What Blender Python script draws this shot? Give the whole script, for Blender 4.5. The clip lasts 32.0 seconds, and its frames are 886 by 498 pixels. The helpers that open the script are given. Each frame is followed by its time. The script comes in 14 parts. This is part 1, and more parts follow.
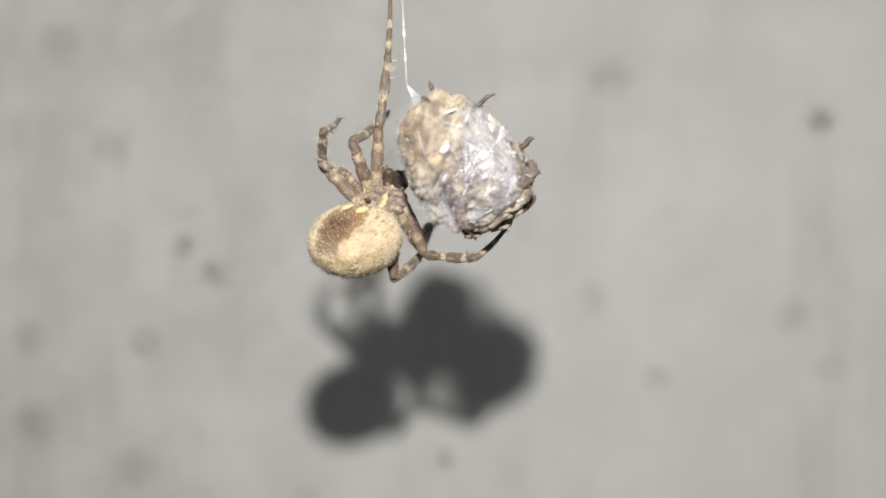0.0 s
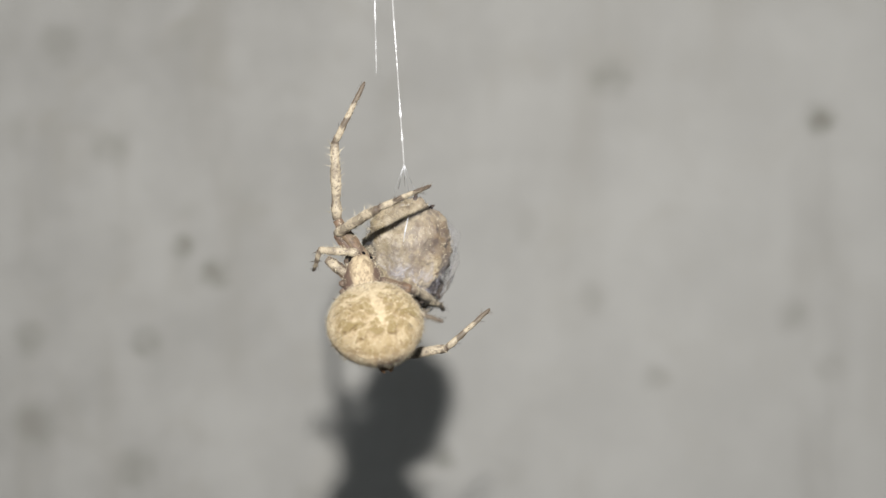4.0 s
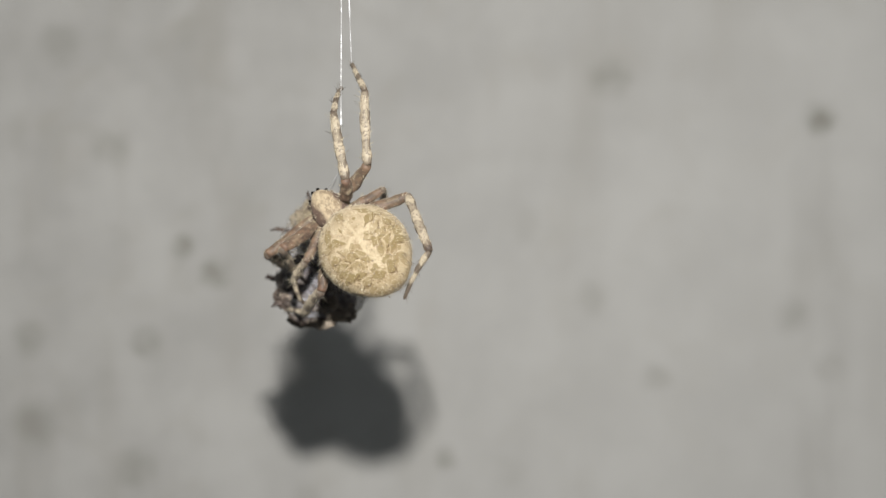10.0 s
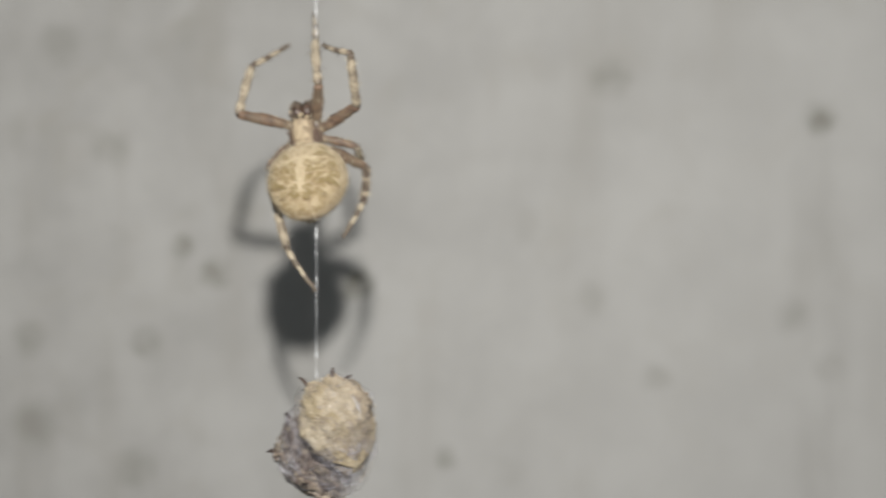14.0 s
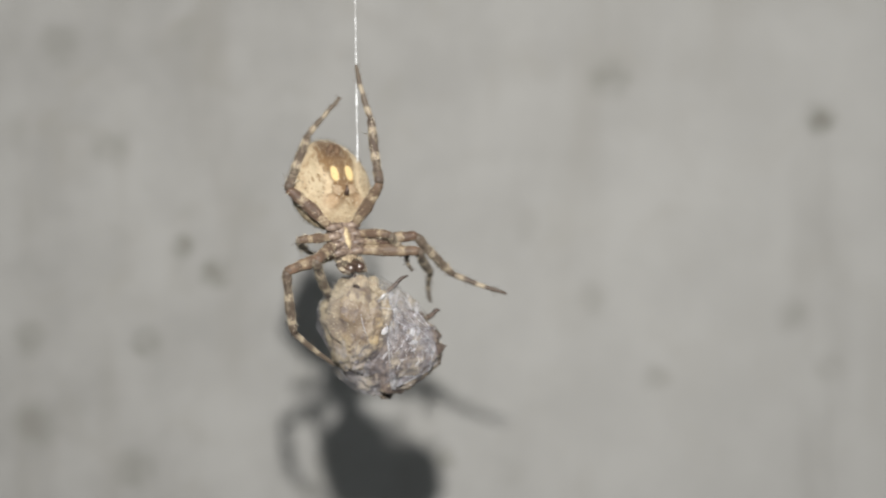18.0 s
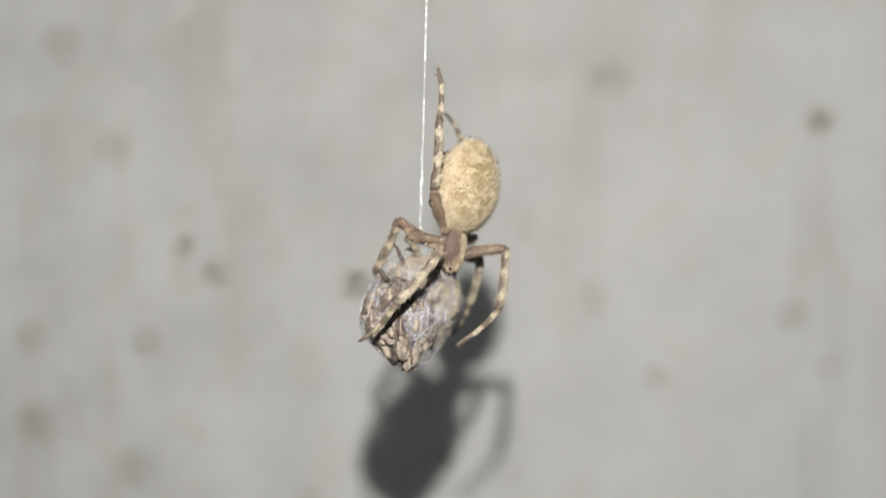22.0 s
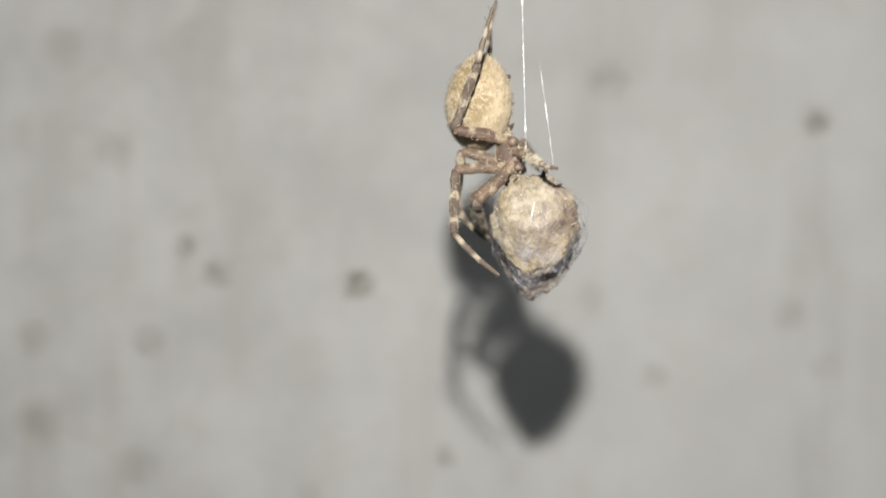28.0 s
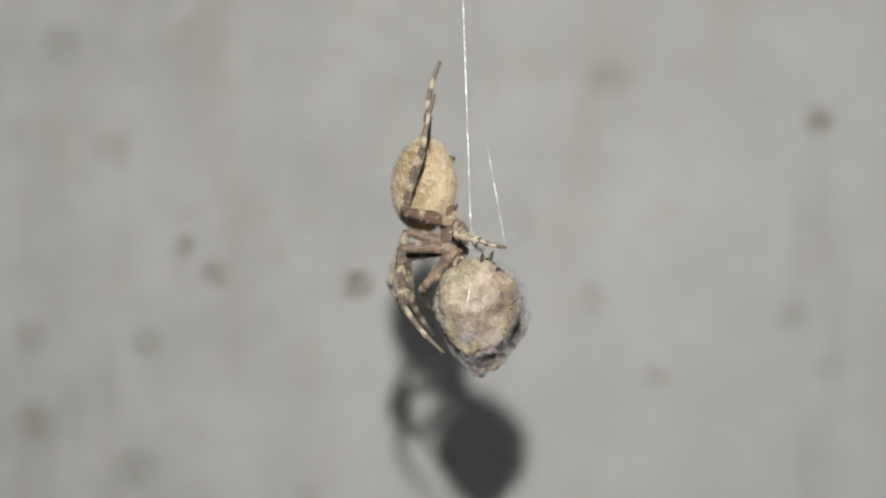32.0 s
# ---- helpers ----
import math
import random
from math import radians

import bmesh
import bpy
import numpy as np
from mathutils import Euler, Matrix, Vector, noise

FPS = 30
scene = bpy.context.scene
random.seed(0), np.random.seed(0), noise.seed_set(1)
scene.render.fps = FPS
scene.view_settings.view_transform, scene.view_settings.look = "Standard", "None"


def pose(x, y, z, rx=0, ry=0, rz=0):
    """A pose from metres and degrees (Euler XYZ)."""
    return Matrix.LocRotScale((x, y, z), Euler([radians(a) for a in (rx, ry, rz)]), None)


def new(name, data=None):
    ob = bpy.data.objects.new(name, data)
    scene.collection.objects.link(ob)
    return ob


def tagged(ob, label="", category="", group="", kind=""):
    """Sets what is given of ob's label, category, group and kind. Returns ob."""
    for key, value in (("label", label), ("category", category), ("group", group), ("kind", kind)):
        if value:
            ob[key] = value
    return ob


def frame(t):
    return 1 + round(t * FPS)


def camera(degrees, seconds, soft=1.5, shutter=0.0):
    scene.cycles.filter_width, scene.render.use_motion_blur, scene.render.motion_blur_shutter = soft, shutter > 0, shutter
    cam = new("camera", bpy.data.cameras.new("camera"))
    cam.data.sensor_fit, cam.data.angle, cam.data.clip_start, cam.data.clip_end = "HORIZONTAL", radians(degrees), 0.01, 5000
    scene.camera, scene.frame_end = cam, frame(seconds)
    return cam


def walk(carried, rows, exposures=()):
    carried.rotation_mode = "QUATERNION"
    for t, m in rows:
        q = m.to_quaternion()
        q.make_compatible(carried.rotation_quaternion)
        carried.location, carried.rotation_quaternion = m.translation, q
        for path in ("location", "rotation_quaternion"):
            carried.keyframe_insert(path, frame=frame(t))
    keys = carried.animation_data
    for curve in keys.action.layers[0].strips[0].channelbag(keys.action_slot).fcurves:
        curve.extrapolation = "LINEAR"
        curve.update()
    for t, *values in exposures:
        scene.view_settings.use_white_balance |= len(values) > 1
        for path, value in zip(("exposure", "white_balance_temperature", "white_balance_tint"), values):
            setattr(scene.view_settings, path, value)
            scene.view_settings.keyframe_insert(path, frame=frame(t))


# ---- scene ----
MM = 0.001
HEIGHT = 1.3          # the lens above the ground
WALL = 0.214          # lens to wall
cam = camera(35, 32.0, soft=1.3, shutter=0.4)
cam.data.dof.use_dof = True
cam.data.dof.focus_distance = 0.114
cam.data.dof.aperture_fstop = 26


def lens(back):
    """The camera before the wall, drawn back by some millimetres."""
    return pose(0, -WALL - back * 0.001, HEIGHT, 90, 0, 0)


walk(cam, [(0, lens(0)), (21.5, lens(0)), (23, lens(2.2)), (28, lens(2.2)), (31, lens(1.0)), (32, lens(0.8))], [
    (0, 0.07), (1, 0.18), (2, 0.1), (3, -0.18), (6, -0.15), (8, -0.23), (9, -0.13), (10, -0.2), (11, -0.23), (12, -0.14), (14, -0.2),
    (17, -0.08), (18, -0.19), (19, -0.1), (20, 0.02), (22, 0.06), (23, 0.1), (24, 0.05), (25, 0.08), (28, 0.04), (29, 0.02), (30, -0.07), (31, -0.19), (32, -0.2)])


def P(x, y, z, rx, ry, rz):
    """A pose in millimetres and degrees."""
    return pose(x * MM, y * MM, z * MM, rx, ry, rz)


# ---- light: a small lamp just above the lens, and the dim light of the evening round it
world = bpy.data.worlds.new("world")
scene.world = world
world.use_nodes = True
bg = world.node_tree.nodes["Background"]
bg.inputs["Color"].default_value = (0.86, 0.94, 1.0, 1)
bg.inputs["Strength"].default_value = 0.225
lamp_data = bpy.data.lights.new("torch", "POINT")
lamp_data.energy = 1.55
lamp_data.shadow_soft_size = 0.0022
lamp_data.color = (1.0, 0.983, 0.950)
torch = new("torch", lamp_data)
torch.matrix_basis = pose(0.0, -0.21, HEIGHT + 0.0275)


# ---- materials
def material(name, rough=0.7, metal=0.0):
    m = bpy.data.materials.new(name)
    m.use_nodes = True
    b = m.node_tree.nodes["Principled BSDF"]
    b.inputs["Roughness"].default_value, b.inputs["Metallic"].default_value = rough, metal
    return m, m.node_tree, b


def downy(b, weight, tint=(0.9, 0.82, 0.66, 1)):
    """A bloom of short hairs over a rough skin."""
    b.inputs["Diffuse Roughness"].default_value = 0.35
    b.inputs["Sheen Weight"].default_value = weight
    b.inputs["Sheen Roughness"].default_value = 0.45
    b.inputs["Sheen Tint"].default_value = tint


def put(tree, socket, value):
    if isinstance(value, bpy.types.NodeSocket):
        tree.links.new(value, socket)
    elif isinstance(value, tuple) and len(value) == 3 and socket.type == "RGBA":
        socket.default_value = (*value, 1)
    else:
        socket.default_value = value


def calc(tree, op, *values, clamp=False):
    n = tree.nodes.new("ShaderNodeMath")
    n.operation, n.use_clamp = op, clamp
    for i, v in enumerate(values):
        put(tree, n.inputs[i], v)
    return n.outputs[0]


def step(tree, value, low, high):
    """0 below low, 1 above high, smooth between; low may be the greater."""
    n = tree.nodes.new("ShaderNodeMapRange")
    n.interpolation_type = "SMOOTHSTEP"
    put(tree, n.inputs["Value"], value)
    flip = low > high
    n.inputs["From Min"].default_value, n.inputs["From Max"].default_value = min(low, high), max(low, high)
    n.inputs["To Min"].default_value, n.inputs["To Max"].default_value = (1, 0) if flip else (0, 1)
    return n.outputs["Result"]


def blend(tree, mask, a, b, how="MIX"):
    n = tree.nodes.new("ShaderNodeMixRGB")
    n.blend_type = how
    put(tree, n.inputs[0], mask)
    put(tree, n.inputs[1], a)
    put(tree, n.inputs[2], b)
    return n.outputs[0]


def coords(tree, centre=(0, 0, 0), size=(1, 1, 1), space="Object"):
    c = tree.nodes.new("ShaderNodeTexCoord").outputs[space]
    m = tree.nodes.new("ShaderNodeVectorMath")
    m.operation = "SUBTRACT"
    tree.links.new(c, m.inputs[0])
    m.inputs[1].default_value = centre
    d = tree.nodes.new("ShaderNodeVectorMath")
    d.operation = "DIVIDE"
    tree.links.new(m.outputs[0], d.inputs[0])
    d.inputs[1].default_value = size
    x = tree.nodes.new("ShaderNodeSeparateXYZ")
    tree.links.new(d.outputs[0], x.inputs[0])
    return d.outputs[0], x.outputs[0], x.outputs[1], x.outputs[2]


def clouds(tree, vector, scale, detail=4.0, rough=0.6, distort=0.0):
    n = tree.nodes.new("ShaderNodeTexNoise")
    put(tree, n.inputs["Vector"], vector)
    n.inputs["Scale"].default_value, n.inputs["Detail"].default_value = scale, detail
    n.inputs["Roughness"].default_value, n.inputs["Distortion"].default_value = rough, distort
    return n.outputs["Fac"]


def cells(tree, vector, scale, what="Distance", feature="F1"):
    n = tree.nodes.new("ShaderNodeTexVoronoi")
    n.feature = feature
    put(tree, n.inputs["Vector"], vector)
    n.inputs["Scale"].default_value = scale
    return n.outputs[what]


def relief(tree, shader, height, strength, distance):
    n = tree.nodes.new("ShaderNodeBump")
    n.inputs["Strength"].default_value, n.inputs["Distance"].default_value = strength, distance
    tree.links.new(height, n.inputs["Height"])
    tree.links.new(n.outputs[0], shader.inputs["Normal"])


PXM = 0.0000499       # the unit of the small things: a twentieth of a millimetre

# cement plaster with old water marks and round stains (place across and up from the lens in mm, radius, depth)
STAINS = [(57.3, 19.8, 2.6, 0.62), (-40.0, 0.4, 2.0, 0.5), (-34.6, -3.6, 2.4, 0.55), (-45.0, -14.4, 2.7, 0.45), (-13.1, -5.4, 2.5, 0.85),
          (25.2, 26.0, 3.4, 0.38), (32.4, -19.6, 2.2, 0.25), (-63.2, -13.7, 2.8, 0.35), (0.1, -31.8, 1.8, 0.4), (-50.6, 15.2, 3.2, 0.28),
          (-46.8, -33.6, 3.6, 0.3), (-62.3, -26.6, 3.8, 0.32), (53.2, -10.3, 2.8, 0.25), (58.6, -18.2, 2.6, 0.2), (22.5, -7.7, 2.8, 0.22),
          (-20.6, -38.0, 2.4, 0.2), (10.0, -34.0, 2.6, 0.16), (-58.0, 31.0, 3.5, 0.25), (-39.0, 33.0, 2.6, 0.22), (13.0, 3.0, 3.0, 0.12)]


def plaster():
    m, tree, b = material("cement_plaster", 0.92)
    v, x, y, z = coords(tree, (0, 0, 1.3), (0.01, 0.01, 0.01))
    tall, tx, ty, tz = coords(tree, (0, 0, 1.3), (0.01, 0.01, 0.05))
    colour = blend(tree, step(tree, clouds(tree, v, 0.55, 5, 0.6), 0.3, 0.7), (0.425, 0.415, 0.395), (0.52, 0.51, 0.487))
    streak = step(tree, clouds(tree, tall, 0.75, 3, 0.55), 0.52, 0.78)
    colour = blend(tree, calc(tree, "MULTIPLY", streak, 0.5), colour, (0.355, 0.335, 0.30))
    warm = step(tree, clouds(tree, v, 0.95, 5, 0.65, 0.4), 0.5, 0.72)
    colour = blend(tree, calc(tree, "MULTIPLY", warm, 0.4), colour, (0.40, 0.378, 0.335))
    colour = blend(tree, calc(tree, "MULTIPLY", step(tree, clouds(tree, v, 1.9, 3, 0.6), 0.55, 0.8), 0.35), colour, (0.40, 0.40, 0.375))
    # the wall's broad brightening to the right and below, put into the colour
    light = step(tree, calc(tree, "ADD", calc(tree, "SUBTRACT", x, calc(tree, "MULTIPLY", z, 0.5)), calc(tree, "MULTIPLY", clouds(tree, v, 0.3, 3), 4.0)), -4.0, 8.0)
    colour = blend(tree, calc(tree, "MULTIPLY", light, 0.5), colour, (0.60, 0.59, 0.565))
    wobble = calc(tree, "MULTIPLY", calc(tree, "SUBTRACT", clouds(tree, v, 3.2, 4), 0.5), 0.42)
    total = None
    for sx, sz, r, depth in STAINS:
        dx = calc(tree, "SUBTRACT", x, sx * 0.1)
        dz = calc(tree, "SUBTRACT", z, sz * 0.1)
        far = calc(tree, "SQRT", calc(tree, "ADD", calc(tree, "MULTIPLY", dx, dx), calc(tree, "MULTIPLY", dz, dz)))
        mask = calc(tree, "MULTIPLY", step(tree, calc(tree, "ADD", far, wobble), r * 0.135, r * 0.02), depth * 1.08)
        total = mask if total is None else calc(tree, "MAXIMUM", total, mask)
    total = calc(tree, "MULTIPLY", total, step(tree, clouds(tree, v, 2.6, 4, 0.65), 0.2, 0.62))
    colour = blend(tree, total, colour, (0.15, 0.14, 0.10))
    band = calc(tree, "MULTIPLY", step(tree, calc(tree, "ABSOLUTE", calc(tree, "SUBTRACT", x, 5.75)), 0.62, 0.1), step(tree, z, 2.5, 0.5))
    band = calc(tree, "MULTIPLY", band, step(tree, clouds(tree, tall, 1.6, 4), 0.3, 0.7))
    colour = blend(tree, calc(tree, "MULTIPLY", band, 0.32), colour, (0.30, 0.285, 0.26))
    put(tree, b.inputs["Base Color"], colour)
    relief(tree, b, clouds(tree, v, 14, 6, 0.7), 0.35, 0.0006)
    return m


def soil():
    m, tree, b = material("soil", 0.95)
    v, x, y, z = coords(tree)
    put(tree, b.inputs["Base Color"], blend(tree, clouds(tree, v, 3, 8, 0.7), (0.16, 0.14, 0.11), (0.27, 0.25, 0.21)))
    relief(tree, b, clouds(tree, v, 25, 6), 0.5, 0.01)
    return m


ABD_C, ABD_R = (0, -68 * PXM, 2 * PXM), (74 * PXM, 86 * PXM, 59 * PXM)


def abdomen_skin(name, centre, radii, tint=(1, 1, 1), seed=0.0, line=1.0, lying=False):
    """Tan skin of an orb weaver: a leaf mark with zigzag edge on the back, yellow spots on a brown patch below."""
    m, tree, b = material(name)
    b.inputs["Specular IOR Level"].default_value = 0.4 if lying else 0.12
    b.inputs["Roughness"].default_value = 0.4 if lying else 0.62
    downy(b, 0.03 if lying else 0.09)
    v, x, y, z = coords(tree, centre, radii)
    if lying:
        # the prey lies with its head to -x and its belly to y
        turn = tree.nodes.new("ShaderNodeCombineXYZ")
        put(tree, turn.inputs[0], z)
        put(tree, turn.inputs[1], calc(tree, "MULTIPLY", x, -1.0))
        put(tree, turn.inputs[2], calc(tree, "MULTIPLY", y, -1.0))
        v, x, y, z = turn.outputs[0], z, turn.inputs[1].links[0].from_socket, turn.inputs[2].links[0].from_socket
    ax = calc(tree, "ABSOLUTE", x)
    shifted = tree.nodes.new("ShaderNodeVectorMath")
    shifted.operation = "ADD"
    tree.links.new(v, shifted.inputs[0])
    shifted.inputs[1].default_value = (seed, seed, seed)
    sv = shifted.outputs[0]
    rag = calc(tree, "MULTIPLY", calc(tree, "SUBTRACT", clouds(tree, sv, 5, 3), 0.5), 0.28)
    colour = blend(tree, step(tree, clouds(tree, sv, 2.6, 4, 0.6), 0.35, 0.65), (0.30, 0.24, 0.155), (0.375, 0.308, 0.208))
    back = step(tree, calc(tree, "ADD", z, rag), -0.25, 0.15)
    rear = step(tree, calc(tree, "ADD", y, calc(tree, "MULTIPLY", rag, 1.5)), 0.12, -0.3)
    flank = step(tree, calc(tree, "ADD", ax, rag), 0.45, 0.75)
    scaly = calc(tree, "MULTIPLY", back, calc(tree, "MAXIMUM", calc(tree, "MAXIMUM", rear, calc(tree, "MULTIPLY", flank, 0.8)), 0.22))
    colour = blend(tree, calc(tree, "MULTIPLY", calc(tree, "MULTIPLY", back, rear), 0.42 * line), colour, (0.27, 0.205, 0.108))
    # scaly flakes in chevrons, alike on both halves: some olive, each with a pale edge and a short dark line
    pair = tree.nodes.new("ShaderNodeCombineXYZ")
    bent = calc(tree, "ADD", calc(tree, "ADD", y, calc(tree, "MULTIPLY", ax, 0.45)), calc(tree, "MULTIPLY", clouds(tree, sv, 3.3, 3), 0.3))
    put(tree, pair.inputs[0], calc(tree, "ADD", ax, calc(tree, "MULTIPLY", rag, 0.5)))
    put(tree, pair.inputs[1], calc(tree, "ADD", calc(tree, "MULTIPLY", bent, 1.7), seed))
    put(tree, pair.inputs[2], calc(tree, "MULTIPLY", z, 0.6))
    for scale, share, depth in ((3.4, 0.55, 0.6), (6.5, 0.62, 0.5)):
        patch = calc(tree, "GREATER_THAN", cells(tree, pair.outputs[0], scale, "Color"), share)
        border = cells(tree, pair.outputs[0], scale, "Distance", "DISTANCE_TO_EDGE")
        torn = step(tree, calc(tree, "ADD", border, calc(tree, "MULTIPLY", rag, 0.3)), 0.03, 0.07)
        colour = blend(tree, calc(tree, "MULTIPLY", calc(tree, "MULTIPLY", patch, torn), calc(tree, "MULTIPLY", scaly, depth * line)), colour, (0.19, 0.138, 0.064))
        pale = calc(tree, "MULTIPLY", step(tree, border, 0.06, 0.01), step(tree, clouds(tree, sv, 2.3, 2), 0.42, 0.56))
        colour = blend(tree, calc(tree, "MULTIPLY", pale, calc(tree, "MULTIPLY", scaly, 0.32 * line)), colour, (0.47, 0.395, 0.275))
        thin = calc(tree, "MULTIPLY", step(tree, calc(tree, "ABSOLUTE", calc(tree, "SUBTRACT", border, 0.065)), 0.028, 0.006), step(tree, clouds(tree, sv, 3.7, 2), 0.48, 0.55))
        colour = blend(tree, calc(tree, "MULTIPLY", thin, calc(tree, "MULTIPLY", scaly, 0.8 * line)), colour, (0.12, 0.072, 0.032))
    # the marks are ragged: their outline wanders at two scales
    def wander(seed_shift, amount, scale):
        n = tree.nodes.new("ShaderNodeVectorMath")
        n.operation = "ADD"
        tree.links.new(sv, n.inputs[0])
        n.inputs[1].default_value = (seed_shift, -seed_shift, seed_shift * 0.5)
        return calc(tree, "MULTIPLY", calc(tree, "SUBTRACT", clouds(tree, n.outputs[0], scale, 3, 0.65), 0.5), amount)
    wx = calc(tree, "ADD", calc(tree, "ADD", ax, wander(5.0, 0.26, 2.2)), wander(9.0, 0.09, 8.0))
    wy = calc(tree, "ADD", calc(tree, "ADD", y, wander(13.0, 0.26, 2.2)), wander(17.0, 0.09, 8.0))
    some = step(tree, clouds(tree, sv, 2.9, 3), 0.40, 0.58)
    # olive flakes in pairs down the back, each with a pale upper and a dark lower edge: (out, up, half widths, tilt, depth)
    flakes = [(0.0, 0.70, 0.15, 0.19, 0.0, 0.8), (0.50, 0.46, 0.10, 0.28, 0.55, 0.85), (0.2, 0.42, 0.05, 0.06, 0.0, 0.9), (0.24, -0.02, 0.07, 0.07, 0.0, 0.8)]
    order = random.Random(5)
    for row, cy in enumerate((0.14, -0.1, -0.27, -0.43, -0.58, -0.73)):
        for col in range(1 if row == 0 else 0, 3 if row < 5 else 2):
            flakes.append((0.2 + 0.25 * col + order.uniform(-0.05, 0.05), cy + 0.07 * col + order.uniform(-0.03, 0.03),
                           order.uniform(0.13, 0.22), order.uniform(0.07, 0.11), order.uniform(0.1, 0.7), order.uniform(0.45, 1.0)))
    for cx, cy, rx, ry, tilt, depth in flakes:
        dx, dy = calc(tree, "SUBTRACT", wx, cx), calc(tree, "SUBTRACT", wy, cy)
        u = calc(tree, "DIVIDE", calc(tree, "ADD", calc(tree, "MULTIPLY", dx, math.cos(tilt)), calc(tree, "MULTIPLY", dy, math.sin(tilt))), rx)
        w = calc(tree, "DIVIDE", calc(tree, "SUBTRACT", calc(tree, "MULTIPLY", dy, math.cos(tilt)), calc(tree, "MULTIPLY", dx, math.sin(tilt))), ry)
        far = calc(tree, "ADD", calc(tree, "ADD", calc(tree, "ABSOLUTE", u), calc(tree, "ABSOLUTE", w)), calc(tree, "MULTIPLY", rag, 0.8))
        upper = step(tree, w, -0.1, 0.15)
        rim = calc(tree, "MULTIPLY", calc(tree, "MULTIPLY", step(tree, far, 0.92, 1.06), step(tree, far, 1.5, 1.2)), calc(tree, "MULTIPLY", back, upper))
        colour = blend(tree, calc(tree, "MULTIPLY", rim, 0.2 * line), colour, (0.49, 0.42, 0.305))
        colour = blend(tree, calc(tree, "MULTIPLY", calc(tree, "MULTIPLY", step(tree, far, 1.04, 0.86), back), depth * 0.95 * line), colour, (0.185, 0.14, 0.068))
        dark = calc(tree, "MULTIPLY", step(tree, calc(tree, "ABSOLUTE", calc(tree, "SUBTRACT", far, 0.98)), 0.2, 0.04), calc(tree, "MULTIPLY", step(tree, w, 0.0, -0.25), some))
        colour = blend(tree, calc(tree, "MULTIPLY", calc(tree, "MULTIPLY", dark, back), 0.9 * line), colour, (0.10, 0.064, 0.032))
    # the pale cross: a spindle down the middle and two short arms
    wide = calc(tree, "ADD", 0.035, calc(tree, "MULTIPLY", calc(tree, "MULTIPLY", step(tree, y, 0.1, -0.3), step(tree, y, -0.66, -0.4)), 0.075))
    mark = calc(tree, "MULTIPLY", step(tree, calc(tree, "SUBTRACT", calc(tree, "ADD", calc(tree, "MULTIPLY", ax, 0.5), calc(tree, "MULTIPLY", wx, 0.5)), wide), 0.03, -0.015), calc(tree, "MULTIPLY", step(tree, y, -0.7, -0.62), step(tree, y, 0.6, 0.4)))
    arm = step(tree, calc(tree, "ABSOLUTE", calc(tree, "SUBTRACT", calc(tree, "ADD", calc(tree, "SUBTRACT", wy, 0.12), calc(tree, "MULTIPLY", ax, 0.25)), calc(tree, "MULTIPLY", rag, 0.6))), 0.08, 0.02)
    arm = calc(tree, "MULTIPLY", arm, step(tree, ax, 0.5, 0.3))
    colour = blend(tree, calc(tree, "MULTIPLY", calc(tree, "MULTIPLY", calc(tree, "MAXIMUM", mark, arm), back), 0.4 * line), colour, (0.48, 0.41, 0.285))
    # small dark specks everywhere, in rows on the flanks
    dash = tree.nodes.new("ShaderNodeVectorMath")
    dash.operation = "MULTIPLY"
    tree.links.new(sv, dash.inputs[0])
    dash.inputs[1].default_value = (12.0, 5.5, 12.0)
    colour = blend(tree, calc(tree, "MULTIPLY", step(tree, clouds(tree, dash.outputs[0], 1.0, 3, 0.6, 0.4), 0.56, 0.63), calc(tree, "SUBTRACT", 0.7, calc(tree, "MULTIPLY", back, 0.45))), colour, (0.15, 0.09, 0.04))
    blotch = calc(tree, "MULTIPLY", step(tree, clouds(tree, sv, 3.8, 4, 0.65), 0.49, 0.61), step(tree, z, 0.25, -0.1))
    colour = blend(tree, calc(tree, "MULTIPLY", blotch, 0.55), colour, (0.185, 0.122, 0.065))
    # the under side
    below = step(tree, calc(tree, "ADD", z, rag), -0.3, -0.55)
    flank = calc(tree, "MULTIPLY", calc(tree, "MULTIPLY", step(tree, z, 0.1, -0.2), step(tree, z, -0.75, -0.45)), 0.3)
    colour = blend(tree, flank, colour, (0.47, 0.375, 0.25))
    reach = calc(tree, "ADD", 0.27, calc(tree, "ADD", calc(tree, "MULTIPLY", step(tree, y, 0.2, -0.3), 0.14), calc(tree, "MULTIPLY", step(tree, y, 0.3, 0.7), 0.1)))
    wide = calc(tree, "SUBTRACT", calc(tree, "ADD", ax, rag), reach)
    brown = calc(tree, "MULTIPLY", calc(tree, "MULTIPLY", step(tree, wide, 0.06, -0.05), step(tree, calc(tree, "ADD", y, calc(tree, "MULTIPLY", rag, 2.0)), 0.85, 0.45)), below)
    colour = blend(tree, calc(tree, "MULTIPLY", brown, 0.5 if lying else 0.92), colour, blend(tree, clouds(tree, sv, 4, 3), (0.075, 0.042, 0.024), (0.20, 0.12, 0.055)))
    tail = calc(tree, "MULTIPLY", calc(tree, "MULTIPLY", step(tree, calc(tree, "ADD", ax, rag), 0.36, 0.2), step(tree, y, -0.2, -0.4)), step(tree, z, 0.05, -0.25))
    colour = blend(tree, calc(tree, "MULTIPLY", tail, 0.3 if lying else 0.8), colour, (0.085, 0.05, 0.03))
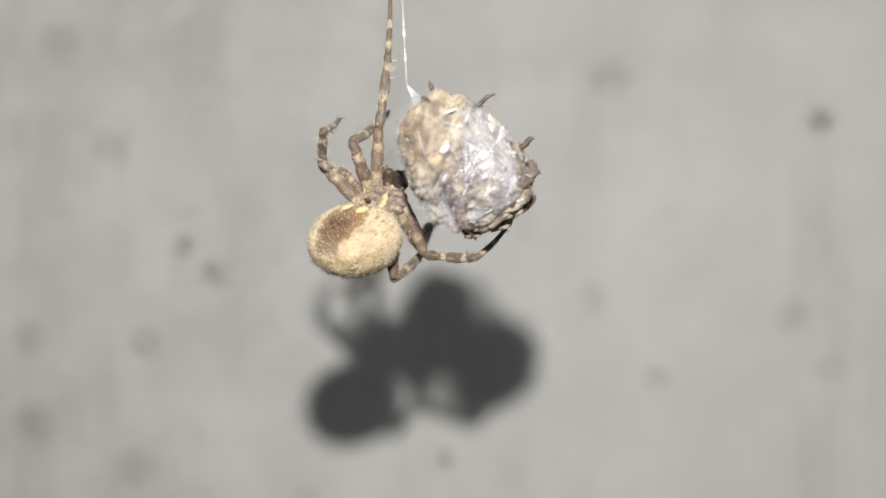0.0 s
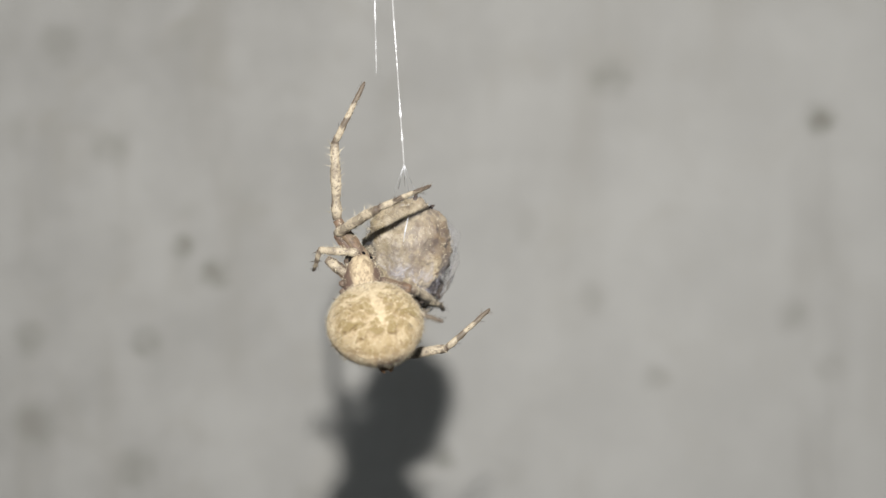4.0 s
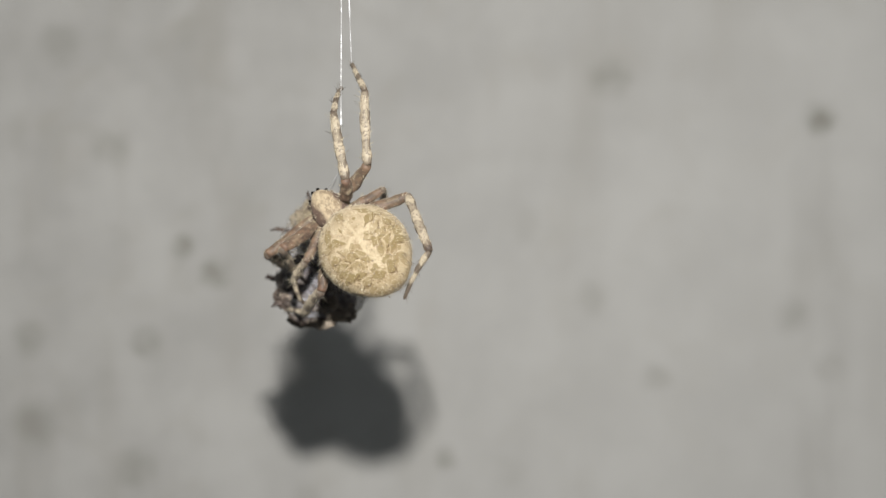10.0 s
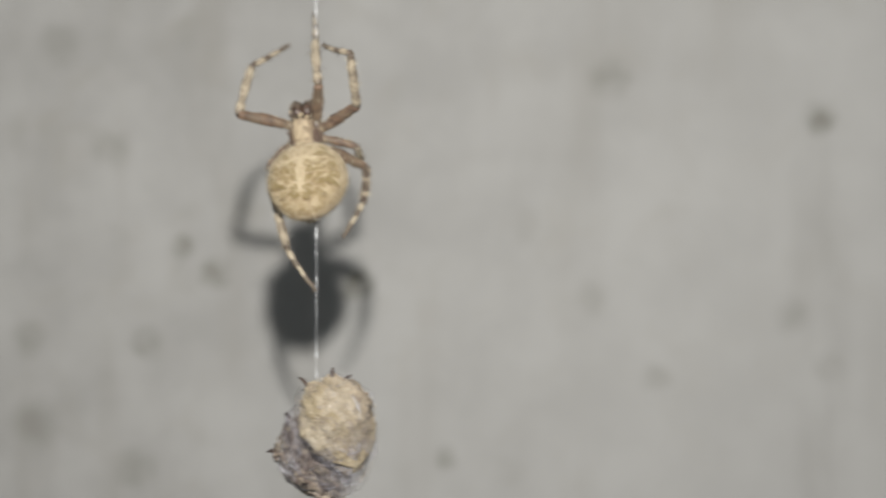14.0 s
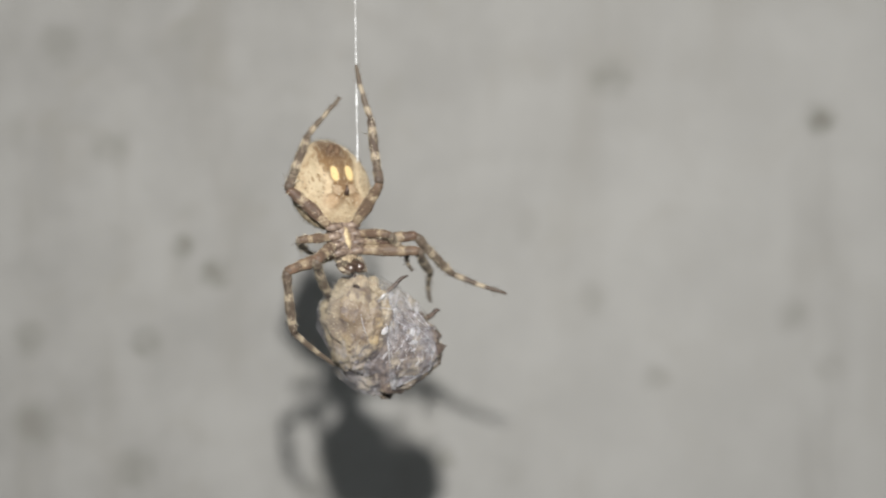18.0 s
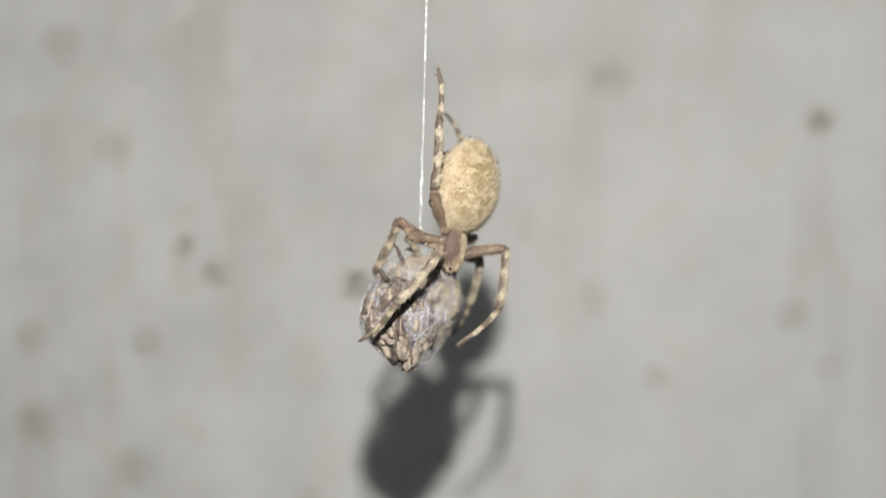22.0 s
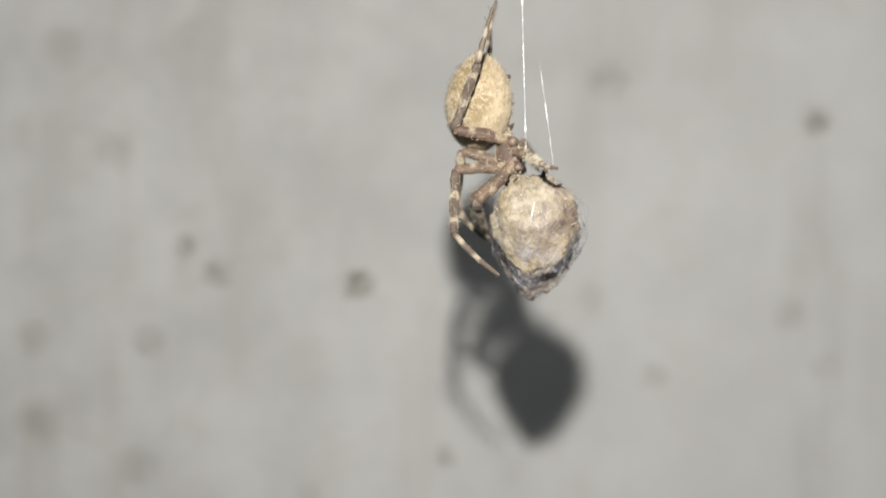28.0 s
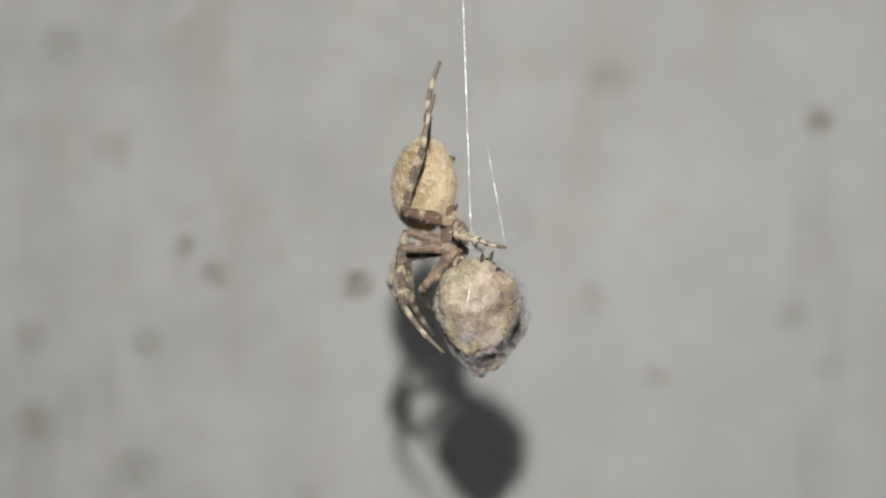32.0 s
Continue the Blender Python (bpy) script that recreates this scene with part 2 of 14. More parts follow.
    ridge = calc(tree, "MULTIPLY", step(tree, calc(tree, "ABSOLUTE", calc(tree, "SUBTRACT", wide, 0.13)), 0.09, 0.02), calc(tree, "MULTIPLY", below, step(tree, y, -0.35, -0.1)))
    colour = blend(tree, calc(tree, "MULTIPLY", ridge, 0.55), colour, (0.50, 0.40, 0.27))
    lx = calc(tree, "DIVIDE", calc(tree, "SUBTRACT", calc(tree, "ADD", ax, rag), 0.34), 0.17)
    ly = calc(tree, "DIVIDE", calc(tree, "SUBTRACT", y, 0.62), 0.14)
    lung = calc(tree, "ADD", calc(tree, "MULTIPLY", lx, lx), calc(tree, "MULTIPLY", ly, ly))
    colour = blend(tree, calc(tree, "MULTIPLY", calc(tree, "MULTIPLY", step(tree, lung, 1.7, 0.9), below), 0.35), colour, (0.17, 0.105, 0.06))
    colour = blend(tree, calc(tree, "MULTIPLY", calc(tree, "MULTIPLY", step(tree, lung, 1.1, 0.3), below), 0.5), colour, (0.42, 0.31, 0.195))
    sx = calc(tree, "DIVIDE", calc(tree, "SUBTRACT", calc(tree, "ADD", ax, calc(tree, "MULTIPLY", rag, 0.35)), 0.185), 0.105)
    sy = calc(tree, "DIVIDE", calc(tree, "SUBTRACT", y, 0.07), 0.18)
    spot = step(tree, calc(tree, "ADD", calc(tree, "MULTIPLY", sx, sx), calc(tree, "MULTIPLY", sy, sy)), 1.3, 0.5)
    colour = blend(tree, calc(tree, "MULTIPLY", calc(tree, "MULTIPLY", spot, below), 0.4 if lying else 1.0), colour, (0.56, 0.42, 0.205))
    tx = calc(tree, "DIVIDE", calc(tree, "SUBTRACT", calc(tree, "ADD", ax, rag), 0.17), 0.1)
    ty = calc(tree, "DIVIDE", calc(tree, "SUBTRACT", y, 0.42), 0.1)
    spot = step(tree, calc(tree, "ADD", calc(tree, "MULTIPLY", tx, tx), calc(tree, "MULTIPLY", ty, ty)), 1.3, 0.5)
    colour = blend(tree, calc(tree, "MULTIPLY", calc(tree, "MULTIPLY", spot, below), 0.4), colour, (0.50, 0.40, 0.28))
    if lying:
        # dried brown blotches
        stain = calc(tree, "MAXIMUM", step(tree, clouds(tree, sv, 1.5, 4, 0.65), 0.52, 0.62), step(tree, clouds(tree, sv, 3.4, 4, 0.65), 0.53, 0.62))
        colour = blend(tree, calc(tree, "MULTIPLY", stain, calc(tree, "ADD", 0.46, calc(tree, "MULTIPLY", below, 0.26))), colour, (0.105, 0.075, 0.062))
    if tint != (1, 1, 1):
        colour = blend(tree, 1.0, colour, tint, "MULTIPLY")
    put(tree, b.inputs["Base Color"], colour)
    grain = calc(tree, "ADD", clouds(tree, sv, 16, 4, 0.7), cells(tree, sv, 9.0))
    relief(tree, b, grain, 0.6, 0.00014)
    return m


def banded(name, bands, pale, dark, mottle=0.5, around=0.45, upper=0.0):
    """Leg skin: along the segment, bands of dark on pale with ragged edges (from, to along its length)."""
    m, tree, b = material(name, 0.55)
    downy(b, 0.05)
    v, x, y, z = coords(tree, (0, 0, 0), (1, 1, 1), "Generated")
    o, ox, oy, oz = coords(tree, (0, 0, 0), (PXM * 12, PXM * 12, PXM * 12))
    info = tree.nodes.new("ShaderNodeObjectInfo")
    rag = calc(tree, "MULTIPLY", calc(tree, "SUBTRACT", clouds(tree, o, 1.7, 4), 0.5), 0.26)
    along = calc(tree, "ADD", y, rag)
    colour = blend(tree, clouds(tree, o, 2.2, 4), tuple(c * 0.78 for c in pale), tuple(c * 1.18 for c in pale))
    total = None
    broad = calc(tree, "MULTIPLY", step(tree, calc(tree, "ADD", z, rag), 0.4, 0.62), 0.045)
    for a0, a1 in bands:
        off = calc(tree, "SUBTRACT", calc(tree, "ABSOLUTE", calc(tree, "SUBTRACT", along, (a0 + a1) / 2)), (a1 - a0) / 2)
        mask = step(tree, calc(tree, "SUBTRACT", off, broad), 0.025, -0.025)
        total = mask if total is None else calc(tree, "MAXIMUM", total, mask)
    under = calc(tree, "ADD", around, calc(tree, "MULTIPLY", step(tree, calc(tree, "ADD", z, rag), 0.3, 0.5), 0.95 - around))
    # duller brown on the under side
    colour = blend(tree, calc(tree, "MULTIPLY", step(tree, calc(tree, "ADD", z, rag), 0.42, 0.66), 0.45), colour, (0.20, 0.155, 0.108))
    end = calc(tree, "MAXIMUM", under, step(tree, y, 0.9, 0.94))
    colour = blend(tree, calc(tree, "MULTIPLY", total, end), colour, dark)
    if upper:
        rust = calc(tree, "MULTIPLY", step(tree, calc(tree, "ADD", z, rag), 0.66, 0.5), step(tree, along, 0.04, 0.16))
        worn = step(tree, clouds(tree, o, 1.3, 5, 0.7), 0.62, 0.5)
        shade = blend(tree, step(tree, clouds(tree, o, 0.8, 4, 0.6), 0.4, 0.62), (0.045, 0.029, 0.024), (0.145, 0.088, 0.058))
        colour = blend(tree, calc(tree, "MULTIPLY", calc(tree, "MULTIPLY", rust, upper), calc(tree, "ADD", 0.45, calc(tree, "MULTIPLY", worn, 0.55))), colour, shade)
    colour = blend(tree, calc(tree, "MULTIPLY", calc(tree, "MAXIMUM", step(tree, clouds(tree, o, 2.6, 3, 0.65), 0.52, 0.60), step(tree, clouds(tree, o, 1.1, 4, 0.7), 0.54, 0.64)), mottle), colour, tuple(c * 1.7 for c in dark))
    fine, fx, fy, fz = coords(tree, (0, 0, 0), (PXM * 5, PXM * 22, PXM * 5))
    colour = blend(tree, calc(tree, "MULTIPLY", step(tree, clouds(tree, fine, 1.0, 3, 0.6), 0.54, 0.66), 0.3), colour, pale)
    b.inputs["Specular IOR Level"].default_value = 0.28
    colour = blend(tree, calc(tree, "MULTIPLY", info.outputs["Random"], 0.2), colour, tuple(c * 0.7 for c in pale))
    put(tree, b.inputs["Base Color"], colour)
    relief(tree, b, clouds(tree, o, 4.0, 4), 0.5, 0.00006)
    return m


def mottled(name, a, b_, scale, rough=0.6, depth=0.00008, spec=0.5):
    m, tree, b = material(name, rough)
    b.inputs["Specular IOR Level"].default_value = spec
    v, x, y, z = coords(tree, (0, 0, 0), (PXM * 20, PXM * 20, PXM * 20))
    n = clouds(tree, v, scale, 5, 0.65)
    put(tree, b.inputs["Base Color"], blend(tree, step(tree, n, 0.36, 0.64), a, b_))
    relief(tree, b, clouds(tree, v, scale * 2.2, 4), 0.6, depth)
    return m


def silk(name, rough=0.35, cover=None, shade=(0.62, 0.625, 0.65)):
    m, tree, b = material(name, rough)
    put(tree, b.inputs["Base Color"], shade)
    b.inputs["Specular IOR Level"].default_value = 0.2
    if cover:
        v, x, y, z = coords(tree, (0, 0, 0), (PXM * 30, PXM * 30, PXM * 75))
        w, wx, wy, wz = coords(tree, (0, 0, 0), (PXM * 60, PXM * 60, PXM * 60))
        n = calc(tree, "MULTIPLY", step(tree, clouds(tree, v, 2.6, 5, 0.7, 0.6), cover[0], cover[1]), cover[2])
        n = calc(tree, "MULTIPLY", n, step(tree, clouds(tree, w, 1.3, 2), 0.35, 0.6))
        put(tree, b.inputs["Alpha"], calc(tree, "ADD", n, cover[3], clamp=True))
        relief(tree, b, clouds(tree, v, 3.5, 4, 0.7, 0.6), 0.8, 0.0003)
    return m


CONCRETE = plaster()
SOIL = soil()
ABDOMEN = abdomen_skin("abdomen_skin", ABD_C, ABD_R)


def carapace_fuzz():
    m, tree, b = material("carapace_fuzz", 0.75)
    downy(b, 0.06)
    v, x, y, z = coords(tree, (0, 43 * PXM, 0), (31 * PXM, 47 * PXM, 25 * PXM))
    n = clouds(tree, v, 3.2, 5, 0.65)
    colour = blend(tree, step(tree, n, 0.38, 0.62), (0.19, 0.142, 0.09), (0.39, 0.315, 0.21))
    rim = step(tree, calc(tree, "ADD", calc(tree, "ABSOLUTE", x), calc(tree, "MULTIPLY", calc(tree, "SUBTRACT", n, 0.5), 1.0)), 0.42, 0.72)
    colour = blend(tree, calc(tree, "MULTIPLY", rim, 0.95), colour, (0.07, 0.042, 0.032))
    put(tree, b.inputs["Base Color"], colour)
    relief(tree, b, clouds(tree, v, 9, 4), 0.6, 0.00008)
    return m


SHELL = carapace_fuzz()
STERNUM = mottled("sternum_shell", (0.085, 0.059, 0.047), (0.225, 0.168, 0.128), 2.6, 0.5)
SPIN = mottled("spinneret_skin", (0.07, 0.042, 0.026), (0.14, 0.09, 0.055), 2.4, 0.7, 0.00008, 0.2)
STRIPE = mottled("pale_stripe", (0.24, 0.175, 0.10), (0.50, 0.40, 0.24), 2.6, 0.6)
FANG = mottled("dark_shell", (0.032, 0.022, 0.018), (0.085, 0.054, 0.040), 1.6, 0.28)
EYE = mottled("eye_black", (0.008, 0.006, 0.006), (0.012, 0.010, 0.010), 1.0, 0.08)
PALE, DARK = (0.36, 0.308, 0.228), (0.052, 0.037, 0.029)
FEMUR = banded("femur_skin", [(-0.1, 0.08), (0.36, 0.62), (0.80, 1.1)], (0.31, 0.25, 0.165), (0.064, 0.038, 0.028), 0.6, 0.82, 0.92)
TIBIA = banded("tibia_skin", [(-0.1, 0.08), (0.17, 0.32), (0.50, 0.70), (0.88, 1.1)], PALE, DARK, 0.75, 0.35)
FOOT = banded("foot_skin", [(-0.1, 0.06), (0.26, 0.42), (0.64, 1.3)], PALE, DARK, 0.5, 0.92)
HAIR = mottled("pale_hair", (0.42, 0.36, 0.25), (0.6, 0.54, 0.42), 2.0, 0.6)
BRISTLE = mottled("brown_hair", (0.10, 0.075, 0.055), (0.22, 0.175, 0.125), 2.0, 0.6)
PREY_ABD_C, PREY_ABD_R = (46 * PXM, -2 * PXM, 5 * PXM), (57 * PXM, 72 * PXM, 86 * PXM)
PREY_SKIN = abdomen_skin("prey_abdomen_skin", PREY_ABD_C, PREY_ABD_R, (0.86, 0.895, 0.96), 3.7, 0.4, True)
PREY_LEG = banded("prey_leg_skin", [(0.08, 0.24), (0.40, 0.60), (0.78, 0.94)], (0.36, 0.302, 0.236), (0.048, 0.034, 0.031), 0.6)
PREY_BODY = mottled("prey_body_skin", (0.045, 0.033, 0.031), (0.19, 0.15, 0.125), 2.0, 0.5, 0.0002)
TIP = mottled("dry_leg_tip", (0.035, 0.026, 0.024), (0.10, 0.074, 0.06), 1.6, 0.5, 0.00012, 0.3)
SILK = silk("silk", 0.5, (0.3, 0.62, 0.7, 0.22))
# the thread's glints are put into its alpha, as opaque dashes on clear silk
THREAD, tree, b = material("silk_thread", 0.3)
put(tree, b.inputs["Base Color"], (0.86, 0.87, 0.88))
v, x, y, z = coords(tree, (0, 0, 0), (1, 1, PXM * 90))
put(tree, b.inputs["Alpha"], calc(tree, "ADD", calc(tree, "MULTIPLY", step(tree, clouds(tree, v, 1.0, 4, 0.75), 0.47, 0.58), 0.78), 0.10))

# the same painted glints, fading out up the thread
FAINT, tree, b = material("faint_silk_thread", 0.4)
put(tree, b.inputs["Base Color"], (0.72, 0.73, 0.75))
v, x, y, z = coords(tree, (0, 0, 0), (1, 1, PXM * 45))
put(tree, b.inputs["Alpha"], calc(tree, "MULTIPLY", calc(tree, "ADD", calc(tree, "MULTIPLY", step(tree, clouds(tree, v, 1.0, 3, 0.6), 0.45, 0.62), 0.85), 0.1), step(tree, z, 4.4, 1.6)))


def crumpled_silk():
    """Silk pulled tight over the prey: milky in patches and streaks, else clear, so that the legs show through."""
    m, tree, b = material("silk_sheet", 0.3)
    v, x, y, z = coords(tree, (0, 0, 0), (PXM * 32, PXM * 32, PXM * 80))
    w, wx, wy, wz = coords(tree, (0, 0, 0), (PXM * 40, PXM * 40, PXM * 40))
    streak = step(tree, clouds(tree, v, 2.6, 6, 0.7, 0.8), 0.55, 0.63)
    patch = step(tree, clouds(tree, w, 1.25, 4, 0.6), 0.47, 0.62)
    side = step(tree, calc(tree, "ADD", calc(tree, "MULTIPLY", wy, 0.8), calc(tree, "MULTIPLY", clouds(tree, w, 1.1, 2), 3.2)), 1.7, 2.9)
    cream = step(tree, clouds(tree, w, 1.05, 5, 0.65), 0.47, 0.56)
    ground = blend(tree, cream, (0.27, 0.242, 0.252), (0.45, 0.388, 0.305))
    put(tree, b.inputs["Base Color"], blend(tree, streak, ground, (0.52, 0.51, 0.53)))
    b.inputs["Specular IOR Level"].default_value = 0.5
    cover = calc(tree, "ADD", calc(tree, "MULTIPLY", patch, 0.12), calc(tree, "MAXIMUM", calc(tree, "MULTIPLY", streak, 0.34), calc(tree, "MULTIPLY", cream, 0.3)))
    cover = calc(tree, "ADD", calc(tree, "ADD", cover, 0.05), calc(tree, "MULTIPLY", side, calc(tree, "ADD", 0.06, calc(tree, "MULTIPLY", streak, 0.32))))
    put(tree, b.inputs["Alpha"], calc(tree, "MULTIPLY", calc(tree, "MINIMUM", cover, 0.9), step(tree, calc(tree, "ADD", wx, calc(tree, "MULTIPLY", cream, 0.4)), 1.7, 0.3)))
    relief(tree, b, clouds(tree, v, 2.4, 4, 0.6, 0.8), 0.7, 0.0003)
    return m


SILK_SHEET = crumpled_silk()


def silk_film():
    """Thin wet-looking film: seen through, milky lilac in wide zones and where it is drawn down to the low tip."""
    m, tree, b = material("silk_film", 0.4)
    b.inputs["Specular IOR Level"].default_value = 0.5
    v, x, y, z = coords(tree, (0, 0, 0), (PXM * 30, PXM * 30, PXM * 80))
    w, wx, wy, wz = coords(tree, (0, 0, 0), (PXM * 50, PXM * 50, PXM * 50))
    streak = step(tree, clouds(tree, v, 1.6, 4, 0.6, 1.2), 0.42, 0.66)
    zone = step(tree, clouds(tree, w, 1.2, 3, 0.55), 0.40, 0.62)
    low = step(tree, calc(tree, "ADD", wz, calc(tree, "MULTIPLY", clouds(tree, w, 0.9, 2), 1.6)), 0.35, -0.35)
    milky = calc(tree, "MAXIMUM", calc(tree, "MULTIPLY", zone, step(tree, wx, 0.8, -0.2)), calc(tree, "MULTIPLY", low, calc(tree, "MULTIPLY", step(tree, wx, -0.4, 0.4), 0.75)))
    put(tree, b.inputs["Base Color"], blend(tree, streak, (0.34, 0.315, 0.34), (0.55, 0.53, 0.57)))
    put(tree, b.inputs["Alpha"], calc(tree, "ADD", 0.07, calc(tree, "MULTIPLY", milky, calc(tree, "ADD", calc(tree, "ADD", 0.08, calc(tree, "MULTIPLY", step(tree, wy, 0.4, -0.6), 0.18)), calc(tree, "MULTIPLY", streak, 0.30)))))
    relief(tree, b, clouds(tree, v, 1.8, 4, 0.65, 1.0), 0.8, 0.0004)
    return m


SILK_FILM = silk_film()
FAN = silk("silk_fan", 0.3, (0.38, 0.66, 0.40, 0.08), (0.48, 0.465, 0.50))


# ---- mesh helpers
def mesh(name, bm, mats, smooth=True):
    me = bpy.data.meshes.new(name)
    bm.to_mesh(me)
    bm.free()
    for mat in mats if isinstance(mats, (list, tuple)) else (mats,):
        me.materials.append(mat)
    if smooth:
        me.polygons.foreach_set("use_smooth", [True] * len(me.polygons))
    return me


def part(name, bm, mats, parent, label="", smooth=True):
    ob = new(name, mesh(name, bm, mats, smooth))
    ob.parent = parent
    if label:
        tagged(ob, label)
    return ob


def ball(rx, ry, rz, u=24, v=16, at=(0, 0, 0), bump=0.0, scale=3.0, crease=0.0):
    bm = bmesh.new()
    bmesh.ops.create_uvsphere(bm, u_segments=u, v_segments=v, radius=1.0)
    for w in bm.verts:
        k = 1 + bump * noise.noise(w.co * scale) - crease * (abs(noise.noise(w.co * 2.7 + Vector((3, 8, 1)))) + 0.5 * abs(noise.noise(w.co * 6)))
        w.co = Vector((w.co.x * rx * k + at[0], w.co.y * ry * k + at[1], w.co.z * rz * k + at[2]))
    return bm


def tube(points, radii, sides=10, bm=None, index=0):
    bm = bm or bmesh.new()
    rings = []
    for i, p in enumerate(points):
        p = Vector(p)
        d = (Vector(points[min(i + 1, len(points) - 1)]) - Vector(points[max(i - 1, 0)])).normalized()
        a = d.cross(Vector((1, 0.002, 0.001)) if abs(d.x) < 0.9 else Vector((0, 1, 0))).normalized()
        b = d.cross(a)
        rings.append([bm.verts.new(p + (a * math.cos(k * math.tau / sides) + b * math.sin(k * math.tau / sides)) * radii[i]) for k in range(sides)])
    made = []
    for r0, r1 in zip(rings, rings[1:]):
        for k in range(sides):
            made.append(bm.faces.new((r0[k], r0[(k + 1) % sides], r1[(k + 1) % sides], r1[k])))
    made.append(bm.faces.new(rings[0][::-1]))
    made.append(bm.faces.new(rings[-1]))
    for f in made:
        f.material_index = index
    bmesh.ops.recalc_face_normals(bm, faces=made)
    return bm


def hair(bm, root, tip, r, index=1):
    root, tip = Vector(root), Vector(tip)
    d = (tip - root).normalized()
    a = d.orthogonal().normalized()
    b = d.cross(a)
    ring = [bm.verts.new(root + (a * math.cos(k * 2.0944) + b * math.sin(k * 2.0944)) * r) for k in range(3)]
    end = bm.verts.new(tip)
    for k in range(3):
        bm.faces.new((ring[k], ring[(k + 1) % 3], end)).material_index = index


rnd = random.Random(7)


# ---- the place
def slab(name, x0, x1, y0, y1, z0, z1, mat):
    bm = bmesh.new()
    bmesh.ops.create_cube(bm, size=1)
    for w in bm.verts:
        w.co = Vector((x0 if w.co.x < 0 else x1, y0 if w.co.y < 0 else y1, z0 if w.co.z < 0 else z1))
    return new(name, mesh(name, bm, mat, False))


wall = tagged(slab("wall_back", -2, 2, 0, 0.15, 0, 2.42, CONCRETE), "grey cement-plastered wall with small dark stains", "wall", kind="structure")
ground = tagged(slab("ground", -30, 30, -30, 30, -0.2, 0, SOIL), "bare grey-brown ground before the wall", "ground", kind="structure")
ceiling = tagged(slab("ceiling", -2, 2, -1.2, 0.15, 2.42, 2.6, CONCRETE), "plain grey cement ceiling over the wall", "ceiling", kind="structure")


# ---- the spider: its origin is the waist, y to the head, z to the back
def fur(bm, centre, radii, count, long, r, shape=None, index=1, lean=0.5):
    """Short hairs that lean towards the tail, all over a rounded body."""
    for _ in range(count):
        u = Vector((rnd.gauss(0, 1), rnd.gauss(0, 1), rnd.gauss(0, 1))).normalized()
        p = Vector((u.x * radii[0], u.y * radii[1], u.z * radii[2]))
        if shape:
            p = shape(p)
        n = Vector((u.x / radii[0], u.y / radii[1], u.z / radii[2])).normalized()
        d = (n + Vector((rnd.uniform(-0.4, 0.4), -lean * rnd.random(), rnd.uniform(-0.4, 0.4)))).normalized()
        root = Vector(centre) + p * 0.985
        hair(bm, root, root + d * long * rnd.uniform(0.5, 1.3), r, index)


def ovate(radii):
    """Broad at the shoulders, narrowing to the tail, a little flat below."""
    def shape(p):
        v = p.y / radii[1]
        k = 1.0 + 0.06 * v - 0.12 * max(0.0, -v - 0.1) ** 1.5
        return Vector((p.x * k, p.y, p.z * (k if p.z > 0 else k * 0.94)))
    return shape


def make_abdomen(parent):
    bm = bmesh.new()
    bmesh.ops.create_uvsphere(bm, u_segments=72, v_segments=48, radius=1.0)
    shape = ovate(ABD_R)
    for w in bm.verts:
        k = 1 + 0.016 * noise.noise(w.co * 3.5) + 0.010 * noise.noise(w.co * 9)
        w.co = shape(Vector((w.co.x * ABD_R[0], w.co.y * ABD_R[1], w.co.z * ABD_R[2])) * k) + Vector(ABD_C)
    fur(bm, ABD_C, ABD_R, 2200, 7 * PXM, 0.34 * PXM, shape)
    fur(bm, ABD_C, ABD_R, 320, 8 * PXM, 0.8 * PXM, shape, 2, 1.6)
    ob = part("abdomen", bm, [ABDOMEN, HAIR, BRISTLE], parent, "round tan abdomen with a zigzag leaf mark")
    for x, y, z, s in ((0, -115, -36, 0.85), (-7, -112, -42, 0.6), (7, -112, -42, 0.6)):
        bm = tube([(x * PXM, (y + 5) * PXM, (z + 6) * PXM), (x * PXM, y * PXM, z * PXM), (x * PXM * 0.9, (y - 5) * PXM, (z - 6) * PXM), (x * PXM * 0.6, (y - 8) * PXM, (z - 9) * PXM)],
                  [14 * s * PXM, 12 * s * PXM, 7 * s * PXM, 2.5 * s * PXM], 12)
        part("spinneret", bm, SPIN, ob, "dark brown spinneret")
    part("epigyne", tube([(0, -22 * PXM, -50 * PXM), (0, -28 * PXM, -56 * PXM), (0, -34 * PXM, -59 * PXM)], [5 * PXM, 3.5 * PXM, 1.5 * PXM], 8), FANG, ob, "small dark plate under the waist")
    return ob


def make_carapace(parent):
    bm = bmesh.new()
    bmesh.ops.create_uvsphere(bm, u_segments=36, v_segments=24, radius=1.0)
    for w in bm.verts:
        c = w.co
        narrow = 1.0 - 0.30 * max(0.0, c.y - 0.1)
        k = 1 + 0.02 * noise.noise(c * 4)
        w.co = Vector((c.x * 31 * narrow * k, c.y * 47 + 43, (c.z * (25 if c.z > 0 else 17) + (5 * max(0, c.y) if c.z > 0 else 0)) * k)) * PXM
    fur(bm, (0, 43 * PXM, 0), (30 * PXM, 46 * PXM, 24 * PXM), 240, 7 * PXM, 0.4 * PXM, None, 1, -0.3)
    ob = part("carapace", bm, [SHELL, HAIR], parent, "pale fuzzy head and back shield")
    for x, y, z, r in ((-5, 86, 14, 3.4), (5, 86, 14, 3.4), (-6, 88, 6, 3.0), (6, 88, 6, 3.0), (-17, 80, 9, 2.6), (17, 80, 9, 2.6)):
        part("eye", ball(r * PXM, r * PXM, r * PXM, 12, 8, (x * PXM, y * PXM, z * PXM)), EYE, ob, "small black shiny eye")
    return ob


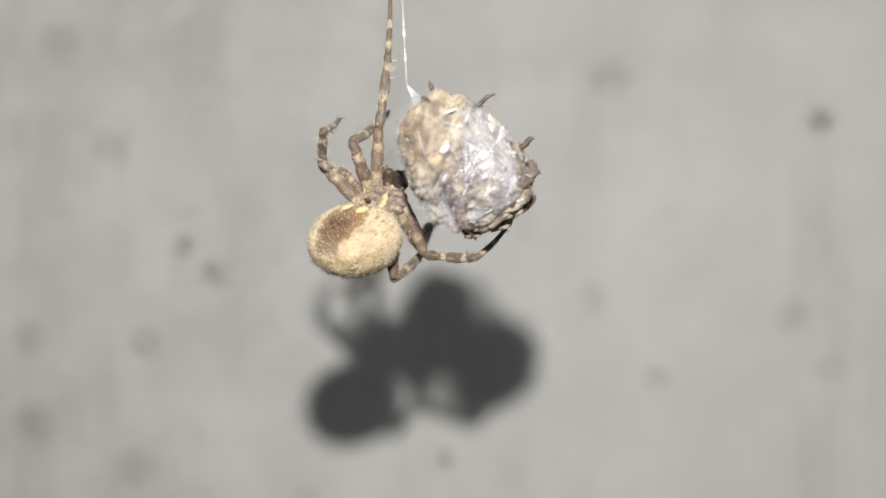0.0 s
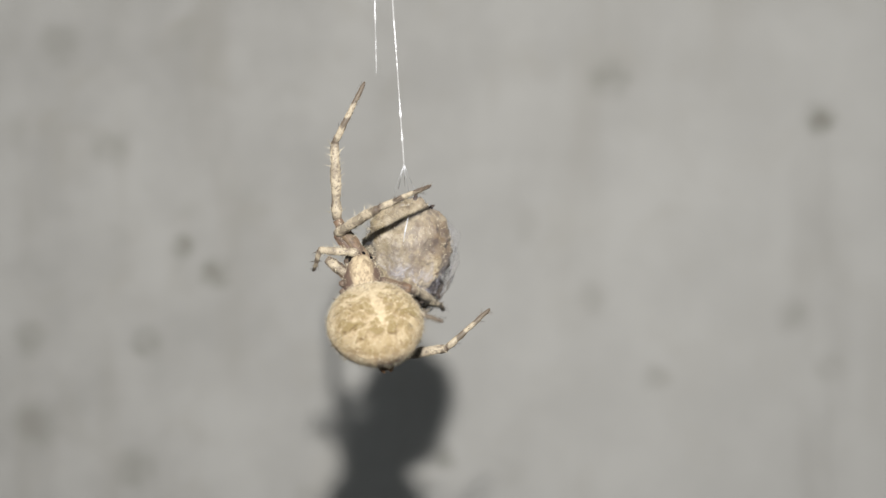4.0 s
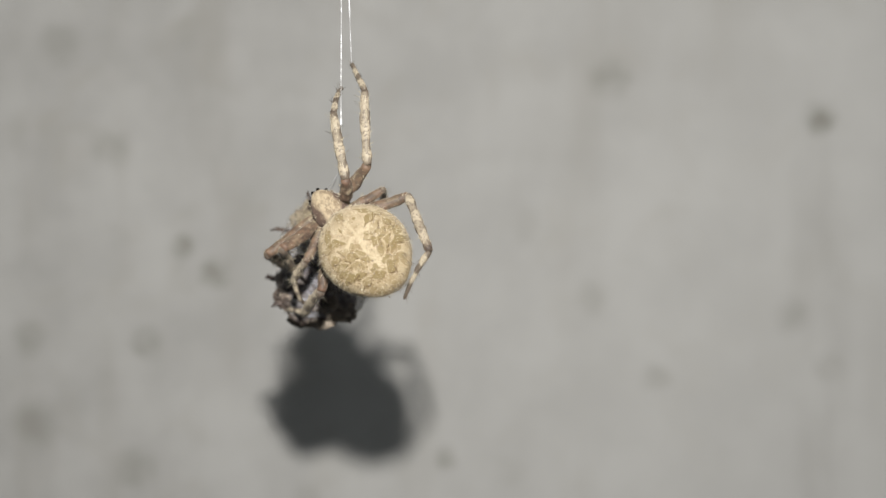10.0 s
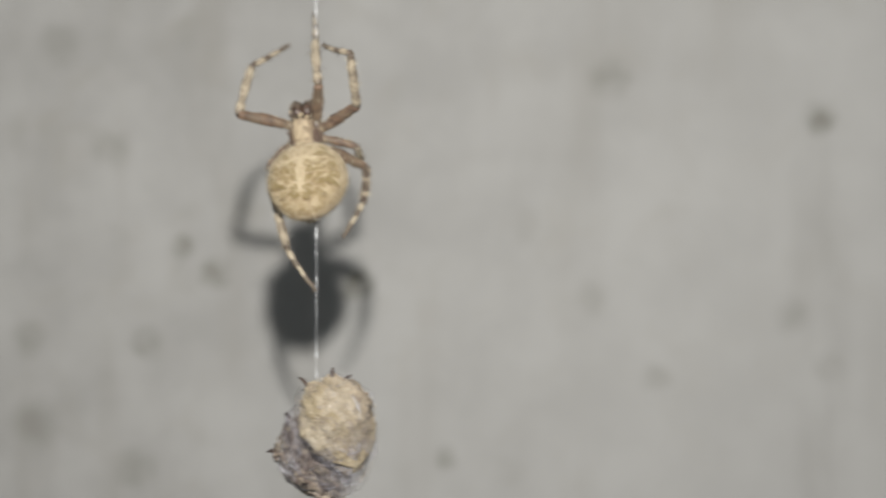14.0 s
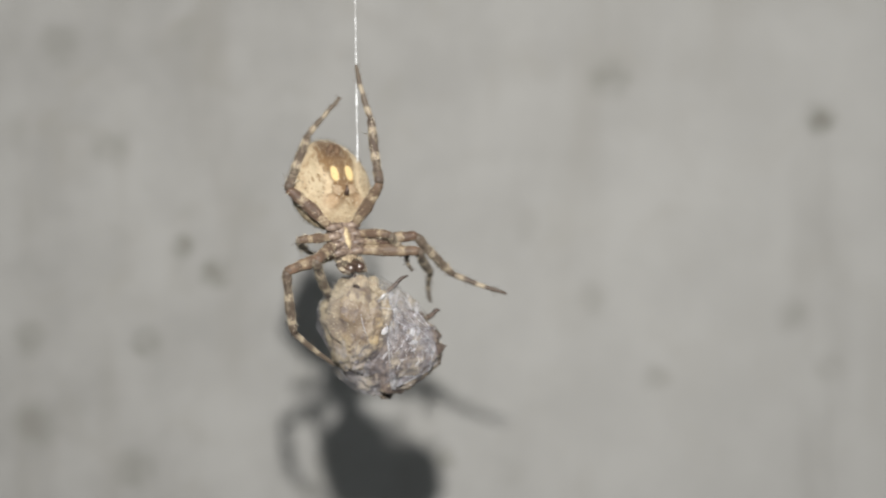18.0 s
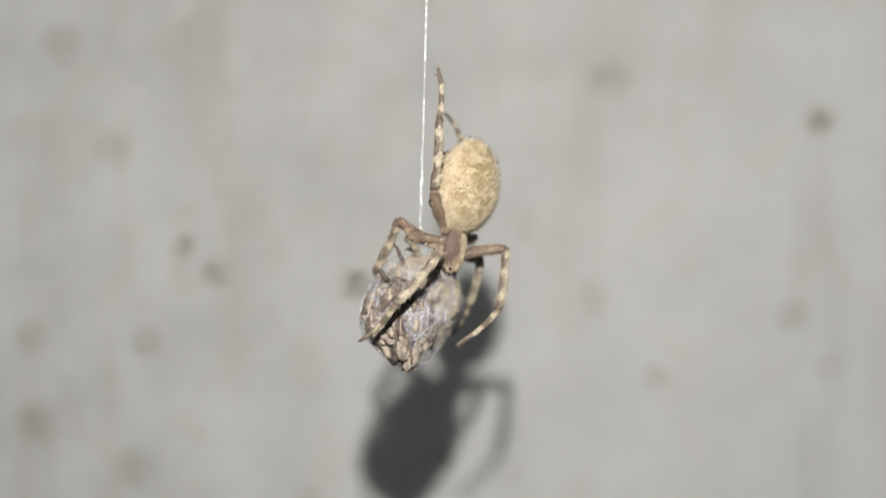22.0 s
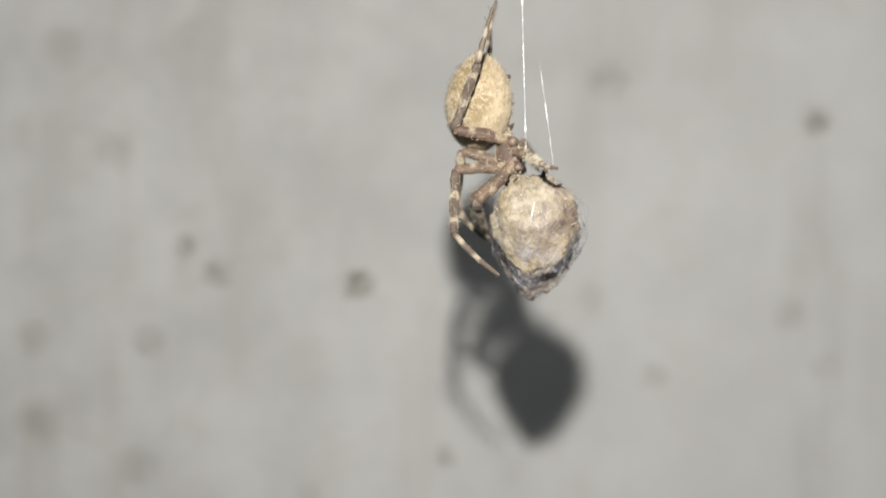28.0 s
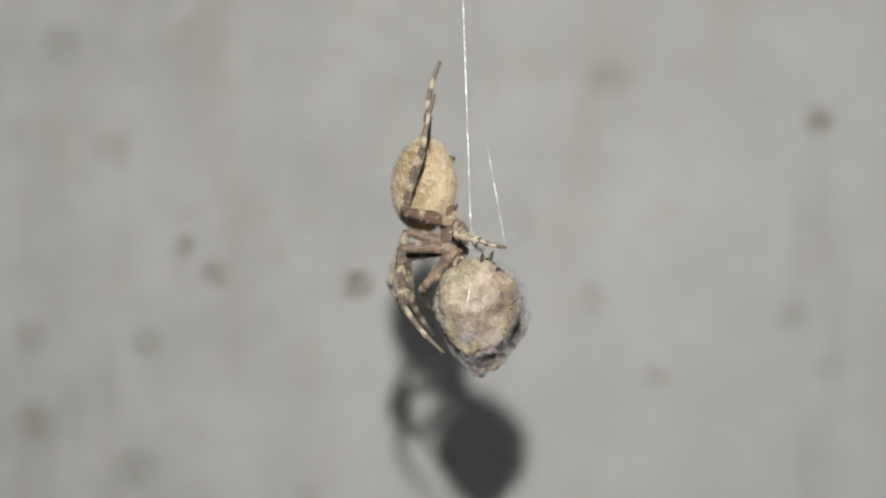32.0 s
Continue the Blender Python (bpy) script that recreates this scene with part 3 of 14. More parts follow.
def make_head_parts(parent):
    part("sternum", ball(23 * PXM, 34 * PXM, 9 * PXM, 24, 14, (0, 36 * PXM, -12 * PXM), 0.04), STERNUM, parent, "brown breast plate")
    part("sternum_stripe", ball(5.5 * PXM, 18 * PXM, 2.5 * PXM, 20, 16, (0, 38 * PXM, -20 * PXM), 0.5, 2.2), STRIPE, parent, "pale yellow stripe")
    for sx in (-1, 1):
        bm = tube([(sx * 9 * PXM, 80 * PXM, -2 * PXM), (sx * 10 * PXM, 90 * PXM, -12 * PXM), (sx * 9 * PXM, 94 * PXM, -26 * PXM), (sx * 7 * PXM, 92 * PXM, -34 * PXM)],
                  [8 * PXM, 11 * PXM, 10 * PXM, 5 * PXM], 12)
        for _ in range(24):
            p = Vector((sx * 9 * PXM, 92 * PXM, rnd.uniform(-30, -6) * PXM))
            hair(bm, p, p + Vector((rnd.uniform(-8, 8), rnd.uniform(8, 18), rnd.uniform(-8, 4))) * PXM, 0.5 * PXM)
        part("chelicera", bm, [FANG, HAIR], parent, "dark shiny jaw")
        bm = tube([(sx * 19 * PXM, 72 * PXM, -10 * PXM), (sx * 22 * PXM, 86 * PXM, -10 * PXM), (sx * 20 * PXM, 96 * PXM, -20 * PXM), (sx * 15 * PXM, 102 * PXM, -32 * PXM)],
                  [4.5 * PXM, 5 * PXM, 4.5 * PXM, 3 * PXM], 8)
        for _ in range(30):
            p = Vector((sx * rnd.uniform(16, 22), rnd.uniform(78, 100), rnd.uniform(-30, -10))) * PXM
            hair(bm, p, p + Vector((rnd.uniform(-7, 7), rnd.uniform(-2, 9), rnd.uniform(-7, 5))) * PXM, 0.5 * PXM)
        part("pedipalp", bm, [FOOT, HAIR], parent, "short banded feeler")


def segment(length, profile, bow, spines, spine_long):
    """A leg segment along y: (where, thickness) pairs, bowed by some units, with hairs and spines."""
    n = 23
    pts, radii = [], []
    for i in range(n):
        k = i / (n - 1)
        for (k0, r0), (k1, r1) in zip(profile, profile[1:]):
            if k0 <= k <= k1:
                radii.append((r0 + (r1 - r0) * (k - k0) / (k1 - k0)) * PXM)
                break
        pts.append((0, k * length * PXM, -bow * math.sin(k * math.pi) * PXM))
    bm = tube(pts, radii, 12)
    for w in bm.verts:
        # not quite round, a little lumpy
        q = w.co / PXM
        axis = Vector((0, w.co.y, 0))
        w.co = axis + (w.co - axis) * (1 + 0.22 * noise.noise(q * 0.09 + Vector((length, 0, 0))) + 0.12 * noise.noise(q * 0.25))
    for _ in range(spines):
        i = rnd.randrange(1, n - 1)
        a = rnd.uniform(0, math.tau)
        o = Vector((math.cos(a), 0, math.sin(a)))
        root = Vector(pts[i]) + o * radii[i] * 0.9
        big = rnd.random() < 0.14
        hair(bm, root, root + (o + Vector((0, rnd.uniform(0.3, 1.2), 0))).normalized() * spine_long * (2.0 if big else 0.8) * PXM, (0.6 if big else 0.32) * PXM)
    return bm


spider = tagged(new("spider"), "pale tan orb-weaving spider with banded legs, hanging on a thread", "spider")
abdomen = make_abdomen(spider)
make_carapace(spider)
make_head_parts(spider)
LENGTHS = {"1": (105, 125, 108), "2": (100, 118, 105), "3": (66, 64, 60), "4": (102, 122, 96)}
HIPS = {"1": (22, 62, -10), "2": (26, 48, -10), "3": (26, 33, -10), "4": (22, 17, -10)}
legs = {}
for side in "LR":
    for n in "1234":
        a, b, c = LENGTHS[n]
        w = 0.72 if n == "3" else 0.9
        hx, hy, hz = HIPS[n]
        hx = hx if side == "R" else -hx
        part("coxa", ball(17 * PXM, 8.5 * PXM, 10 * PXM, 14, 10, (hx * 0.80 * PXM, hy * PXM, (hz - 3) * PXM), 0.06), STERNUM, spider)
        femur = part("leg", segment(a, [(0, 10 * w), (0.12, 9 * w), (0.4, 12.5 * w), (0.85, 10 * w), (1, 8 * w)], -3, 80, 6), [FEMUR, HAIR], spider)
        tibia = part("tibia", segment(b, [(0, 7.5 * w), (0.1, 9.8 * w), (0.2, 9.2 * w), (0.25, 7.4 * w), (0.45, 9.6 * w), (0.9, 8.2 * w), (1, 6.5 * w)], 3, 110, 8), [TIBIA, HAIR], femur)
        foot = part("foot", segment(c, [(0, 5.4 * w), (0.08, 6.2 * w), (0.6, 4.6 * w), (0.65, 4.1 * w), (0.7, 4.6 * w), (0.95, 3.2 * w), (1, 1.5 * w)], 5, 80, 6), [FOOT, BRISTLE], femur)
        legs[side + n] = (femur, tibia, foot)


# ---- the prey: another spider, its legs folded, wound up in silk; x to its abdomen, z up
prey = tagged(new("wrapped_prey"), "dead spider wound up in a bundle of shiny white silk", "prey")
bm = ball(*PREY_ABD_R, 64, 48, PREY_ABD_C, 0.13, 2.0, 0.23)
fur(bm, PREY_ABD_C, tuple(k * 0.95 for k in PREY_ABD_R), 700, 7 * PXM, 0.45 * PXM)
for w in bm.verts:
    low = min(0.0, w.co.z - PREY_ABD_C[2]) / PREY_ABD_R[2]
    w.co.x = -16 * PXM + (w.co.x + 16 * PXM) * (1 + 0.32 * low)
    w.co.y *= 1 + 0.3 * low
part("prey_abdomen", bm, [PREY_SKIN, HAIR], prey, "tan abdomen with yellow spots under the silk")
bm = ball(52 * PXM, 44 * PXM, 72 * PXM, 44, 30, (-46 * PXM, 12 * PXM, -16 * PXM), 0.22, 2.6)
part("prey_body", bm, PREY_BODY, prey, "brown crumpled body of the dead spider")


def on_bundle(lon, lat, out=1.0):
    """A point on the bundle of legs: its left end, drawn out to a low tip."""
    x, y, z = math.cos(lat) * math.cos(lon), math.cos(lat) * math.sin(lon), math.sin(lat)
    p = Vector((-54 + x * 60 * out, 12 + y * 60 * out, -16 + z * 82 * out))
    if z < 0:
        p.x += 16 * z
        p.z += 4 * z
        p.y *= 1 + 0.48 * z
        p.x = -20 + (p.x + 20) * (1 + 0.38 * z)
    return p * PXM


for i in range(24):
    lon, lat = rnd.uniform(0, math.tau), rnd.uniform(0.2, 1.1)
    turn, drop = rnd.uniform(-2.4, 2.4), rnd.uniform(0.7, 2.4)
    pts, radii = [], []
    bend = rnd.uniform(0.35, 0.65)
    for j in range(21):
        k = j / 20
        a = lon + turn * (k if k < bend else 2 * bend - k * 0.9)
        pts.append(on_bundle(a, lat - drop * k, 0.72 + 0.12 * math.sin(k * 9 + i) + 0.014 * (i % 9)))
        radii.append((9.5 - 5 * k + (2.0 if abs(k - bend) < 0.1 else 0)) * PXM)
    bm = tube(pts, radii, 10)
    for w in bm.verts:
        # shrunken and dented
        q = w.co / PXM
        w.co += Vector((noise.noise(q * 0.11), noise.noise(q * 0.11 + Vector((9, 0, 0))), noise.noise(q * 0.11 + Vector((0, 9, 0))))) * 5.5 * PXM
        w.co += Vector((noise.noise(q * 0.3), noise.noise(q * 0.3 + Vector((9, 0, 0))), noise.noise(q * 0.3 + Vector((0, 9, 0))))) * 2.2 * PXM
    for _ in range(22):
        j = rnd.randrange(1, 20)
        d = Vector((rnd.uniform(-1, 1), rnd.uniform(-1, 1), rnd.uniform(-1, 1))).normalized()
        hair(bm, pts[j] + d * radii[j] * 0.9, pts[j] + d * (radii[j] + 7 * PXM), 0.5 * PXM)
    part("prey_leg", bm, [PREY_LEG, HAIR], prey, "folded banded leg under silk")
# leg tips that stick out of the bundle
for px, py, pz, dx, dy, dz, n in ((12, 18, 84, -14, 8, 28, 3.6), (72, 4, 72, 14, 2, 16, 3.6), (-50, 8, -84, -10, 4, -13, 5.5), (-96, -10, 26, -13, -4, 10, 4),
                                  (-96, 10, -22, -15, 4, -4, 5), (68, 26, 58, 20, 6, 4, 3.5), (-70, 28, 64, -6, 8, 13, 4.5), (-30, 50, -40, 4, 12, -12, 5)):
    p, d = Vector((px, py, pz)), Vector((dx, dy, dz))
    bm = tube([tuple((p - d * 0.8) * PXM), tuple(p * PXM), tuple((p + d * 0.6 + Vector((2, 0, 3))) * PXM), tuple((p + d) * PXM)], [n * PXM, n * PXM, n * 0.8 * PXM, n * 0.4 * PXM], 8)
    part("leg_tip", bm, TIP, prey, "dark leg tip sticking out of the silk")


def wrapped(d, out=1.0):
    """The outside of the whole bundle in the direction d."""
    a = Vector((46 + d.x * 63 * out, d.y * 78 * out, 5 + d.z * 95 * out))
    b = Vector((-46 + d.x * 60 * out, 14 + d.y * 66 * out, -22 + d.z * 84 * out))
    k = 0.5 + 0.5 * math.tanh(d.x * 2.6)
    p = b.lerp(a, k)
    p.z *= 1 - 0.2 * max(0.0, -d.x) ** 2
    if d.z < 0:
        # drawn together towards the low tip
        p.x = -16 + (p.x + 16) * (1 + 0.42 * d.z)
        p.y *= 1 + 0.42 * d.z
    return p * PXM


bm = bmesh.new()
bmesh.ops.create_icosphere(bm, subdivisions=6, radius=1.0)
for w in bm.verts:
    d = w.co.normalized()
    fold = abs(noise.noise(d * 1.9 + Vector((4, 1, 7)))) + (0.42 if d.x < 0.2 else max(0.12, 0.42 - 0.6 * (d.x - 0.2))) * abs(noise.noise(d * 4.6)) + 0.05 * abs(noise.noise(d * 12))
    w.co = wrapped(d, 1.13 - (0.42 - 0.3 * max(0.0, min(1.0, d.x * 2 + 0.3))) * fold)
bmesh.ops.delete(bm, geom=[f for f in bm.faces if f.calc_center_median().x > (56 + 16 * noise.noise(f.calc_center_median() * 700)) * PXM], context="FACES")
part("silk_sheet", bm, SILK_SHEET, prey, "crumpled film of silk with tan skin showing through")
# an outer film stretched in flat facets from fold to fold
bm = bmesh.new()
bmesh.ops.create_icosphere(bm, subdivisions=2, radius=1.0)
for w in bm.verts:
    d = (w.co.normalized() + Vector((rnd.uniform(-1, 1), rnd.uniform(-1, 1), rnd.uniform(-1, 1))) * 0.2).normalized()
    w.co = wrapped(d, 1.03 + (0.18 if d.x < 0.3 else 0.13) * noise.noise(d * 2.1 + Vector((2, 5, 3))) + rnd.uniform(-0.05, 0.09))
part("silk_film", bm, SILK_FILM, prey, "thin glassy film of lilac-grey silk", False)
# fans of film, stretched in flat facets from a few points where many strands meet
for hx, hy, hz, reach, count in ((-0.5, 0.86, 0.28, 0.62, 11), (-0.15, 0.9, 0.55, 0.45, 8), (-0.45, 0.8, -0.25, 0.5, 9), (-0.85, 0.35, 0.35, 0.5, 8),
                                 (-0.55, -0.75, 0.3, 0.5, 8), (0.1, -0.5, -0.85, 0.45, 7), (-0.75, -0.6, -0.2, 0.55, 10), (-0.2, -0.9, 0.1, 0.4, 8)):
    hub = Vector((hx, hy, hz)).normalized()
    u = hub.orthogonal().normalized()
    v = hub.cross(u)
    ends = []
    for k in range(count):
        a = k * math.tau / count + rnd.uniform(-0.25, 0.25)
        r = reach * rnd.uniform(0.45, 1.1)
        d = (hub + (u * math.cos(a) + v * math.sin(a)) * r).normalized()
        ends.append(wrapped(d, rnd.uniform(0.95, 1.07)))
    middle = wrapped(hub, 1.06)
    bm = bmesh.new()
    centre = bm.verts.new(middle)
    ring = [bm.verts.new(p) for p in ends]
    for k in range(count):
        if rnd.random() < 0.86:
            bm.faces.new((centre, ring[k], ring[(k + 1) % count]))
    part("silk_fan", bm, FAN, prey, "fan of glassy white silk film", False)
    for p in ends:
        # each fold of the fan carries a strand that runs on past it
        q = middle.lerp(p, rnd.uniform(1.0, 1.15))
        bow = (middle + q) * 0.5 * (1 + rnd.uniform(0.0, 0.03))
        part("silk_strand", tube([middle, bow, q], [0.45 * PXM, rnd.uniform(0.2, 0.75) * PXM, 0.12 * PXM], 5), SILK, prey)
for i in range(22):
    # flat shreds of silk, each pulled tight between two points of the bundle
    near = i < 12
    a = Vector((rnd.gauss(-0.3, 0.33), rnd.gauss(0.9, 0.3), rnd.gauss(0.25, 0.33)) if near else (rnd.gauss(-0.2, 0.7), rnd.gauss(0.0, 0.8), rnd.gauss(0.0, 0.7))).normalized()
    b = (a + Vector((rnd.gauss(0, 0.2), rnd.gauss(0, 0.2), rnd.gauss(0, 0.4)))).normalized()
    wide = rnd.choice((0.6, 1.0, 2.2, 3.6, 5.0) if near else (0.5, 0.7, 1.2, 2.4)) * PXM
    bm = bmesh.new()
    rows = []
    for k in range(5):
        d = a.lerp(b, k / 4).normalized()
        p = wrapped(d, 1.0 + 0.03 * noise.noise(d * 4))
        q = wrapped(a.lerp(b, min(1, k / 4 + 0.1)).normalized(), 1.0)
        cross = (q - wrapped(a.lerp(b, k / 4 - 0.1).normalized(), 1.0)).cross(d).normalized() * wide * math.sin(0.35 + 2.4 * k / 4)
        rows.append([bm.verts.new(p - cross), bm.verts.new(p + d * wide * 0.35), bm.verts.new(p + cross)])
    for r0, r1 in zip(rows, rows[1:]):
        for k in (0, 1):
            bm.faces.new((r0[k], r0[k + 1], r1[k + 1], r1[k]))
    part("silk_shred", bm, SILK, prey)
for i in range(14):
    a = Vector((rnd.gauss(-0.3, 0.5), rnd.gauss(0.6, 0.6), rnd.gauss(0.2, 0.6))).normalized()
    b = (a + Vector((rnd.gauss(0, 0.3), rnd.gauss(0, 0.3), rnd.gauss(0, 0.5)))).normalized()
    p, q = wrapped(a, 1.02), wrapped(b, 1.02)
    pts = [p.lerp(q, k / 4) * 0.6 + wrapped(a.lerp(b, k / 4).normalized(), 1.02) * 0.4 for k in range(5)]
    part("silk_strand", tube(pts, [0.3 * PXM, 0.5 * PXM, 0.6 * PXM, 0.5 * PXM, 0.3 * PXM], 5), SILK, prey)

# the bundle is a little longer than it is wide
for ob in prey.children:
    ob.data.transform(Matrix.Diagonal((1.11, 1.08, 1.03, 1)))

# ---- threads
def line(thick):
    """A thread straight up to the ceiling, uneven and with small drops of gum along its lower end."""
    heights = [k * 0.0004 for k in range(150)] + [0.08, 1.15]
    radii = [thick * (1.0 + 0.45 * noise.noise(Vector((0, 3.1, k * 0.23)))) * (rnd.uniform(1.7, 2.6) if rnd.random() < 0.05 else 1.0) * PXM for k in range(152)]
    return mesh("silk_thread", tube([(0, 0, k) for k in heights], radii, 6), THREAD if thick > 1 else FAINT)


prey_line = tagged(new("silk_thread", line(1.02)), "fine white silk thread holding the wrapped prey", "thread")
drag_line = tagged(new("silk_thread", line(0.9)), "fine white silk thread held by the spider", "thread")
silk_fork = tagged(new("silk_fork"), "few fine strands spreading from the thread to the prey", "silk")
for dx, dy in ((-9, 4), (8, -6), (15, 8), (-16, -4), (1, 10)):
    pts = [(0, 0, 0), (dx * 0.45 * PXM, dy * 0.4 * PXM, -30 * PXM), (dx * PXM, dy * PXM, -66 * PXM)]
    part("silk_strand", tube(pts, [0.6 * PXM, 0.4 * PXM, 0.4 * PXM], 5), SILK, silk_fork)
silk_band = tagged(new("silk_band"), "band of fresh white silk strands drawn from the spider", "silk")
for i in range(26):
    x0, x1 = (i / 25 - 0.5) * 22 + rnd.uniform(-1, 1), (i / 25 - 0.5) * 30 + rnd.uniform(-3, 3)
    bow = rnd.uniform(-5, 5)
    pts = [((x0 + (x1 - x0) * k) * PXM, (bow * math.sin(k * math.pi) + rnd.uniform(-0.4, 0.4)) * PXM, (k - 0.5) * rnd.uniform(160, 180) * PXM) for k in (0, 0.25, 0.5, 0.75, 1)]
    part("silk_strand", tube(pts, [0.5 * PXM] * 5, 5), SILK, silk_band)


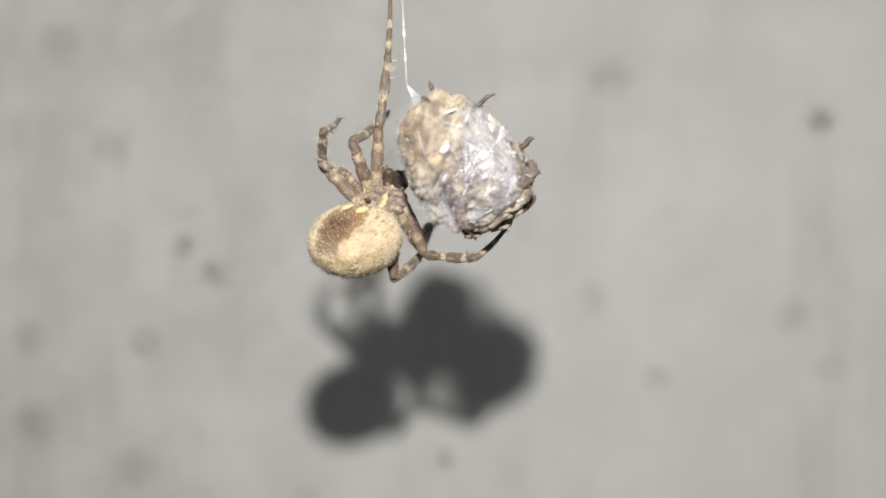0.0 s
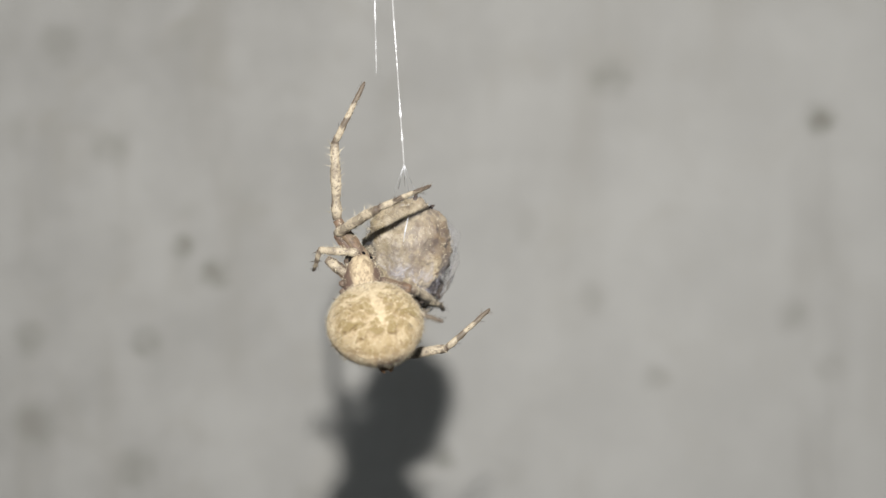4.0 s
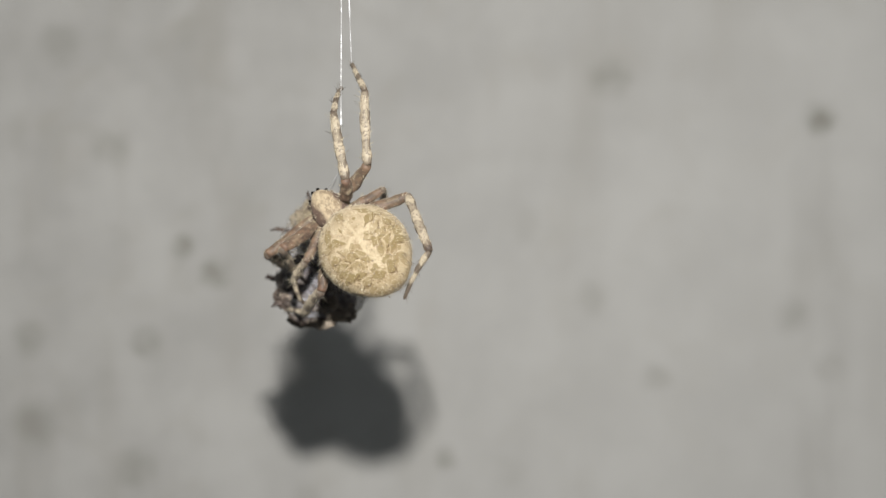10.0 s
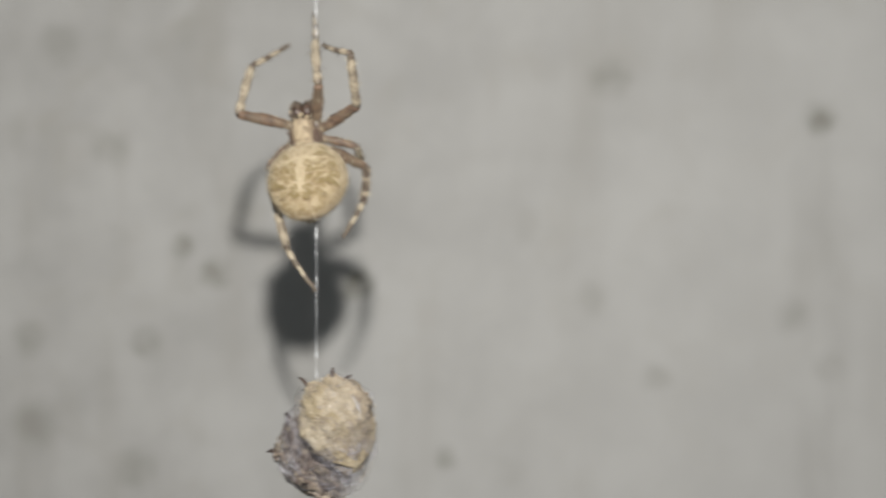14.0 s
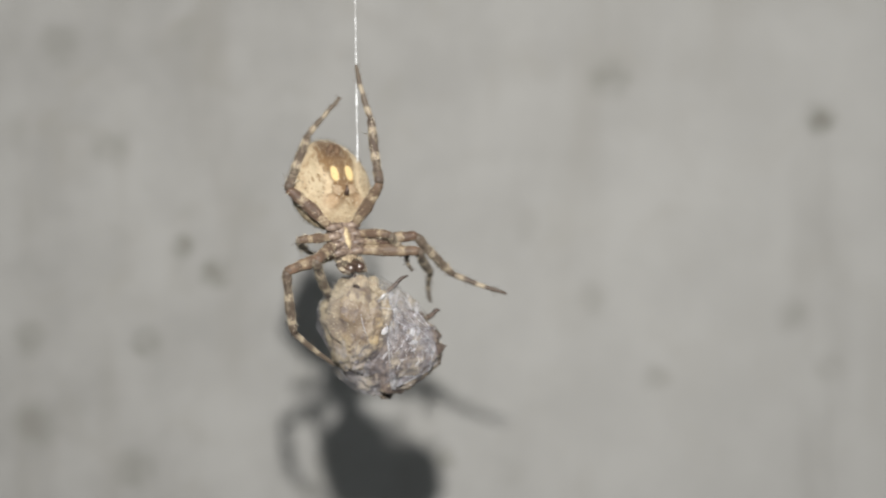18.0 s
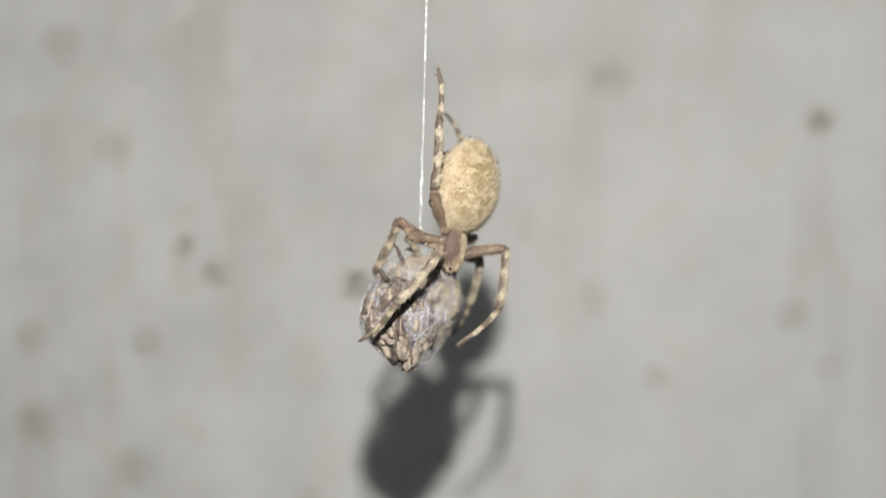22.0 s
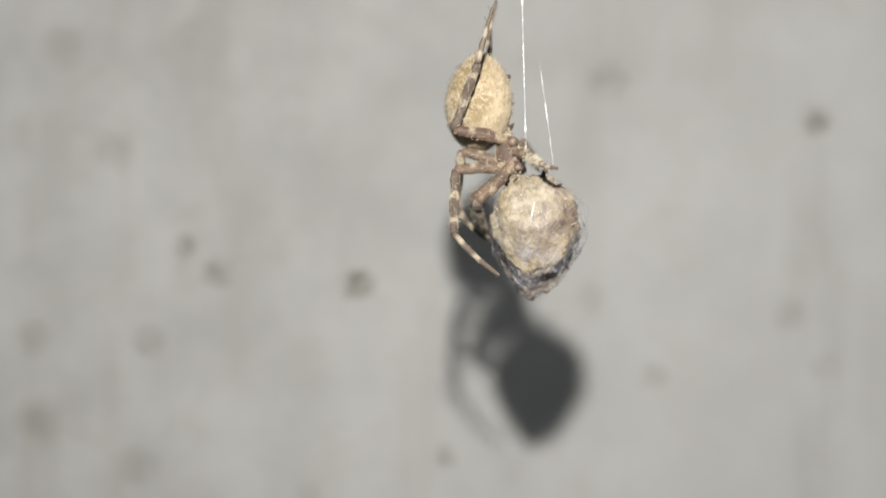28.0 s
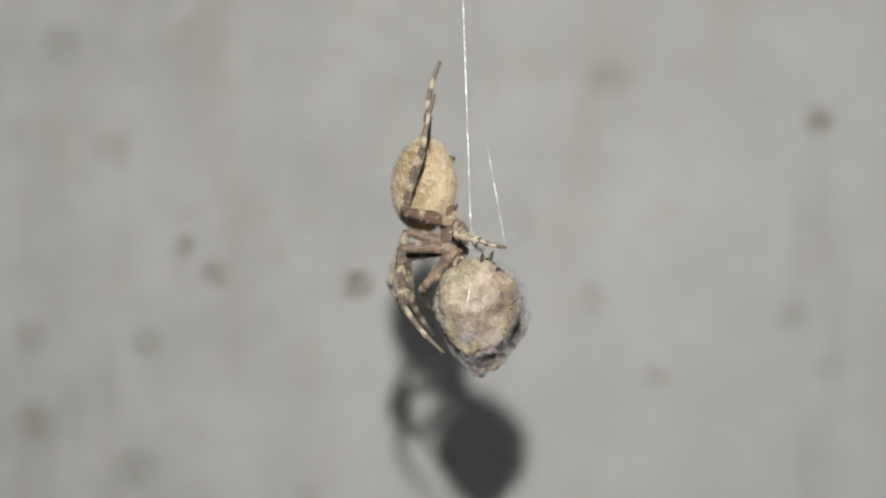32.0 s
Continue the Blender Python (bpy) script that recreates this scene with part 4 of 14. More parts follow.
def motions():
    walk(spider, [
        (0,P(-5.55,-97.21,1301.92,125.65,-13.71,167.32)), (0.2,P(-4.33,-97.02,1302.65,121.53,-15.1,167.1)), (0.5,P(-1.49,-96.77,1303.07,115.36,-17.01,166.68)),
        (0.7,P(-1.92,-95.86,1301.97,118.57,-17.42,170.09)), (1,P(-6.11,-94.51,1301.33,123.5,-18.79,174.98)), (1.2,P(-5.29,-95.26,1301.46,115.38,-25.48,-161.54)),
        (1.5,P(-2.81,-97.92,1301.66,102.74,-30.17,-125.54)), (1.7,P(-4.29,-99.7,1301.52,99.64,-31.74,-110.24)), (2,P(-7.08,-101.87,1301.87,96.78,-34.36,-91.59)),
        (2.2,P(-4.49,-101.91,1301.87,86.95,-33.36,-62.15)), (2.5,P(-1.59,-102.15,1301.9,75.14,-30.49,-21.21)), (2.7,P(-3.41,-102.16,1295.93,67.46,-23,-9.7)),
        (3,P(-8.18,-102.21,1294.42,65.09,-5.95,-1.45)), (3.2,P(-8.73,-102.21,1294.73,64.95,-4.15,0.23)), (3.5,P(-7.16,-102.22,1295.03,64.82,-1.45,2.74)),
        (5.5,P(-5.46,-108.55,1297.56,56.41,-15.09,15.64)), (5.7,P(-5.1,-108.48,1297.81,56.41,-15.09,15.64)), (6,P(-1,-108.38,1298.1,56.41,-15.09,15.64)),
        (6.2,P(-0.16,-108.44,1297.97,56.41,-15.09,15.64)), (6.5,P(-3.59,-108.55,1297.64,56.41,-15.09,15.64)), (6.7,P(-5.62,-108.63,1297.56,56.41,-15.09,15.64)),
        (7,P(-4.53,-108.76,1298.23,56.41,-15.09,15.64)), (7.2,P(-3.07,-106.64,1299.05,53.87,-19.78,20.6)), (7.5,P(-6.11,-103.31,1299.79,53.55,-27.85,26.25)),
        (7.7,P(-8.08,-103.43,1300.28,47.75,-31.78,26.56)), (8,P(-5.35,-103.61,1300.78,54.8,-37.4,26.08)), (8.2,P(-2.19,-103.73,1300.96,60.97,-35.64,23.6)),
        (8.5,P(-2.35,-103.95,1301.57,69.74,-32.51,20.44)), (8.7,P(-4.89,-103.64,1301.95,71.75,-32.71,18.95)), (9,P(-4.33,-103.17,1303.41,74.76,-32.88,16.7)),
        (9.2,P(-2.07,-102.11,1303.54,69.04,-32.83,15.21)), (9.5,P(-1.05,-100.5,1301.47,59.91,-33.2,13.09)), (9.7,P(-4.95,-99.41,1301.4,53.76,-33.81,11.74)),
        (10,P(-8.32,-97.74,1301.97,44.94,-35.41,9.77)), (10.2,P(-7.07,-98.63,1302.87,62.27,-38.13,10.04)), (10.5,P(-6.32,-100.01,1303.9,88.76,-41.23,10.62)),
        (10.7,P(-8.08,-97.17,1304.56,98.05,-23.33,2.01)), (11,P(-10.36,-92.68,1310.48,101.93,4.61,0.95)), (11.2,P(-10.49,-95.04,1311.44,101.1,11.07,1.83)),
        (11.5,P(-7.12,-98.42,1310.49,99.62,20.92,2.19)), (11.7,P(-5.46,-96.25,1311.97,100.59,11.34,1.63)), (12,P(-7.48,-92.85,1313.25,101.9,-2.89,-0.6)),
        (12.2,P(-7.98,-94.24,1311.18,99.64,5.12,0.84)), (12.5,P(-7.18,-96.26,1311.84,96.27,17.35,1.79)), (12.7,P(-6.99,-91.78,1311.1,100.34,12.18,-1.51)),
        (13,P(-9.83,-84.41,1310.02,107.29,5.46,-7.55)), (13.2,P(-11.19,-86.31,1312.03,106.47,2.39,-5.96)), (13.5,P(-8.62,-89.07,1308.81,104.88,-2.07,-3.56)),
        (13.7,P(-6.73,-86.96,1306.97,108.77,-3.66,-5.52)), (14,P(-12.31,-83.73,1308.42,114.82,-5.53,-8.79)), (14.2,P(-15.16,-84.72,1308.75,110.41,0.73,-3.46)),
        (14.5,P(-11.61,-86.2,1309.34,105.45,11.19,3.58)), (15,P(-10.82,-89.94,1310.25,139.23,3.76,4.35)), (15.5,P(-8.61,-90.6,1311.93,-177.14,0,0)),
        (16,P(-6.33,-88.05,1314.5,-130.94,2.39,-1.65)), (16.5,P(-4.9,-86.43,1317.26,-101.68,6.28,1.33)), (16.7,P(-2.54,-85.84,1308.04,-101.68,6.28,1.33)),
        (17,P(-4.77,-84.88,1301.3,-101.68,6.28,1.33)), (17.2,P(-6.63,-87.54,1299.81,-101.82,3.75,0.71)), (17.5,P(-4.49,-91.32,1299.82,-101.89,0,0)),
        (17.7,P(-5.1,-91.23,1301.45,-100.32,-2.7,11.95)), (18,P(-9.14,-91.08,1302.68,-101.08,-7.3,30.47)), (18.2,P(-10.5,-90.85,1302.78,-101.94,-6.26,42.08)),
        (18.5,P(-8.8,-90.5,1303.92,-103.55,-3.62,63.09)), (18.7,P(-5.23,-90.26,1303.87,-104.47,-1.43,77.45)), (19,P(-1.6,-89.9,1304.18,-105.45,1.58,95.71)),
        (19.2,P(-3.48,-90.04,1305.01,-94.26,5.39,109.68)), (19.5,P(-6.02,-90.24,1303.17,-77.45,0.91,130.91)), (19.7,P(-1.74,-91.91,1303.56,-80.43,-6.31,150.99)),
        (20,P(4,-94.35,1303.31,-90.35,-11.88,-178.31)), (20.2,P(1.55,-94.09,1304.29,-89.25,-10.76,-177.61)), (20.5,P(-1.91,-93.68,1302.7,-87.55,-9.12,-176.56)),
        (20.7,P(0.69,-93.41,1300.95,-86.38,-8.06,-175.87)), (21,P(2.89,-93.01,1301.64,-84.59,-6.52,-174.84)), (21.2,P(3.77,-92.4,1300.56,-87.52,-8.27,-162.98)),
        (21.5,P(2.9,-91.47,1301.56,-93.35,-8.83,-140.56)), (21.7,P(1.01,-91.14,1300.78,-97.26,-7.31,-124.85)), (22,P(1.22,-90.63,1302.22,-101.47,-3.13,-105.06)),
        (22.2,P(3.43,-91,1303.65,-101.1,-2.47,-96.34)), (22.5,P(1.88,-91.54,1303.74,-100.73,-1.55,-82.16)), (22.7,P(-0.84,-91.9,1303.43,-100.63,-1.07,-72.67)),
        (23,P(1.3,-92.44,1303.28,-100.73,-0.61,-59.53)), (23.2,P(2.93,-92.69,1303.66,-99.7,-0.69,-51.5)), (23.5,P(0.99,-93.07,1304.25,-98.64,-1.17,-38.53)),
        (23.7,P(-1.02,-93.32,1303.64,-98.35,-1.7,-29.8)), (24,P(0.18,-93.66,1303.44,-98.55,-2.72,-17.53)), (24.2,P(0.91,-93.65,1303.39,-97.55,-4.36,-14.09)),
        (24.5,P(-1.88,-93.64,1303.33,-96.45,-7.05,-8.95)), (24.7,P(-3.35,-93.63,1303.12,-96,-8.97,-5.56)), (25,P(-4.99,-93.61,1304.27,-95.76,-11.95,-0.61)),
        (25.2,P(-3.45,-93.55,1303.96,-97.21,-11.14,6.66)), (25.5,P(-0.03,-93.45,1305.26,-99.17,-9.6,17.53)), (27.5,P(13.31,-95.38,1310.89,-102.81,3.41,78.11)),
        (27.7,P(7.6,-95.38,1310.7,-102.73,3.68,79.28)), (28,P(5.32,-95.38,1309.73,-102.62,4.07,81.03)), (28.2,P(4.71,-95.1,1307.23,-102.59,4.15,81.41)),
        (28.5,P(3.67,-94.68,1308.13,-102.55,4.28,81.99)), (28.7,P(5.93,-94.39,1309.04,-102.52,4.37,82.37)), (29,P(3.37,-93.97,1309.07,-102.47,4.5,82.95)),
        (29.2,P(0.66,-93.44,1309.51,-102.45,4.55,83.22)), (29.5,P(0.98,-92.64,1308.81,-102.42,4.64,83.62)), (29.7,P(2.69,-92.11,1307.86,-102.4,4.7,83.89)),
        (30,P(4.33,-91.3,1306.04,-102.36,4.79,84.29)), (30.2,P(-3.9,-91.22,1303.5,-102.36,4.79,84.29)), (30.5,P(-5.85,-91.1,1301.85,-102.36,4.79,84.29)),
        (30.7,P(2.94,-91.02,1301.45,-102.36,4.79,84.29)), (31,P(4.33,-90.9,1301.05,-102.36,4.79,84.29)), (31.2,P(-4.1,-90.86,1301.45,-102.36,4.79,84.29)),
        (31.5,P(-4.9,-90.8,1301.65,-102.36,4.79,84.29)), (31.7,P(1.14,-90.76,1301.65,-102.36,4.79,84.29)), (32,P(0.49,-90.7,1302.75,-102.36,4.79,84.29)),])
    walk(abdomen, [
        (0,P(0,0,0,30.52,-13.57,7.13)), (0.2,P(0,0,0,35.07,-14.72,11.78)), (0.5,P(0,0,0,55.24,-8.68,8.11)), (0.7,P(0,0,0,52.21,-7.39,6.93)),
        (1,P(0,0,0,47.56,-5.27,5.02)), (1.2,P(0,0,0,44.61,-16.14,14.56)), (1.5,P(0,0,0,30.35,-25.85,32.39)), (1.7,P(0,0,0,18.39,-25.59,42.3)),
        (2,P(0,0,0,3.45,-18.38,51.11)), (2.2,P(0,0,0,-24.23,-9.56,47.33)), (2.5,P(0,0,0,-47.28,-0.02,-0.2)), (2.7,P(0,0,0,-41.48,-1.12,-3.83)),
        (3,P(0,0,0,-37.7,0.88,1.17)), (3.2,P(0,0,0,-37.66,1.18,1.55)), (3.5,P(0,0,0,-37.74,1.61,2.14)), (5.5,P(0,0,0,-15.02,6.05,46.04)),
        (5.7,P(0,0,0,-15.02,6.05,46.04)), (6,P(0,0,0,-15.02,6.05,46.04)), (6.2,P(0,0,0,-15.02,6.05,46.04)), (6.5,P(0,0,0,-15.02,6.05,46.04)),
        (6.7,P(0,0,0,-15.02,6.05,46.04)), (7,P(0,0,0,-15.02,6.05,46.04)), (7.2,P(0,0,0,-14.05,3.66,24.45)), (7.5,P(0,0,0,-15.94,0.01,4.03)),
        (7.7,P(0,0,0,-8.32,-0.44,3.18)), (8,P(0,0,0,-12,-0.19,2.38)), (8.2,P(0,0,0,-12.09,0,0.04)), (8.5,P(0,0,0,-12.15,-0.02,-3.34)),
        (8.7,P(0,0,0,-12.06,0.01,-2.9)), (9,P(0,0,0,-11.88,0.05,-2.24)), (9.2,P(0,0,0,-6.94,0.11,-0.73)), (9.5,P(0,0,0,1.05,-0.4,1.12)),
        (9.7,P(0,0,0,6.47,-1.01,1.97)), (10,P(0,0,0,14.28,-1.99,2.54)), (10.2,P(0,0,0,-1.16,2.43,-7.1)), (10.5,P(0,0,0,-23.44,-3.87,-21.73)),
        (10.7,P(0,0,0,-27.11,-2.09,-13.8)), (11,P(0,0,0,-26.42,-0.01,-3.05)), (11.2,P(0,0,0,-24.31,0.08,2.87)), (11.5,P(0,0,0,-20.81,0.72,11.8)),
        (11.7,P(0,0,0,-22.15,0.29,7.08)), (12,P(0,0,0,-23.51,0,0.2)), (12.2,P(0,0,0,-21.25,0.03,5.81)), (12.5,P(0,0,0,-17.61,0.07,14.41)),
        (12.7,P(0,0,0,-24.22,0.16,10.63)), (13,P(0,0,0,-34.78,0.31,6.8)), (13.2,P(0,0,0,-32.56,0.19,6.12)), (13.5,P(0,0,0,-29.09,0.01,5.37)),
        (13.7,P(0,0,0,-39.29,0.02,2.64)), (14,P(0,0,0,-67.24,2.37,-0.73)), (14.2,P(0,0,0,-46.95,-0.05,3.28)), (14.5,P(0,0,0,-35.98,-0.49,11.73)),
        (15,P(0,0,0,2.25,0,8.74)), (15.5,P(0,0,0,3.11,0,8.94)), (16,P(0,0,0,2.75,-1.09,9.72)), (16.5,P(0,0,0,5.48,-4.78,11.01)), (16.7,P(0,0,0,-2.86,-4.32,9.94)),
        (17,P(0,0,0,-15.39,-3.49,8)), (17.2,P(0,0,0,-14.83,-1.93,4.67)), (17.5,P(0,0,0,-13.63,0,0)), (17.7,P(0,0,0,-14.35,-0.47,1.65)),
        (18,P(0,0,0,-14.89,-0.93,4.74)), (18.2,P(0,0,0,-10.1,-1.52,7.2)), (18.5,P(0,0,0,-2.06,-1.8,7.49)), (18.7,P(0,0,0,2.61,-1.32,5.13)),
        (19,P(0,0,0,6.79,0.19,-0.69)), (19.2,P(0,0,0,-0.98,0.07,-1)), (19.5,P(0,0,0,-10.87,1.19,5.33)), (19.7,P(0,0,0,-1.44,1.37,11.3)),
        (20,P(0,0,0,14.98,-0.9,8.2)), (20.2,P(0,0,0,13.24,-0.58,6.39)), (20.5,P(0,0,0,10.54,-0.22,3.72)), (20.7,P(0,0,0,8.68,-0.08,1.99)),
        (21,P(0,0,0,5.83,0,-0.53)), (21.2,P(0,0,0,4.48,0.1,-1.37)), (21.5,P(0,0,0,2.26,0.34,-1.85)), (21.7,P(0,0,0,1,0.36,-1.43)), (22,P(0,0,0,0,0,0)),
        (22.2,P(0,0,0,0.59,-0.02,0.06)), (22.5,P(0,0,0,1.46,0.05,-0.21)), (22.7,P(0,0,0,1.97,0.14,-0.63)), (23,P(0,0,0,2.53,0.28,-1.5)),
        (23.2,P(0,0,0,-1.07,0.69,-4.06)), (23.5,P(0,0,0,-7.66,0.92,-6.07)), (23.7,P(0,0,0,-23.5,-0.53,-12.26)), (24,P(0,0,0,-31.21,-0.82,-7.18)),
        (24.2,P(0,0,0,-32.2,-0.95,-4.43)), (24.5,P(0,0,0,-33.31,-1.09,-0.08)), (24.7,P(0,0,0,-33.79,-1.17,2.9)), (25,P(0,0,0,-34.1,-1.35,7.41)),
        (25.2,P(0,0,0,-32.23,-0.76,7.75)), (25.5,P(0,0,0,-30.05,0.12,7.76)), (27.5,P(0.88,-0.34,2.27,12.54,-24.55,3.36)),
        (27.7,P(0.88,-0.34,2.25,12.61,-23.35,3.32)), (28,P(0.89,-0.34,2.22,12.73,-21.57,3.28)), (28.2,P(0.89,-0.34,2.22,12.75,-21.18,3.28)),
        (28.5,P(0.89,-0.34,2.21,12.79,-20.59,3.26)), (28.7,P(0.89,-0.34,2.2,12.81,-20.2,3.25)), (29,P(0.89,-0.34,2.19,12.84,-19.61,3.24)),
        (29.2,P(0.89,-0.34,2.19,12.86,-19.34,3.24)), (29.5,P(0.89,-0.34,2.18,12.89,-18.93,3.23)), (29.7,P(0.89,-0.34,2.18,12.91,-18.65,3.22)),
        (30,P(0.89,-0.34,2.17,12.92,-18.24,3.22)), (30.2,P(0.89,-0.34,2.17,12.92,-18.24,3.22)), (30.5,P(0.89,-0.34,2.17,12.92,-18.24,3.22)),
        (30.7,P(0.89,-0.34,2.17,12.92,-18.24,3.22)), (31,P(0.89,-0.34,2.17,12.92,-18.24,3.22)), (31.2,P(0.89,-0.34,2.17,12.92,-18.24,3.22)),
        (31.5,P(0.89,-0.34,2.17,12.92,-18.24,3.22)), (31.7,P(0.89,-0.34,2.17,12.92,-18.24,3.22)), (32,P(0.89,-0.34,2.17,12.92,-18.24,3.22)),])
    walk(legs["L1"][0], [
        (0,P(-1.1,3.09,-0.5,147.3,0,-43.6)), (0.5,P(-1.1,3.09,-0.5,157.7,0,-36)), (1,P(-1.1,3.09,-0.5,178.3,0,-42)), (1.5,P(-1.1,3.09,-0.5,-159.4,0,-47.7)),
        (2,P(-1.1,3.09,-0.5,-147.4,0,-46.4)), (2.5,P(-1.1,3.09,-0.5,-152.2,0,12)), (3,P(-1.1,3.09,-0.5,-161.8,0,47.6)), (3.5,P(-1.1,3.09,-0.5,-166.6,0,52)),
        (4.5,P(-1.1,3.09,-0.5,-170.7,-2.6,116)), (5.5,P(-1.1,3.09,-0.5,-174.9,0,179.9)), (6,P(-1.1,3.09,-0.5,-170.9,0,-172.7)),
        (6.5,P(-1.1,3.09,-0.5,-170.7,0,-170.9)), (7,P(-1.1,3.09,-0.5,-173.1,0,-175.7)), (7.5,P(-1.1,3.09,-0.5,173.1,0,178.3)), (8,P(-1.1,3.09,-0.5,149.2,0,154.5)),
        (8.25,P(-1.1,3.09,-0.5,168.9,9,-156.9)), (8.5,P(-1.1,3.09,-0.5,-171.4,0,-108.2)), (9,P(-1.1,3.09,-0.5,-165.7,0,-95.8)),
        (10,P(-1.1,3.09,-0.5,-176.7,0,-88.8)), (10.5,P(-1.1,3.09,-0.5,-178.1,0,-136.9)), (11,P(-1.1,3.09,-0.5,119.9,0,-92.8)),
        (11.5,P(-1.1,3.09,-0.5,155.1,0,-66.6)), (12,P(-1.1,3.09,-0.5,143.5,0,-77)), (12.5,P(-1.1,3.09,-0.5,173.6,0,-98.1)), (13,P(-1.1,3.09,-0.5,148.5,0,-80.2)),
        (13.5,P(-1.1,3.09,-0.5,139.7,0,-88.5)), (14,P(-1.1,3.09,-0.5,159.4,0,-118.1)), (14.5,P(-1.1,3.09,-0.5,165.8,0,-110.5)),
        (16.5,P(-1.1,3.09,-0.5,-141.2,0,-140.1)), (17,P(-1.1,3.09,-0.5,-134.9,0,-133.7)), (17.5,P(-1.1,3.09,-0.5,-156.7,0,-103.7)),
        (18,P(-1.1,3.09,-0.5,-175.4,0,-100.3)), (19,P(-1.1,3.09,-0.5,119.9,0,-69.2)), (19.5,P(-1.1,3.09,-0.5,131.7,0,-109.7)),
        (20,P(-1.1,3.09,-0.5,109.1,0,-119.9)), (21,P(-1.1,3.09,-0.5,135.3,0,-75.9)), (22,P(-1.1,3.09,-0.5,113.9,0,-30.2)),
        (22.5,P(-1.1,3.09,-0.5,105.4,11.4,-81.3)), (23,P(-1.1,3.09,-0.5,90.9,11.8,-134.4)), (24,P(-1.1,3.09,-0.5,123.1,0,-70.7)),
        (25,P(-1.1,3.09,-0.5,113.6,0,-65.1)), (25.25,P(-1.1,3.09,-0.5,151.8,-3.8,-76.1)), (25.5,P(-1.1,3.09,-0.5,-170,0,-87.1)),
        (26.5,P(-1.1,3.09,-0.5,146.1,-9.8,-63)), (27.5,P(-1.1,3.09,-0.5,102.3,0,-38.9)), (28,P(-1.1,3.09,-0.5,102.7,0,-42.7)),
        (28.5,P(-1.1,3.09,-0.5,105.8,0,-34.1)), (29,P(-1.1,3.09,-0.5,109.6,0,-26)), (29.5,P(-1.1,3.09,-0.5,105.5,0,-32.5)), (30,P(-1.1,3.09,-0.5,99.1,0,-35)),
        (30.5,P(-1.1,3.09,-0.5,102.8,0,-53.7)), (31,P(-1.1,3.09,-0.5,100.8,0,-30.9)), (31.5,P(-1.1,3.09,-0.5,104.8,0,-43.4)), (32,P(-1.1,3.09,-0.5,105,0,-31.2)),])
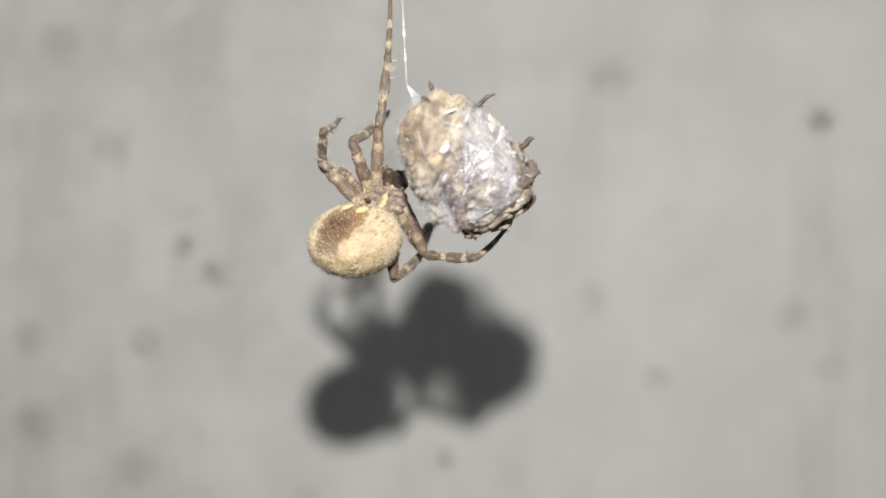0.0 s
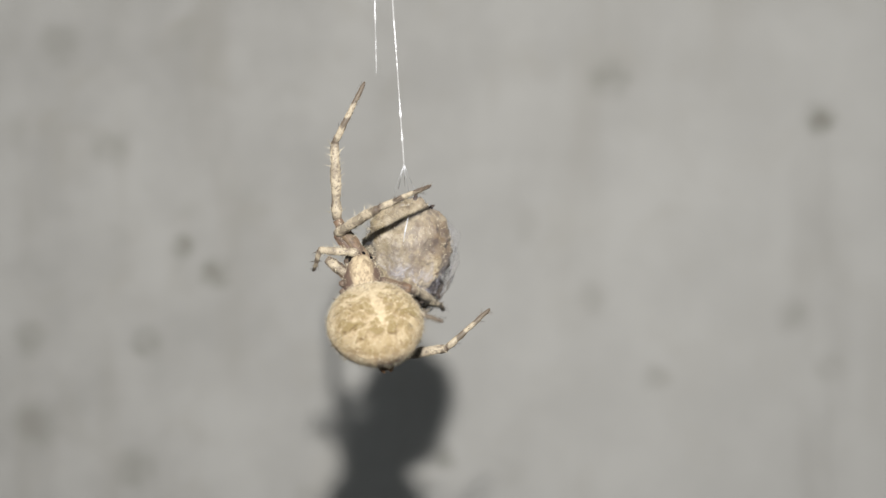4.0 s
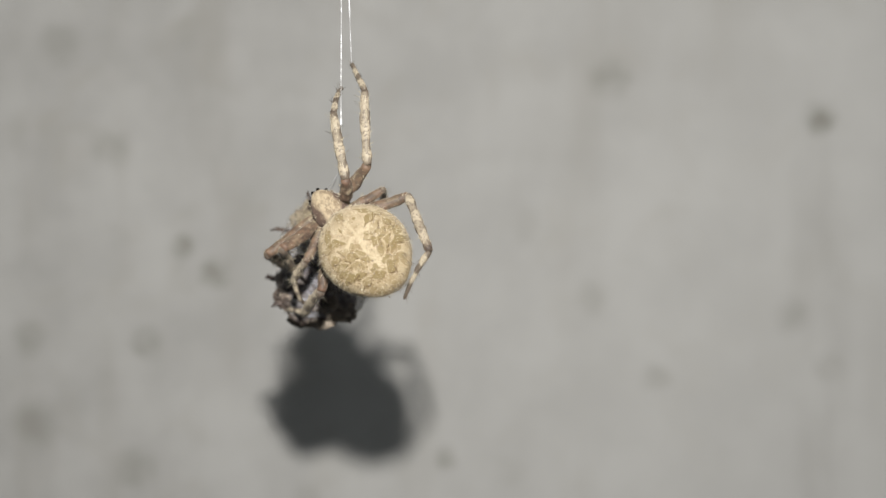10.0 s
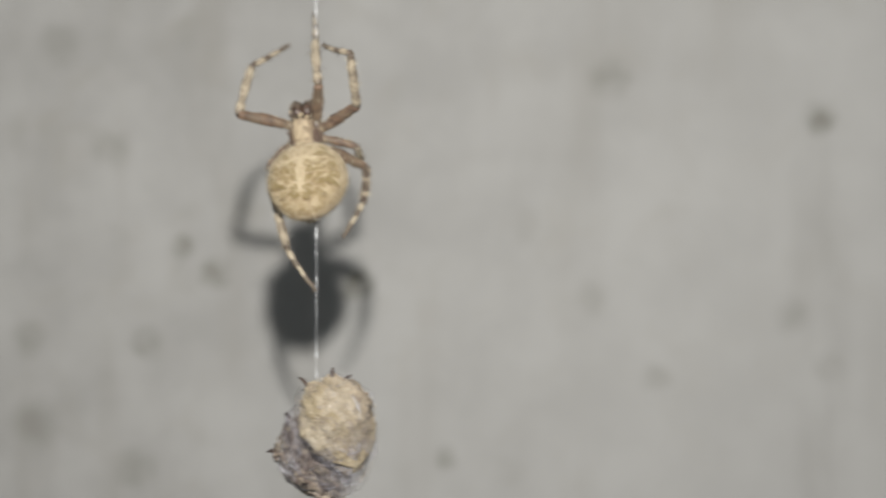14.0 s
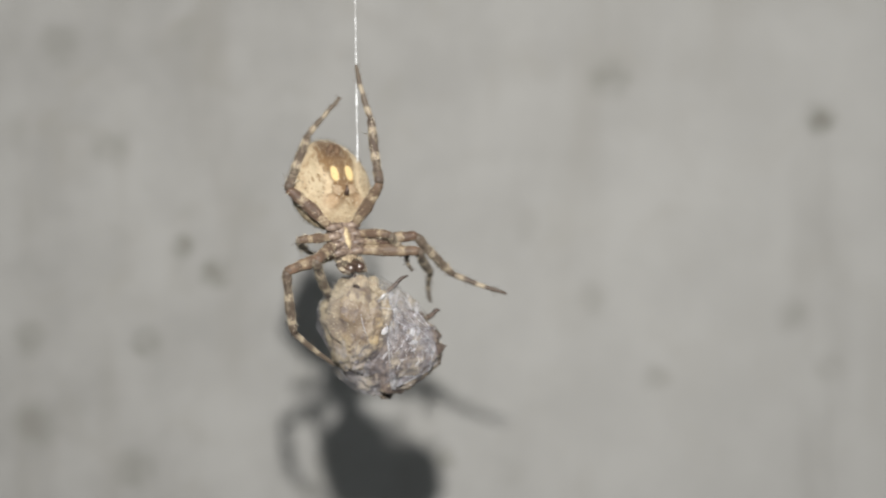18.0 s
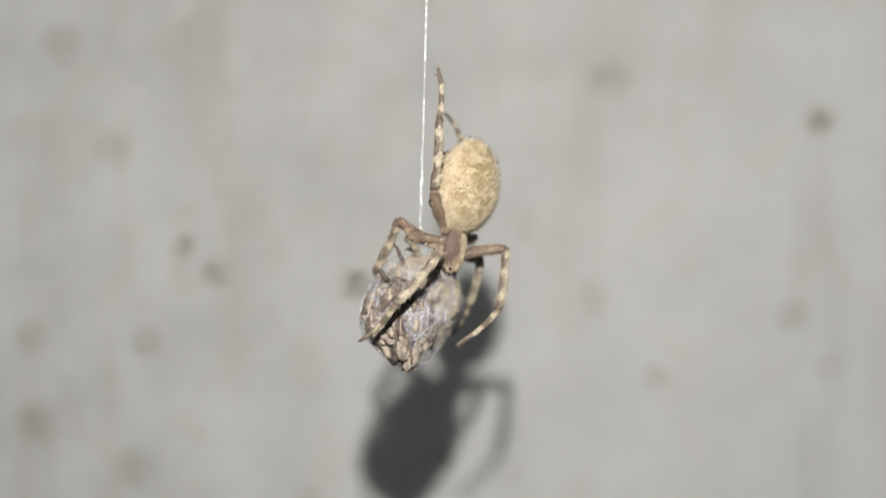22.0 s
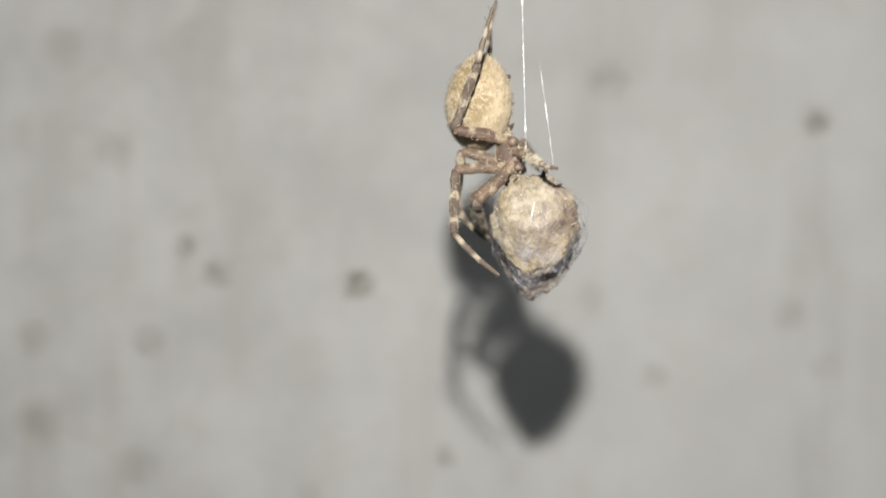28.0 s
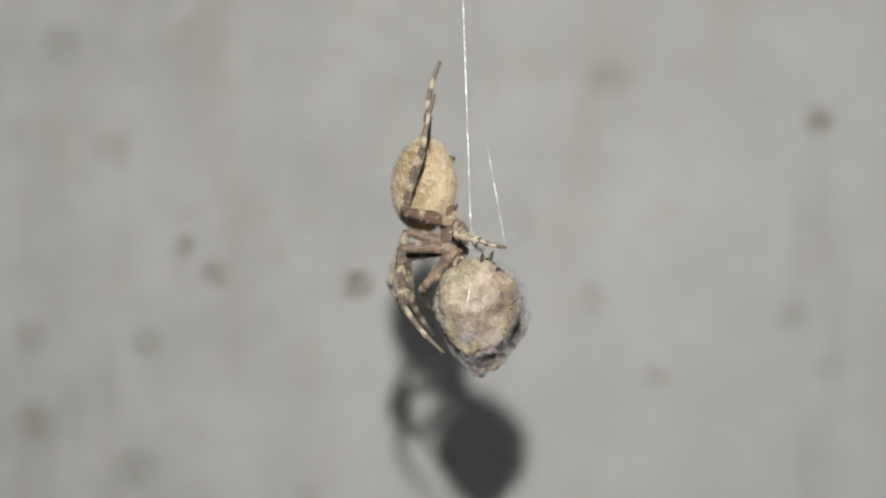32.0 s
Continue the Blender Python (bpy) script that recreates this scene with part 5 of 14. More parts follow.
    walk(legs["L1"][1], [
        (0,P(0,5.24,0,61.2,-17.1,28.8)), (0.5,P(0,5.24,0,44.3,-18.4,54.4)), (1,P(0,5.24,0,46.9,-0.9,32.2)), (1.25,P(0,5.24,0,26.5,6.2,51.9)),
        (1.5,P(0,5.24,0,8.8,19.3,68.5)), (2,P(0,5.24,0,38.5,31.4,72.6)), (2.167,P(0,5.24,0,43.7,23.8,48.1)), (2.333,P(0,5.24,0,51.5,18.8,24.1)),
        (2.5,P(0,5.24,0,60.6,17.1,0)), (2.75,P(0,5.24,0,61.1,8.4,-15.4)), (3,P(0,5.24,0,63.8,0,-30.7)), (3.5,P(0,5.24,0,63.1,0,-48.1)),
        (4.167,P(0,5.24,0,55.3,-3.8,-22.1)), (4.833,P(0,5.24,0,46.5,-3.8,4.1)), (5.5,P(0,5.24,0,38.7,0,30.1)), (6,P(0,5.24,0,30.9,0,30.6)),
        (6.5,P(0,5.24,0,32.8,0,35)), (7,P(0,5.24,0,33.1,0,18.8)), (7.5,P(0,5.24,0,50,0,41.5)), (7.75,P(0,5.24,0,67.8,-6.2,28.3)), (8,P(0,5.24,0,86.7,-8,13.6)),
        (8.1,P(0,5.24,0,54.2,-15.5,21.6)), (8.2,P(0,5.24,0,20.1,-17.5,32.6)), (8.3,P(0,5.24,0,-13.5,-13.2,42.9)), (8.4,P(0,5.24,0,-45.3,-4.2,49)),
        (8.5,P(0,5.24,0,-76.2,6.5,49.5)), (8.75,P(0,5.24,0,-75.8,3.9,27.8)), (9,P(0,5.24,0,-74.4,1.6,6.2)), (9.2,P(0,5.24,0,-53.4,21.4,18.6)),
        (9.4,P(0,5.24,0,-24.4,34.3,40.7)), (9.6,P(0,5.24,0,10.5,34.9,69)), (9.8,P(0,5.24,0,40.1,22.7,91.8)), (10,P(0,5.24,0,61.6,3.2,104.9)),
        (10.125,P(0,5.24,0,31.3,7.1,100.5)), (10.25,P(0,5.24,0,0.6,8.3,94.8)), (10.375,P(0,5.24,0,-30,6.4,89.2)), (10.5,P(0,5.24,0,-60.2,1.9,85.3)),
        (10.625,P(0,5.24,0,-39.1,-12.8,94.2)), (10.75,P(0,5.24,0,-18.2,-29.7,97.3)), (10.875,P(0,5.24,0,6.8,-46.5,92.4)), (11,P(0,5.24,0,44.8,-58.9,72.5)),
        (11.25,P(0,5.24,0,14.8,-43.5,91.6)), (11.5,P(0,5.24,0,-3.4,-24.8,97.3)), (11.75,P(0,5.24,0,20,-32.1,89.3)), (12,P(0,5.24,0,46.1,-35.9,77.8)),
        (12.25,P(0,5.24,0,39.2,-20.4,71.4)), (12.5,P(0,5.24,0,31,-5.8,63.6)), (12.75,P(0,5.24,0,27.2,-19.1,86.1)), (13,P(0,5.24,0,17.6,-29.7,111.7)),
        (13.5,P(0,5.24,0,31.4,-40.1,96.7)), (13.75,P(0,5.24,0,51.8,-31.5,82.4)), (14,P(0,5.24,0,67.7,-19.8,73.2)), (14.25,P(0,5.24,0,51.4,-16,70.6)),
        (14.5,P(0,5.24,0,35.1,-13.2,67.1)), (15.167,P(0,5.24,0,18.5,1.1,53.8)), (15.833,P(0,5.24,0,-1.3,10.5,36.6)), (16.5,P(0,5.24,0,-23.4,13.1,16.9)),
        (16.75,P(0,5.24,0,-5.5,12.6,14.9)), (17,P(0,5.24,0,12.4,12.7,12.9)), (17.125,P(0,5.24,0,-8,7.3,26.8)), (17.25,P(0,5.24,0,-29,7.1,41.6)),
        (17.375,P(0,5.24,0,-49.5,12.2,55.5)), (17.5,P(0,5.24,0,-68.8,21.6,67.2)), (17.75,P(0,5.24,0,-50.2,14.9,81.2)), (18,P(0,5.24,0,-34.2,4.6,92)),
        (18.5,P(0,5.24,0,-29.4,-25.1,106.4)), (19,P(0,5.24,0,-34.3,-55,125)), (19.167,P(0,5.24,0,1.8,-54.5,76.8)), (19.333,P(0,5.24,0,24.1,-40.3,41.9)),
        (19.5,P(0,5.24,0,31.7,-20.7,19.6)), (19.667,P(0,5.24,0,59.3,-26.3,21.1)), (19.833,P(0,5.24,0,88.2,-31.9,19.5)), (20,P(0,5.24,0,119,-36,14.6)),
        (20.333,P(0,5.24,0,91.8,-52.1,38.4)), (20.667,P(0,5.24,0,49.1,-55.4,77.9)), (21,P(0,5.24,0,14.9,-43.2,108.8)), (21.333,P(0,5.24,0,-26.4,-41.7,143.9)),
        (21.667,P(0,5.24,0,-57,-25.1,167.8)), (22,P(0,5.24,0,-76.9,-1.8,179.2)), (22.167,P(0,5.24,0,-70.9,-30,169.7)), (22.333,P(0,5.24,0,-53.5,-55.9,149.7)),
        (22.5,P(0,5.24,0,5.3,-68.6,88.5)), (22.667,P(0,5.24,0,54.3,-51.4,37.1)), (22.833,P(0,5.24,0,68.3,-24.7,20.5)), (23,P(0,5.24,0,73.3,3.6,11.7)),
        (23.333,P(0,5.24,0,47.2,0.5,7.9)), (23.667,P(0,5.24,0,21.3,-4,5.8)), (24,P(0,5.24,0,-4.6,-9,5.9)), (24.5,P(0,5.24,0,-7.9,-30.1,15.9)),
        (25,P(0,5.24,0,-18,-50,31.4)), (25.167,P(0,5.24,0,-36.7,-33.2,64.4)), (25.333,P(0,5.24,0,-41.6,-11.9,86.8)), (25.5,P(0,5.24,0,-38.2,9.6,107.1)),
        (27.5,P(0,5.24,0,-27,0,87.1)), (28,P(0,5.24,0,-23.3,0,86.2)), (28.5,P(0,5.24,0,-40.1,0,92.2)), (29,P(0,5.24,0,-62.7,0,109.7)),
        (29.5,P(0,5.24,0,-42.3,0,98.3)), (30,P(0,5.24,0,-32.5,0,96.8)), (30.5,P(0,5.24,0,-10.6,0,89.5)), (31,P(0,5.24,0,-30.6,0,95.4)),
        (31.5,P(0,5.24,0,-15,0,89.7)), (32,P(0,5.24,0,-24.1,0,92.7)),])
    walk(legs["L1"][2], [
        (0,P(-2.86,7.09,5.23,-41.1,-26.4,129.2)), (0.5,P(-4.43,6.72,4.13,-22,-20,117.1)), (1,P(-2.34,8.81,4.55,-6.9,-1.6,104.5)),
        (1.25,P(-4.21,8.92,2.76,15.8,8.6,98.2)), (1.5,P(-5.62,7.79,0.91,38.5,20.5,96.3)), (2,P(-4.05,8.63,3.32,56.4,30.8,110.8)),
        (2.167,P(-2.2,9.55,3.94,76.5,21.8,150.3)), (2.333,P(-0.15,9.43,4.62,86.1,3.9,-177.1)), (2.5,P(1.6,8.3,5.2,84.7,-16.2,-146.5)),
        (2.75,P(1.57,7.94,5.4,75.9,-8.7,-136.8)), (3,P(1.41,7.61,5.6,68.7,0,-128.4)), (3.5,P(2.1,7.12,5.56,66.5,0,-82.3)), (4.167,P(1.02,8.66,5.11,60,-6.1,-39.5)),
        (4.833,P(-0.61,9.5,4.52,51.1,-6.1,4)), (5.5,P(-2.44,9.45,3.9,44.7,0,46.8)), (6,P(-2.73,9.84,3.21,44.8,0,49.5)), (6.5,P(-3.01,9.53,3.38,41.8,0,45.8)),
        (7,P(-1.68,10.19,3.41,46.1,0,37.4)), (7.5,P(-2.66,8.24,4.78,57.3,0,57.2)), (7.75,P(-1.67,7.02,5.74,73.7,-11.3,48.5)),
        (8,P(-0.93,5.39,6.17,92.4,-19.5,36.5)), (8.1,P(-2.6,8.14,4.87,80.8,-21.9,59.1)), (8.2,P(-3.7,9.83,2.05,69.2,-19.9,81.7)),
        (8.3,P(-3.88,9.91,-1.42,59.4,-14,103)), (8.4,P(-3.09,8.37,-4.42,52.6,-5.1,122.7)), (8.5,P(-1.58,5.69,-6.02,49.2,5.4,141.1)),
        (8.75,P(-1.08,6.41,-6.03,73.8,3.3,161.7)), (9,P(-0.34,6.89,-6.01,96.3,-6.9,179.6)), (9.2,P(-2.92,8.18,-4.66,90.5,-2.6,169.8)),
        (9.4,P(-4.8,8.6,-2.13,84,0.6,159.6)), (9.6,P(-5.5,8.04,0.93,77.1,2.6,149.1)), (9.8,P(-4.82,6.64,3.71,69.9,3.3,138.4)),
        (10,P(-2.95,4.77,5.48,62.7,2.6,127.8)), (10.125,P(-5.31,4.66,3.21,57.1,1.6,132.2)), (10.25,P(-6.22,4.73,0.06,51.5,1,136.7)),
        (10.375,P(-5.4,4.97,-3.1,45.9,0.8,141.2)), (10.5,P(-3.1,5.31,-5.41,40.2,1.1,145.7)), (10.625,P(-4.89,5.76,-3.83,34.3,-7.1,148)),
        (10.75,P(-6,5.44,-1.69,28,-15.1,151.2)), (10.875,P(-6.16,4.44,0.51,20.8,-22.6,155.4)), (11,P(-5.35,2.98,2.27,12.6,-29.5,161)),
        (11.25,P(-6,3.98,1.15,29.7,-29.1,136.9)), (11.5,P(-6.2,4.61,-0.34,44.9,-22.9,114.5)), (11.75,P(-5.88,4.18,1.81,35.6,-13.5,148)),
        (12,P(-4.79,3.58,3.64,33.1,-0.9,178.8)), (12.25,P(-5.02,5.48,3.69,39.6,-6.9,133.9)), (12.5,P(-4.93,7.32,3.2,48.5,-6.5,88.4)),
        (12.75,P(-5.6,4.69,2.7,22.7,-14.9,131.8)), (13,P(-5.18,2.18,1.64,-1.7,-3.5,174.3)), (13.5,P(-5.04,2.54,2.49,13.3,15.7,-160.6)),
        (13.75,P(-4.16,3.21,4.18,24.2,-1.1,174.9)), (14,P(-2.83,4.06,5.43,41.5,-11.5,147.1)), (14.25,P(-4.12,5.26,4.68,53.8,-14.8,126.7)),
        (14.5,P(-5.02,6.47,3.5,66.5,-13.7,106)), (15.167,P(-4.75,8.77,1.98,51.2,7,84.3)), (15.833,P(-3.74,10.23,-0.13,28,19.3,56.3)),
        (16.5,P(-2.2,10.56,-2.41,0.8,18.6,24.7)), (16.75,P(-1.73,11.21,-0.58,5.5,12.6,16.2)), (17,P(-1.08,11.24,1.31,11,7.3,7.3)),
        (17.125,P(-2.88,10.7,-0.86,-2.5,-0.1,35.7)), (17.25,P(-3.9,9.07,-3,-17.8,0,65)), (17.375,P(-3.91,6.71,-4.63,-31.2,7.5,93.3)),
        (17.5,P(-2.91,4.13,-5.41,-39.8,20.3,120.5)), (17.75,P(-4.13,4.63,-4.63,-24.5,12.5,126)), (18,P(-5.15,4.78,-3.49,-10.3,3.6,129)),
        (18.5,P(-5.58,4.95,-2.77,-9.6,-19.3,138)), (19,P(-5.87,4.65,-2.02,-13.4,-41.9,149)), (19.167,P(-6.11,6.5,0.11,-0.6,-42.2,143.1)),
        (19.333,P(-5.03,8.38,1.95,12.2,-41.6,137.2)), (19.5,P(-2.87,9.85,3.07,24.6,-40,131.8)), (19.667,P(-3.36,7.36,4.81,46,-54.4,101.2)),
        (19.833,P(-3.17,4.33,5.29,82.3,-56.8,56.3)), (20,P(-2.34,1.5,4.41,109.3,-45.2,20.4)), (20.333,P(-3.73,2.03,3.83,58.3,-69.1,68.6)),
        (20.667,P(-4.81,2.3,2.67,-14.3,-54.3,138.5)), (21,P(-5.35,2.26,1.17,-33.9,-22.8,154.9)), (21.333,P(-4.78,1.81,-2.07,-38.3,-11.7,165.8)),
        (21.667,P(-2.89,2.39,-4.74,-40.4,-0.1,175.7)), (22,P(-0.21,3.83,-6.07,-40.6,11.7,-174.8)), (22.167,P(-3.26,3.76,-5.11,-40.1,33.1,-159.8)),
        (22.333,P(-5.46,4.14,-2.81,-30.4,53.3,-138.2)), (22.5,P(-6.22,4.86,0.21,4.2,66.8,-93.1)), (22.667,P(-5.35,5.75,3.16,52.4,60.9,-34.5)),
        (22.833,P(-3.08,6.55,5.26,70.4,42.4,-5.3)), (23,P(0,7.07,5.96,74.1,21.3,11.4)), (23.333,P(-0.54,9.44,4.58,49.9,14,4.9)),
        (23.667,P(-0.75,11,2.26,27.3,4.9,2.1)), (24,P(-0.56,11.43,-0.49,5.1,-4.6,3)), (24.5,P(-1.28,11.3,-0.75,-4.2,-44,27.1)),
        (25,P(-1.83,11.07,-1.24,-67.9,-66,101.8)), (25.167,P(-3.63,9.24,-3.12,-41.8,-38.4,100.4)), (25.333,P(-4.61,6.36,-4.05,-21.8,-12.6,111.4)),
        (25.5,P(-4.5,3.18,-3.8,2.3,7.7,130.2)), (27.5,P(-5.55,5.52,-2.83,-20.6,0,135.8)), (28,P(-5.72,5.62,-2.47,-17.5,0,133.9)),
        (28.5,P(-4.76,5.06,-4.02,-21.5,0,135.5)), (29,P(-2.69,4.28,-5.54,-24.9,0,139.1)), (29.5,P(-4.56,4.58,-4.2,-21.2,0,128.7)),
        (30,P(-5.22,4.62,-3.35,-21.4,0,122.6)), (30.5,P(-6.13,5.29,-1.15,-10.9,0,121)), (31,P(-5.34,4.74,-3.18,-42.5,0,144.6)),
        (31.5,P(-6.02,5.27,-1.61,-34.2,0,139.2)), (32,P(-5.69,4.97,-2.55,-39.2,0,149.7)),])
    walk(legs["L2"][0], [
        (0,P(-1.3,2.4,-0.5,112.7,0,-64.2)), (0.5,P(-1.3,2.4,-0.5,121.1,0,-48.1)), (1,P(-1.3,2.4,-0.5,123.7,0,-72)), (1.5,P(-1.3,2.4,-0.5,-162.8,0,-61.3)),
        (2,P(-1.3,2.4,-0.5,-145.1,0,-68.4)), (2.25,P(-1.3,2.4,-0.5,-147.4,-1,-19.8)), (2.5,P(-1.3,2.4,-0.5,-149.7,0,28.8)), (3,P(-1.3,2.4,-0.5,-149.3,0,73.5)),
        (3.5,P(-1.3,2.4,-0.5,-141.4,0,76.9)), (5.5,P(-1.3,2.4,-0.5,154.1,0,111.9)), (6,P(-1.3,2.4,-0.5,111.4,0,137.6)), (6.5,P(-1.3,2.4,-0.5,118.8,0,146.9)),
        (7,P(-1.3,2.4,-0.5,168.5,0,149.5)), (7.5,P(-1.3,2.4,-0.5,-163.5,0,-164)), (7.75,P(-1.3,2.4,-0.5,-138.1,6.7,-135)), (8,P(-1.3,2.4,-0.5,-112.6,0,-106.1)),
        (9,P(-1.3,2.4,-0.5,-130.1,0,-102.8)), (9.5,P(-1.3,2.4,-0.5,-168.1,-7.4,-81.6)), (10,P(-1.3,2.4,-0.5,153.9,0,-60.3)),
        (10.25,P(-1.3,2.4,-0.5,-167.2,-20.5,-114.6)), (10.5,P(-1.3,2.4,-0.5,-128.3,0,-168.9)), (10.75,P(-1.3,2.4,-0.5,-171.9,-20.9,-119.3)),
        (11,P(-1.3,2.4,-0.5,144.5,0,-69.7)), (11.5,P(-1.3,2.4,-0.5,171.7,0,-48.6)), (12,P(-1.3,2.4,-0.5,148.3,0,-64.5)), (12.5,P(-1.3,2.4,-0.5,174,0,-51.7)),
        (12.75,P(-1.3,2.4,-0.5,-149.6,-3.5,-62.3)), (13,P(-1.3,2.4,-0.5,-113.2,0,-72.8)), (13.25,P(-1.3,2.4,-0.5,-153.7,-2,-67.4)),
        (13.5,P(-1.3,2.4,-0.5,165.9,0,-61.9)), (13.75,P(-1.3,2.4,-0.5,-153.3,12.9,-28)), (14,P(-1.3,2.4,-0.5,-112.5,0,5.9)),
        (14.25,P(-1.3,2.4,-0.5,-159.8,16.9,-31.6)), (14.5,P(-1.3,2.4,-0.5,152.8,0,-69.1)), (16.5,P(-1.3,2.4,-0.5,108,0,-45.6)),
        (17,P(-1.3,2.4,-0.5,117.2,0,-106.5)), (17.25,P(-1.3,2.4,-0.5,179.9,-10.4,-123.6)), (17.5,P(-1.3,2.4,-0.5,-117.4,0,-140.7)),
        (18,P(-1.3,2.4,-0.5,-137.5,0,-112.7)), (18.5,P(-1.3,2.4,-0.5,172,-2.9,-106.5)), (19,P(-1.3,2.4,-0.5,121.5,0,-100.3)),
        (19.5,P(-1.3,2.4,-0.5,149.1,0,-101.6)), (19.75,P(-1.3,2.4,-0.5,-166.6,4,-91.8)), (20,P(-1.3,2.4,-0.5,-122.4,0,-81.9)), (21,P(-1.3,2.4,-0.5,-141,0,-72)),
        (22,P(-1.3,2.4,-0.5,158.8,0,-93.5)), (23,P(-1.3,2.4,-0.5,-171.2,0,-90.2)), (24,P(-1.3,2.4,-0.5,132.9,0,-78.3)), (25,P(-1.3,2.4,-0.5,132.6,0,-77.8)),
        (25.25,P(-1.3,2.4,-0.5,112.9,22.6,-150)), (25.5,P(-1.3,2.4,-0.5,84.9,9.8,133.8)), (27.5,P(-1.3,2.4,-0.5,126,0,-165.3)), (28,P(-1.3,2.4,-0.5,132,0,-154.4)),
        (28.5,P(-1.3,2.4,-0.5,133.3,0,-152.9)), (29,P(-1.3,2.4,-0.5,135.4,0,-149.1)), (29.5,P(-1.3,2.4,-0.5,136.1,0,-140.1)), (30,P(-1.3,2.4,-0.5,137.9,0,-132.5)),
        (30.5,P(-1.3,2.4,-0.5,128.1,0,-161.1)), (31,P(-1.3,2.4,-0.5,131.2,0,-178.6)), (31.5,P(-1.3,2.4,-0.5,129.6,0,-174.3)), (32,P(-1.3,2.4,-0.5,130.8,0,-177.9)),])
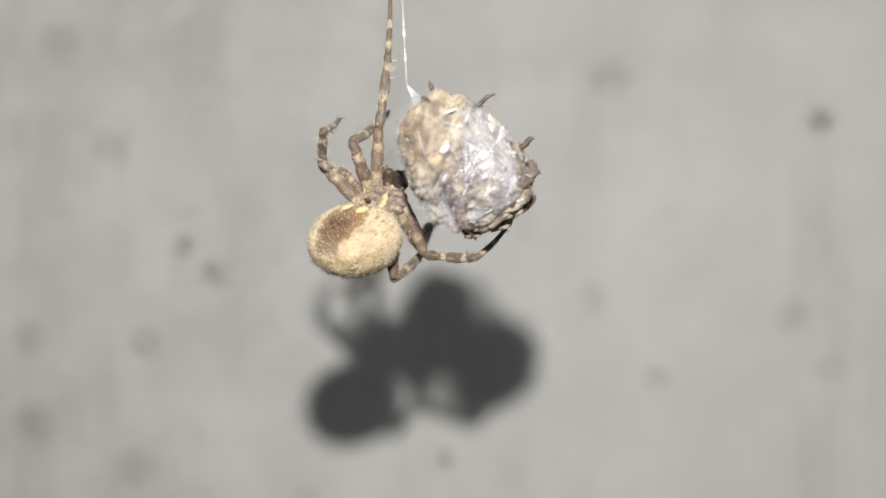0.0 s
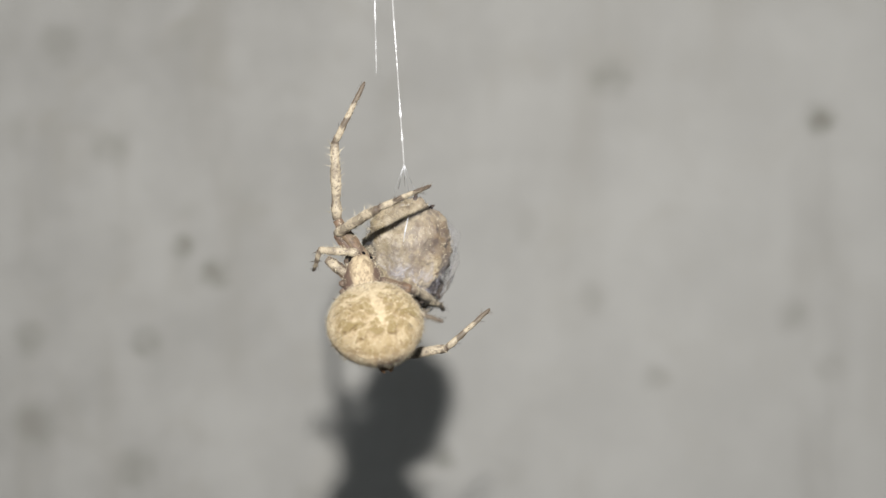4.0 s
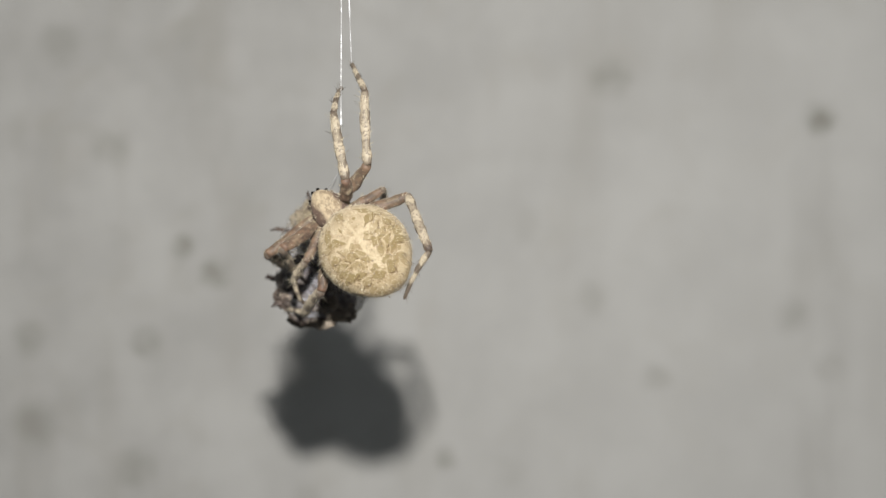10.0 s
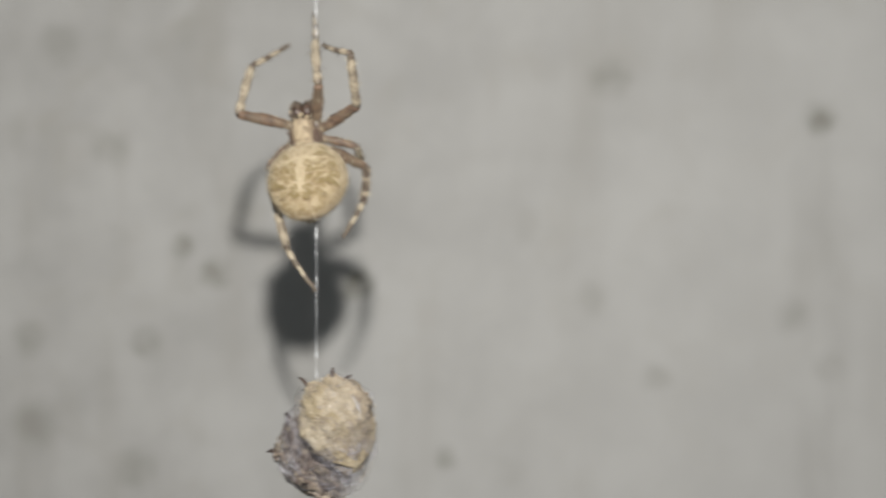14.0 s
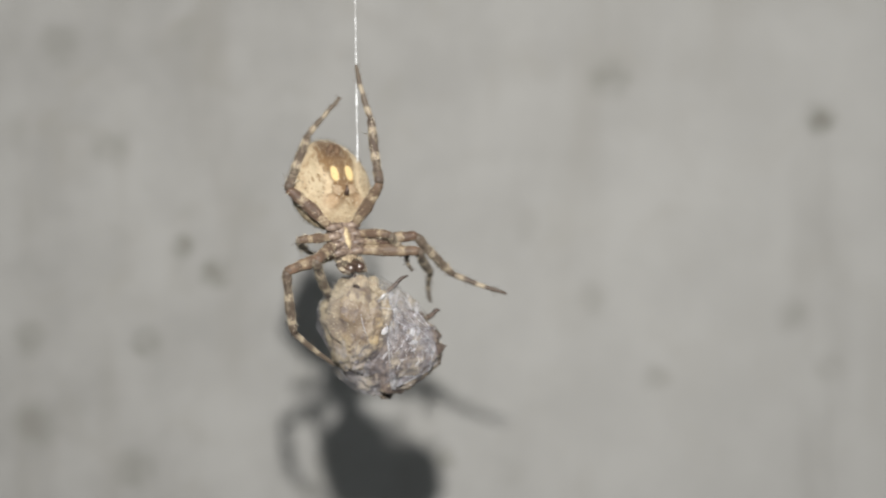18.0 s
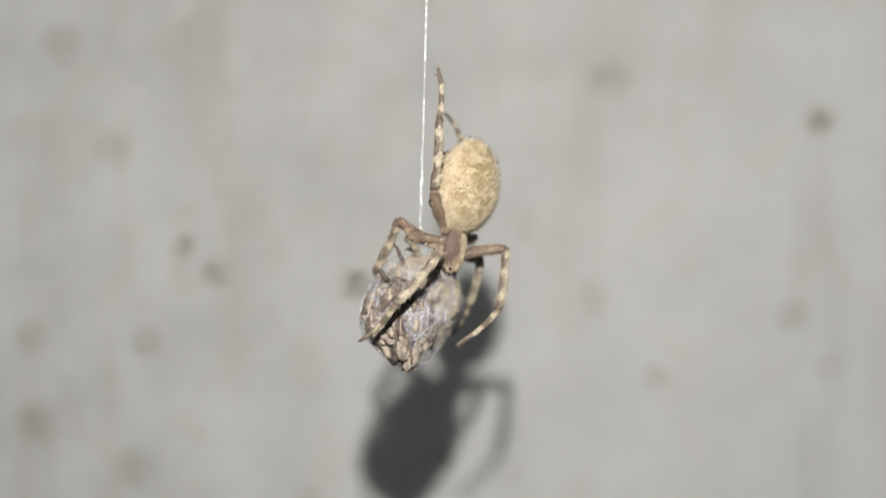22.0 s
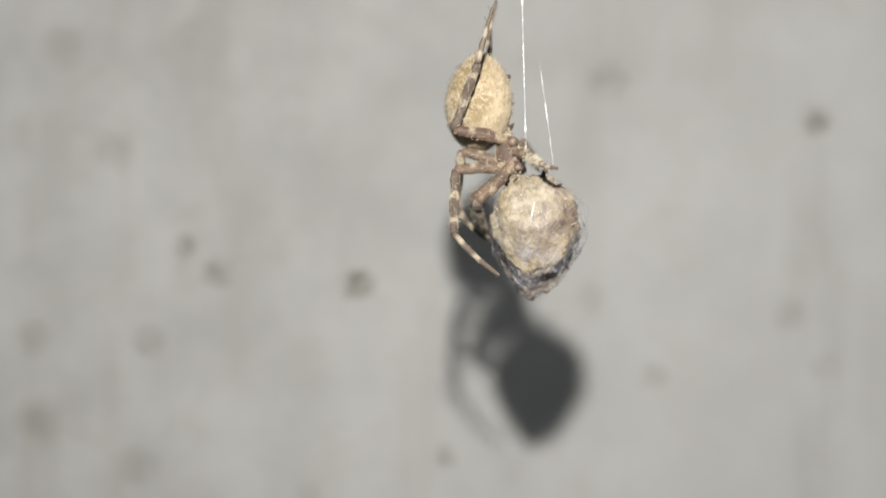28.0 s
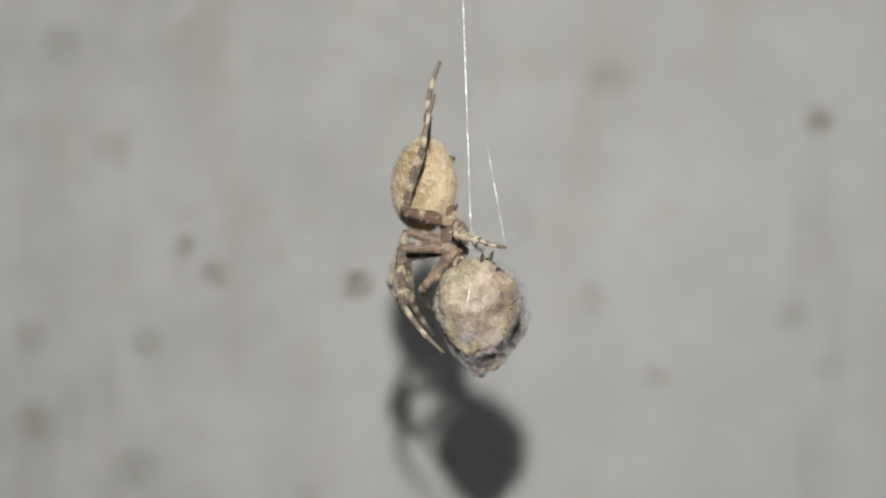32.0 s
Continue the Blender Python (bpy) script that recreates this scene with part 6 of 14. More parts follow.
    walk(legs["L2"][1], [
        (0,P(0,4.99,0,-91.8,-46.5,153.9)), (0.5,P(0,4.99,0,-101.1,-34.6,155.4)), (0.75,P(0,4.99,0,-85.1,-45.9,140.8)), (1,P(0,4.99,0,-61.9,-52.7,118.9)),
        (1.167,P(0,4.99,0,-34.5,-33.4,93.6)), (1.333,P(0,4.99,0,-20.6,-9.2,82.2)), (1.5,P(0,4.99,0,-11.4,16.7,76.6)), (1.75,P(0,4.99,0,7.1,20.9,63.5)),
        (2,P(0,4.99,0,24.9,28.7,51.9)), (2.167,P(0,4.99,0,37,18.8,35.6)), (2.333,P(0,4.99,0,51,12.5,18.2)), (2.5,P(0,4.99,0,66,10.6,0)),
        (2.75,P(0,4.99,0,61,5.6,-7.7)), (3,P(0,4.99,0,56.8,0,-14.9)), (3.5,P(0,4.99,0,43.1,0,-13.3)), (4.5,P(0,4.99,0,52.4,-2.2,-39.7)),
        (5.5,P(0,4.99,0,61.8,0,-66.2)), (5.667,P(0,4.99,0,52.2,5.9,-97.3)), (5.833,P(0,4.99,0,40.9,5.9,-129.1)), (6,P(0,4.99,0,31.3,0,-160.2)),
        (6.5,P(0,4.99,0,38.2,0,-162.6)), (6.75,P(0,4.99,0,57,4.4,-136.4)), (7,P(0,4.99,0,75.7,0,-110.2)), (7.167,P(0,4.99,0,52.1,10.7,-133.1)),
        (7.333,P(0,4.99,0,25.9,10.7,-158.7)), (7.5,P(0,4.99,0,2.4,0,178.4)), (7.6,P(0,4.99,0,1.6,21.9,162)), (7.7,P(0,4.99,0,-7.5,42.4,140.8)),
        (7.8,P(0,4.99,0,-33.3,56.9,104.6)), (7.9,P(0,4.99,0,-73.3,55.9,54.5)), (8,P(0,4.99,0,-96.7,40.2,20.6)), (8.2,P(0,4.99,0,-67.6,27,30)),
        (8.4,P(0,4.99,0,-43.4,11.7,31.1)), (8.6,P(0,4.99,0,-20,-2.7,25.9)), (8.8,P(0,4.99,0,5.4,-13.7,15.1)), (9,P(0,4.99,0,33.5,-18.7,0)),
        (9.25,P(0,4.99,0,39,-15.2,30)), (9.5,P(0,4.99,0,45.5,-14.8,59.9)), (9.75,P(0,4.99,0,51.5,-17.7,89.9)), (10,P(0,4.99,0,55.2,-22.9,120.2)),
        (10.125,P(0,4.99,0,60.3,-16.5,88.9)), (10.25,P(0,4.99,0,61.3,-8.5,59.1)), (10.375,P(0,4.99,0,58.1,-1.2,29.7)), (10.5,P(0,4.99,0,51.7,3.7,0)),
        (10.75,P(0,4.99,0,75.7,3.7,-3.8)), (11,P(0,4.99,0,99.8,5.2,-7.3)), (11.083,P(0,4.99,0,98.9,33.8,-3.6)), (11.167,P(0,4.99,0,101.1,62.4,2)),
        (11.25,P(0,4.99,0,-156.8,86.2,107.1)), (11.333,P(0,4.99,0,-95.8,59.7,171.2)), (11.417,P(0,4.99,0,-94.1,31.1,176.4)), (11.5,P(0,4.99,0,-95.2,2.5,-180)),
        (11.625,P(0,4.99,0,-70.4,-20.8,175.4)), (11.75,P(0,4.99,0,-37.5,-39.2,157.8)), (11.875,P(0,4.99,0,7.5,-43.9,126.5)), (12,P(0,4.99,0,47.4,-31.3,100.9)),
        (12.1,P(0,4.99,0,15.9,-42.6,120.8)), (12.2,P(0,4.99,0,-21.8,-42.8,147.5)), (12.3,P(0,4.99,0,-53.7,-31.8,167.7)), (12.4,P(0,4.99,0,-77.1,-14.6,177.7)),
        (12.5,P(0,4.99,0,-96.7,4.8,180)), (12.6,P(0,4.99,0,-102,28.1,-159.6)), (12.7,P(0,4.99,0,-96.3,51.6,-134)), (12.8,P(0,4.99,0,-59.6,67.5,-79.9)),
        (12.9,P(0,4.99,0,-9.7,58.1,-12.9)), (13,P(0,4.99,0,2.2,35.6,17.9)), (13.1,P(0,4.99,0,-11.9,58.5,-14.7)), (13.2,P(0,4.99,0,-64.5,66.1,-84.1)),
        (13.3,P(0,4.99,0,-97.6,48.3,-134.5)), (13.4,P(0,4.99,0,-102.1,23.9,-159.3)), (13.5,P(0,4.99,0,-96,-0.1,180)), (13.6,P(0,4.99,0,-101.9,22.6,-156.9)),
        (13.7,P(0,4.99,0,-96.5,45.6,-129.6)), (13.8,P(0,4.99,0,-66.6,61.5,-80.9)), (13.9,P(0,4.99,0,-22.5,55.2,-18.6)), (14,P(0,4.99,0,-7.7,34.2,16.4)),
        (14.125,P(0,4.99,0,6.5,23.5,-4.7)), (14.25,P(0,4.99,0,23,18,-26.7)), (14.375,P(0,4.99,0,40.2,18.9,-49.1)), (14.5,P(0,4.99,0,56.2,25.9,-70.8)),
        (15,P(0,4.99,0,59.2,-3.4,-58.5)), (15.5,P(0,4.99,0,55.6,-32.7,-45.6)), (16,P(0,4.99,0,37.2,-59.4,-20.2)), (16.5,P(0,4.99,0,-30.5,-68.1,53.7)),
        (17,P(0,4.99,0,-43.8,-60.2,64.3)), (17.125,P(0,4.99,0,-52.8,-47.6,101.4)), (17.25,P(0,4.99,0,-49.8,-34,129.2)), (17.375,P(0,4.99,0,-40.6,-22.9,154.5)),
        (17.5,P(0,4.99,0,-27.8,-16.4,-180)), (17.667,P(0,4.99,0,-22.6,1.9,161.3)), (17.833,P(0,4.99,0,-23.6,20.8,143)), (18,P(0,4.99,0,-32,38.2,120.7)),
        (18.333,P(0,4.99,0,-27.5,18.2,136.9)), (18.667,P(0,4.99,0,-28.9,-2.1,150.7)), (19,P(0,4.99,0,-35.4,-21.5,166.1)), (19.25,P(0,4.99,0,-3.8,-18.6,160.1)),
        (19.5,P(0,4.99,0,26.7,-13.3,156.7)), (19.625,P(0,4.99,0,36.9,-0.7,127.5)), (19.75,P(0,4.99,0,39.9,15.2,100)), (19.875,P(0,4.99,0,34.5,30.5,70)),
        (20,P(0,4.99,0,18.9,40.6,33)), (20.5,P(0,4.99,0,37.2,43.2,61)), (21,P(0,4.99,0,54.8,39,88.3)), (21.333,P(0,4.99,0,39,23.5,68.7)),
        (21.667,P(0,4.99,0,30.1,4.9,55.2)), (22,P(0,4.99,0,25.6,-15.2,44.4)), (22.333,P(0,4.99,0,8.8,-5.8,33.4)), (22.667,P(0,4.99,0,-9.4,-0.2,20.3)),
        (23,P(0,4.99,0,-28.3,0.9,6.1)), (24,P(0,4.99,0,-13.1,-2.6,2.4)), (24.333,P(0,4.99,0,-18.6,-21.1,19.2)), (24.667,P(0,4.99,0,-31.5,-36.9,41.2)),
        (25,P(0,4.99,0,-54.4,-46,72.2)), (25.125,P(0,4.99,0,-21.8,-36,42.8)), (25.25,P(0,4.99,0,-1.1,-17.2,25.7)), (25.375,P(0,4.99,0,12.9,5.3,16.6)),
        (25.5,P(0,4.99,0,24.6,29.1,12.6)), (26.167,P(0,4.99,0,20.2,16,36.6)), (26.833,P(0,4.99,0,11,5.7,60.5)), (27.5,P(0,4.99,0,-1.5,0,85.6)),
        (28,P(0,4.99,0,-10.7,0,93)), (28.5,P(0,4.99,0,-11.5,0,96.2)), (29,P(0,4.99,0,-13.7,0,101.4)), (29.5,P(0,4.99,0,-15.1,0,100.7)),
        (30,P(0,4.99,0,-15.5,0,99.3)), (30.5,P(0,4.99,0,-1.4,0,84.5)), (31,P(0,4.99,0,4.5,0,77.6)), (31.5,P(0,4.99,0,0.7,0,79.7)), (32,P(0,4.99,0,2.2,0,79.1)),])
    walk(legs["L2"][2], [
        (0,P(-3.75,7.03,-4.05,-92.8,-55,143.4)), (0.5,P(-2.51,7.39,-4.75,-65.3,-52.5,128.2)), (0.75,P(-3.58,7.26,-4.09,-46.6,-56.6,103.9)),
        (1,P(-4.43,7.27,-3.14,-25.9,-55.7,77.4)), (1.167,P(-4.96,6.52,-2.78,-12,-32.2,68.9)), (1.333,P(-5.41,6.07,-2.05,-3.6,-8,67.2)),
        (1.5,P(-5.69,6,-1.11,4.4,16.1,69.1)), (1.75,P(-5.11,7.83,0.68,15.8,24.7,68.7)), (2,P(-3.47,9.22,2.17,28.2,33.2,70.2)),
        (2.167,P(-1.81,9.48,3.35,64.6,37.9,123.4)), (2.333,P(-0.22,8.82,4.47,90.5,18.3,167.4)), (2.5,P(0.99,7.38,5.29,96.7,-10.9,-160.8)),
        (2.75,P(0.88,7.75,5.13,74.1,-17.2,-94.3)), (3,P(0.83,8.11,4.93,59.1,0,-31.2)), (3.5,P(0.99,9.17,4.02,48.9,0,-25.8)),
        (4.5,P(2.16,7.86,4.66,56.3,-5.6,-100.1)), (5.5,P(2.55,6.11,5.19,63.8,0,-174.4)), (5.667,P(3.52,4.06,4.63,49.9,0.3,-175.5)),
        (5.833,P(3.21,1.88,3.83,36,0.3,-176.6)), (6,P(1.7,0.26,3.06,22.2,0,-177.7)), (6.5,P(1.39,0.58,3.64,29.7,0,-173.3)), (6.75,P(1.94,2.4,4.92,53.7,4.9,-150.6)),
        (7,P(1.37,4.49,5.71,77.7,0,-127.9)), (7.167,P(2.05,1.89,4.57,65.9,15.5,-178.7)), (7.333,P(1.48,-0.12,2.53,45.7,15.5,126.6)),
        (7.5,P(-0.16,-0.89,0.25,33.8,0,75.8)), (7.6,P(-1.88,-0.59,0.16,32.2,12.6,83.9)), (7.7,P(-3.29,0.14,-0.57,32.6,25.3,92.4)),
        (7.8,P(-4.08,1.13,-1.76,35.3,37.8,102.2)), (7.9,P(-4.08,2.17,-3.17,41.9,49.6,115.1)), (8,P(-3.29,3.02,-4.47,55.5,59.6,134.6)),
        (8.2,P(-3.26,5.7,-4.85,84.5,49,164.6)), (8.4,P(-2.91,8.23,-3.96,99.6,32.8,-179.3)), (8.6,P(-2.33,10.01,-2.01,107.8,14.5,-169.8)),
        (8.8,P(-1.65,10.62,0.54,112.8,-4.6,-163.2)), (9,P(-1.04,9.9,3.08,115.8,-24.1,-157.9)), (9.25,P(-3.13,8.47,3.58,99.2,-15.1,-174)),
        (9.5,P(-4.11,6.13,4.06,81.1,-11.1,168.4)), (9.75,P(-3.67,3.6,4.39,62.7,-12.6,150.5)), (10,P(-1.96,1.67,4.45,45.3,-19.5,133.7)),
        (10.125,P(-2.94,3.59,4.9,50.1,-17.8,100.9)), (10.25,P(-2.82,5.79,5.11,53.3,-13.9,68.8)), (10.375,P(-1.63,7.64,5,53.8,-9,37.5)),
        (10.5,P(0.3,8.64,4.61,51.6,-4.6,6.5)), (10.75,P(0.46,6.41,5.7,62.2,12.2,-60)), (11,P(0.39,3.93,5.78,49.6,28.1,-131.6)),
        (11.083,P(3.17,3.88,4.83,53.5,20.8,-138.6)), (11.167,P(5.16,4.04,2.68,58.1,13.9,-145.8)), (11.25,P(5.85,4.37,-0.15,63.4,7.7,-153.4)),
        (11.333,P(5.09,4.8,-2.96,69.5,2.3,-161.4)), (11.417,P(3.05,5.22,-5.03,76.3,-2.3,-170)), (11.5,P(0.25,5.52,-5.86,83.7,-5.7,-179.1)),
        (11.625,P(-2.13,3.18,-5.19,83.7,-20,145)), (11.75,P(-3.86,1.52,-2.78,93.5,-31.3,104.8)), (11.875,P(-4.37,1.09,0.56,110.3,-33.6,59.8)),
        (12,P(-3.49,2.03,3.7,123.8,-25.5,17.1)), (12.1,P(-4.3,1.15,1.18,112.4,-32.3,51.4)), (12.2,P(-4.19,1.18,-1.6,98.1,-32,87.8)),
        (12.3,P(-3.18,2.11,-4.03,87.1,-24.8,121.8)), (12.4,P(-1.49,3.73,-5.55,82.5,-13.5,152.1)), (12.5,P(0.49,5.67,-5.83,84.2,-1.5,-179.4)),
        (12.6,P(2.12,7.08,-5.08,93.9,-12.6,-161.2)), (12.7,P(2.72,8.74,-3.64,100.1,-26,-143.9)), (12.8,P(2.11,10.13,-1.94,101.9,-40.6,-125.6)),
        (12.9,P(0.47,10.84,-0.52,96.2,-54.7,-102)), (13,P(-1.68,10.63,0.19,75.2,-65.1,-64.4)), (13.1,P(0.46,10.83,-0.63,93.9,-56.5,-100.7)),
        (13.2,P(2.02,10.08,-2.15,99.5,-44.6,-124.9)), (13.3,P(2.5,8.65,-3.88,98.2,-32.2,-143.9)), (13.4,P(1.74,6.97,-5.26,92.7,-20.7,-161.4)),
        (13.5,P(-0.02,5.61,-5.86,84.3,-11.2,-178.9)), (13.6,P(1.56,6.97,-5.32,97.7,-19.2,-166.9)), (13.7,P(2.15,8.64,-4.09,110,-29.6,-156.4)),
        (13.8,P(1.56,10.05,-2.58,121.4,-41.7,-147.6)), (13.9,P(-0.03,10.74,-1.29,132.8,-55,-140.5)), (14,P(-2.07,10.47,-0.65,146.1,-69,-136.8)),
        (14.125,P(0.74,10.8,0.61,104.7,-49.9,-99.5)), (14.25,P(3.07,9.51,2.19,89.9,-24.9,-89.5)), (14.375,P(4.2,7,3.6,80.8,1.1,-86.8)),
        (14.5,P(3.79,4.05,4.4,71.8,27.2,-88.2)), (15,P(2.41,6.82,5.05,75.5,-2.9,-74.3)), (15.5,P(0.54,9.19,4.09,71.4,-33,-59.8)),
        (16,P(-1.26,10.45,1.81,50.1,-59.9,-30.6)), (16.5,P(-2.45,10.23,-1.11,-18.2,-65.3,44.7)), (17,P(-2.29,10.02,-2.02,-108.7,-53.8,135.2)),
        (17.125,P(-4.17,7.68,-3.17,-88.3,-38.8,142.2)), (17.25,P(-4.54,4.54,-3.73,-69.1,-26.2,153.6)), (17.375,P(-3.27,1.59,-3.53,-49,-17.7,168)),
        (17.5,P(-0.77,-0.22,-2.63,-28,-14.4,-176)), (17.667,P(-1.68,-0.18,-2.26,-22.2,1.4,166.8)), (17.833,P(-2.58,0.18,-2.2,-21.3,18.1,150.4)),
        (18,P(-3.3,0.78,-2.45,-26,34.3,131.7)), (18.333,P(-2.95,0.6,-2.59,-22.2,17.8,145.5)), (18.667,P(-2.61,0.54,-2.84,-22.7,0.9,157.6)),
        (19,P(-2.37,0.63,-3.17,-26.7,-15.5,170.2)), (19.25,P(-2.11,-0.49,-0.37,-1.4,-14.9,164.4)), (19.5,P(-1.52,-0.08,2.57,23.5,-11.9,159.4)),
        (19.625,P(-3.71,2.09,3.54,35.5,1.5,134.2)), (19.75,P(-4.62,5.18,3.65,41.1,18.6,111.1)), (19.875,P(-3.98,8.24,2.87,39,36.4,86.1)),
        (20,P(-1.99,10.34,1.45,24.5,51.1,51.9)), (20.5,P(-2.92,9.4,2.6,67.6,49.5,101.7)), (21,P(-3.3,8.12,3.74,92.9,30.1,134.3)),
        (21.333,P(-3.73,8.03,3.4,65.4,27.2,94.5)), (21.667,P(-4.04,8.1,2.94,46.6,10.5,61.9)), (22,P(-4.19,8.32,2.45,39.3,-12.7,35.7)),
        (22.333,P(-3.28,9.8,0.89,19,-3.8,24.3)), (22.667,P(-2.02,10.44,-0.96,-2.6,0.5,10.5)), (23,P(-0.6,10.14,-2.79,-24.6,-0.6,-3.8)),
        (24,P(-0.18,10.72,-1.33,-9.9,3.5,-3.3)), (24.333,P(-1.2,10.48,-1.75,-19.3,-29.3,23.9)), (24.667,P(-1.92,9.98,-2.46,-55.2,-50.3,72.8)),
        (25,P(-2.21,9.32,-3.33,-101.5,-39.2,131.5)), (25.125,P(-2.77,9.87,-1.77,-62.2,-58.3,95.8)), (25.25,P(-2.53,10.31,-0.1,-5.9,-52.6,42.8)),
        (25.375,P(-1.53,10.52,1.31,21.9,-28.8,18.7)), (25.5,P(0,10.47,2.14,35.9,-0.3,9.8)), (26.167,P(-2.84,9.76,1.95,23.1,-7.6,39.3)),
        (26.833,P(-4.98,7.93,1.12,8.3,-7.5,69.8)), (27.5,P(-5.87,5.44,-0.15,-4.4,0,99.2)), (28,P(-5.78,4.69,-1.09,-12.2,0,106.9)),
        (28.5,P(-5.74,4.36,-1.18,-15.2,0,109.4)), (29,P(-5.61,3.86,-1.39,-19.2,0,114.1)), (29.5,P(-5.59,3.94,-1.54,-22,0,122.2)),
        (30,P(-5.6,4.08,-1.57,-22.6,0,129.8)), (30.5,P(-5.86,5.55,-0.14,-4.6,0,102.8)), (31,P(-5.73,6.25,0.46,12.6,0,89.2)), (31.5,P(-5.79,6.05,0.07,8.5,0,92.1)),
        (32,P(-5.78,6.11,0.23,10.4,0,89.3)),])
    walk(legs["L3"][0], [
        (0,P(-1.3,1.65,-0.5,124.3,0,-61.5)), (0.5,P(-1.3,1.65,-0.5,123.6,0.4,-123.9)), (1,P(-1.3,1.65,-0.5,122.9,0,173.7)), (1.5,P(-1.3,1.65,-0.5,174,20.6,-144.7)),
        (2,P(-1.3,1.65,-0.5,-134.9,0,-103)), (2.333,P(-1.3,1.65,-0.5,-126.5,-10.8,-154.4)), (2.667,P(-1.3,1.65,-0.5,-112.7,-10.8,152.5)),
        (3,P(-1.3,1.65,-0.5,-104.3,0,101.2)), (3.5,P(-1.3,1.65,-0.5,-109.7,0,113.7)), (4.5,P(-1.3,1.65,-0.5,-153.4,28.8,48.4)),
        (5.5,P(-1.3,1.65,-0.5,162.9,0,-16.9)), (6,P(-1.3,1.65,-0.5,162.5,0,-20.2)), (6.5,P(-1.3,1.65,-0.5,161.9,0,-19.9)), (7,P(-1.3,1.65,-0.5,172,0,-17.4)),
        (7.5,P(-1.3,1.65,-0.5,-150,0,-34)), (8,P(-1.3,1.65,-0.5,-155.2,0,-58.1)), (9,P(-1.3,1.65,-0.5,-167.1,0,-68.2)), (10,P(-1.3,1.65,-0.5,-158.9,0,-69.5)),
        (10.5,P(-1.3,1.65,-0.5,-130.8,0,-91.2)), (10.75,P(-1.3,1.65,-0.5,179.2,0.2,-91.6)), (11,P(-1.3,1.65,-0.5,129.1,0,-92)),
        (11.5,P(-1.3,1.65,-0.5,172.6,0,-56)), (12,P(-1.3,1.65,-0.5,147.5,0,-47.4)), (12.5,P(-1.3,1.65,-0.5,-157.6,0,-33.5)), (13,P(-1.3,1.65,-0.5,-168.2,0,-50.7)),
        (13.5,P(-1.3,1.65,-0.5,-168.4,0,-20.1)), (14,P(-1.3,1.65,-0.5,156,0,-56.1)), (14.5,P(-1.3,1.65,-0.5,-141.7,0,-31.8)), (17,P(-1.3,1.65,-0.5,-175,0,-83.1)),
        (17.5,P(-1.3,1.65,-0.5,-175.2,0,-88.1)), (18,P(-1.3,1.65,-0.5,-170.7,0,-88.7)), (19,P(-1.3,1.65,-0.5,-159,0,-98.9)), (19.5,P(-1.3,1.65,-0.5,-154.5,0,-75)),
        (20,P(-1.3,1.65,-0.5,173.7,0,-67.1)), (21,P(-1.3,1.65,-0.5,169.9,0,-74.5)), (22,P(-1.3,1.65,-0.5,157.2,0,-73.2)), (22.5,P(-1.3,1.65,-0.5,-140.7,3.2,-60.2)),
        (23,P(-1.3,1.65,-0.5,-79.3,-6.8,-51.2)), (23.5,P(-1.3,1.65,-0.5,-119,3.8,-69.3)), (24,P(-1.3,1.65,-0.5,-159.8,0,-89.8)),
        (25,P(-1.3,1.65,-0.5,-173.9,0,-79.4)), (25.5,P(-1.3,1.65,-0.5,165.3,0,-84)), (27.5,P(-1.3,1.65,-0.5,-156,0,-113.8)), (28,P(-1.3,1.65,-0.5,-155.9,0,-114.1)),
        (28.5,P(-1.3,1.65,-0.5,-157.4,0,-105.7)), (29,P(-1.3,1.65,-0.5,-159.5,0,-97.7)), (29.5,P(-1.3,1.65,-0.5,-164.7,0,-104.1)),
        (30,P(-1.3,1.65,-0.5,-170.5,0,-110)), (30.5,P(-1.3,1.65,-0.5,-170.5,0,-100.3)), (31,P(-1.3,1.65,-0.5,-171.8,0,-90.6)),
        (31.5,P(-1.3,1.65,-0.5,-174.6,0,-92.8)), (32,P(-1.3,1.65,-0.5,-178.2,0,-94.8)),])
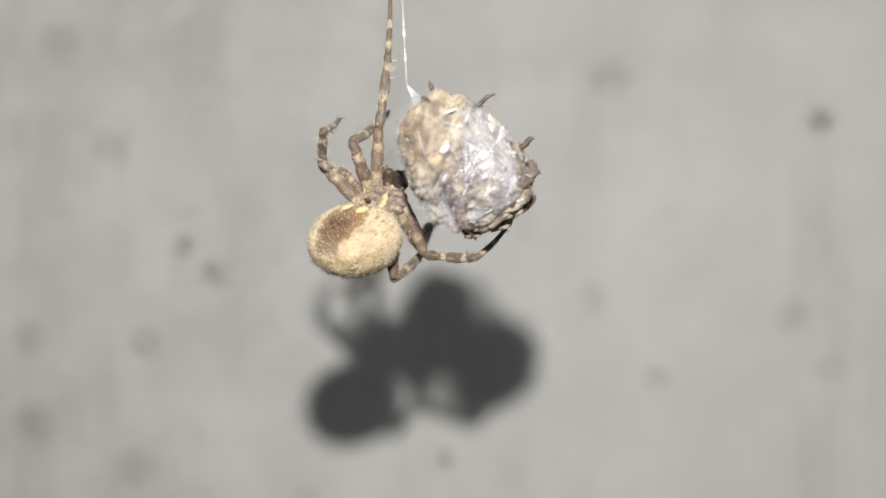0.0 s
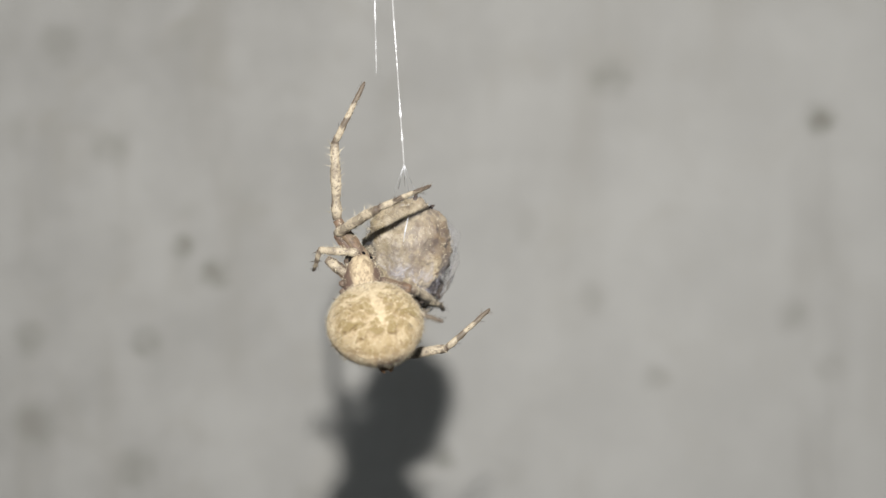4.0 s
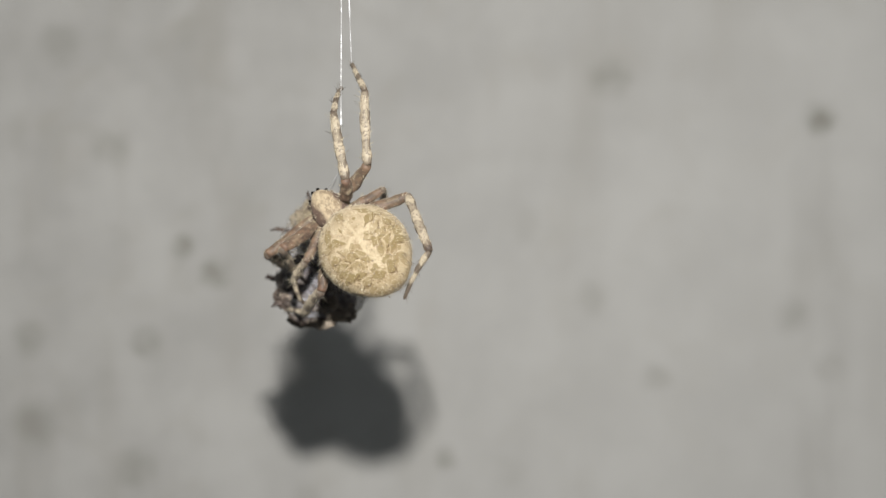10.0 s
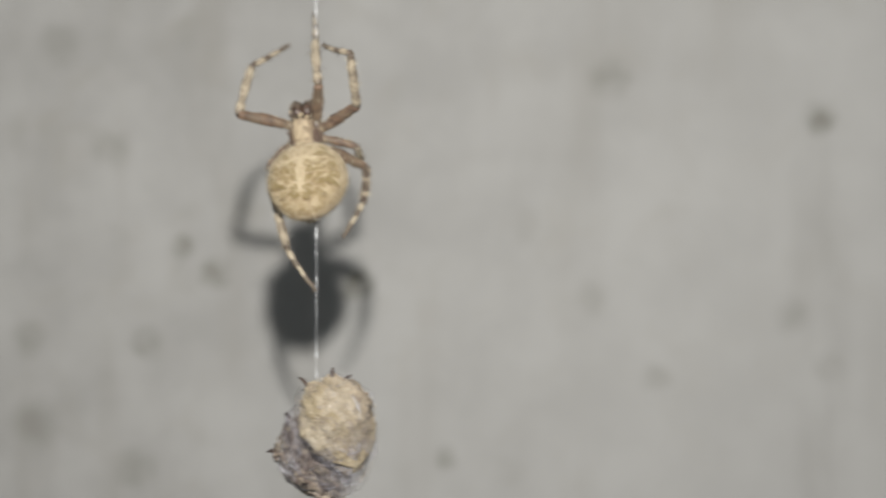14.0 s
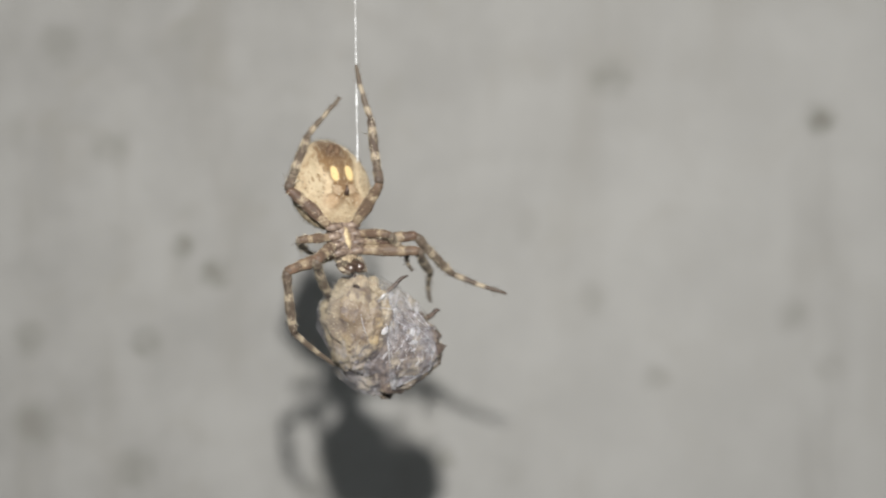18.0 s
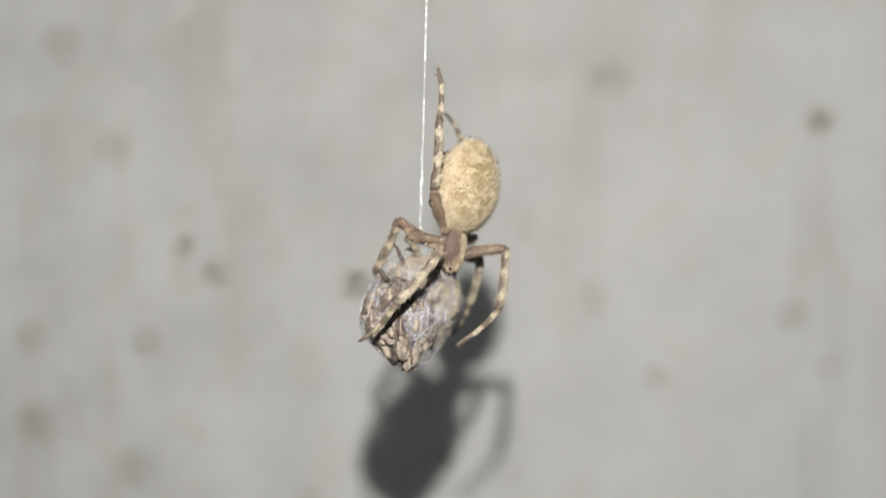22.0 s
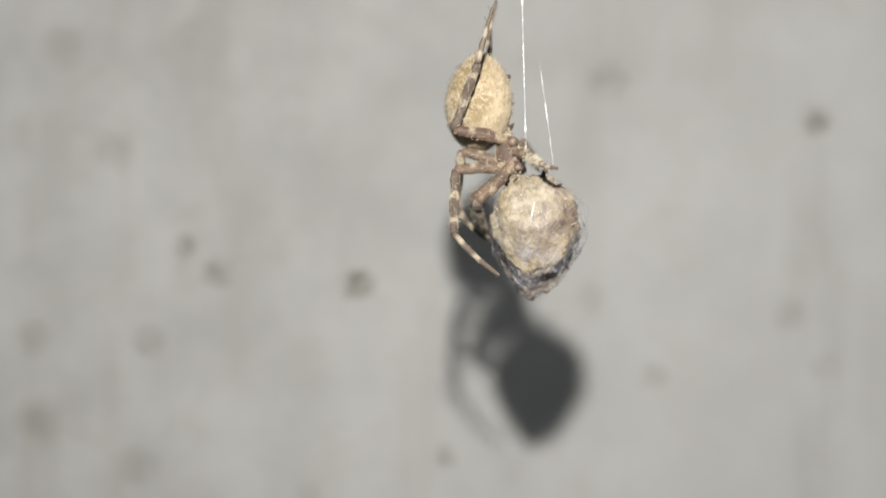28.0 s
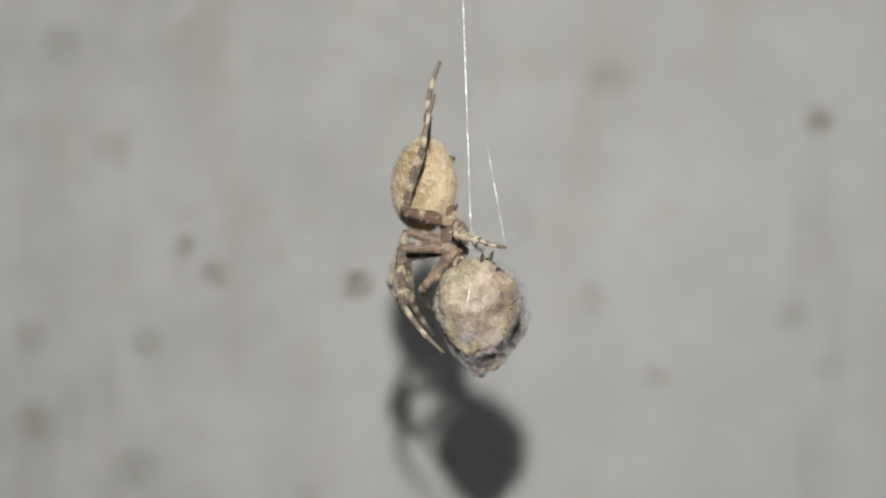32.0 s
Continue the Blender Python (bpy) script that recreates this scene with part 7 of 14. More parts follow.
    walk(legs["L3"][1], [
        (0,P(0,3.29,0,-80.8,-39.7,145.6)), (0.2,P(0,3.29,0,-98.4,-19.7,177.2)), (0.4,P(0,3.29,0,-102.9,5,-159.5)), (0.6,P(0,3.29,0,-96.8,29.4,-134.9)),
        (0.8,P(0,3.29,0,-74.5,47.6,-98)), (1,P(0,3.29,0,-36.6,48.3,-46.7)), (1.5,P(0,3.29,0,-32.4,22,-23.4)), (2,P(0,3.29,0,-38.8,-3.8,-3.8)),
        (2.333,P(0,3.29,0,-15.5,-1.9,-2.9)), (2.667,P(0,3.29,0,7.8,-0.6,-1.3)), (3,P(0,3.29,0,31.2,0,0.6)), (3.5,P(0,3.29,0,30.6,0,-0.7)),
        (4.5,P(0,3.29,0,13.3,-1.9,11.8)), (5.5,P(0,3.29,0,-4,0,24.3)), (6,P(0,3.29,0,-2.1,0,23.1)), (6.5,P(0,3.29,0,-2.4,0,22.2)), (6.667,P(0,3.29,0,15,5.7,39.9)),
        (6.833,P(0,3.29,0,33.4,5.7,58.5)), (7,P(0,3.29,0,50.8,0,76.1)), (7.25,P(0,3.29,0,25.8,1.3,70.2)), (7.5,P(0,3.29,0,0.8,0,64.2)),
        (7.625,P(0,3.29,0,16.3,15.2,89.8)), (7.75,P(0,3.29,0,38.1,21.4,120.4)), (7.875,P(0,3.29,0,60.2,16,151.1)), (8,P(0,3.29,0,76.3,1.3,177.2)),
        (9,P(0,3.29,0,76,5.6,154.8)), (9.333,P(0,3.29,0,67.1,16.7,122.7)), (9.667,P(0,3.29,0,52.8,21.2,87.7)), (10,P(0,3.29,0,38.5,17.1,52.6)),
        (10.167,P(0,3.29,0,22.5,9.5,26.2)), (10.333,P(0,3.29,0,11.5,-3.9,2.9)), (10.5,P(0,3.29,0,6.3,-20.5,-18.8)), (10.625,P(0,3.29,0,28.9,-9.5,-32.9)),
        (10.75,P(0,3.29,0,48.2,5.5,-41.7)), (10.875,P(0,3.29,0,66.2,22.6,-45.4)), (11,P(0,3.29,0,86.5,39.9,-42.8)), (11.25,P(0,3.29,0,80.1,20.2,-30.7)),
        (11.5,P(0,3.29,0,70.2,2.2,-17.4)), (11.75,P(0,3.29,0,82.8,-1,-2.5)), (12,P(0,3.29,0,94.2,-7.2,11.4)), (12.25,P(0,3.29,0,72.7,-3.6,6.2)),
        (12.5,P(0,3.29,0,51,-2.1,0)), (12.75,P(0,3.29,0,51.8,-5.5,-22.3)), (13,P(0,3.29,0,53.8,-8.4,-44.8)), (13.167,P(0,3.29,0,51.6,-4.4,-22.3)),
        (13.333,P(0,3.29,0,51,0.1,0)), (13.5,P(0,3.29,0,52.2,4.5,22.2)), (13.667,P(0,3.29,0,59.6,6.7,-1.5)), (13.833,P(0,3.29,0,65.5,11.6,-25)),
        (14,P(0,3.29,0,69,18.5,-48.5)), (14.167,P(0,3.29,0,54,5.7,-39.3)), (14.333,P(0,3.29,0,37.2,-4.1,-27.1)), (14.5,P(0,3.29,0,18.6,-9.7,-12.5)),
        (15.333,P(0,3.29,0,31.9,0.2,6.3)), (16.167,P(0,3.29,0,47.7,4.9,26.9)), (17,P(0,3.29,0,64.3,3.7,48)), (17.25,P(0,3.29,0,68.5,5.3,78.6)),
        (17.5,P(0,3.29,0,72.9,4.5,109.3)), (17.625,P(0,3.29,0,44,-8.5,120.7)), (17.75,P(0,3.29,0,12.2,-14.1,137.4)), (17.875,P(0,3.29,0,-20,-10,154.6)),
        (18,P(0,3.29,0,-49.3,2.1,167)), (18.2,P(0,3.29,0,-40.7,-11,138.9)), (18.4,P(0,3.29,0,-26.2,-18.1,107.8)), (18.6,P(0,3.29,0,-9.8,-16.8,75.5)),
        (18.8,P(0,3.29,0,3.1,-7.5,45.3)), (19,P(0,3.29,0,9.8,6.7,17.8)), (19.25,P(0,3.29,0,-9,8.3,21)), (19.5,P(0,3.29,0,-27.9,10.8,23.5)),
        (19.667,P(0,3.29,0,-5.5,6.2,24.3)), (19.833,P(0,3.29,0,16.8,1.6,23.4)), (20,P(0,3.29,0,39,-2.2,20.7)), (20.5,P(0,3.29,0,65.8,-4.4,10.3)),
        (21,P(0,3.29,0,92.6,-1.6,0)), (21.5,P(0,3.29,0,72.2,-9.3,13.7)), (22,P(0,3.29,0,50.3,-11.6,29.4)), (22.167,P(0,3.29,0,48.7,-34.7,11.8)),
        (22.333,P(0,3.29,0,58.9,-56.8,-13.9)), (22.5,P(0,3.29,0,104.1,-69.1,-73)), (22.667,P(0,3.29,0,149.3,-56.8,-132.1)), (22.833,P(0,3.29,0,159.5,-34.7,-157.8)),
        (23,P(0,3.29,0,158,-11.6,-175.3)), (23.167,P(0,3.29,0,162.3,-37.2,170.6)), (23.333,P(0,3.29,0,-178.7,-60,143.9)), (23.5,P(0,3.29,0,-120.2,-67.4,78.3)),
        (23.667,P(0,3.29,0,-82.3,-49.6,33.1)), (23.833,P(0,3.29,0,-72.6,-24.9,14.9)), (24,P(0,3.29,0,-71.6,0.9,2.5)), (24.2,P(0,3.29,0,-39.6,-1.2,5.3)),
        (24.4,P(0,3.29,0,-7.7,-4.4,6.5)), (24.6,P(0,3.29,0,24.4,-7.8,5.8)), (24.8,P(0,3.29,0,56.7,-10.3,3.4)), (25,P(0,3.29,0,89.3,-11.2,0)),
        (25.167,P(0,3.29,0,85.1,-11,11.3)), (25.333,P(0,3.29,0,81,-10,22.6)), (25.5,P(0,3.29,0,77.2,-8.3,33.8)), (26.167,P(0,3.29,0,51.3,-0.3,24.4)),
        (26.833,P(0,3.29,0,24.4,2.8,12.4)), (27.5,P(0,3.29,0,-2.5,0,0.3)), (28,P(0,3.29,0,-2.7,0,0.1)), (28.5,P(0,3.29,0,3.8,0,8.4)), (29,P(0,3.29,0,11.1,0,15.7)),
        (29.5,P(0,3.29,0,20.6,0,10.3)), (30,P(0,3.29,0,30.6,0,5.1)), (30.5,P(0,3.29,0,31.8,0,15.2)), (31,P(0,3.29,0,33.4,0,25.6)), (31.5,P(0,3.29,0,36.4,0,26.1)),
        (32,P(0,3.29,0,39.4,0,26.9)),])
    walk(legs["L3"][2], [
        (0,P(-1.95,4.01,-2.43,-81.4,-45.2,136.7)), (0.2,P(-1.04,3.81,-2.97,-107.2,-38.4,161.3)), (0.4,P(0,4.05,-3.1,-125.4,-25.1,178.3)),
        (0.6,P(0.83,4.66,-2.76,-137.8,-8.6,-170.8)), (0.8,P(1.16,5.42,-2.07,-147,9.5,-163.6)), (1,P(0.89,6.08,-1.27,-154.6,28.5,-158.9)),
        (1.5,P(0.48,6.02,-1.59,-86,51.3,-61.8)), (2,P(0.29,5.77,-2,-56,2.3,2.3)), (2.333,P(0.18,6.36,-0.85,-33.2,1,1.3)), (2.667,P(0.07,6.45,0.44,-10.5,0.2,-0.1)),
        (3,P(-0.03,6.02,1.65,12.2,0,-1.8)), (3.5,P(0.03,6.04,1.63,11.6,0,0.4)), (4.5,P(-0.66,6.33,0.73,-10.3,-0.8,4.5)), (5.5,P(-1.31,6.2,-0.22,-32.1,0,8.6)),
        (6,P(-1.25,6.23,-0.12,-31,0,8.7)), (6.5,P(-1.21,6.25,-0.13,-30.8,0,7.3)), (6.667,P(-1.91,5.71,0.82,-44.5,-14.5,52.3)),
        (6.833,P(-2.18,4.84,1.75,-65.1,-14.5,100.7)), (7,P(-1.96,3.77,2.47,-78.8,0,145.7)), (7.25,P(-2.69,4.3,1.39,-63.5,1.3,155.2)),
        (7.5,P(-2.87,4.68,0.04,-48.3,0,164.8)), (7.625,P(-3.07,3.53,0.86,-16.7,3.2,167.5)), (7.75,P(-2.53,2.64,1.83,15.1,4.6,171.5)),
        (7.875,P(-1.44,2.27,2.66,46.9,3.6,175.6)), (8,P(-0.11,2.54,3.1,78.6,0.7,178.6)), (9,P(-0.6,2.72,3.08,66.9,8.9,136.7)),
        (9.333,P(-1.5,3.33,2.82,59.9,5.5,83.6)), (9.667,P(-1.89,4.29,2.37,58.3,-2.1,31.5)), (10,P(-1.63,5.27,1.9,63.5,-8,-21.1)),
        (10.167,P(-1.12,6.03,1.2,49,-17.6,-35.7)), (10.333,P(-0.2,6.41,0.63,36.4,-30.2,-48.3)), (10.5,P(0.9,6.34,0.33,25.5,-45,-59.4)),
        (10.625,P(1.3,5.78,1.52,44.7,-24,-59)), (10.75,P(1.59,4.73,2.37,62.5,-4.2,-51.9)), (10.875,P(1.71,3.4,2.7,82.9,12.3,-38.9)),
        (11,P(1.63,2.04,2.45,108.2,22.4,-19.6)), (11.25,P(1.22,3.21,2.95,102.8,17.2,-9.6)), (11.5,P(0.43,4.29,3,96.7,13,0.6)),
        (11.75,P(-0.03,3.69,3.17,106,12.6,4.5)), (12,P(-0.34,2.98,3.16,115.1,11.6,8.2)), (12.25,P(-0.29,4.21,3.04,89.5,12,1.1)),
        (12.5,P(-0.09,5.3,2.48,64.1,9.2,-5.5)), (12.75,P(0.53,5.21,2.5,53.3,2.2,-23.7)), (13,P(1.06,4.89,2.55,45.2,-7.7,-40.5)),
        (13.167,P(0.57,5.2,2.49,49.2,-6.3,-34.8)), (13.333,P(0,5.3,2.48,53.2,-5.3,-29.1)), (13.5,P(-0.56,5.18,2.52,57.4,-4.6,-23.2)),
        (13.667,P(0.36,4.9,2.73,64,1.8,-30.5)), (13.833,P(1.09,4.25,2.85,69.9,9.1,-37)), (14,P(1.48,3.34,2.83,75,16.9,-43)),
        (14.167,P(1.39,4.58,2.57,64.1,1.5,-47.8)), (14.333,P(1.04,5.62,1.93,54.2,-14.6,-49.7)), (14.5,P(0.49,6.28,1,43.7,-30.7,-48.7)),
        (15.333,P(-0.29,5.99,1.69,-10.7,-36,-24.6)), (16.167,P(-0.79,5.3,2.35,-61,-23.2,-5.8)), (17,P(-0.91,4.36,2.87,-102.5,-2.5,-3.4)),
        (17.25,P(-1.1,3.79,2.96,-106.7,1.4,-6.1)), (17.5,P(-0.97,3.21,3.04,-111.1,5.1,-9)), (17.625,P(-1.81,1.83,2.19,-101.1,29.1,30.2)),
        (17.75,P(-1.99,0.88,0.65,-72.2,39.1,82.8)), (17.875,P(-1.46,0.66,-1.07,-45.5,26.2,133.7)), (18,P(-0.38,1.24,-2.42,-38.2,1.4,171.6)),
        (18.2,P(-1.89,1.73,-2.04,-29.5,-12.8,142.8)), (18.4,P(-2.86,2.83,-1.34,-14.2,-20.7,110.4)), (18.6,P(-3.01,4.23,-0.52,3.4,-19.2,76.4)),
        (18.8,P(-2.28,5.52,0.17,16.9,-8.9,45.1)), (19,P(-0.9,6.31,0.54,23.2,6.4,17)), (19.25,P(-1.2,6.21,-0.5,-2.3,7.7,19.8)),
        (19.5,P(-1.38,5.77,-1.47,-27.9,10.1,21.8)), (19.667,P(-1.34,6.17,-0.3,5.8,19.1,47.2)), (19.833,P(-1.19,6.11,0.92,40.2,12.5,73.6)),
        (20,P(-0.95,5.58,2.01,68.3,-6.3,91.9)), (20.5,P(-0.45,4.54,2.91,90.8,-13.8,45.2)), (21,P(-0.09,3.15,3.19,111.7,-2.8,-0.5)),
        (21.5,P(-0.71,4.12,3,82.6,-11.8,14.1)), (22,P(-1.43,4.83,2.41,51.7,-12.3,31.4)), (22.167,P(-1.77,5.07,1.97,58.8,8.9,50.3)),
        (22.333,P(-1.83,5.44,1.5,73.9,26.2,74.1)), (22.5,P(-1.59,5.83,1.1,98,34.9,105.7)), (22.667,P(-1.12,6.14,0.89,124.3,30.8,139.3)),
        (22.833,P(-0.54,6.3,0.92,142.9,16.2,165.9)), (23,P(0,6.26,1.17,152.8,-4,-173.9)), (23.167,P(1.07,6.2,0.77,173.6,-5.2,-174.5)),
        (23.333,P(1.83,5.91,-0.04,-165.6,-6.2,-175.5)), (23.5,P(2.09,5.46,-1.06,-144.7,-6.7,-176.8)), (23.667,P(1.79,4.96,-2.05,-123.8,-6.7,-178.1)),
        (23.833,P(0.99,4.54,-2.76,-102.9,-6.3,-179.5)), (24,P(-0.09,4.29,-3.03,-82.1,-5.4,179.5)), (24.2,P(-0.18,5.74,-2.04,-84.1,-10.2,-145)),
        (24.4,P(-0.33,6.44,-0.43,-88.7,-13,-108.9)), (24.6,P(-0.47,6.17,1.3,-94.1,-12.5,-72.5)), (24.8,P(-0.58,5.01,2.63,-98.1,-9.1,-36.5)),
        (25,P(-0.62,3.33,3.13,-99.3,-4,-1.2)), (25.167,P(-0.65,3.44,3.12,-91.9,-12.7,-60.6)), (25.333,P(-0.7,3.54,3.11,-80.5,-10.6,-121.2)),
        (25.5,P(-0.77,3.63,3.08,-76.6,0.1,-179.8)), (26.167,P(-0.83,5.1,2.49,-59.3,32.6,-126.8)), (26.833,P(-0.56,6.14,1.32,-15.8,32.6,-54.7)),
        (27.5,P(-0.02,6.48,-0.14,1.5,0,-1.8)), (28,P(0,6.48,-0.15,1.3,0,-2.1)), (28.5,P(-0.46,6.45,0.21,6.5,0,6.8)), (29,P(-0.85,6.31,0.62,13.6,0,15.5)),
        (29.5,P(-0.53,6.24,1.12,21.7,0,11.2)), (30,P(-0.24,6.03,1.63,31.6,0,7.9)), (30.5,P(-0.71,5.91,1.68,33,0,17.1)), (31,P(-1.15,5.7,1.76,34.7,0,26.9)),
        (31.5,P(-1.13,5.6,1.9,38.9,0,27.9)), (32,P(-1.12,5.5,2.03,42.8,0,29.7)),])
    walk(legs["L4"][0], [
        (0,P(-1.1,0.85,-0.5,146.7,0,-19.2)), (0.5,P(-1.1,0.85,-0.5,156.1,0,-34.2)), (1,P(-1.1,0.85,-0.5,153.2,0,-41.8)), (1.5,P(-1.1,0.85,-0.5,-167.7,0,-41.9)),
        (2,P(-1.1,0.85,-0.5,-160.1,0,-33.1)), (2.5,P(-1.1,0.85,-0.5,-161.6,0,-16.7)), (3,P(-1.1,0.85,-0.5,-159.5,0,15.6)), (3.5,P(-1.1,0.85,-0.5,-160.9,0,17.4)),
        (5.5,P(-1.1,0.85,-0.5,-158.4,0,17.5)), (6,P(-1.1,0.85,-0.5,-158.4,0,14.4)), (6.5,P(-1.1,0.85,-0.5,-156.9,0,11.1)), (7,P(-1.1,0.85,-0.5,-158.2,0,16.9)),
        (7.5,P(-1.1,0.85,-0.5,-151.8,0,-25.9)), (8,P(-1.1,0.85,-0.5,-122.8,0,-63.3)), (8.25,P(-1.1,0.85,-0.5,-163.8,1.8,-68)),
        (8.5,P(-1.1,0.85,-0.5,155.2,0,-72.8)), (9,P(-1.1,0.85,-0.5,160.2,0,-64.2)), (10,P(-1.1,0.85,-0.5,-150.1,0,-51.2)), (10.5,P(-1.1,0.85,-0.5,-176.7,0,-84.4)),
        (11,P(-1.1,0.85,-0.5,144.7,0,-59.9)), (11.5,P(-1.1,0.85,-0.5,171.1,0,-44.8)), (12,P(-1.1,0.85,-0.5,170.8,0,-46.6)), (12.5,P(-1.1,0.85,-0.5,174.7,0,-20.2)),
        (13,P(-1.1,0.85,-0.5,161.2,0,-9.8)), (13.5,P(-1.1,0.85,-0.5,164.4,0,-39.3)), (14,P(-1.1,0.85,-0.5,154,0,-32.6)), (14.5,P(-1.1,0.85,-0.5,166.3,0,-25.7)),
        (15.5,P(-1.1,0.85,-0.5,-134.4,26.4,19.1)), (16.5,P(-1.1,0.85,-0.5,-75.1,0,64)), (16.667,P(-1.1,0.85,-0.5,-86.5,13.7,15.2)),
        (16.833,P(-1.1,0.85,-0.5,-104.8,13.7,-36.5)), (17,P(-1.1,0.85,-0.5,-116.2,0,-85.2)), (17.5,P(-1.1,0.85,-0.5,-137.9,0,-58.6)),
        (18,P(-1.1,0.85,-0.5,-179.3,0,-41)), (19,P(-1.1,0.85,-0.5,166.6,0,-51.8)), (19.5,P(-1.1,0.85,-0.5,-176.3,0,-17.9)), (20,P(-1.1,0.85,-0.5,-161.3,0,-35.4)),
        (21,P(-1.1,0.85,-0.5,168.2,0,-55.5)), (22,P(-1.1,0.85,-0.5,-168.9,0,6.5)), (23,P(-1.1,0.85,-0.5,-162,0,1)), (23.333,P(-1.1,0.85,-0.5,-136.2,26,50.7)),
        (23.667,P(-1.1,0.85,-0.5,-97.5,19.9,110)), (24,P(-1.1,0.85,-0.5,-80.5,-12,155)), (24.5,P(-1.1,0.85,-0.5,-113.8,-25.9,-130.9)),
        (25,P(-1.1,0.85,-0.5,-137.1,0,-62.6)), (25.5,P(-1.1,0.85,-0.5,-179.5,0,-65.9)), (27.5,P(-1.1,0.85,-0.5,121.7,0,-47)), (28,P(-1.1,0.85,-0.5,120.4,0,-44.1)),
        (28.5,P(-1.1,0.85,-0.5,131.2,0,-58.5)), (29,P(-1.1,0.85,-0.5,139.5,0,-63)), (29.5,P(-1.1,0.85,-0.5,138.7,0,-69.8)), (30,P(-1.1,0.85,-0.5,138.6,0,-77.3)),
        (30.5,P(-1.1,0.85,-0.5,135.1,0,-66.1)), (31,P(-1.1,0.85,-0.5,135.3,0,-55.8)), (31.5,P(-1.1,0.85,-0.5,131.2,0,-54.5)), (32,P(-1.1,0.85,-0.5,131,0,-58.2)),])
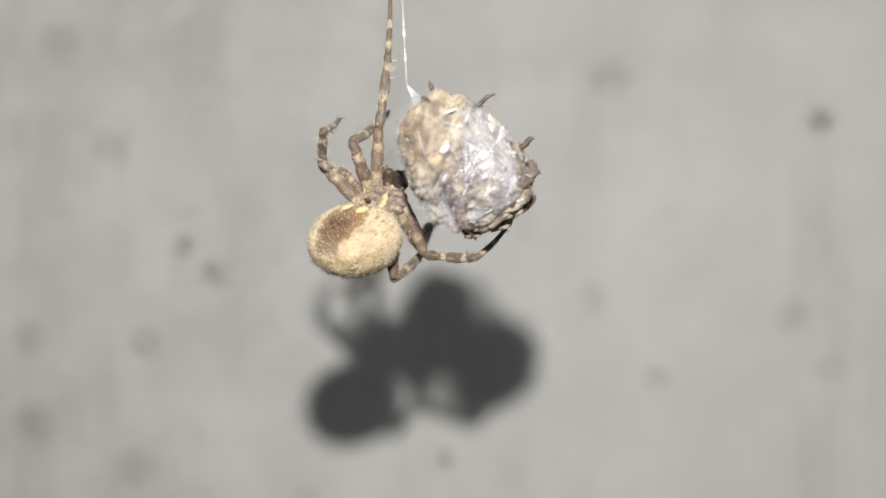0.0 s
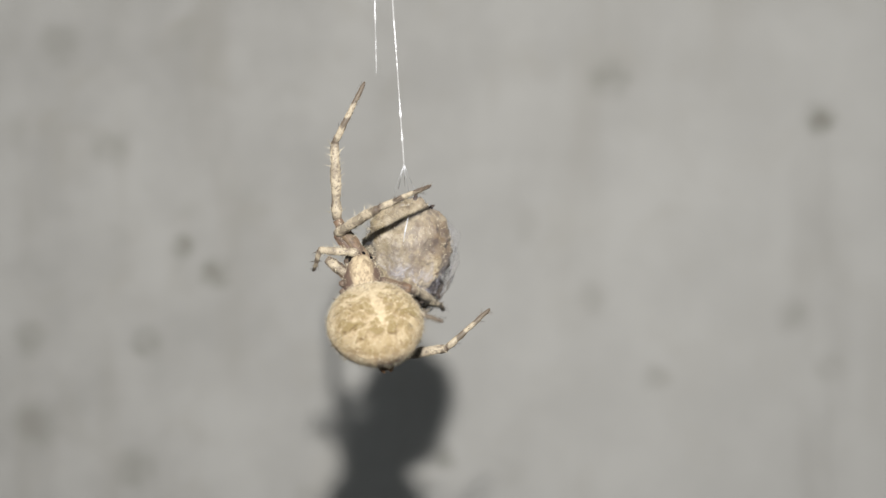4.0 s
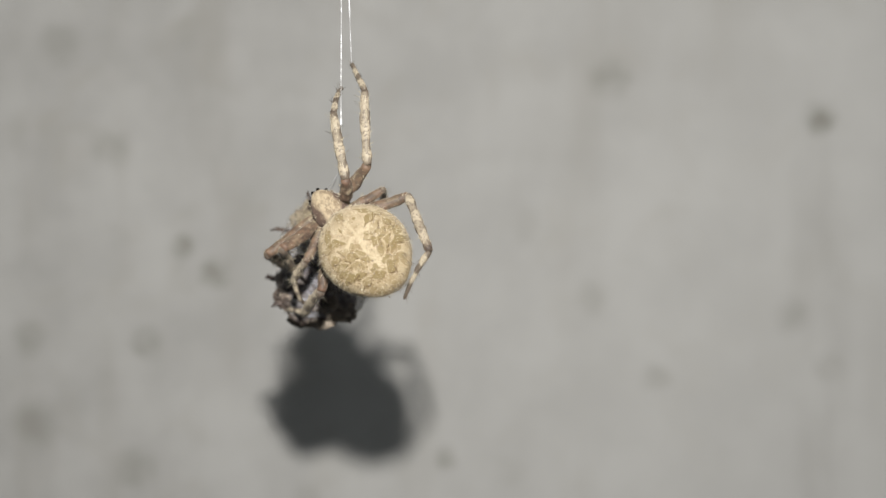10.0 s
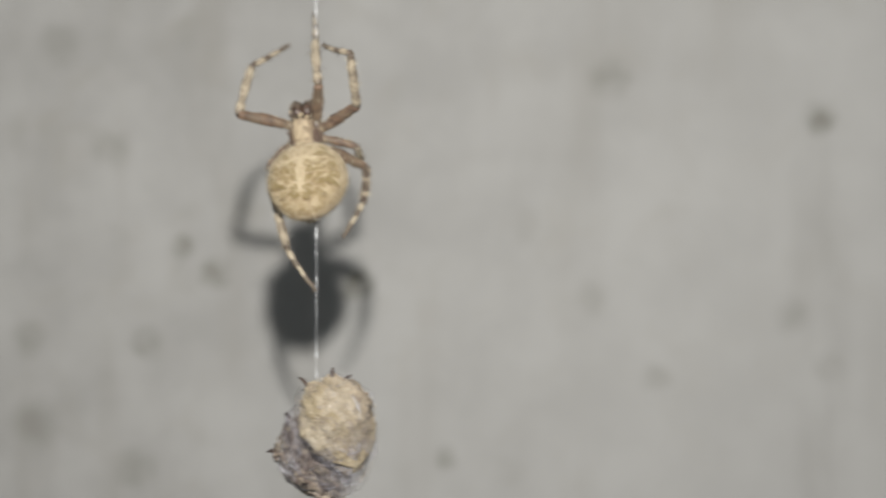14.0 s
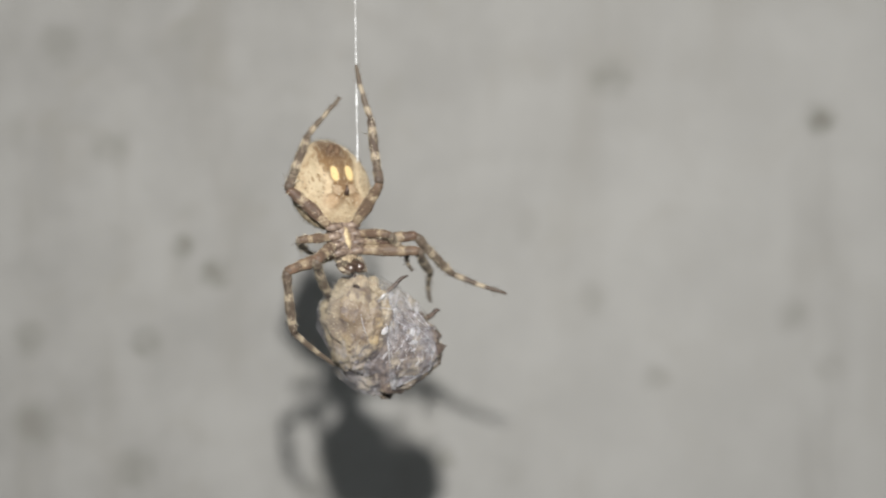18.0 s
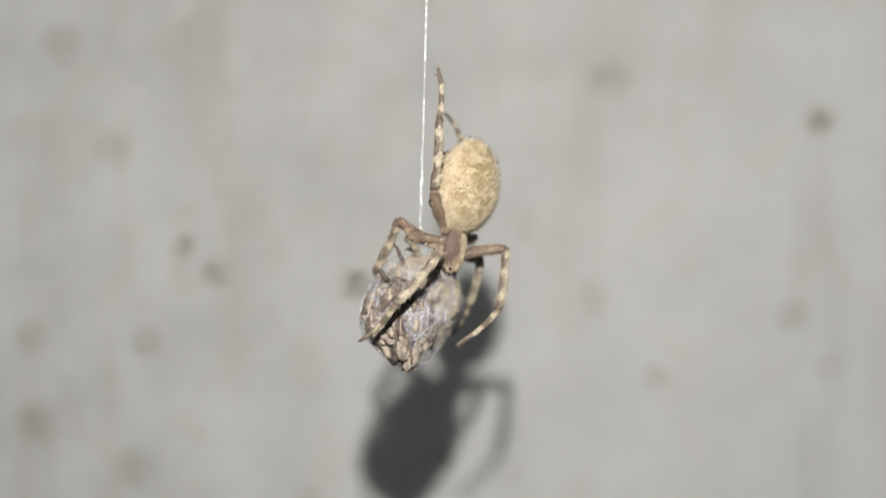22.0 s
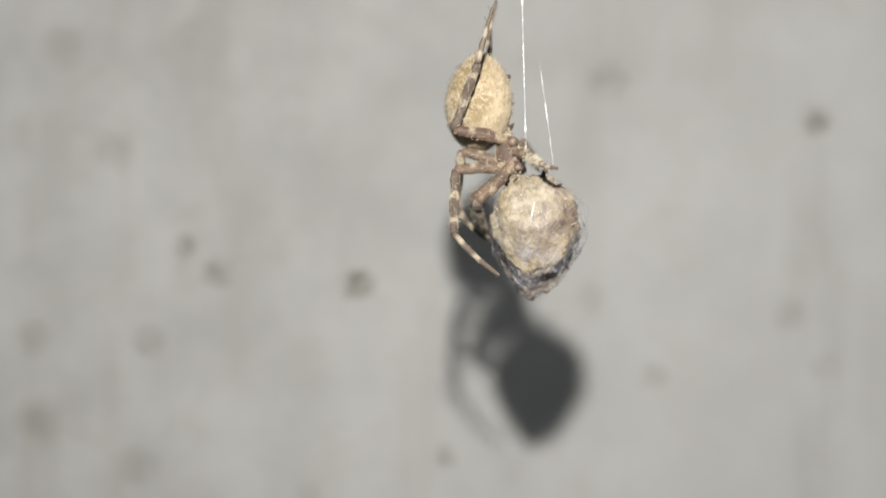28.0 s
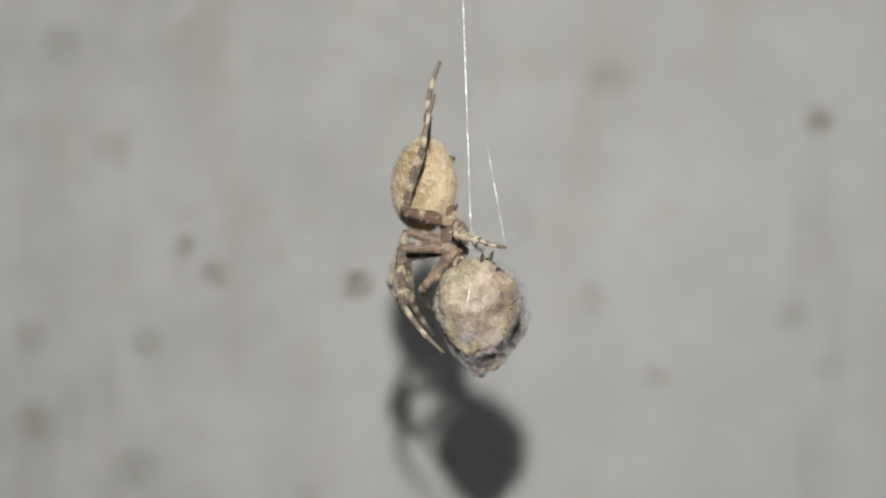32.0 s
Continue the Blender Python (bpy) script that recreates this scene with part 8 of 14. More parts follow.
    walk(legs["L4"][1], [
        (0,P(0,5.09,0,-66.2,-12.5,160.3)), (0.5,P(0,5.09,0,-54.9,-18.6,130.7)), (1,P(0,5.09,0,-27.9,-25.2,111.3)), (1.25,P(0,5.09,0,2.8,-8.7,97.1)),
        (1.5,P(0,5.09,0,29.3,12.3,93.1)), (1.75,P(0,5.09,0,52.3,17.6,110.3)), (2,P(0,5.09,0,76,15.8,128.5)), (2.1,P(0,5.09,0,76.6,-0.3,154.6)),
        (2.2,P(0,5.09,0,69.8,-15,-178.4)), (2.3,P(0,5.09,0,56.1,-24.7,-147.6)), (2.4,P(0,5.09,0,38.2,-26,-113.8)), (2.5,P(0,5.09,0,22.9,-18.2,-81.9)),
        (2.75,P(0,5.09,0,-11.3,-11.6,-70.4)), (3,P(0,5.09,0,-43.2,0,-64.6)), (3.5,P(0,5.09,0,-15.2,0,-80.8)), (4.5,P(0,5.09,0,5.8,1.3,-73.6)),
        (5.5,P(0,5.09,0,26.8,0,-66.5)), (6,P(0,5.09,0,15.7,0,-62.2)), (6.5,P(0,5.09,0,27.7,0,-71.3)), (7,P(0,5.09,0,32.4,0,-59.8)),
        (7.167,P(0,5.09,0,4.9,0.1,-59.9)), (7.333,P(0,5.09,0,-22.6,0.1,-60)), (7.5,P(0,5.09,0,-50.1,0,-60.1)), (7.75,P(0,5.09,0,-54.3,-26.4,-60.3)),
        (8,P(0,5.09,0,-60.3,-52.7,-57.7)), (8.167,P(0,5.09,0,-39.6,-28.2,-67.1)), (8.333,P(0,5.09,0,-25.3,-2.8,-66.7)), (8.5,P(0,5.09,0,-9.8,21.7,-59.7)),
        (9,P(0,5.09,0,-21.6,13.2,-40.9)), (9.25,P(0,5.09,0,-13,32.2,-14.9)), (9.5,P(0,5.09,0,8.2,44.6,21)), (9.75,P(0,5.09,0,36.8,43.4,63.7)),
        (10,P(0,5.09,0,56,29.7,97.9)), (10.1,P(0,5.09,0,44.2,30.5,63.5)), (10.2,P(0,5.09,0,34,25.4,30.3)), (10.3,P(0,5.09,0,28.7,16.4,0)),
        (10.4,P(0,5.09,0,28.8,6.2,-28.4)), (10.5,P(0,5.09,0,33.8,-2.8,-56.7)), (10.75,P(0,5.09,0,44.1,10.7,-47.3)), (11,P(0,5.09,0,57.2,22.1,-34.9)),
        (11.25,P(0,5.09,0,33.1,15.9,-44.3)), (11.5,P(0,5.09,0,10.8,6.8,-50.1)), (12,P(0,5.09,0,13.8,4.7,-30.1)), (12.5,P(0,5.09,0,-1.5,2.5,-28.2)),
        (12.75,P(0,5.09,0,20.8,5.2,-22.7)), (13,P(0,5.09,0,43.3,5.6,-16.6)), (13.25,P(0,5.09,0,9.6,10.5,-25.9)), (13.5,P(0,5.09,0,-24.6,9.4,-36.5)),
        (14,P(0,5.09,0,-44.2,22.6,-58.5)), (14.5,P(0,5.09,0,-36.4,10.3,-47.8)), (14.833,P(0,5.09,0,-49.5,31.5,-57.9)), (15.167,P(0,5.09,0,-72.3,48.9,-78.1)),
        (15.5,P(0,5.09,0,-111.3,56,-114.8)), (15.833,P(0,5.09,0,-148.7,47.3,-149.9)), (16.167,P(0,5.09,0,-170,29.2,-168.6)), (16.5,P(0,5.09,0,177.5,7.8,-177.9)),
        (16.6,P(0,5.09,0,173,-24.2,-177)), (16.7,P(0,5.09,0,164.9,-55.9,-171.4)), (16.8,P(0,5.09,0,94.2,-82.1,-102.7)), (16.9,P(0,5.09,0,9.6,-57.8,-20.3)),
        (17,P(0,5.09,0,0.9,-26.2,-14)), (17.167,P(0,5.09,0,-14.7,-26.4,-28.5)), (17.333,P(0,5.09,0,-30.1,-30.1,-42.8)), (17.5,P(0,5.09,0,-44.9,-36.9,-56.1)),
        (17.75,P(0,5.09,0,-26.1,-20.1,-69.9)), (18,P(0,5.09,0,-12.6,-0.7,-77)), (18.333,P(0,5.09,0,9.2,9.4,-57.3)), (18.667,P(0,5.09,0,33.5,10.8,-35)),
        (19,P(0,5.09,0,56.4,3.3,-14.2)), (19.125,P(0,5.09,0,35.6,-8.7,3.2)), (19.25,P(0,5.09,0,11.5,-13.1,24.2)), (19.375,P(0,5.09,0,-12.5,-8.7,45.2)),
        (19.5,P(0,5.09,0,-33.3,3.3,62.6)), (19.667,P(0,5.09,0,-19.2,-8.5,36.3)), (19.833,P(0,5.09,0,-0.9,-12.4,7.2)), (20,P(0,5.09,0,17,-7.1,-21.6)),
        (20.5,P(0,5.09,0,29.2,-0.2,-42.8)), (21,P(0,5.09,0,38.3,10.5,-62.5)), (21.25,P(0,5.09,0,31.5,3,-31.6)), (21.5,P(0,5.09,0,21.8,0,-0.2)),
        (21.75,P(0,5.09,0,12.1,2.6,31.2)), (22,P(0,5.09,0,5,9.8,62.1)), (23,P(0,5.09,0,-12.8,15.5,58.6)), (23.25,P(0,5.09,0,6.2,33.3,89.6)),
        (23.5,P(0,5.09,0,36.3,37.5,130.2)), (23.75,P(0,5.09,0,61.7,25.3,166.6)), (24,P(0,5.09,0,74.3,3.7,-167.2)), (24.25,P(0,5.09,0,59,-23.6,-158)),
        (24.5,P(0,5.09,0,32.3,-46,-135.7)), (24.75,P(0,5.09,0,-15.3,-53,-92.1)), (25,P(0,5.09,0,-54.9,-37.9,-56.6)), (25.25,P(0,5.09,0,-36.7,-20.8,-74.4)),
        (25.5,P(0,5.09,0,-25.2,-0.5,-85.2)), (26.167,P(0,5.09,0,7.3,-3.4,-90.1)), (26.833,P(0,5.09,0,39.9,-3.2,-95.7)), (27.5,P(0,5.09,0,72.4,0,-100.4)),
        (28,P(0,5.09,0,74.3,0,-105.5)), (28.25,P(0,5.09,0,71.9,-0.4,-85.9)), (28.5,P(0,5.09,0,69.4,0,-66.4)), (29,P(0,5.09,0,63.7,0,-40.8)),
        (29.5,P(0,5.09,0,56.3,0,-68.6)), (30,P(0,5.09,0,36.7,0,-96.1)), (30.5,P(0,5.09,0,59.4,0,-74.5)), (30.75,P(0,5.09,0,65.4,1,-56.1)),
        (31,P(0,5.09,0,71.5,0,-37.7)), (31.5,P(0,5.09,0,72.9,0,-51.5)), (32,P(0,5.09,0,68.4,0,-61.7)),])
    walk(legs["L4"][2], [
        (0,P(-1.96,3.18,-5.44,-49,-8.1,167.6)), (0.5,P(-3.68,4.01,-4.72,-52.6,-10.5,155.3)), (1,P(-5.45,4.27,-2.58,-42.6,-18.3,139.1)),
        (1.25,P(-6.03,4.29,0.3,-15.4,-6.5,120.8)), (1.5,P(-5.33,5.44,2.91,7.3,11.6,109.6)), (1.75,P(-4,5.16,4.59,22.6,15,119.1)),
        (2,P(-2.16,5.43,5.68,38.4,15.7,129.2)), (2.1,P(-0.58,3.8,5.92,44.1,11.7,149.6)), (2.2,P(1.54,3.03,5.52,47.9,6,169.3)),
        (2.3,P(3.61,3.35,4.59,49.6,-0.7,-171.5)), (2.4,P(5.04,4.67,3.39,49.1,-7.5,-152.4)), (2.5,P(5.45,6.61,2.25,46.2,-13.7,-132.8)),
        (2.75,P(5.7,6.87,-1.17,19.9,-9.4,-119.7)), (3,P(4.01,6.99,-4.17,-4.5,0,-110)), (3.5,P(5.8,6.03,-1.6,-10.5,0,-113.1)),
        (4.5,P(5.82,6.78,0.62,-8.7,0.1,-107.4)), (5.5,P(4.98,7.26,2.75,-7,0,-101.8)), (6,P(5.19,7.82,1.65,-22.7,0,-114.9)), (6.5,P(5.1,6.81,2.83,-19.1,0,-122.4)),
        (7,P(4.44,7.68,3.26,-8.5,0,-119)), (7.167,P(5.25,8.13,0.52,2.9,0.1,-118.6)), (7.333,P(4.87,7.9,-2.34,14.2,0.1,-118.3)),
        (7.5,P(3.39,7.04,-4.67,25.5,0,-117.9)), (7.75,P(4.17,4.94,-4.43,62,-18,-138.7)), (8,P(4.8,3.15,-3.21,104.3,-18.7,-167.4)),
        (8.167,P(5.03,5.22,-3.42,153,16.5,-171.6)), (8.333,P(5.1,7.15,-2.6,-143.3,40.3,-141.3)), (8.5,P(4.99,8.45,-0.96,-73.8,24.2,-103.5)),
        (9,P(3.32,9.7,-2.18,-61.3,19.7,-85.1)), (9.25,P(0.82,11.01,-1.16,-61.5,48.7,-59)), (9.5,P(-1.59,10.93,0.62,-21,70.9,3.3)),
        (9.75,P(-3.26,9.5,2.65,39.9,56.3,85.4)), (10,P(-3.72,7.1,4.38,45.2,27.5,115.3)), (10.1,P(-2.95,8.96,3.66,55.9,27.7,148.6)),
        (10.2,P(-1.28,10.18,3.08,64.9,22.8,-179.2)), (10.3,P(0.83,10.43,2.81,69.5,14.4,-149.4)), (10.4,P(2.82,9.63,2.92,69.3,4.9,-121.1)),
        (10.5,P(4.14,8.01,3.38,64.6,-3.3,-92.8)), (10.75,P(3.75,7.48,4.16,61.1,12.2,-71.3)), (11,P(3.46,6.69,4.75,63.9,28,-48.6)),
        (11.25,P(4.21,8.11,3.19,51,19,-59.2)), (11.5,P(4.68,8.82,1.13,40.5,8.2,-67.1)), (12,P(3.06,10.15,1.44,41.9,5.7,-37.8)),
        (12.5,P(2.87,10.46,-0.16,-3,2.9,-32.8)), (12.75,P(2.37,10.26,2.15,-27.3,17.5,-58.7)), (13,P(1.65,9.22,4.16,-56.7,18.9,-89.5)),
        (13.25,P(2.79,10.41,1,-61.2,17.3,-93.1)), (13.5,P(2.96,9.79,-2.5,-65.6,15.6,-96.6)), (14,P(2.87,8.76,-3.92,-15.3,23.9,-64.9)),
        (14.5,P(3.2,8.86,-3.55,-6.8,11.8,-58.7)), (14.833,P(2.06,9.24,-3.95,18.9,21.6,-51)), (15.167,P(0.91,9.75,-3.81,47.4,26.9,-38.9)),
        (15.5,P(-0.03,10.28,-3.17,77,26.2,-25.2)), (15.833,P(-0.6,10.76,-2.15,104.9,19.7,-14)), (16.167,P(-0.68,11.07,-0.92,130,9.2,-7.4)),
        (16.5,P(-0.26,11.17,0.26,153.5,-3,-5.9)), (16.6,P(-0.01,11.14,0.67,-177.4,-11.9,2.6)), (16.7,P(0.42,11.1,0.89,-148.2,-23.8,5.9)),
        (16.8,P(0.89,11.05,0.84,-116.1,-35.6,1.9)), (16.9,P(1.27,11.02,0.54,-78,-43.3,-10.5)), (17,P(1.43,11.01,0.09,-36.3,-43.1,-27.4)),
        (17.167,P(3.42,9.93,-1.39,-21.3,-47.5,-56.7)), (17.333,P(4.7,7.92,-2.65,-4.8,-46.1,-87.5)), (17.5,P(5.02,5.35,-3.44,7.8,-39.4,-114.8)),
        (17.75,P(5.45,6.11,-2.51,5.4,-20.1,-102)), (18,P(5.79,6.42,-1.33,7.5,-0.7,-90.8)), (18.333,P(5.14,8.2,0.96,23.7,4.7,-89.4)),
        (18.667,P(3.43,8.89,3.3,40.3,9.5,-86.4)), (19,P(1.11,8.29,5.06,57.3,13.3,-82.1)), (19.125,P(-0.81,10.01,3.5,50.9,6.8,-69.2)),
        (19.25,P(-2.7,10.42,1.18,43.2,1.9,-55.8)), (19.375,P(-4.08,9.42,-1.3,34.7,-1,-41.9)), (19.5,P(-4.61,7.26,-3.34,25.6,-1.7,-27.6)),
        (19.667,P(-3.16,9.9,-1.98,23.4,-4.4,-29.1)), (19.833,P(-0.74,11.13,-0.09,21.2,-7.2,-30.4)), (20,P(1.94,10.59,1.76,19,-10,-31.6)),
        (20.5,P(3.6,9,2.97,28.5,-0.7,-53.9)), (21,P(4.56,6.69,3.71,33.8,11.4,-74.9)), (21.25,P(2.86,9.42,3.18,34,10.2,-44.1)),
        (21.5,P(0.03,10.74,2.26,33.6,9.1,-13.4)), (21.75,P(-3.03,10.21,1.27,32.6,8.4,17.2)), (22,P(-5.32,8.01,0.52,31.4,8.2,47.7)),
        (23,P(-5.26,7.87,-1.3,0.8,10.8,35.9)), (23.25,P(-6.05,5.5,0.55,15.9,38.2,65.1)), (23.5,P(-5.16,3.59,2.86,55.6,50.6,116.4)),
        (23.75,P(-2.89,2.81,4.85,93.1,35.9,165.6)), (24,P(0,3.4,5.85,106.4,7.9,-166.5)), (24.25,P(3.11,2.96,4.78,89.7,-18.5,-160.2)),
        (24.5,P(5.27,3.03,2.26,64.6,-41.1,-142.6)), (24.75,P(5.82,3.59,-0.97,21.3,-51.5,-105.7)), (25,P(4.61,4.46,-3.93,-21.9,-41,-69)),
        (25.25,P(5.05,5.16,-3.4,0.4,-21.7,-79.5)), (25.5,P(5.49,5.53,-2.59,17.6,-0.5,-81.6)), (26.167,P(6.04,5.13,0.77,32,-1.4,-85.6)),
        (26.833,P(4.67,4.84,3.9,46.4,-1.2,-89.8)), (27.5,P(1.81,4.76,5.8,60.8,0,-93.7)), (28,P(1.58,4.65,5.86,63.1,0,-95)),
        (28.25,P(1.89,5.27,5.79,54.8,-0.2,-92.2)), (28.5,P(1.96,5.95,5.7,46.5,0,-89.4)), (29,P(1.77,7.13,5.46,39.6,0,-87.2)), (29.5,P(3.15,6.32,5.06,37.9,0,-89.7)),
        (30,P(4.85,4.57,3.64,36.5,0,-91.3)), (30.5,P(2.99,5.92,5.24,46.5,0,-83.6)), (30.75,P(2.15,6.42,5.54,48.6,0.1,-79.9)), (31,P(1.18,6.62,5.77,50.7,0,-76.2)),
        (31.5,P(1.4,6.2,5.82,54.8,0,-77.3)), (32,P(1.98,6.15,5.66,47.6,0,-83.3)),])
    walk(legs["R1"][0], [
        (0,P(1.1,3.09,-0.5,-140.5,0,167.6)), (0.5,P(1.1,3.09,-0.5,-149.3,0,160.5)), (1,P(1.1,3.09,-0.5,-143.9,0,148.4)), (1.5,P(1.1,3.09,-0.5,-173.6,0,139.5)),
        (2,P(1.1,3.09,-0.5,172.4,0,139.5)), (2.5,P(1.1,3.09,-0.5,150,0,172.1)), (3,P(1.1,3.09,-0.5,154.1,0,-144.1)), (3.5,P(1.1,3.09,-0.5,158.1,0,-138.3)),
        (5.5,P(1.1,3.09,-0.5,146.2,0,177.3)), (6,P(1.1,3.09,-0.5,146.9,0,179.8)), (6.5,P(1.1,3.09,-0.5,147.2,0,-178.3)), (7,P(1.1,3.09,-0.5,145,0,170.9)),
        (7.5,P(1.1,3.09,-0.5,167.5,0,148.4)), (8,P(1.1,3.09,-0.5,150.2,0,113.5)), (8.5,P(1.1,3.09,-0.5,156.2,0,112.8)), (9,P(1.1,3.09,-0.5,162.4,0,94.6)),
        (10,P(1.1,3.09,-0.5,137.6,0,58.8)), (10.5,P(1.1,3.09,-0.5,169.8,0,70.5)), (11,P(1.1,3.09,-0.5,132.8,0,86.8)), (11.25,P(1.1,3.09,-0.5,157.1,7.3,120)),
        (11.5,P(1.1,3.09,-0.5,-178.6,0,153.2)), (12,P(1.1,3.09,-0.5,124.4,0,115.2)), (12.5,P(1.1,3.09,-0.5,152.8,0,146.2)), (13,P(1.1,3.09,-0.5,127.1,0,143.8)),
        (13.5,P(1.1,3.09,-0.5,128.1,0,98.1)), (14,P(1.1,3.09,-0.5,152.4,0,161.8)), (14.5,P(1.1,3.09,-0.5,130.3,0,119.8)), (16.5,P(1.1,3.09,-0.5,-159.2,0,112.1)),
        (17,P(1.1,3.09,-0.5,-147.8,0,90.8)), (17.5,P(1.1,3.09,-0.5,-135,0,97.2)), (18,P(1.1,3.09,-0.5,-152.7,0,104.4)), (18.5,P(1.1,3.09,-0.5,166,20.3,53.7)),
        (19,P(1.1,3.09,-0.5,124.6,0,3)), (19.5,P(1.1,3.09,-0.5,144.7,0,52.3)), (20,P(1.1,3.09,-0.5,145.4,0,56.3)), (21,P(1.1,3.09,-0.5,125,0,128.6)),
        (22,P(1.1,3.09,-0.5,168.8,0,91)), (23,P(1.1,3.09,-0.5,168.2,0,76.4)), (24,P(1.1,3.09,-0.5,165.9,0,87.9)), (25,P(1.1,3.09,-0.5,179.2,0,104)),
        (25.5,P(1.1,3.09,-0.5,-141.1,0,108.4)), (26.5,P(1.1,3.09,-0.5,170.6,31.1,44.8)), (27.5,P(1.1,3.09,-0.5,122.2,0,-18.9)), (28,P(1.1,3.09,-0.5,122.3,0,-20.5)),
        (28.5,P(1.1,3.09,-0.5,120.9,0,-20.6)), (29,P(1.1,3.09,-0.5,119.4,0,-20.1)), (29.5,P(1.1,3.09,-0.5,118.1,0,-21.6)), (30,P(1.1,3.09,-0.5,116.2,0,-17.1)),
        (30.5,P(1.1,3.09,-0.5,118.9,0,-24.6)), (31,P(1.1,3.09,-0.5,119.4,0,-14.5)), (31.5,P(1.1,3.09,-0.5,122,0,-21.6)), (32,P(1.1,3.09,-0.5,123,0,-16.8)),])
    walk(legs["R1"][1], [
        (0,P(0,5.24,0,2.4,-4,-4.9)), (0.5,P(0,5.24,0,1.8,-4.9,-8.3)), (1,P(0,5.24,0,5.5,-11.1,-15.6)), (1.5,P(0,5.24,0,14.6,-0.6,-5.4)),
        (2,P(0,5.24,0,21.4,-0.4,2.8)), (2.5,P(0,5.24,0,8.5,-15.3,28.3)), (3,P(0,5.24,0,-9.4,0,43.4)), (3.5,P(0,5.24,0,-12.9,0,39.9)), (5.5,P(0,5.24,0,-6.2,0,14.8)),
        (6,P(0,5.24,0,-7.1,0,14.5)), (6.5,P(0,5.24,0,-7.7,0,17.3)), (7,P(0,5.24,0,-3.5,0,0.8)), (7.25,P(0,5.24,0,-14.5,0.2,-1)), (7.5,P(0,5.24,0,-25.6,0,-2.8)),
        (8,P(0,5.24,0,-8.1,13.1,-23.9)), (8.5,P(0,5.24,0,16.7,12.5,-30.2)), (9,P(0,5.24,0,13.4,14.5,-54.5)), (9.5,P(0,5.24,0,-1.6,29.7,-63.1)),
        (10,P(0,5.24,0,-22.2,41.8,-78.2)), (10.25,P(0,5.24,0,0.9,26.4,-69.9)), (10.5,P(0,5.24,0,19.5,9.5,-68.9)), (10.75,P(0,5.24,0,22.8,25.7,-94.9)),
        (11,P(0,5.24,0,17,41.4,-125.2)), (11.125,P(0,5.24,0,10.3,23.6,-103.6)), (11.25,P(0,5.24,0,-2,9.1,-81.9)), (11.375,P(0,5.24,0,-18.5,0.3,-58)),
        (11.5,P(0,5.24,0,-37.1,-0.8,-32.7)), (11.625,P(0,5.24,0,-11.5,6.6,-47.2)), (11.75,P(0,5.24,0,12.5,19.3,-57.5)), (11.875,P(0,5.24,0,36.7,35,-62)),
        (12,P(0,5.24,0,66.4,50.8,-57.1)), (12.125,P(0,5.24,0,36.9,41.7,-61.1)), (12.25,P(0,5.24,0,11.5,32.3,-58.8)), (12.375,P(0,5.24,0,-12.1,24.5,-52.5)),
        (12.5,P(0,5.24,0,-35.5,19.6,-43.7)), (12.667,P(0,5.24,0,-5.6,26.7,-47.6)), (12.833,P(0,5.24,0,26.1,34.6,-47)), (13,P(0,5.24,0,61.2,40.9,-41)),
        (13.25,P(0,5.24,0,45.6,49.1,-63.6)), (13.5,P(0,5.24,0,24.3,51.9,-91.5)), (13.75,P(0,5.24,0,65.6,39.8,-51.6)), (14,P(0,5.24,0,87,15.4,-31.9)),
        (14.25,P(0,5.24,0,72.4,33.2,-43.5)), (14.5,P(0,5.24,0,49.2,46.7,-64.1)), (15,P(0,5.24,0,14.2,32,-79.8)), (15.5,P(0,5.24,0,-11.9,13.4,-83.1)),
        (16,P(0,5.24,0,-36.4,-4.8,-77.9)), (16.5,P(0,5.24,0,-64,-19,-65)), (17,P(0,5.24,0,-80.5,-29.3,-63.2)), (17.5,P(0,5.24,0,-87.9,-40.1,-57.5)),
        (17.75,P(0,5.24,0,-87.8,-21,-31.6)), (18,P(0,5.24,0,-79.5,-3.8,-7.4)), (18.2,P(0,5.24,0,-68.1,-3.7,22.2)), (18.4,P(0,5.24,0,-58.1,-9.3,51.4)),
        (18.6,P(0,5.24,0,-52,-18.9,80.2)), (18.8,P(0,5.24,0,-51.4,-30.2,110.2)), (19,P(0,5.24,0,-58.3,-40.1,144.5)), (19.167,P(0,5.24,0,-59.6,-21.4,163)),
        (19.333,P(0,5.24,0,-54.9,-3.3,179.9)), (19.5,P(0,5.24,0,-45,12.7,-161.5)), (19.75,P(0,5.24,0,-46.8,21.1,-143.6)), (20,P(0,5.24,0,-45.6,29.6,-124.6)),
        (20.333,P(0,5.24,0,-34.5,34.8,-90)), (20.667,P(0,5.24,0,-21.6,33.6,-53.9)), (21,P(0,5.24,0,-12.2,26.6,-20.5)), (21.5,P(0,5.24,0,3.5,15.6,-32.1)),
        (22,P(0,5.24,0,20.6,8.1,-45.9)), (23,P(0,5.24,0,31.9,11.3,-73.8)), (24,P(0,5.24,0,36,13.8,-78.8)), (24.333,P(0,5.24,0,7.6,7.6,-77.2)),
        (24.667,P(0,5.24,0,-20.6,2.9,-72.8)), (25,P(0,5.24,0,-49.1,0.8,-66.8)), (25.167,P(0,5.24,0,-24.5,-12.7,-62.8)), (25.333,P(0,5.24,0,1.3,-26.6,-65)),
        (25.5,P(0,5.24,0,31.6,-38,-74.9)), (26,P(0,5.24,0,8.5,-24,-77.3)), (26.5,P(0,5.24,0,-13.5,-11.8,-84.9)), (27,P(0,5.24,0,-36.3,-3.3,-96.3)),
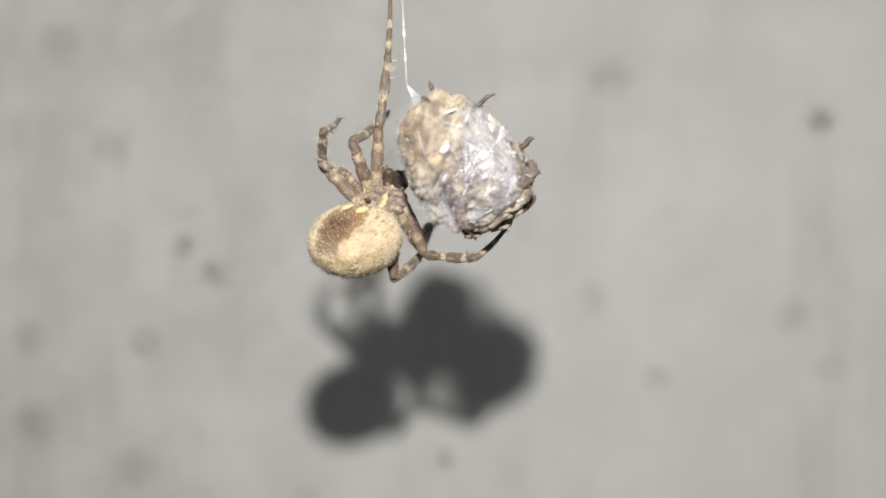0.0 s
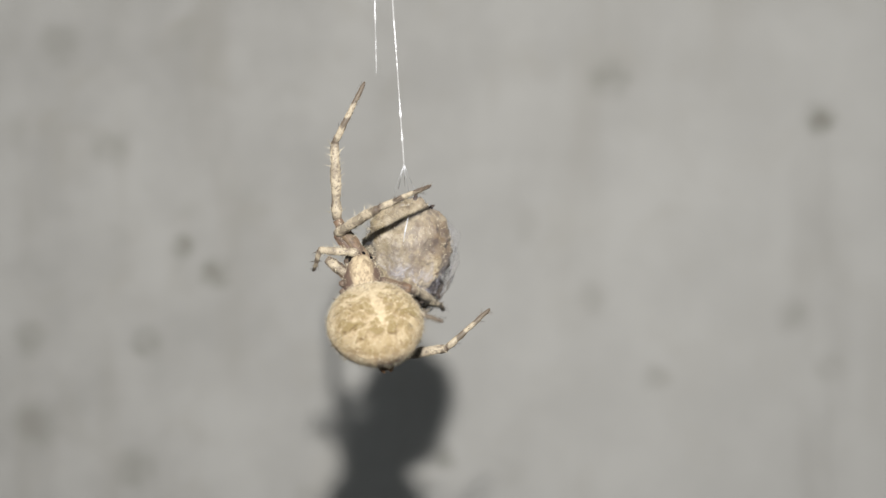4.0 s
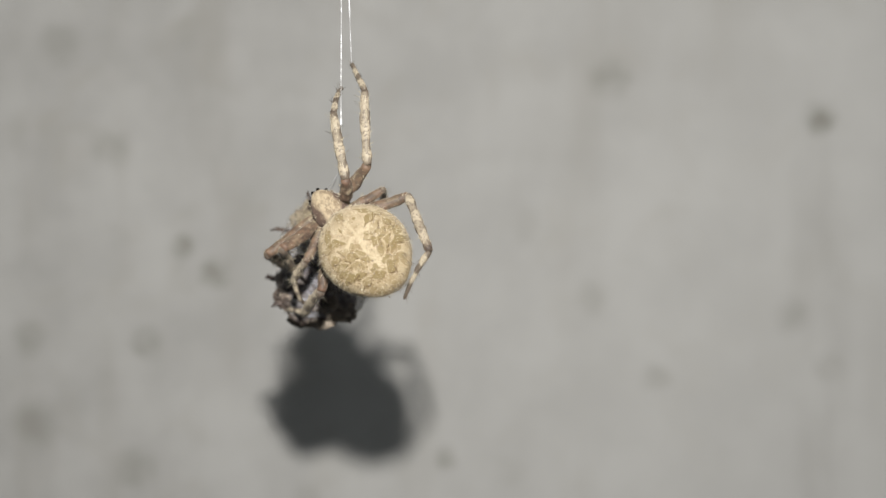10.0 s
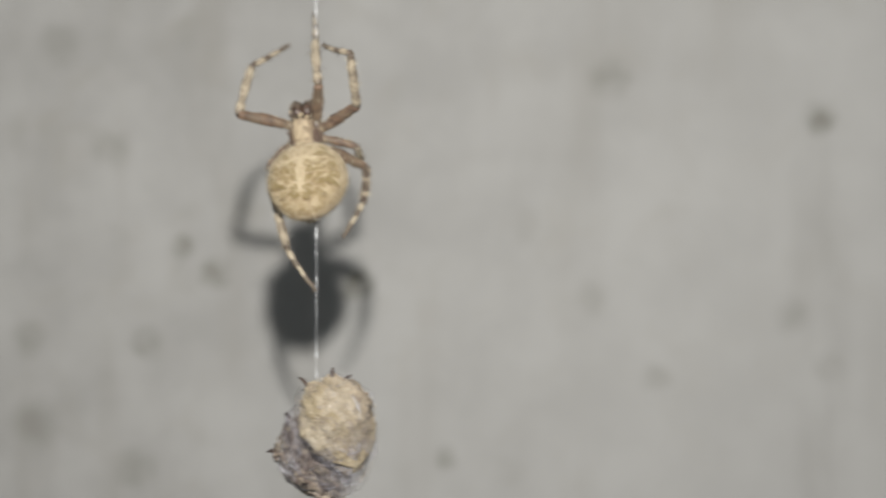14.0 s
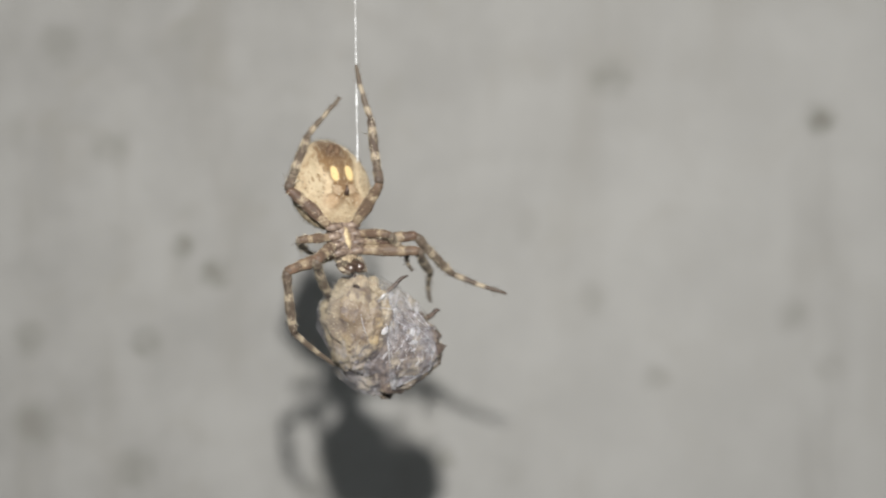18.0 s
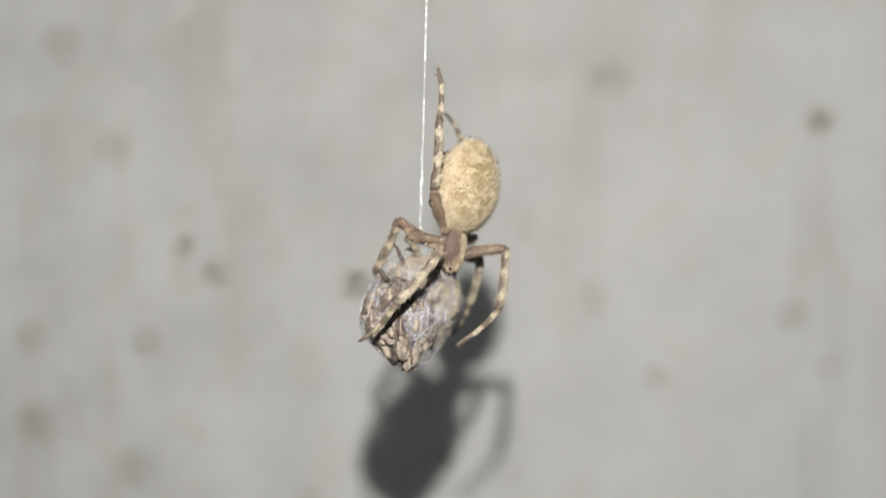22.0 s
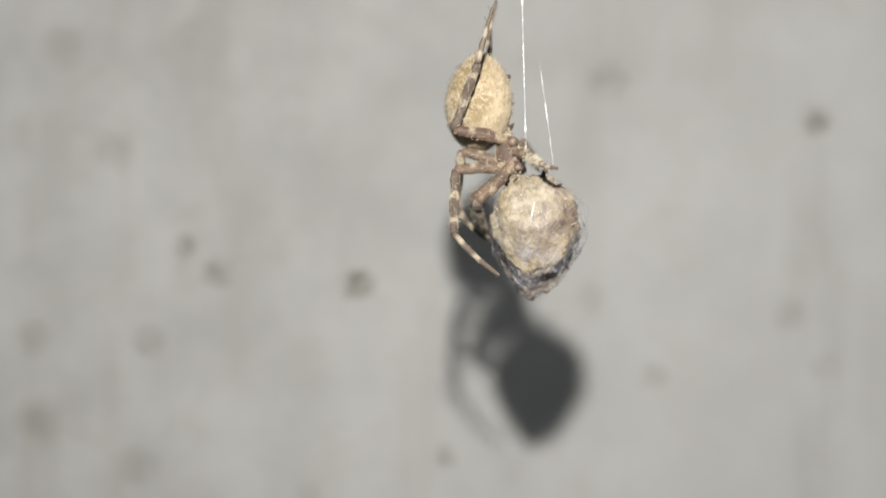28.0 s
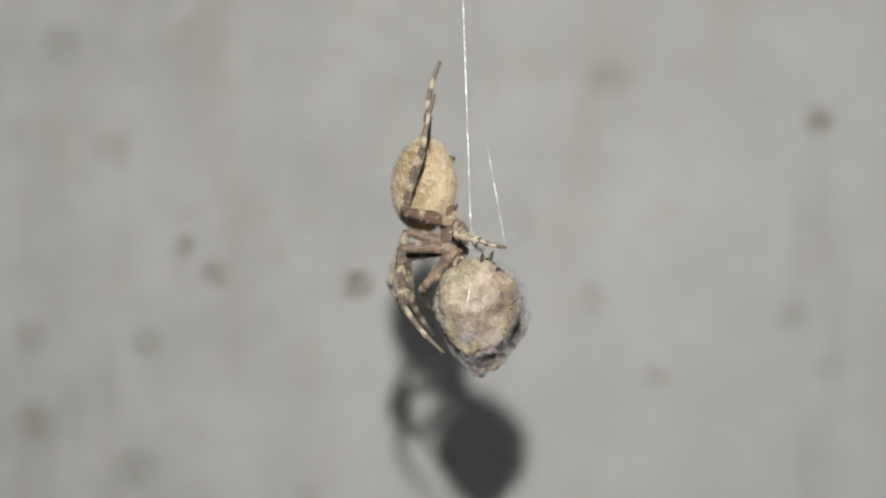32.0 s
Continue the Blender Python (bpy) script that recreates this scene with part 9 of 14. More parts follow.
        (27.5,P(0,5.24,0,-60.2,0,-110.1)), (28,P(0,5.24,0,-61.5,0,-111.9)), (28.5,P(0,5.24,0,-64.1,0,-107.3)), (29,P(0,5.24,0,-66.1,0,-101.2)),
        (29.5,P(0,5.24,0,-69.7,0,-95.9)), (30,P(0,5.24,0,-68,0,-85)), (30.5,P(0,5.24,0,-74.1,0,-94.4)), (31,P(0,5.24,0,-65.3,0,-88.8)),
        (31.5,P(0,5.24,0,-70.8,0,-98)), (32,P(0,5.24,0,-66.6,0,-95.7)),])
    walk(legs["R1"][2], [
        (0,P(0.51,11.45,0.26,-22.5,2.5,3)), (0.5,P(0.88,11.41,0.19,-40.4,-1,-1.6)), (1,P(1.56,11.25,0.59,-5.4,-14.5,-20.8)), (1.5,P(0.56,11.25,1.57,4.5,-4,-37.8)),
        (2,P(-0.3,11.04,2.28,22.4,4.7,-38.4)), (2.5,P(-3.14,10.56,0.89,43,-15.1,28)), (3,P(-4.23,9.71,-1.02,-14.3,0,68.8)), (3.5,P(-3.9,9.9,-1.39,-19.7,0,66.9)),
        (5.5,P(-1.58,11.24,-0.67,-6.9,0,35.9)), (6,P(-1.55,11.23,-0.78,-3,0,31.3)), (6.5,P(-1.83,11.14,-0.83,-33.7,0,31.3)), (7,P(-0.09,11.46,-0.38,20.6,0,27.8)),
        (7.25,P(0.1,11.28,-1.57,-20.4,2.6,20.8)), (7.5,P(0.27,10.86,-2.7,-61.3,0,13.9)), (8,P(2.32,10.97,-0.85,-10.8,14.1,-26)),
        (8.5,P(3.35,10.2,1.75,28.5,18.6,-49.9)), (9,P(5.15,8.47,1.4,24.5,17.4,-81.7)), (9.5,P(5.52,8.13,-0.15,14,30.2,-95.7)),
        (10,P(5.34,7.95,-1.76,-1.6,39.7,-114.3)), (10.25,P(5.87,7.34,0.08,19.2,23.1,-117)), (10.5,P(5.61,7.04,2.05,39.2,8.4,-125.1)),
        (10.75,P(5.64,3.71,2.18,18.1,-2.7,-166.9)), (11,P(4.18,0.82,1.36,8.8,-24.8,154.7)), (11.125,P(5.86,3.37,1.02,10.3,-10.6,-170.6)),
        (11.25,P(6.17,6.16,-0.21,19.5,0.2,-136.3)), (11.375,P(5.01,8.38,-1.98,33.3,3.8,-100.6)), (11.5,P(2.73,9.4,-3.76,46.6,-1.3,-65.1)),
        (11.625,P(4.39,9.5,-1.24,53.4,12,-66.9)), (11.75,P(5.38,8.14,1.27,60.4,25.4,-67)), (11.875,P(5.42,5.7,3.06,68.4,38.7,-65.1)),
        (12,P(4.5,2.87,3.61,79.3,51.6,-59.8)), (12.125,P(5.57,5.48,2.8,45.6,54.2,-97.8)), (12.25,P(5.57,7.84,1.05,18,44.4,-129.8)),
        (12.375,P(4.51,9.38,-1.19,3.2,27.9,-149.5)), (12.5,P(2.63,9.75,-3.41,-4,8.7,-162.7)), (12.667,P(4.4,9.63,-0.55,8.6,35,-136.6)),
        (12.833,P(5.16,7.92,2.26,42.3,50.1,-92)), (13,P(4.67,5.16,4.13,82,41.3,-41.7)), (13.25,P(5.41,4.17,2.91,27.6,52.3,-108.8)),
        (13.5,P(5.63,3.07,1.59,-7.8,25.4,-158.1)), (13.75,P(4.28,3.99,4.37,60.8,59.2,-68.9)), (14,P(1.58,4.64,6,106.8,12.9,-0.6)),
        (14.25,P(3.66,4.37,4.97,82.9,47.1,-46)), (14.5,P(5.17,3.93,3.24,24.7,44.8,-122.5)), (15,P(6.09,5.51,1.3,8.1,32.2,-133.9)),
        (15.5,P(6.02,6.27,-1.26,-3.8,17.8,-140.1)), (16,P(4.97,5.98,-3.69,-13.6,2.6,-143)), (16.5,P(3.25,4.74,-5.3,-22.9,-12.8,-143.2)),
        (17,P(2.27,3.01,-5.36,-42.6,-29.6,-115.3)), (17.5,P(2.35,1.97,-4.77,-19.6,3.7,176.3)), (17.75,P(2.03,4.27,-5.82,-40,-27.9,-114)),
        (18,P(0.55,6.32,-6.12,-78.4,-16.1,-33.9)), (18.2,P(-0.53,7.54,-5.77,-87,-28.3,-61.9)), (18.4,P(-2.04,7.96,-5.23,-88.2,-42.8,-92.5)),
        (18.6,P(-3.52,7.46,-4.65,-76.6,-55.3,-132.6)), (18.8,P(-4.5,6.2,-4.21,-50.3,-58.4,174)), (19,P(-4.69,4.55,-4.06,-31,-49.2,126.9)),
        (19.167,P(-2.8,2.79,-5.01,-37.2,-34.7,145.4)), (19.333,P(-0.3,1.65,-5.09,-37.6,-19.5,159.9)), (19.5,P(2.32,1.36,-4.3,-34.3,-4.6,173.4)),
        (19.75,P(3.85,2.77,-4.24,-20.3,0.8,179.5)), (20,P(4.84,4.57,-3.88,-5.8,4.6,-173.3)), (20.333,P(5.14,7.26,-2.9,7.2,37.5,-151)),
        (20.667,P(3.94,9.68,-1.91,51.1,57.7,-99.9)), (21,P(1.58,11.16,-1.18,102.9,43.2,-41.2)), (21.5,P(3.39,10.46,0.37,55.9,37.2,-90.9)),
        (22,P(4.41,9.08,2.17,30.1,9.7,-120)), (23,P(5.26,6.1,3.24,-0.2,5.8,-150.8)), (24,P(5.12,5.36,3.56,-22.7,9,-140.7)),
        (24.333,P(6.05,6.5,0.82,-29.9,4.8,-130.3)), (24.667,P(5.55,7.07,-2.2,-37.8,2,-119.5)), (25,P(3.73,6.91,-4.71,-46.1,0.8,-108.5)),
        (25.167,P(5.31,7.33,-2.52,-44,-11.7,-95.1)), (25.333,P(5.63,7.93,0.12,-45,-24.3,-81.3)), (25.5,P(4.61,8.57,2.58,-49.8,-36.3,-65.3)),
        (26,P(5.93,6.97,0.84,-39.5,-30,-88)), (26.5,P(6.07,5.49,-1.42,-33,-21,-107.9)), (27,P(4.97,4.48,-3.69,-30.3,-10.7,-125.7)),
        (27.5,P(2.91,4.18,-5.41,-31,0,-142.7)), (28,P(2.76,4.13,-5.48,-31.7,0,-144.2)), (28.5,P(2.6,4.43,-5.61,-31.6,0,-136.4)),
        (29,P(2.48,4.75,-5.7,-31.1,0,-128.4)), (29.5,P(2.15,5.02,-5.85,-31.8,0,-122.3)), (30,P(2.33,5.44,-5.78,-28,0,-112)), (30.5,P(1.7,5.11,-6,-33.9,0,-123.8)),
        (31,P(2.61,5.29,-5.67,-27.9,0,-121.5)), (31.5,P(2.03,4.96,-5.89,-32.9,0,-133.5)), (32,P(2.47,4.99,-5.72,-31,0,-135.2)),])
    walk(legs["R2"][0], [
        (0,P(1.3,2.4,-0.5,-131.4,0,137.7)), (0.5,P(1.3,2.4,-0.5,-130.4,0,139.5)), (1,P(1.3,2.4,-0.5,-147,0,136)), (1.5,P(1.3,2.4,-0.5,-167.8,0,100.4)),
        (2,P(1.3,2.4,-0.5,171.5,0,117.8)), (2.5,P(1.3,2.4,-0.5,117,0,167.9)), (2.75,P(1.3,2.4,-0.5,119.6,0.9,-153.9)), (3,P(1.3,2.4,-0.5,122.2,0,-115.8)),
        (3.5,P(1.3,2.4,-0.5,165.2,0,-118.3)), (4.5,P(1.3,2.4,-0.5,160.1,3.4,173.9)), (5.5,P(1.3,2.4,-0.5,155,0,106.2)), (6,P(1.3,2.4,-0.5,128.9,0,88.5)),
        (6.5,P(1.3,2.4,-0.5,142.2,0,113.3)), (7,P(1.3,2.4,-0.5,154.7,0,119.3)), (7.5,P(1.3,2.4,-0.5,170.8,0,86.9)), (8,P(1.3,2.4,-0.5,143.3,0,53.7)),
        (8.25,P(1.3,2.4,-0.5,175.4,9,84.4)), (8.5,P(1.3,2.4,-0.5,-152.5,0,115)), (8.75,P(1.3,2.4,-0.5,159.2,-6.6,129.5)), (9,P(1.3,2.4,-0.5,110.9,0,144.1)),
        (9.5,P(1.3,2.4,-0.5,114.1,-1.9,82.7)), (10,P(1.3,2.4,-0.5,117.3,0,21.2)), (10.5,P(1.3,2.4,-0.5,117.7,0,67.7)), (10.75,P(1.3,2.4,-0.5,-178.9,12.3,87.5)),
        (11,P(1.3,2.4,-0.5,-115.5,0,107.3)), (11.25,P(1.3,2.4,-0.5,-162.5,0.3,106.6)), (11.5,P(1.3,2.4,-0.5,150.4,0,105.9)), (12,P(1.3,2.4,-0.5,-138.9,0,130.6)),
        (12.5,P(1.3,2.4,-0.5,179.9,0,114.5)), (13,P(1.3,2.4,-0.5,-165.8,0,122)), (13.5,P(1.3,2.4,-0.5,-171.5,0,128.9)), (14,P(1.3,2.4,-0.5,163.8,0,119.8)),
        (14.5,P(1.3,2.4,-0.5,-179.2,0,97.3)), (16.5,P(1.3,2.4,-0.5,-176.9,0,139)), (17,P(1.3,2.4,-0.5,-134.2,0,140.1)), (17.25,P(1.3,2.4,-0.5,178.2,16.5,103.7)),
        (17.5,P(1.3,2.4,-0.5,130.6,0,67.2)), (17.75,P(1.3,2.4,-0.5,169.7,5.2,81.6)), (18,P(1.3,2.4,-0.5,-151.1,0,96)), (19,P(1.3,2.4,-0.5,140.1,0,72.5)),
        (19.5,P(1.3,2.4,-0.5,-172.5,0,84.6)), (20,P(1.3,2.4,-0.5,163.9,0,110.3)), (21,P(1.3,2.4,-0.5,-176.4,0,98)), (21.5,P(1.3,2.4,-0.5,-143.7,-19.1,38.3)),
        (22,P(1.3,2.4,-0.5,-111,0,-21.5)), (22.5,P(1.3,2.4,-0.5,-161,-12.6,5.1)), (23,P(1.3,2.4,-0.5,149,0,31.8)), (24,P(1.3,2.4,-0.5,118.1,0,80.5)),
        (25,P(1.3,2.4,-0.5,142.4,0,100.5)), (25.5,P(1.3,2.4,-0.5,151.4,0,96.5)), (26.5,P(1.3,2.4,-0.5,131.9,-6.7,134.2)), (27.5,P(1.3,2.4,-0.5,112.3,0,171.8)),
        (28,P(1.3,2.4,-0.5,115.5,0,148.5)), (28.5,P(1.3,2.4,-0.5,107.1,0,125.4)), (29,P(1.3,2.4,-0.5,92.8,0,109.6)), (29.25,P(1.3,2.4,-0.5,96.8,1.8,157.5)),
        (29.5,P(1.3,2.4,-0.5,100.8,0,-154.5)), (30,P(1.3,2.4,-0.5,104.5,0,-169.3)), (30.5,P(1.3,2.4,-0.5,102.9,0,-141.1)), (31,P(1.3,2.4,-0.5,95.6,0,-126)),
        (31.5,P(1.3,2.4,-0.5,99.1,0,-111.1)), (32,P(1.3,2.4,-0.5,96.4,0,-105.6)),])
    walk(legs["R2"][1], [
        (0,P(0,4.99,0,-74,-31.7,-33)), (0.5,P(0,4.99,0,-88.9,-30,-29.5)), (1,P(0,4.99,0,-54.2,-26.3,-49.5)), (1.167,P(0,4.99,0,-30.1,-29.7,-74.5)),
        (1.333,P(0,4.99,0,-7,-23.9,-98.6)), (1.5,P(0,4.99,0,10.9,-10.9,-117.7)), (1.75,P(0,4.99,0,24.8,-0.2,-110.6)), (2,P(0,4.99,0,40,8.4,-101)),
        (2.1,P(0,4.99,0,59.9,8.5,-70.3)), (2.2,P(0,4.99,0,77,-1.2,-41.5)), (2.3,P(0,4.99,0,87.9,-17.7,-15.6)), (2.4,P(0,4.99,0,90.6,-37.3,10.9)),
        (2.5,P(0,4.99,0,78.9,-55.3,47.2)), (2.6,P(0,4.99,0,38.6,-43.3,62.5)), (2.7,P(0,4.99,0,9,-27.9,64.2)), (2.8,P(0,4.99,0,-17.4,-13.6,57.7)),
        (2.9,P(0,4.99,0,-44.2,-3.5,45.8)), (3,P(0,4.99,0,-72.4,0,30.7)), (3.125,P(0,4.99,0,-69.8,2.1,57)), (3.25,P(0,4.99,0,-66.5,2.9,83.4)),
        (3.375,P(0,4.99,0,-63.3,2.1,109.8)), (3.5,P(0,4.99,0,-60.7,0,136.2)), (4.167,P(0,4.99,0,-57,-2.3,104.4)), (4.833,P(0,4.99,0,-52.7,-2.3,72.6)),
        (5.5,P(0,4.99,0,-49.1,0,40.8)), (5.625,P(0,4.99,0,-18.8,-11.1,30.7)), (5.75,P(0,4.99,0,13.9,-15.4,15.9)), (5.875,P(0,4.99,0,46.6,-11.1,1.1)),
        (6,P(0,4.99,0,76.9,0,-9)), (6.25,P(0,4.99,0,74.3,0.7,-41)), (6.5,P(0,4.99,0,71.7,0,-73.1)), (6.75,P(0,4.99,0,57.4,-2.7,-52.2)), (7,P(0,4.99,0,43,0,-31.3)),
        (7.5,P(0,4.99,0,21.8,0,-54.8)), (7.75,P(0,4.99,0,34.3,17,-70.7)), (8,P(0,4.99,0,42.8,36.5,-84.6)), (8.25,P(0,4.99,0,45.4,5.6,-74.9)),
        (8.5,P(0,4.99,0,42.8,-25.4,-65.7)), (8.667,P(0,4.99,0,48.8,-9.6,-46.9)), (8.833,P(0,4.99,0,59.4,3.3,-26.9)), (9,P(0,4.99,0,74.1,11.5,-4.5)),
        (9.25,P(0,4.99,0,65.2,40.5,-13.1)), (9.5,P(0,4.99,0,37.2,66,-40.8)), (9.75,P(0,4.99,0,-44.2,67.2,-121.9)), (10,P(0,4.99,0,-74.7,42.1,-152.1)),
        (10.167,P(0,4.99,0,-49.4,58.1,-140.2)), (10.333,P(0,4.99,0,-3.1,66.8,-106.2)), (10.5,P(0,4.99,0,47.2,60.5,-68.3)), (10.667,P(0,4.99,0,44.8,50.3,-42.8)),
        (10.833,P(0,4.99,0,37.1,41.6,-20.9)), (11,P(0,4.99,0,26.6,35.4,0)), (11.1,P(0,4.99,0,15.1,62.7,-18.4)), (11.2,P(0,4.99,0,-65.5,76.3,-105.2)),
        (11.3,P(0,4.99,0,-111.2,53.7,-157.3)), (11.4,P(0,4.99,0,-117.2,25.8,-170.7)), (11.5,P(0,4.99,0,-116.3,-2.4,180)), (11.583,P(0,4.99,0,-119.9,-27.3,167)),
        (11.667,P(0,4.99,0,-116.2,-52.3,150.6)), (11.75,P(0,4.99,0,-82.8,-73.3,106.2)), (11.833,P(0,4.99,0,-6.7,-66.4,19.6)), (11.917,P(0,4.99,0,8.6,-42.7,-7.1)),
        (12,P(0,4.99,0,8.8,-17.5,-21.1)), (12.167,P(0,4.99,0,22.3,-16.5,-46.8)), (12.333,P(0,4.99,0,33.8,-10.2,-71.2)), (12.5,P(0,4.99,0,41.7,0.1,-93.6)),
        (12.75,P(0,4.99,0,22,-9.6,-66.9)), (13,P(0,4.99,0,-0.1,-8.9,-38.3)), (13.25,P(0,4.99,0,17.2,-8.6,-44.3)), (13.5,P(0,4.99,0,34.4,-6.5,-49.9)),
        (13.75,P(0,4.99,0,12.6,3.4,-49)), (14,P(0,4.99,0,-9.7,12.8,-51.9)), (14.5,P(0,4.99,0,-21.6,-0.7,-76.8)), (15.5,P(0,4.99,0,-35.8,-3.3,-62.4)),
        (16.5,P(0,4.99,0,-50.2,-2.3,-47.8)), (16.75,P(0,4.99,0,-74.7,-12.8,-34)), (17,P(0,4.99,0,-101.8,-16.4,-16.6)), (17.125,P(0,4.99,0,-82.9,-6.8,-40.8)),
        (17.25,P(0,4.99,0,-69.5,9.1,-61)), (17.375,P(0,4.99,0,-61.4,28.4,-78.8)), (17.5,P(0,4.99,0,-60.1,49.1,-98.4)), (17.667,P(0,4.99,0,-44.9,29.2,-70.1)),
        (17.833,P(0,4.99,0,-41.9,6.3,-50.7)), (18,P(0,4.99,0,-46.7,-16.2,-31.8)), (18.333,P(0,4.99,0,-21.6,-3,-47.4)), (18.667,P(0,4.99,0,0,15.2,-56.3)),
        (19,P(0,4.99,0,21.7,35.4,-58)), (19.167,P(0,4.99,0,5.1,27.2,-93.7)), (19.333,P(0,4.99,0,-3,12.6,-123.5)), (19.5,P(0,4.99,0,-2.7,-3.7,-150.5)),
        (19.667,P(0,4.99,0,17.9,10.4,-135.5)), (19.833,P(0,4.99,0,42.5,17.8,-115.6)), (20,P(0,4.99,0,68.5,16,-94.1)), (20.5,P(0,4.99,0,46.7,3.3,-80.7)),
        (21,P(0,4.99,0,22.6,-3.3,-63.6)), (21.2,P(0,4.99,0,40.8,-8.4,-92.9)), (21.4,P(0,4.99,0,59.3,-4,-122.2)), (21.6,P(0,4.99,0,73.3,8.6,-149)),
        (21.8,P(0,4.99,0,80.9,26,-174.1)), (22,P(0,4.99,0,79.2,44.8,157.6)), (22.167,P(0,4.99,0,63.9,33.3,168.1)), (22.333,P(0,4.99,0,48.1,24.3,-179.5)),
        (22.5,P(0,4.99,0,31.4,18.8,-165.5)), (22.667,P(0,4.99,0,14.1,17.4,-150.7)), (22.833,P(0,4.99,0,-3.1,20.2,-136.1)), (23,P(0,4.99,0,-19.6,26.9,-122.6)),
        (23.333,P(0,4.99,0,-39.2,36.6,-120.4)), (23.667,P(0,4.99,0,-61.5,46.3,-122.6)), (24,P(0,4.99,0,-89.2,54.5,-131.6)), (24.5,P(0,4.99,0,-61.7,49.2,-96)),
        (25,P(0,4.99,0,-45.4,36.1,-71.2)), (25.25,P(0,4.99,0,-34.5,28.4,-53)), (25.5,P(0,4.99,0,-27.3,18.4,-37.7)), (26,P(0,4.99,0,-12.7,23.8,-8.6)),
        (26.5,P(0,4.99,0,3.1,21.8,21.3)), (27,P(0,4.99,0,15.4,13,48.8)), (27.5,P(0,4.99,0,22.2,0,73.4)), (28,P(0,4.99,0,39.8,0,56.1)),
        (28.25,P(0,4.99,0,52.9,-1.7,41.5)), (28.5,P(0,4.99,0,66.1,0,27)), (28.667,P(0,4.99,0,69.8,-2.2,-3.8)), (28.833,P(0,4.99,0,74.1,-2.2,-34.7)),
        (29,P(0,4.99,0,77.9,0,-65.6)), (29.1,P(0,4.99,0,69,-16.3,-39.2)), (29.2,P(0,4.99,0,52.3,-26.5,-8)), (29.3,P(0,4.99,0,31.6,-26.5,26.4)),
        (29.4,P(0,4.99,0,14.9,-16.3,57.7)), (29.5,P(0,4.99,0,6,0,84)), (30,P(0,4.99,0,22,0,74)), (30.5,P(0,4.99,0,-1.8,0,84.8)), (31,P(0,4.99,0,-12.2,0,83.4)),
        (31.5,P(0,4.99,0,-28.1,0,87.6)), (32,P(0,4.99,0,-33.8,0,83.8)),])
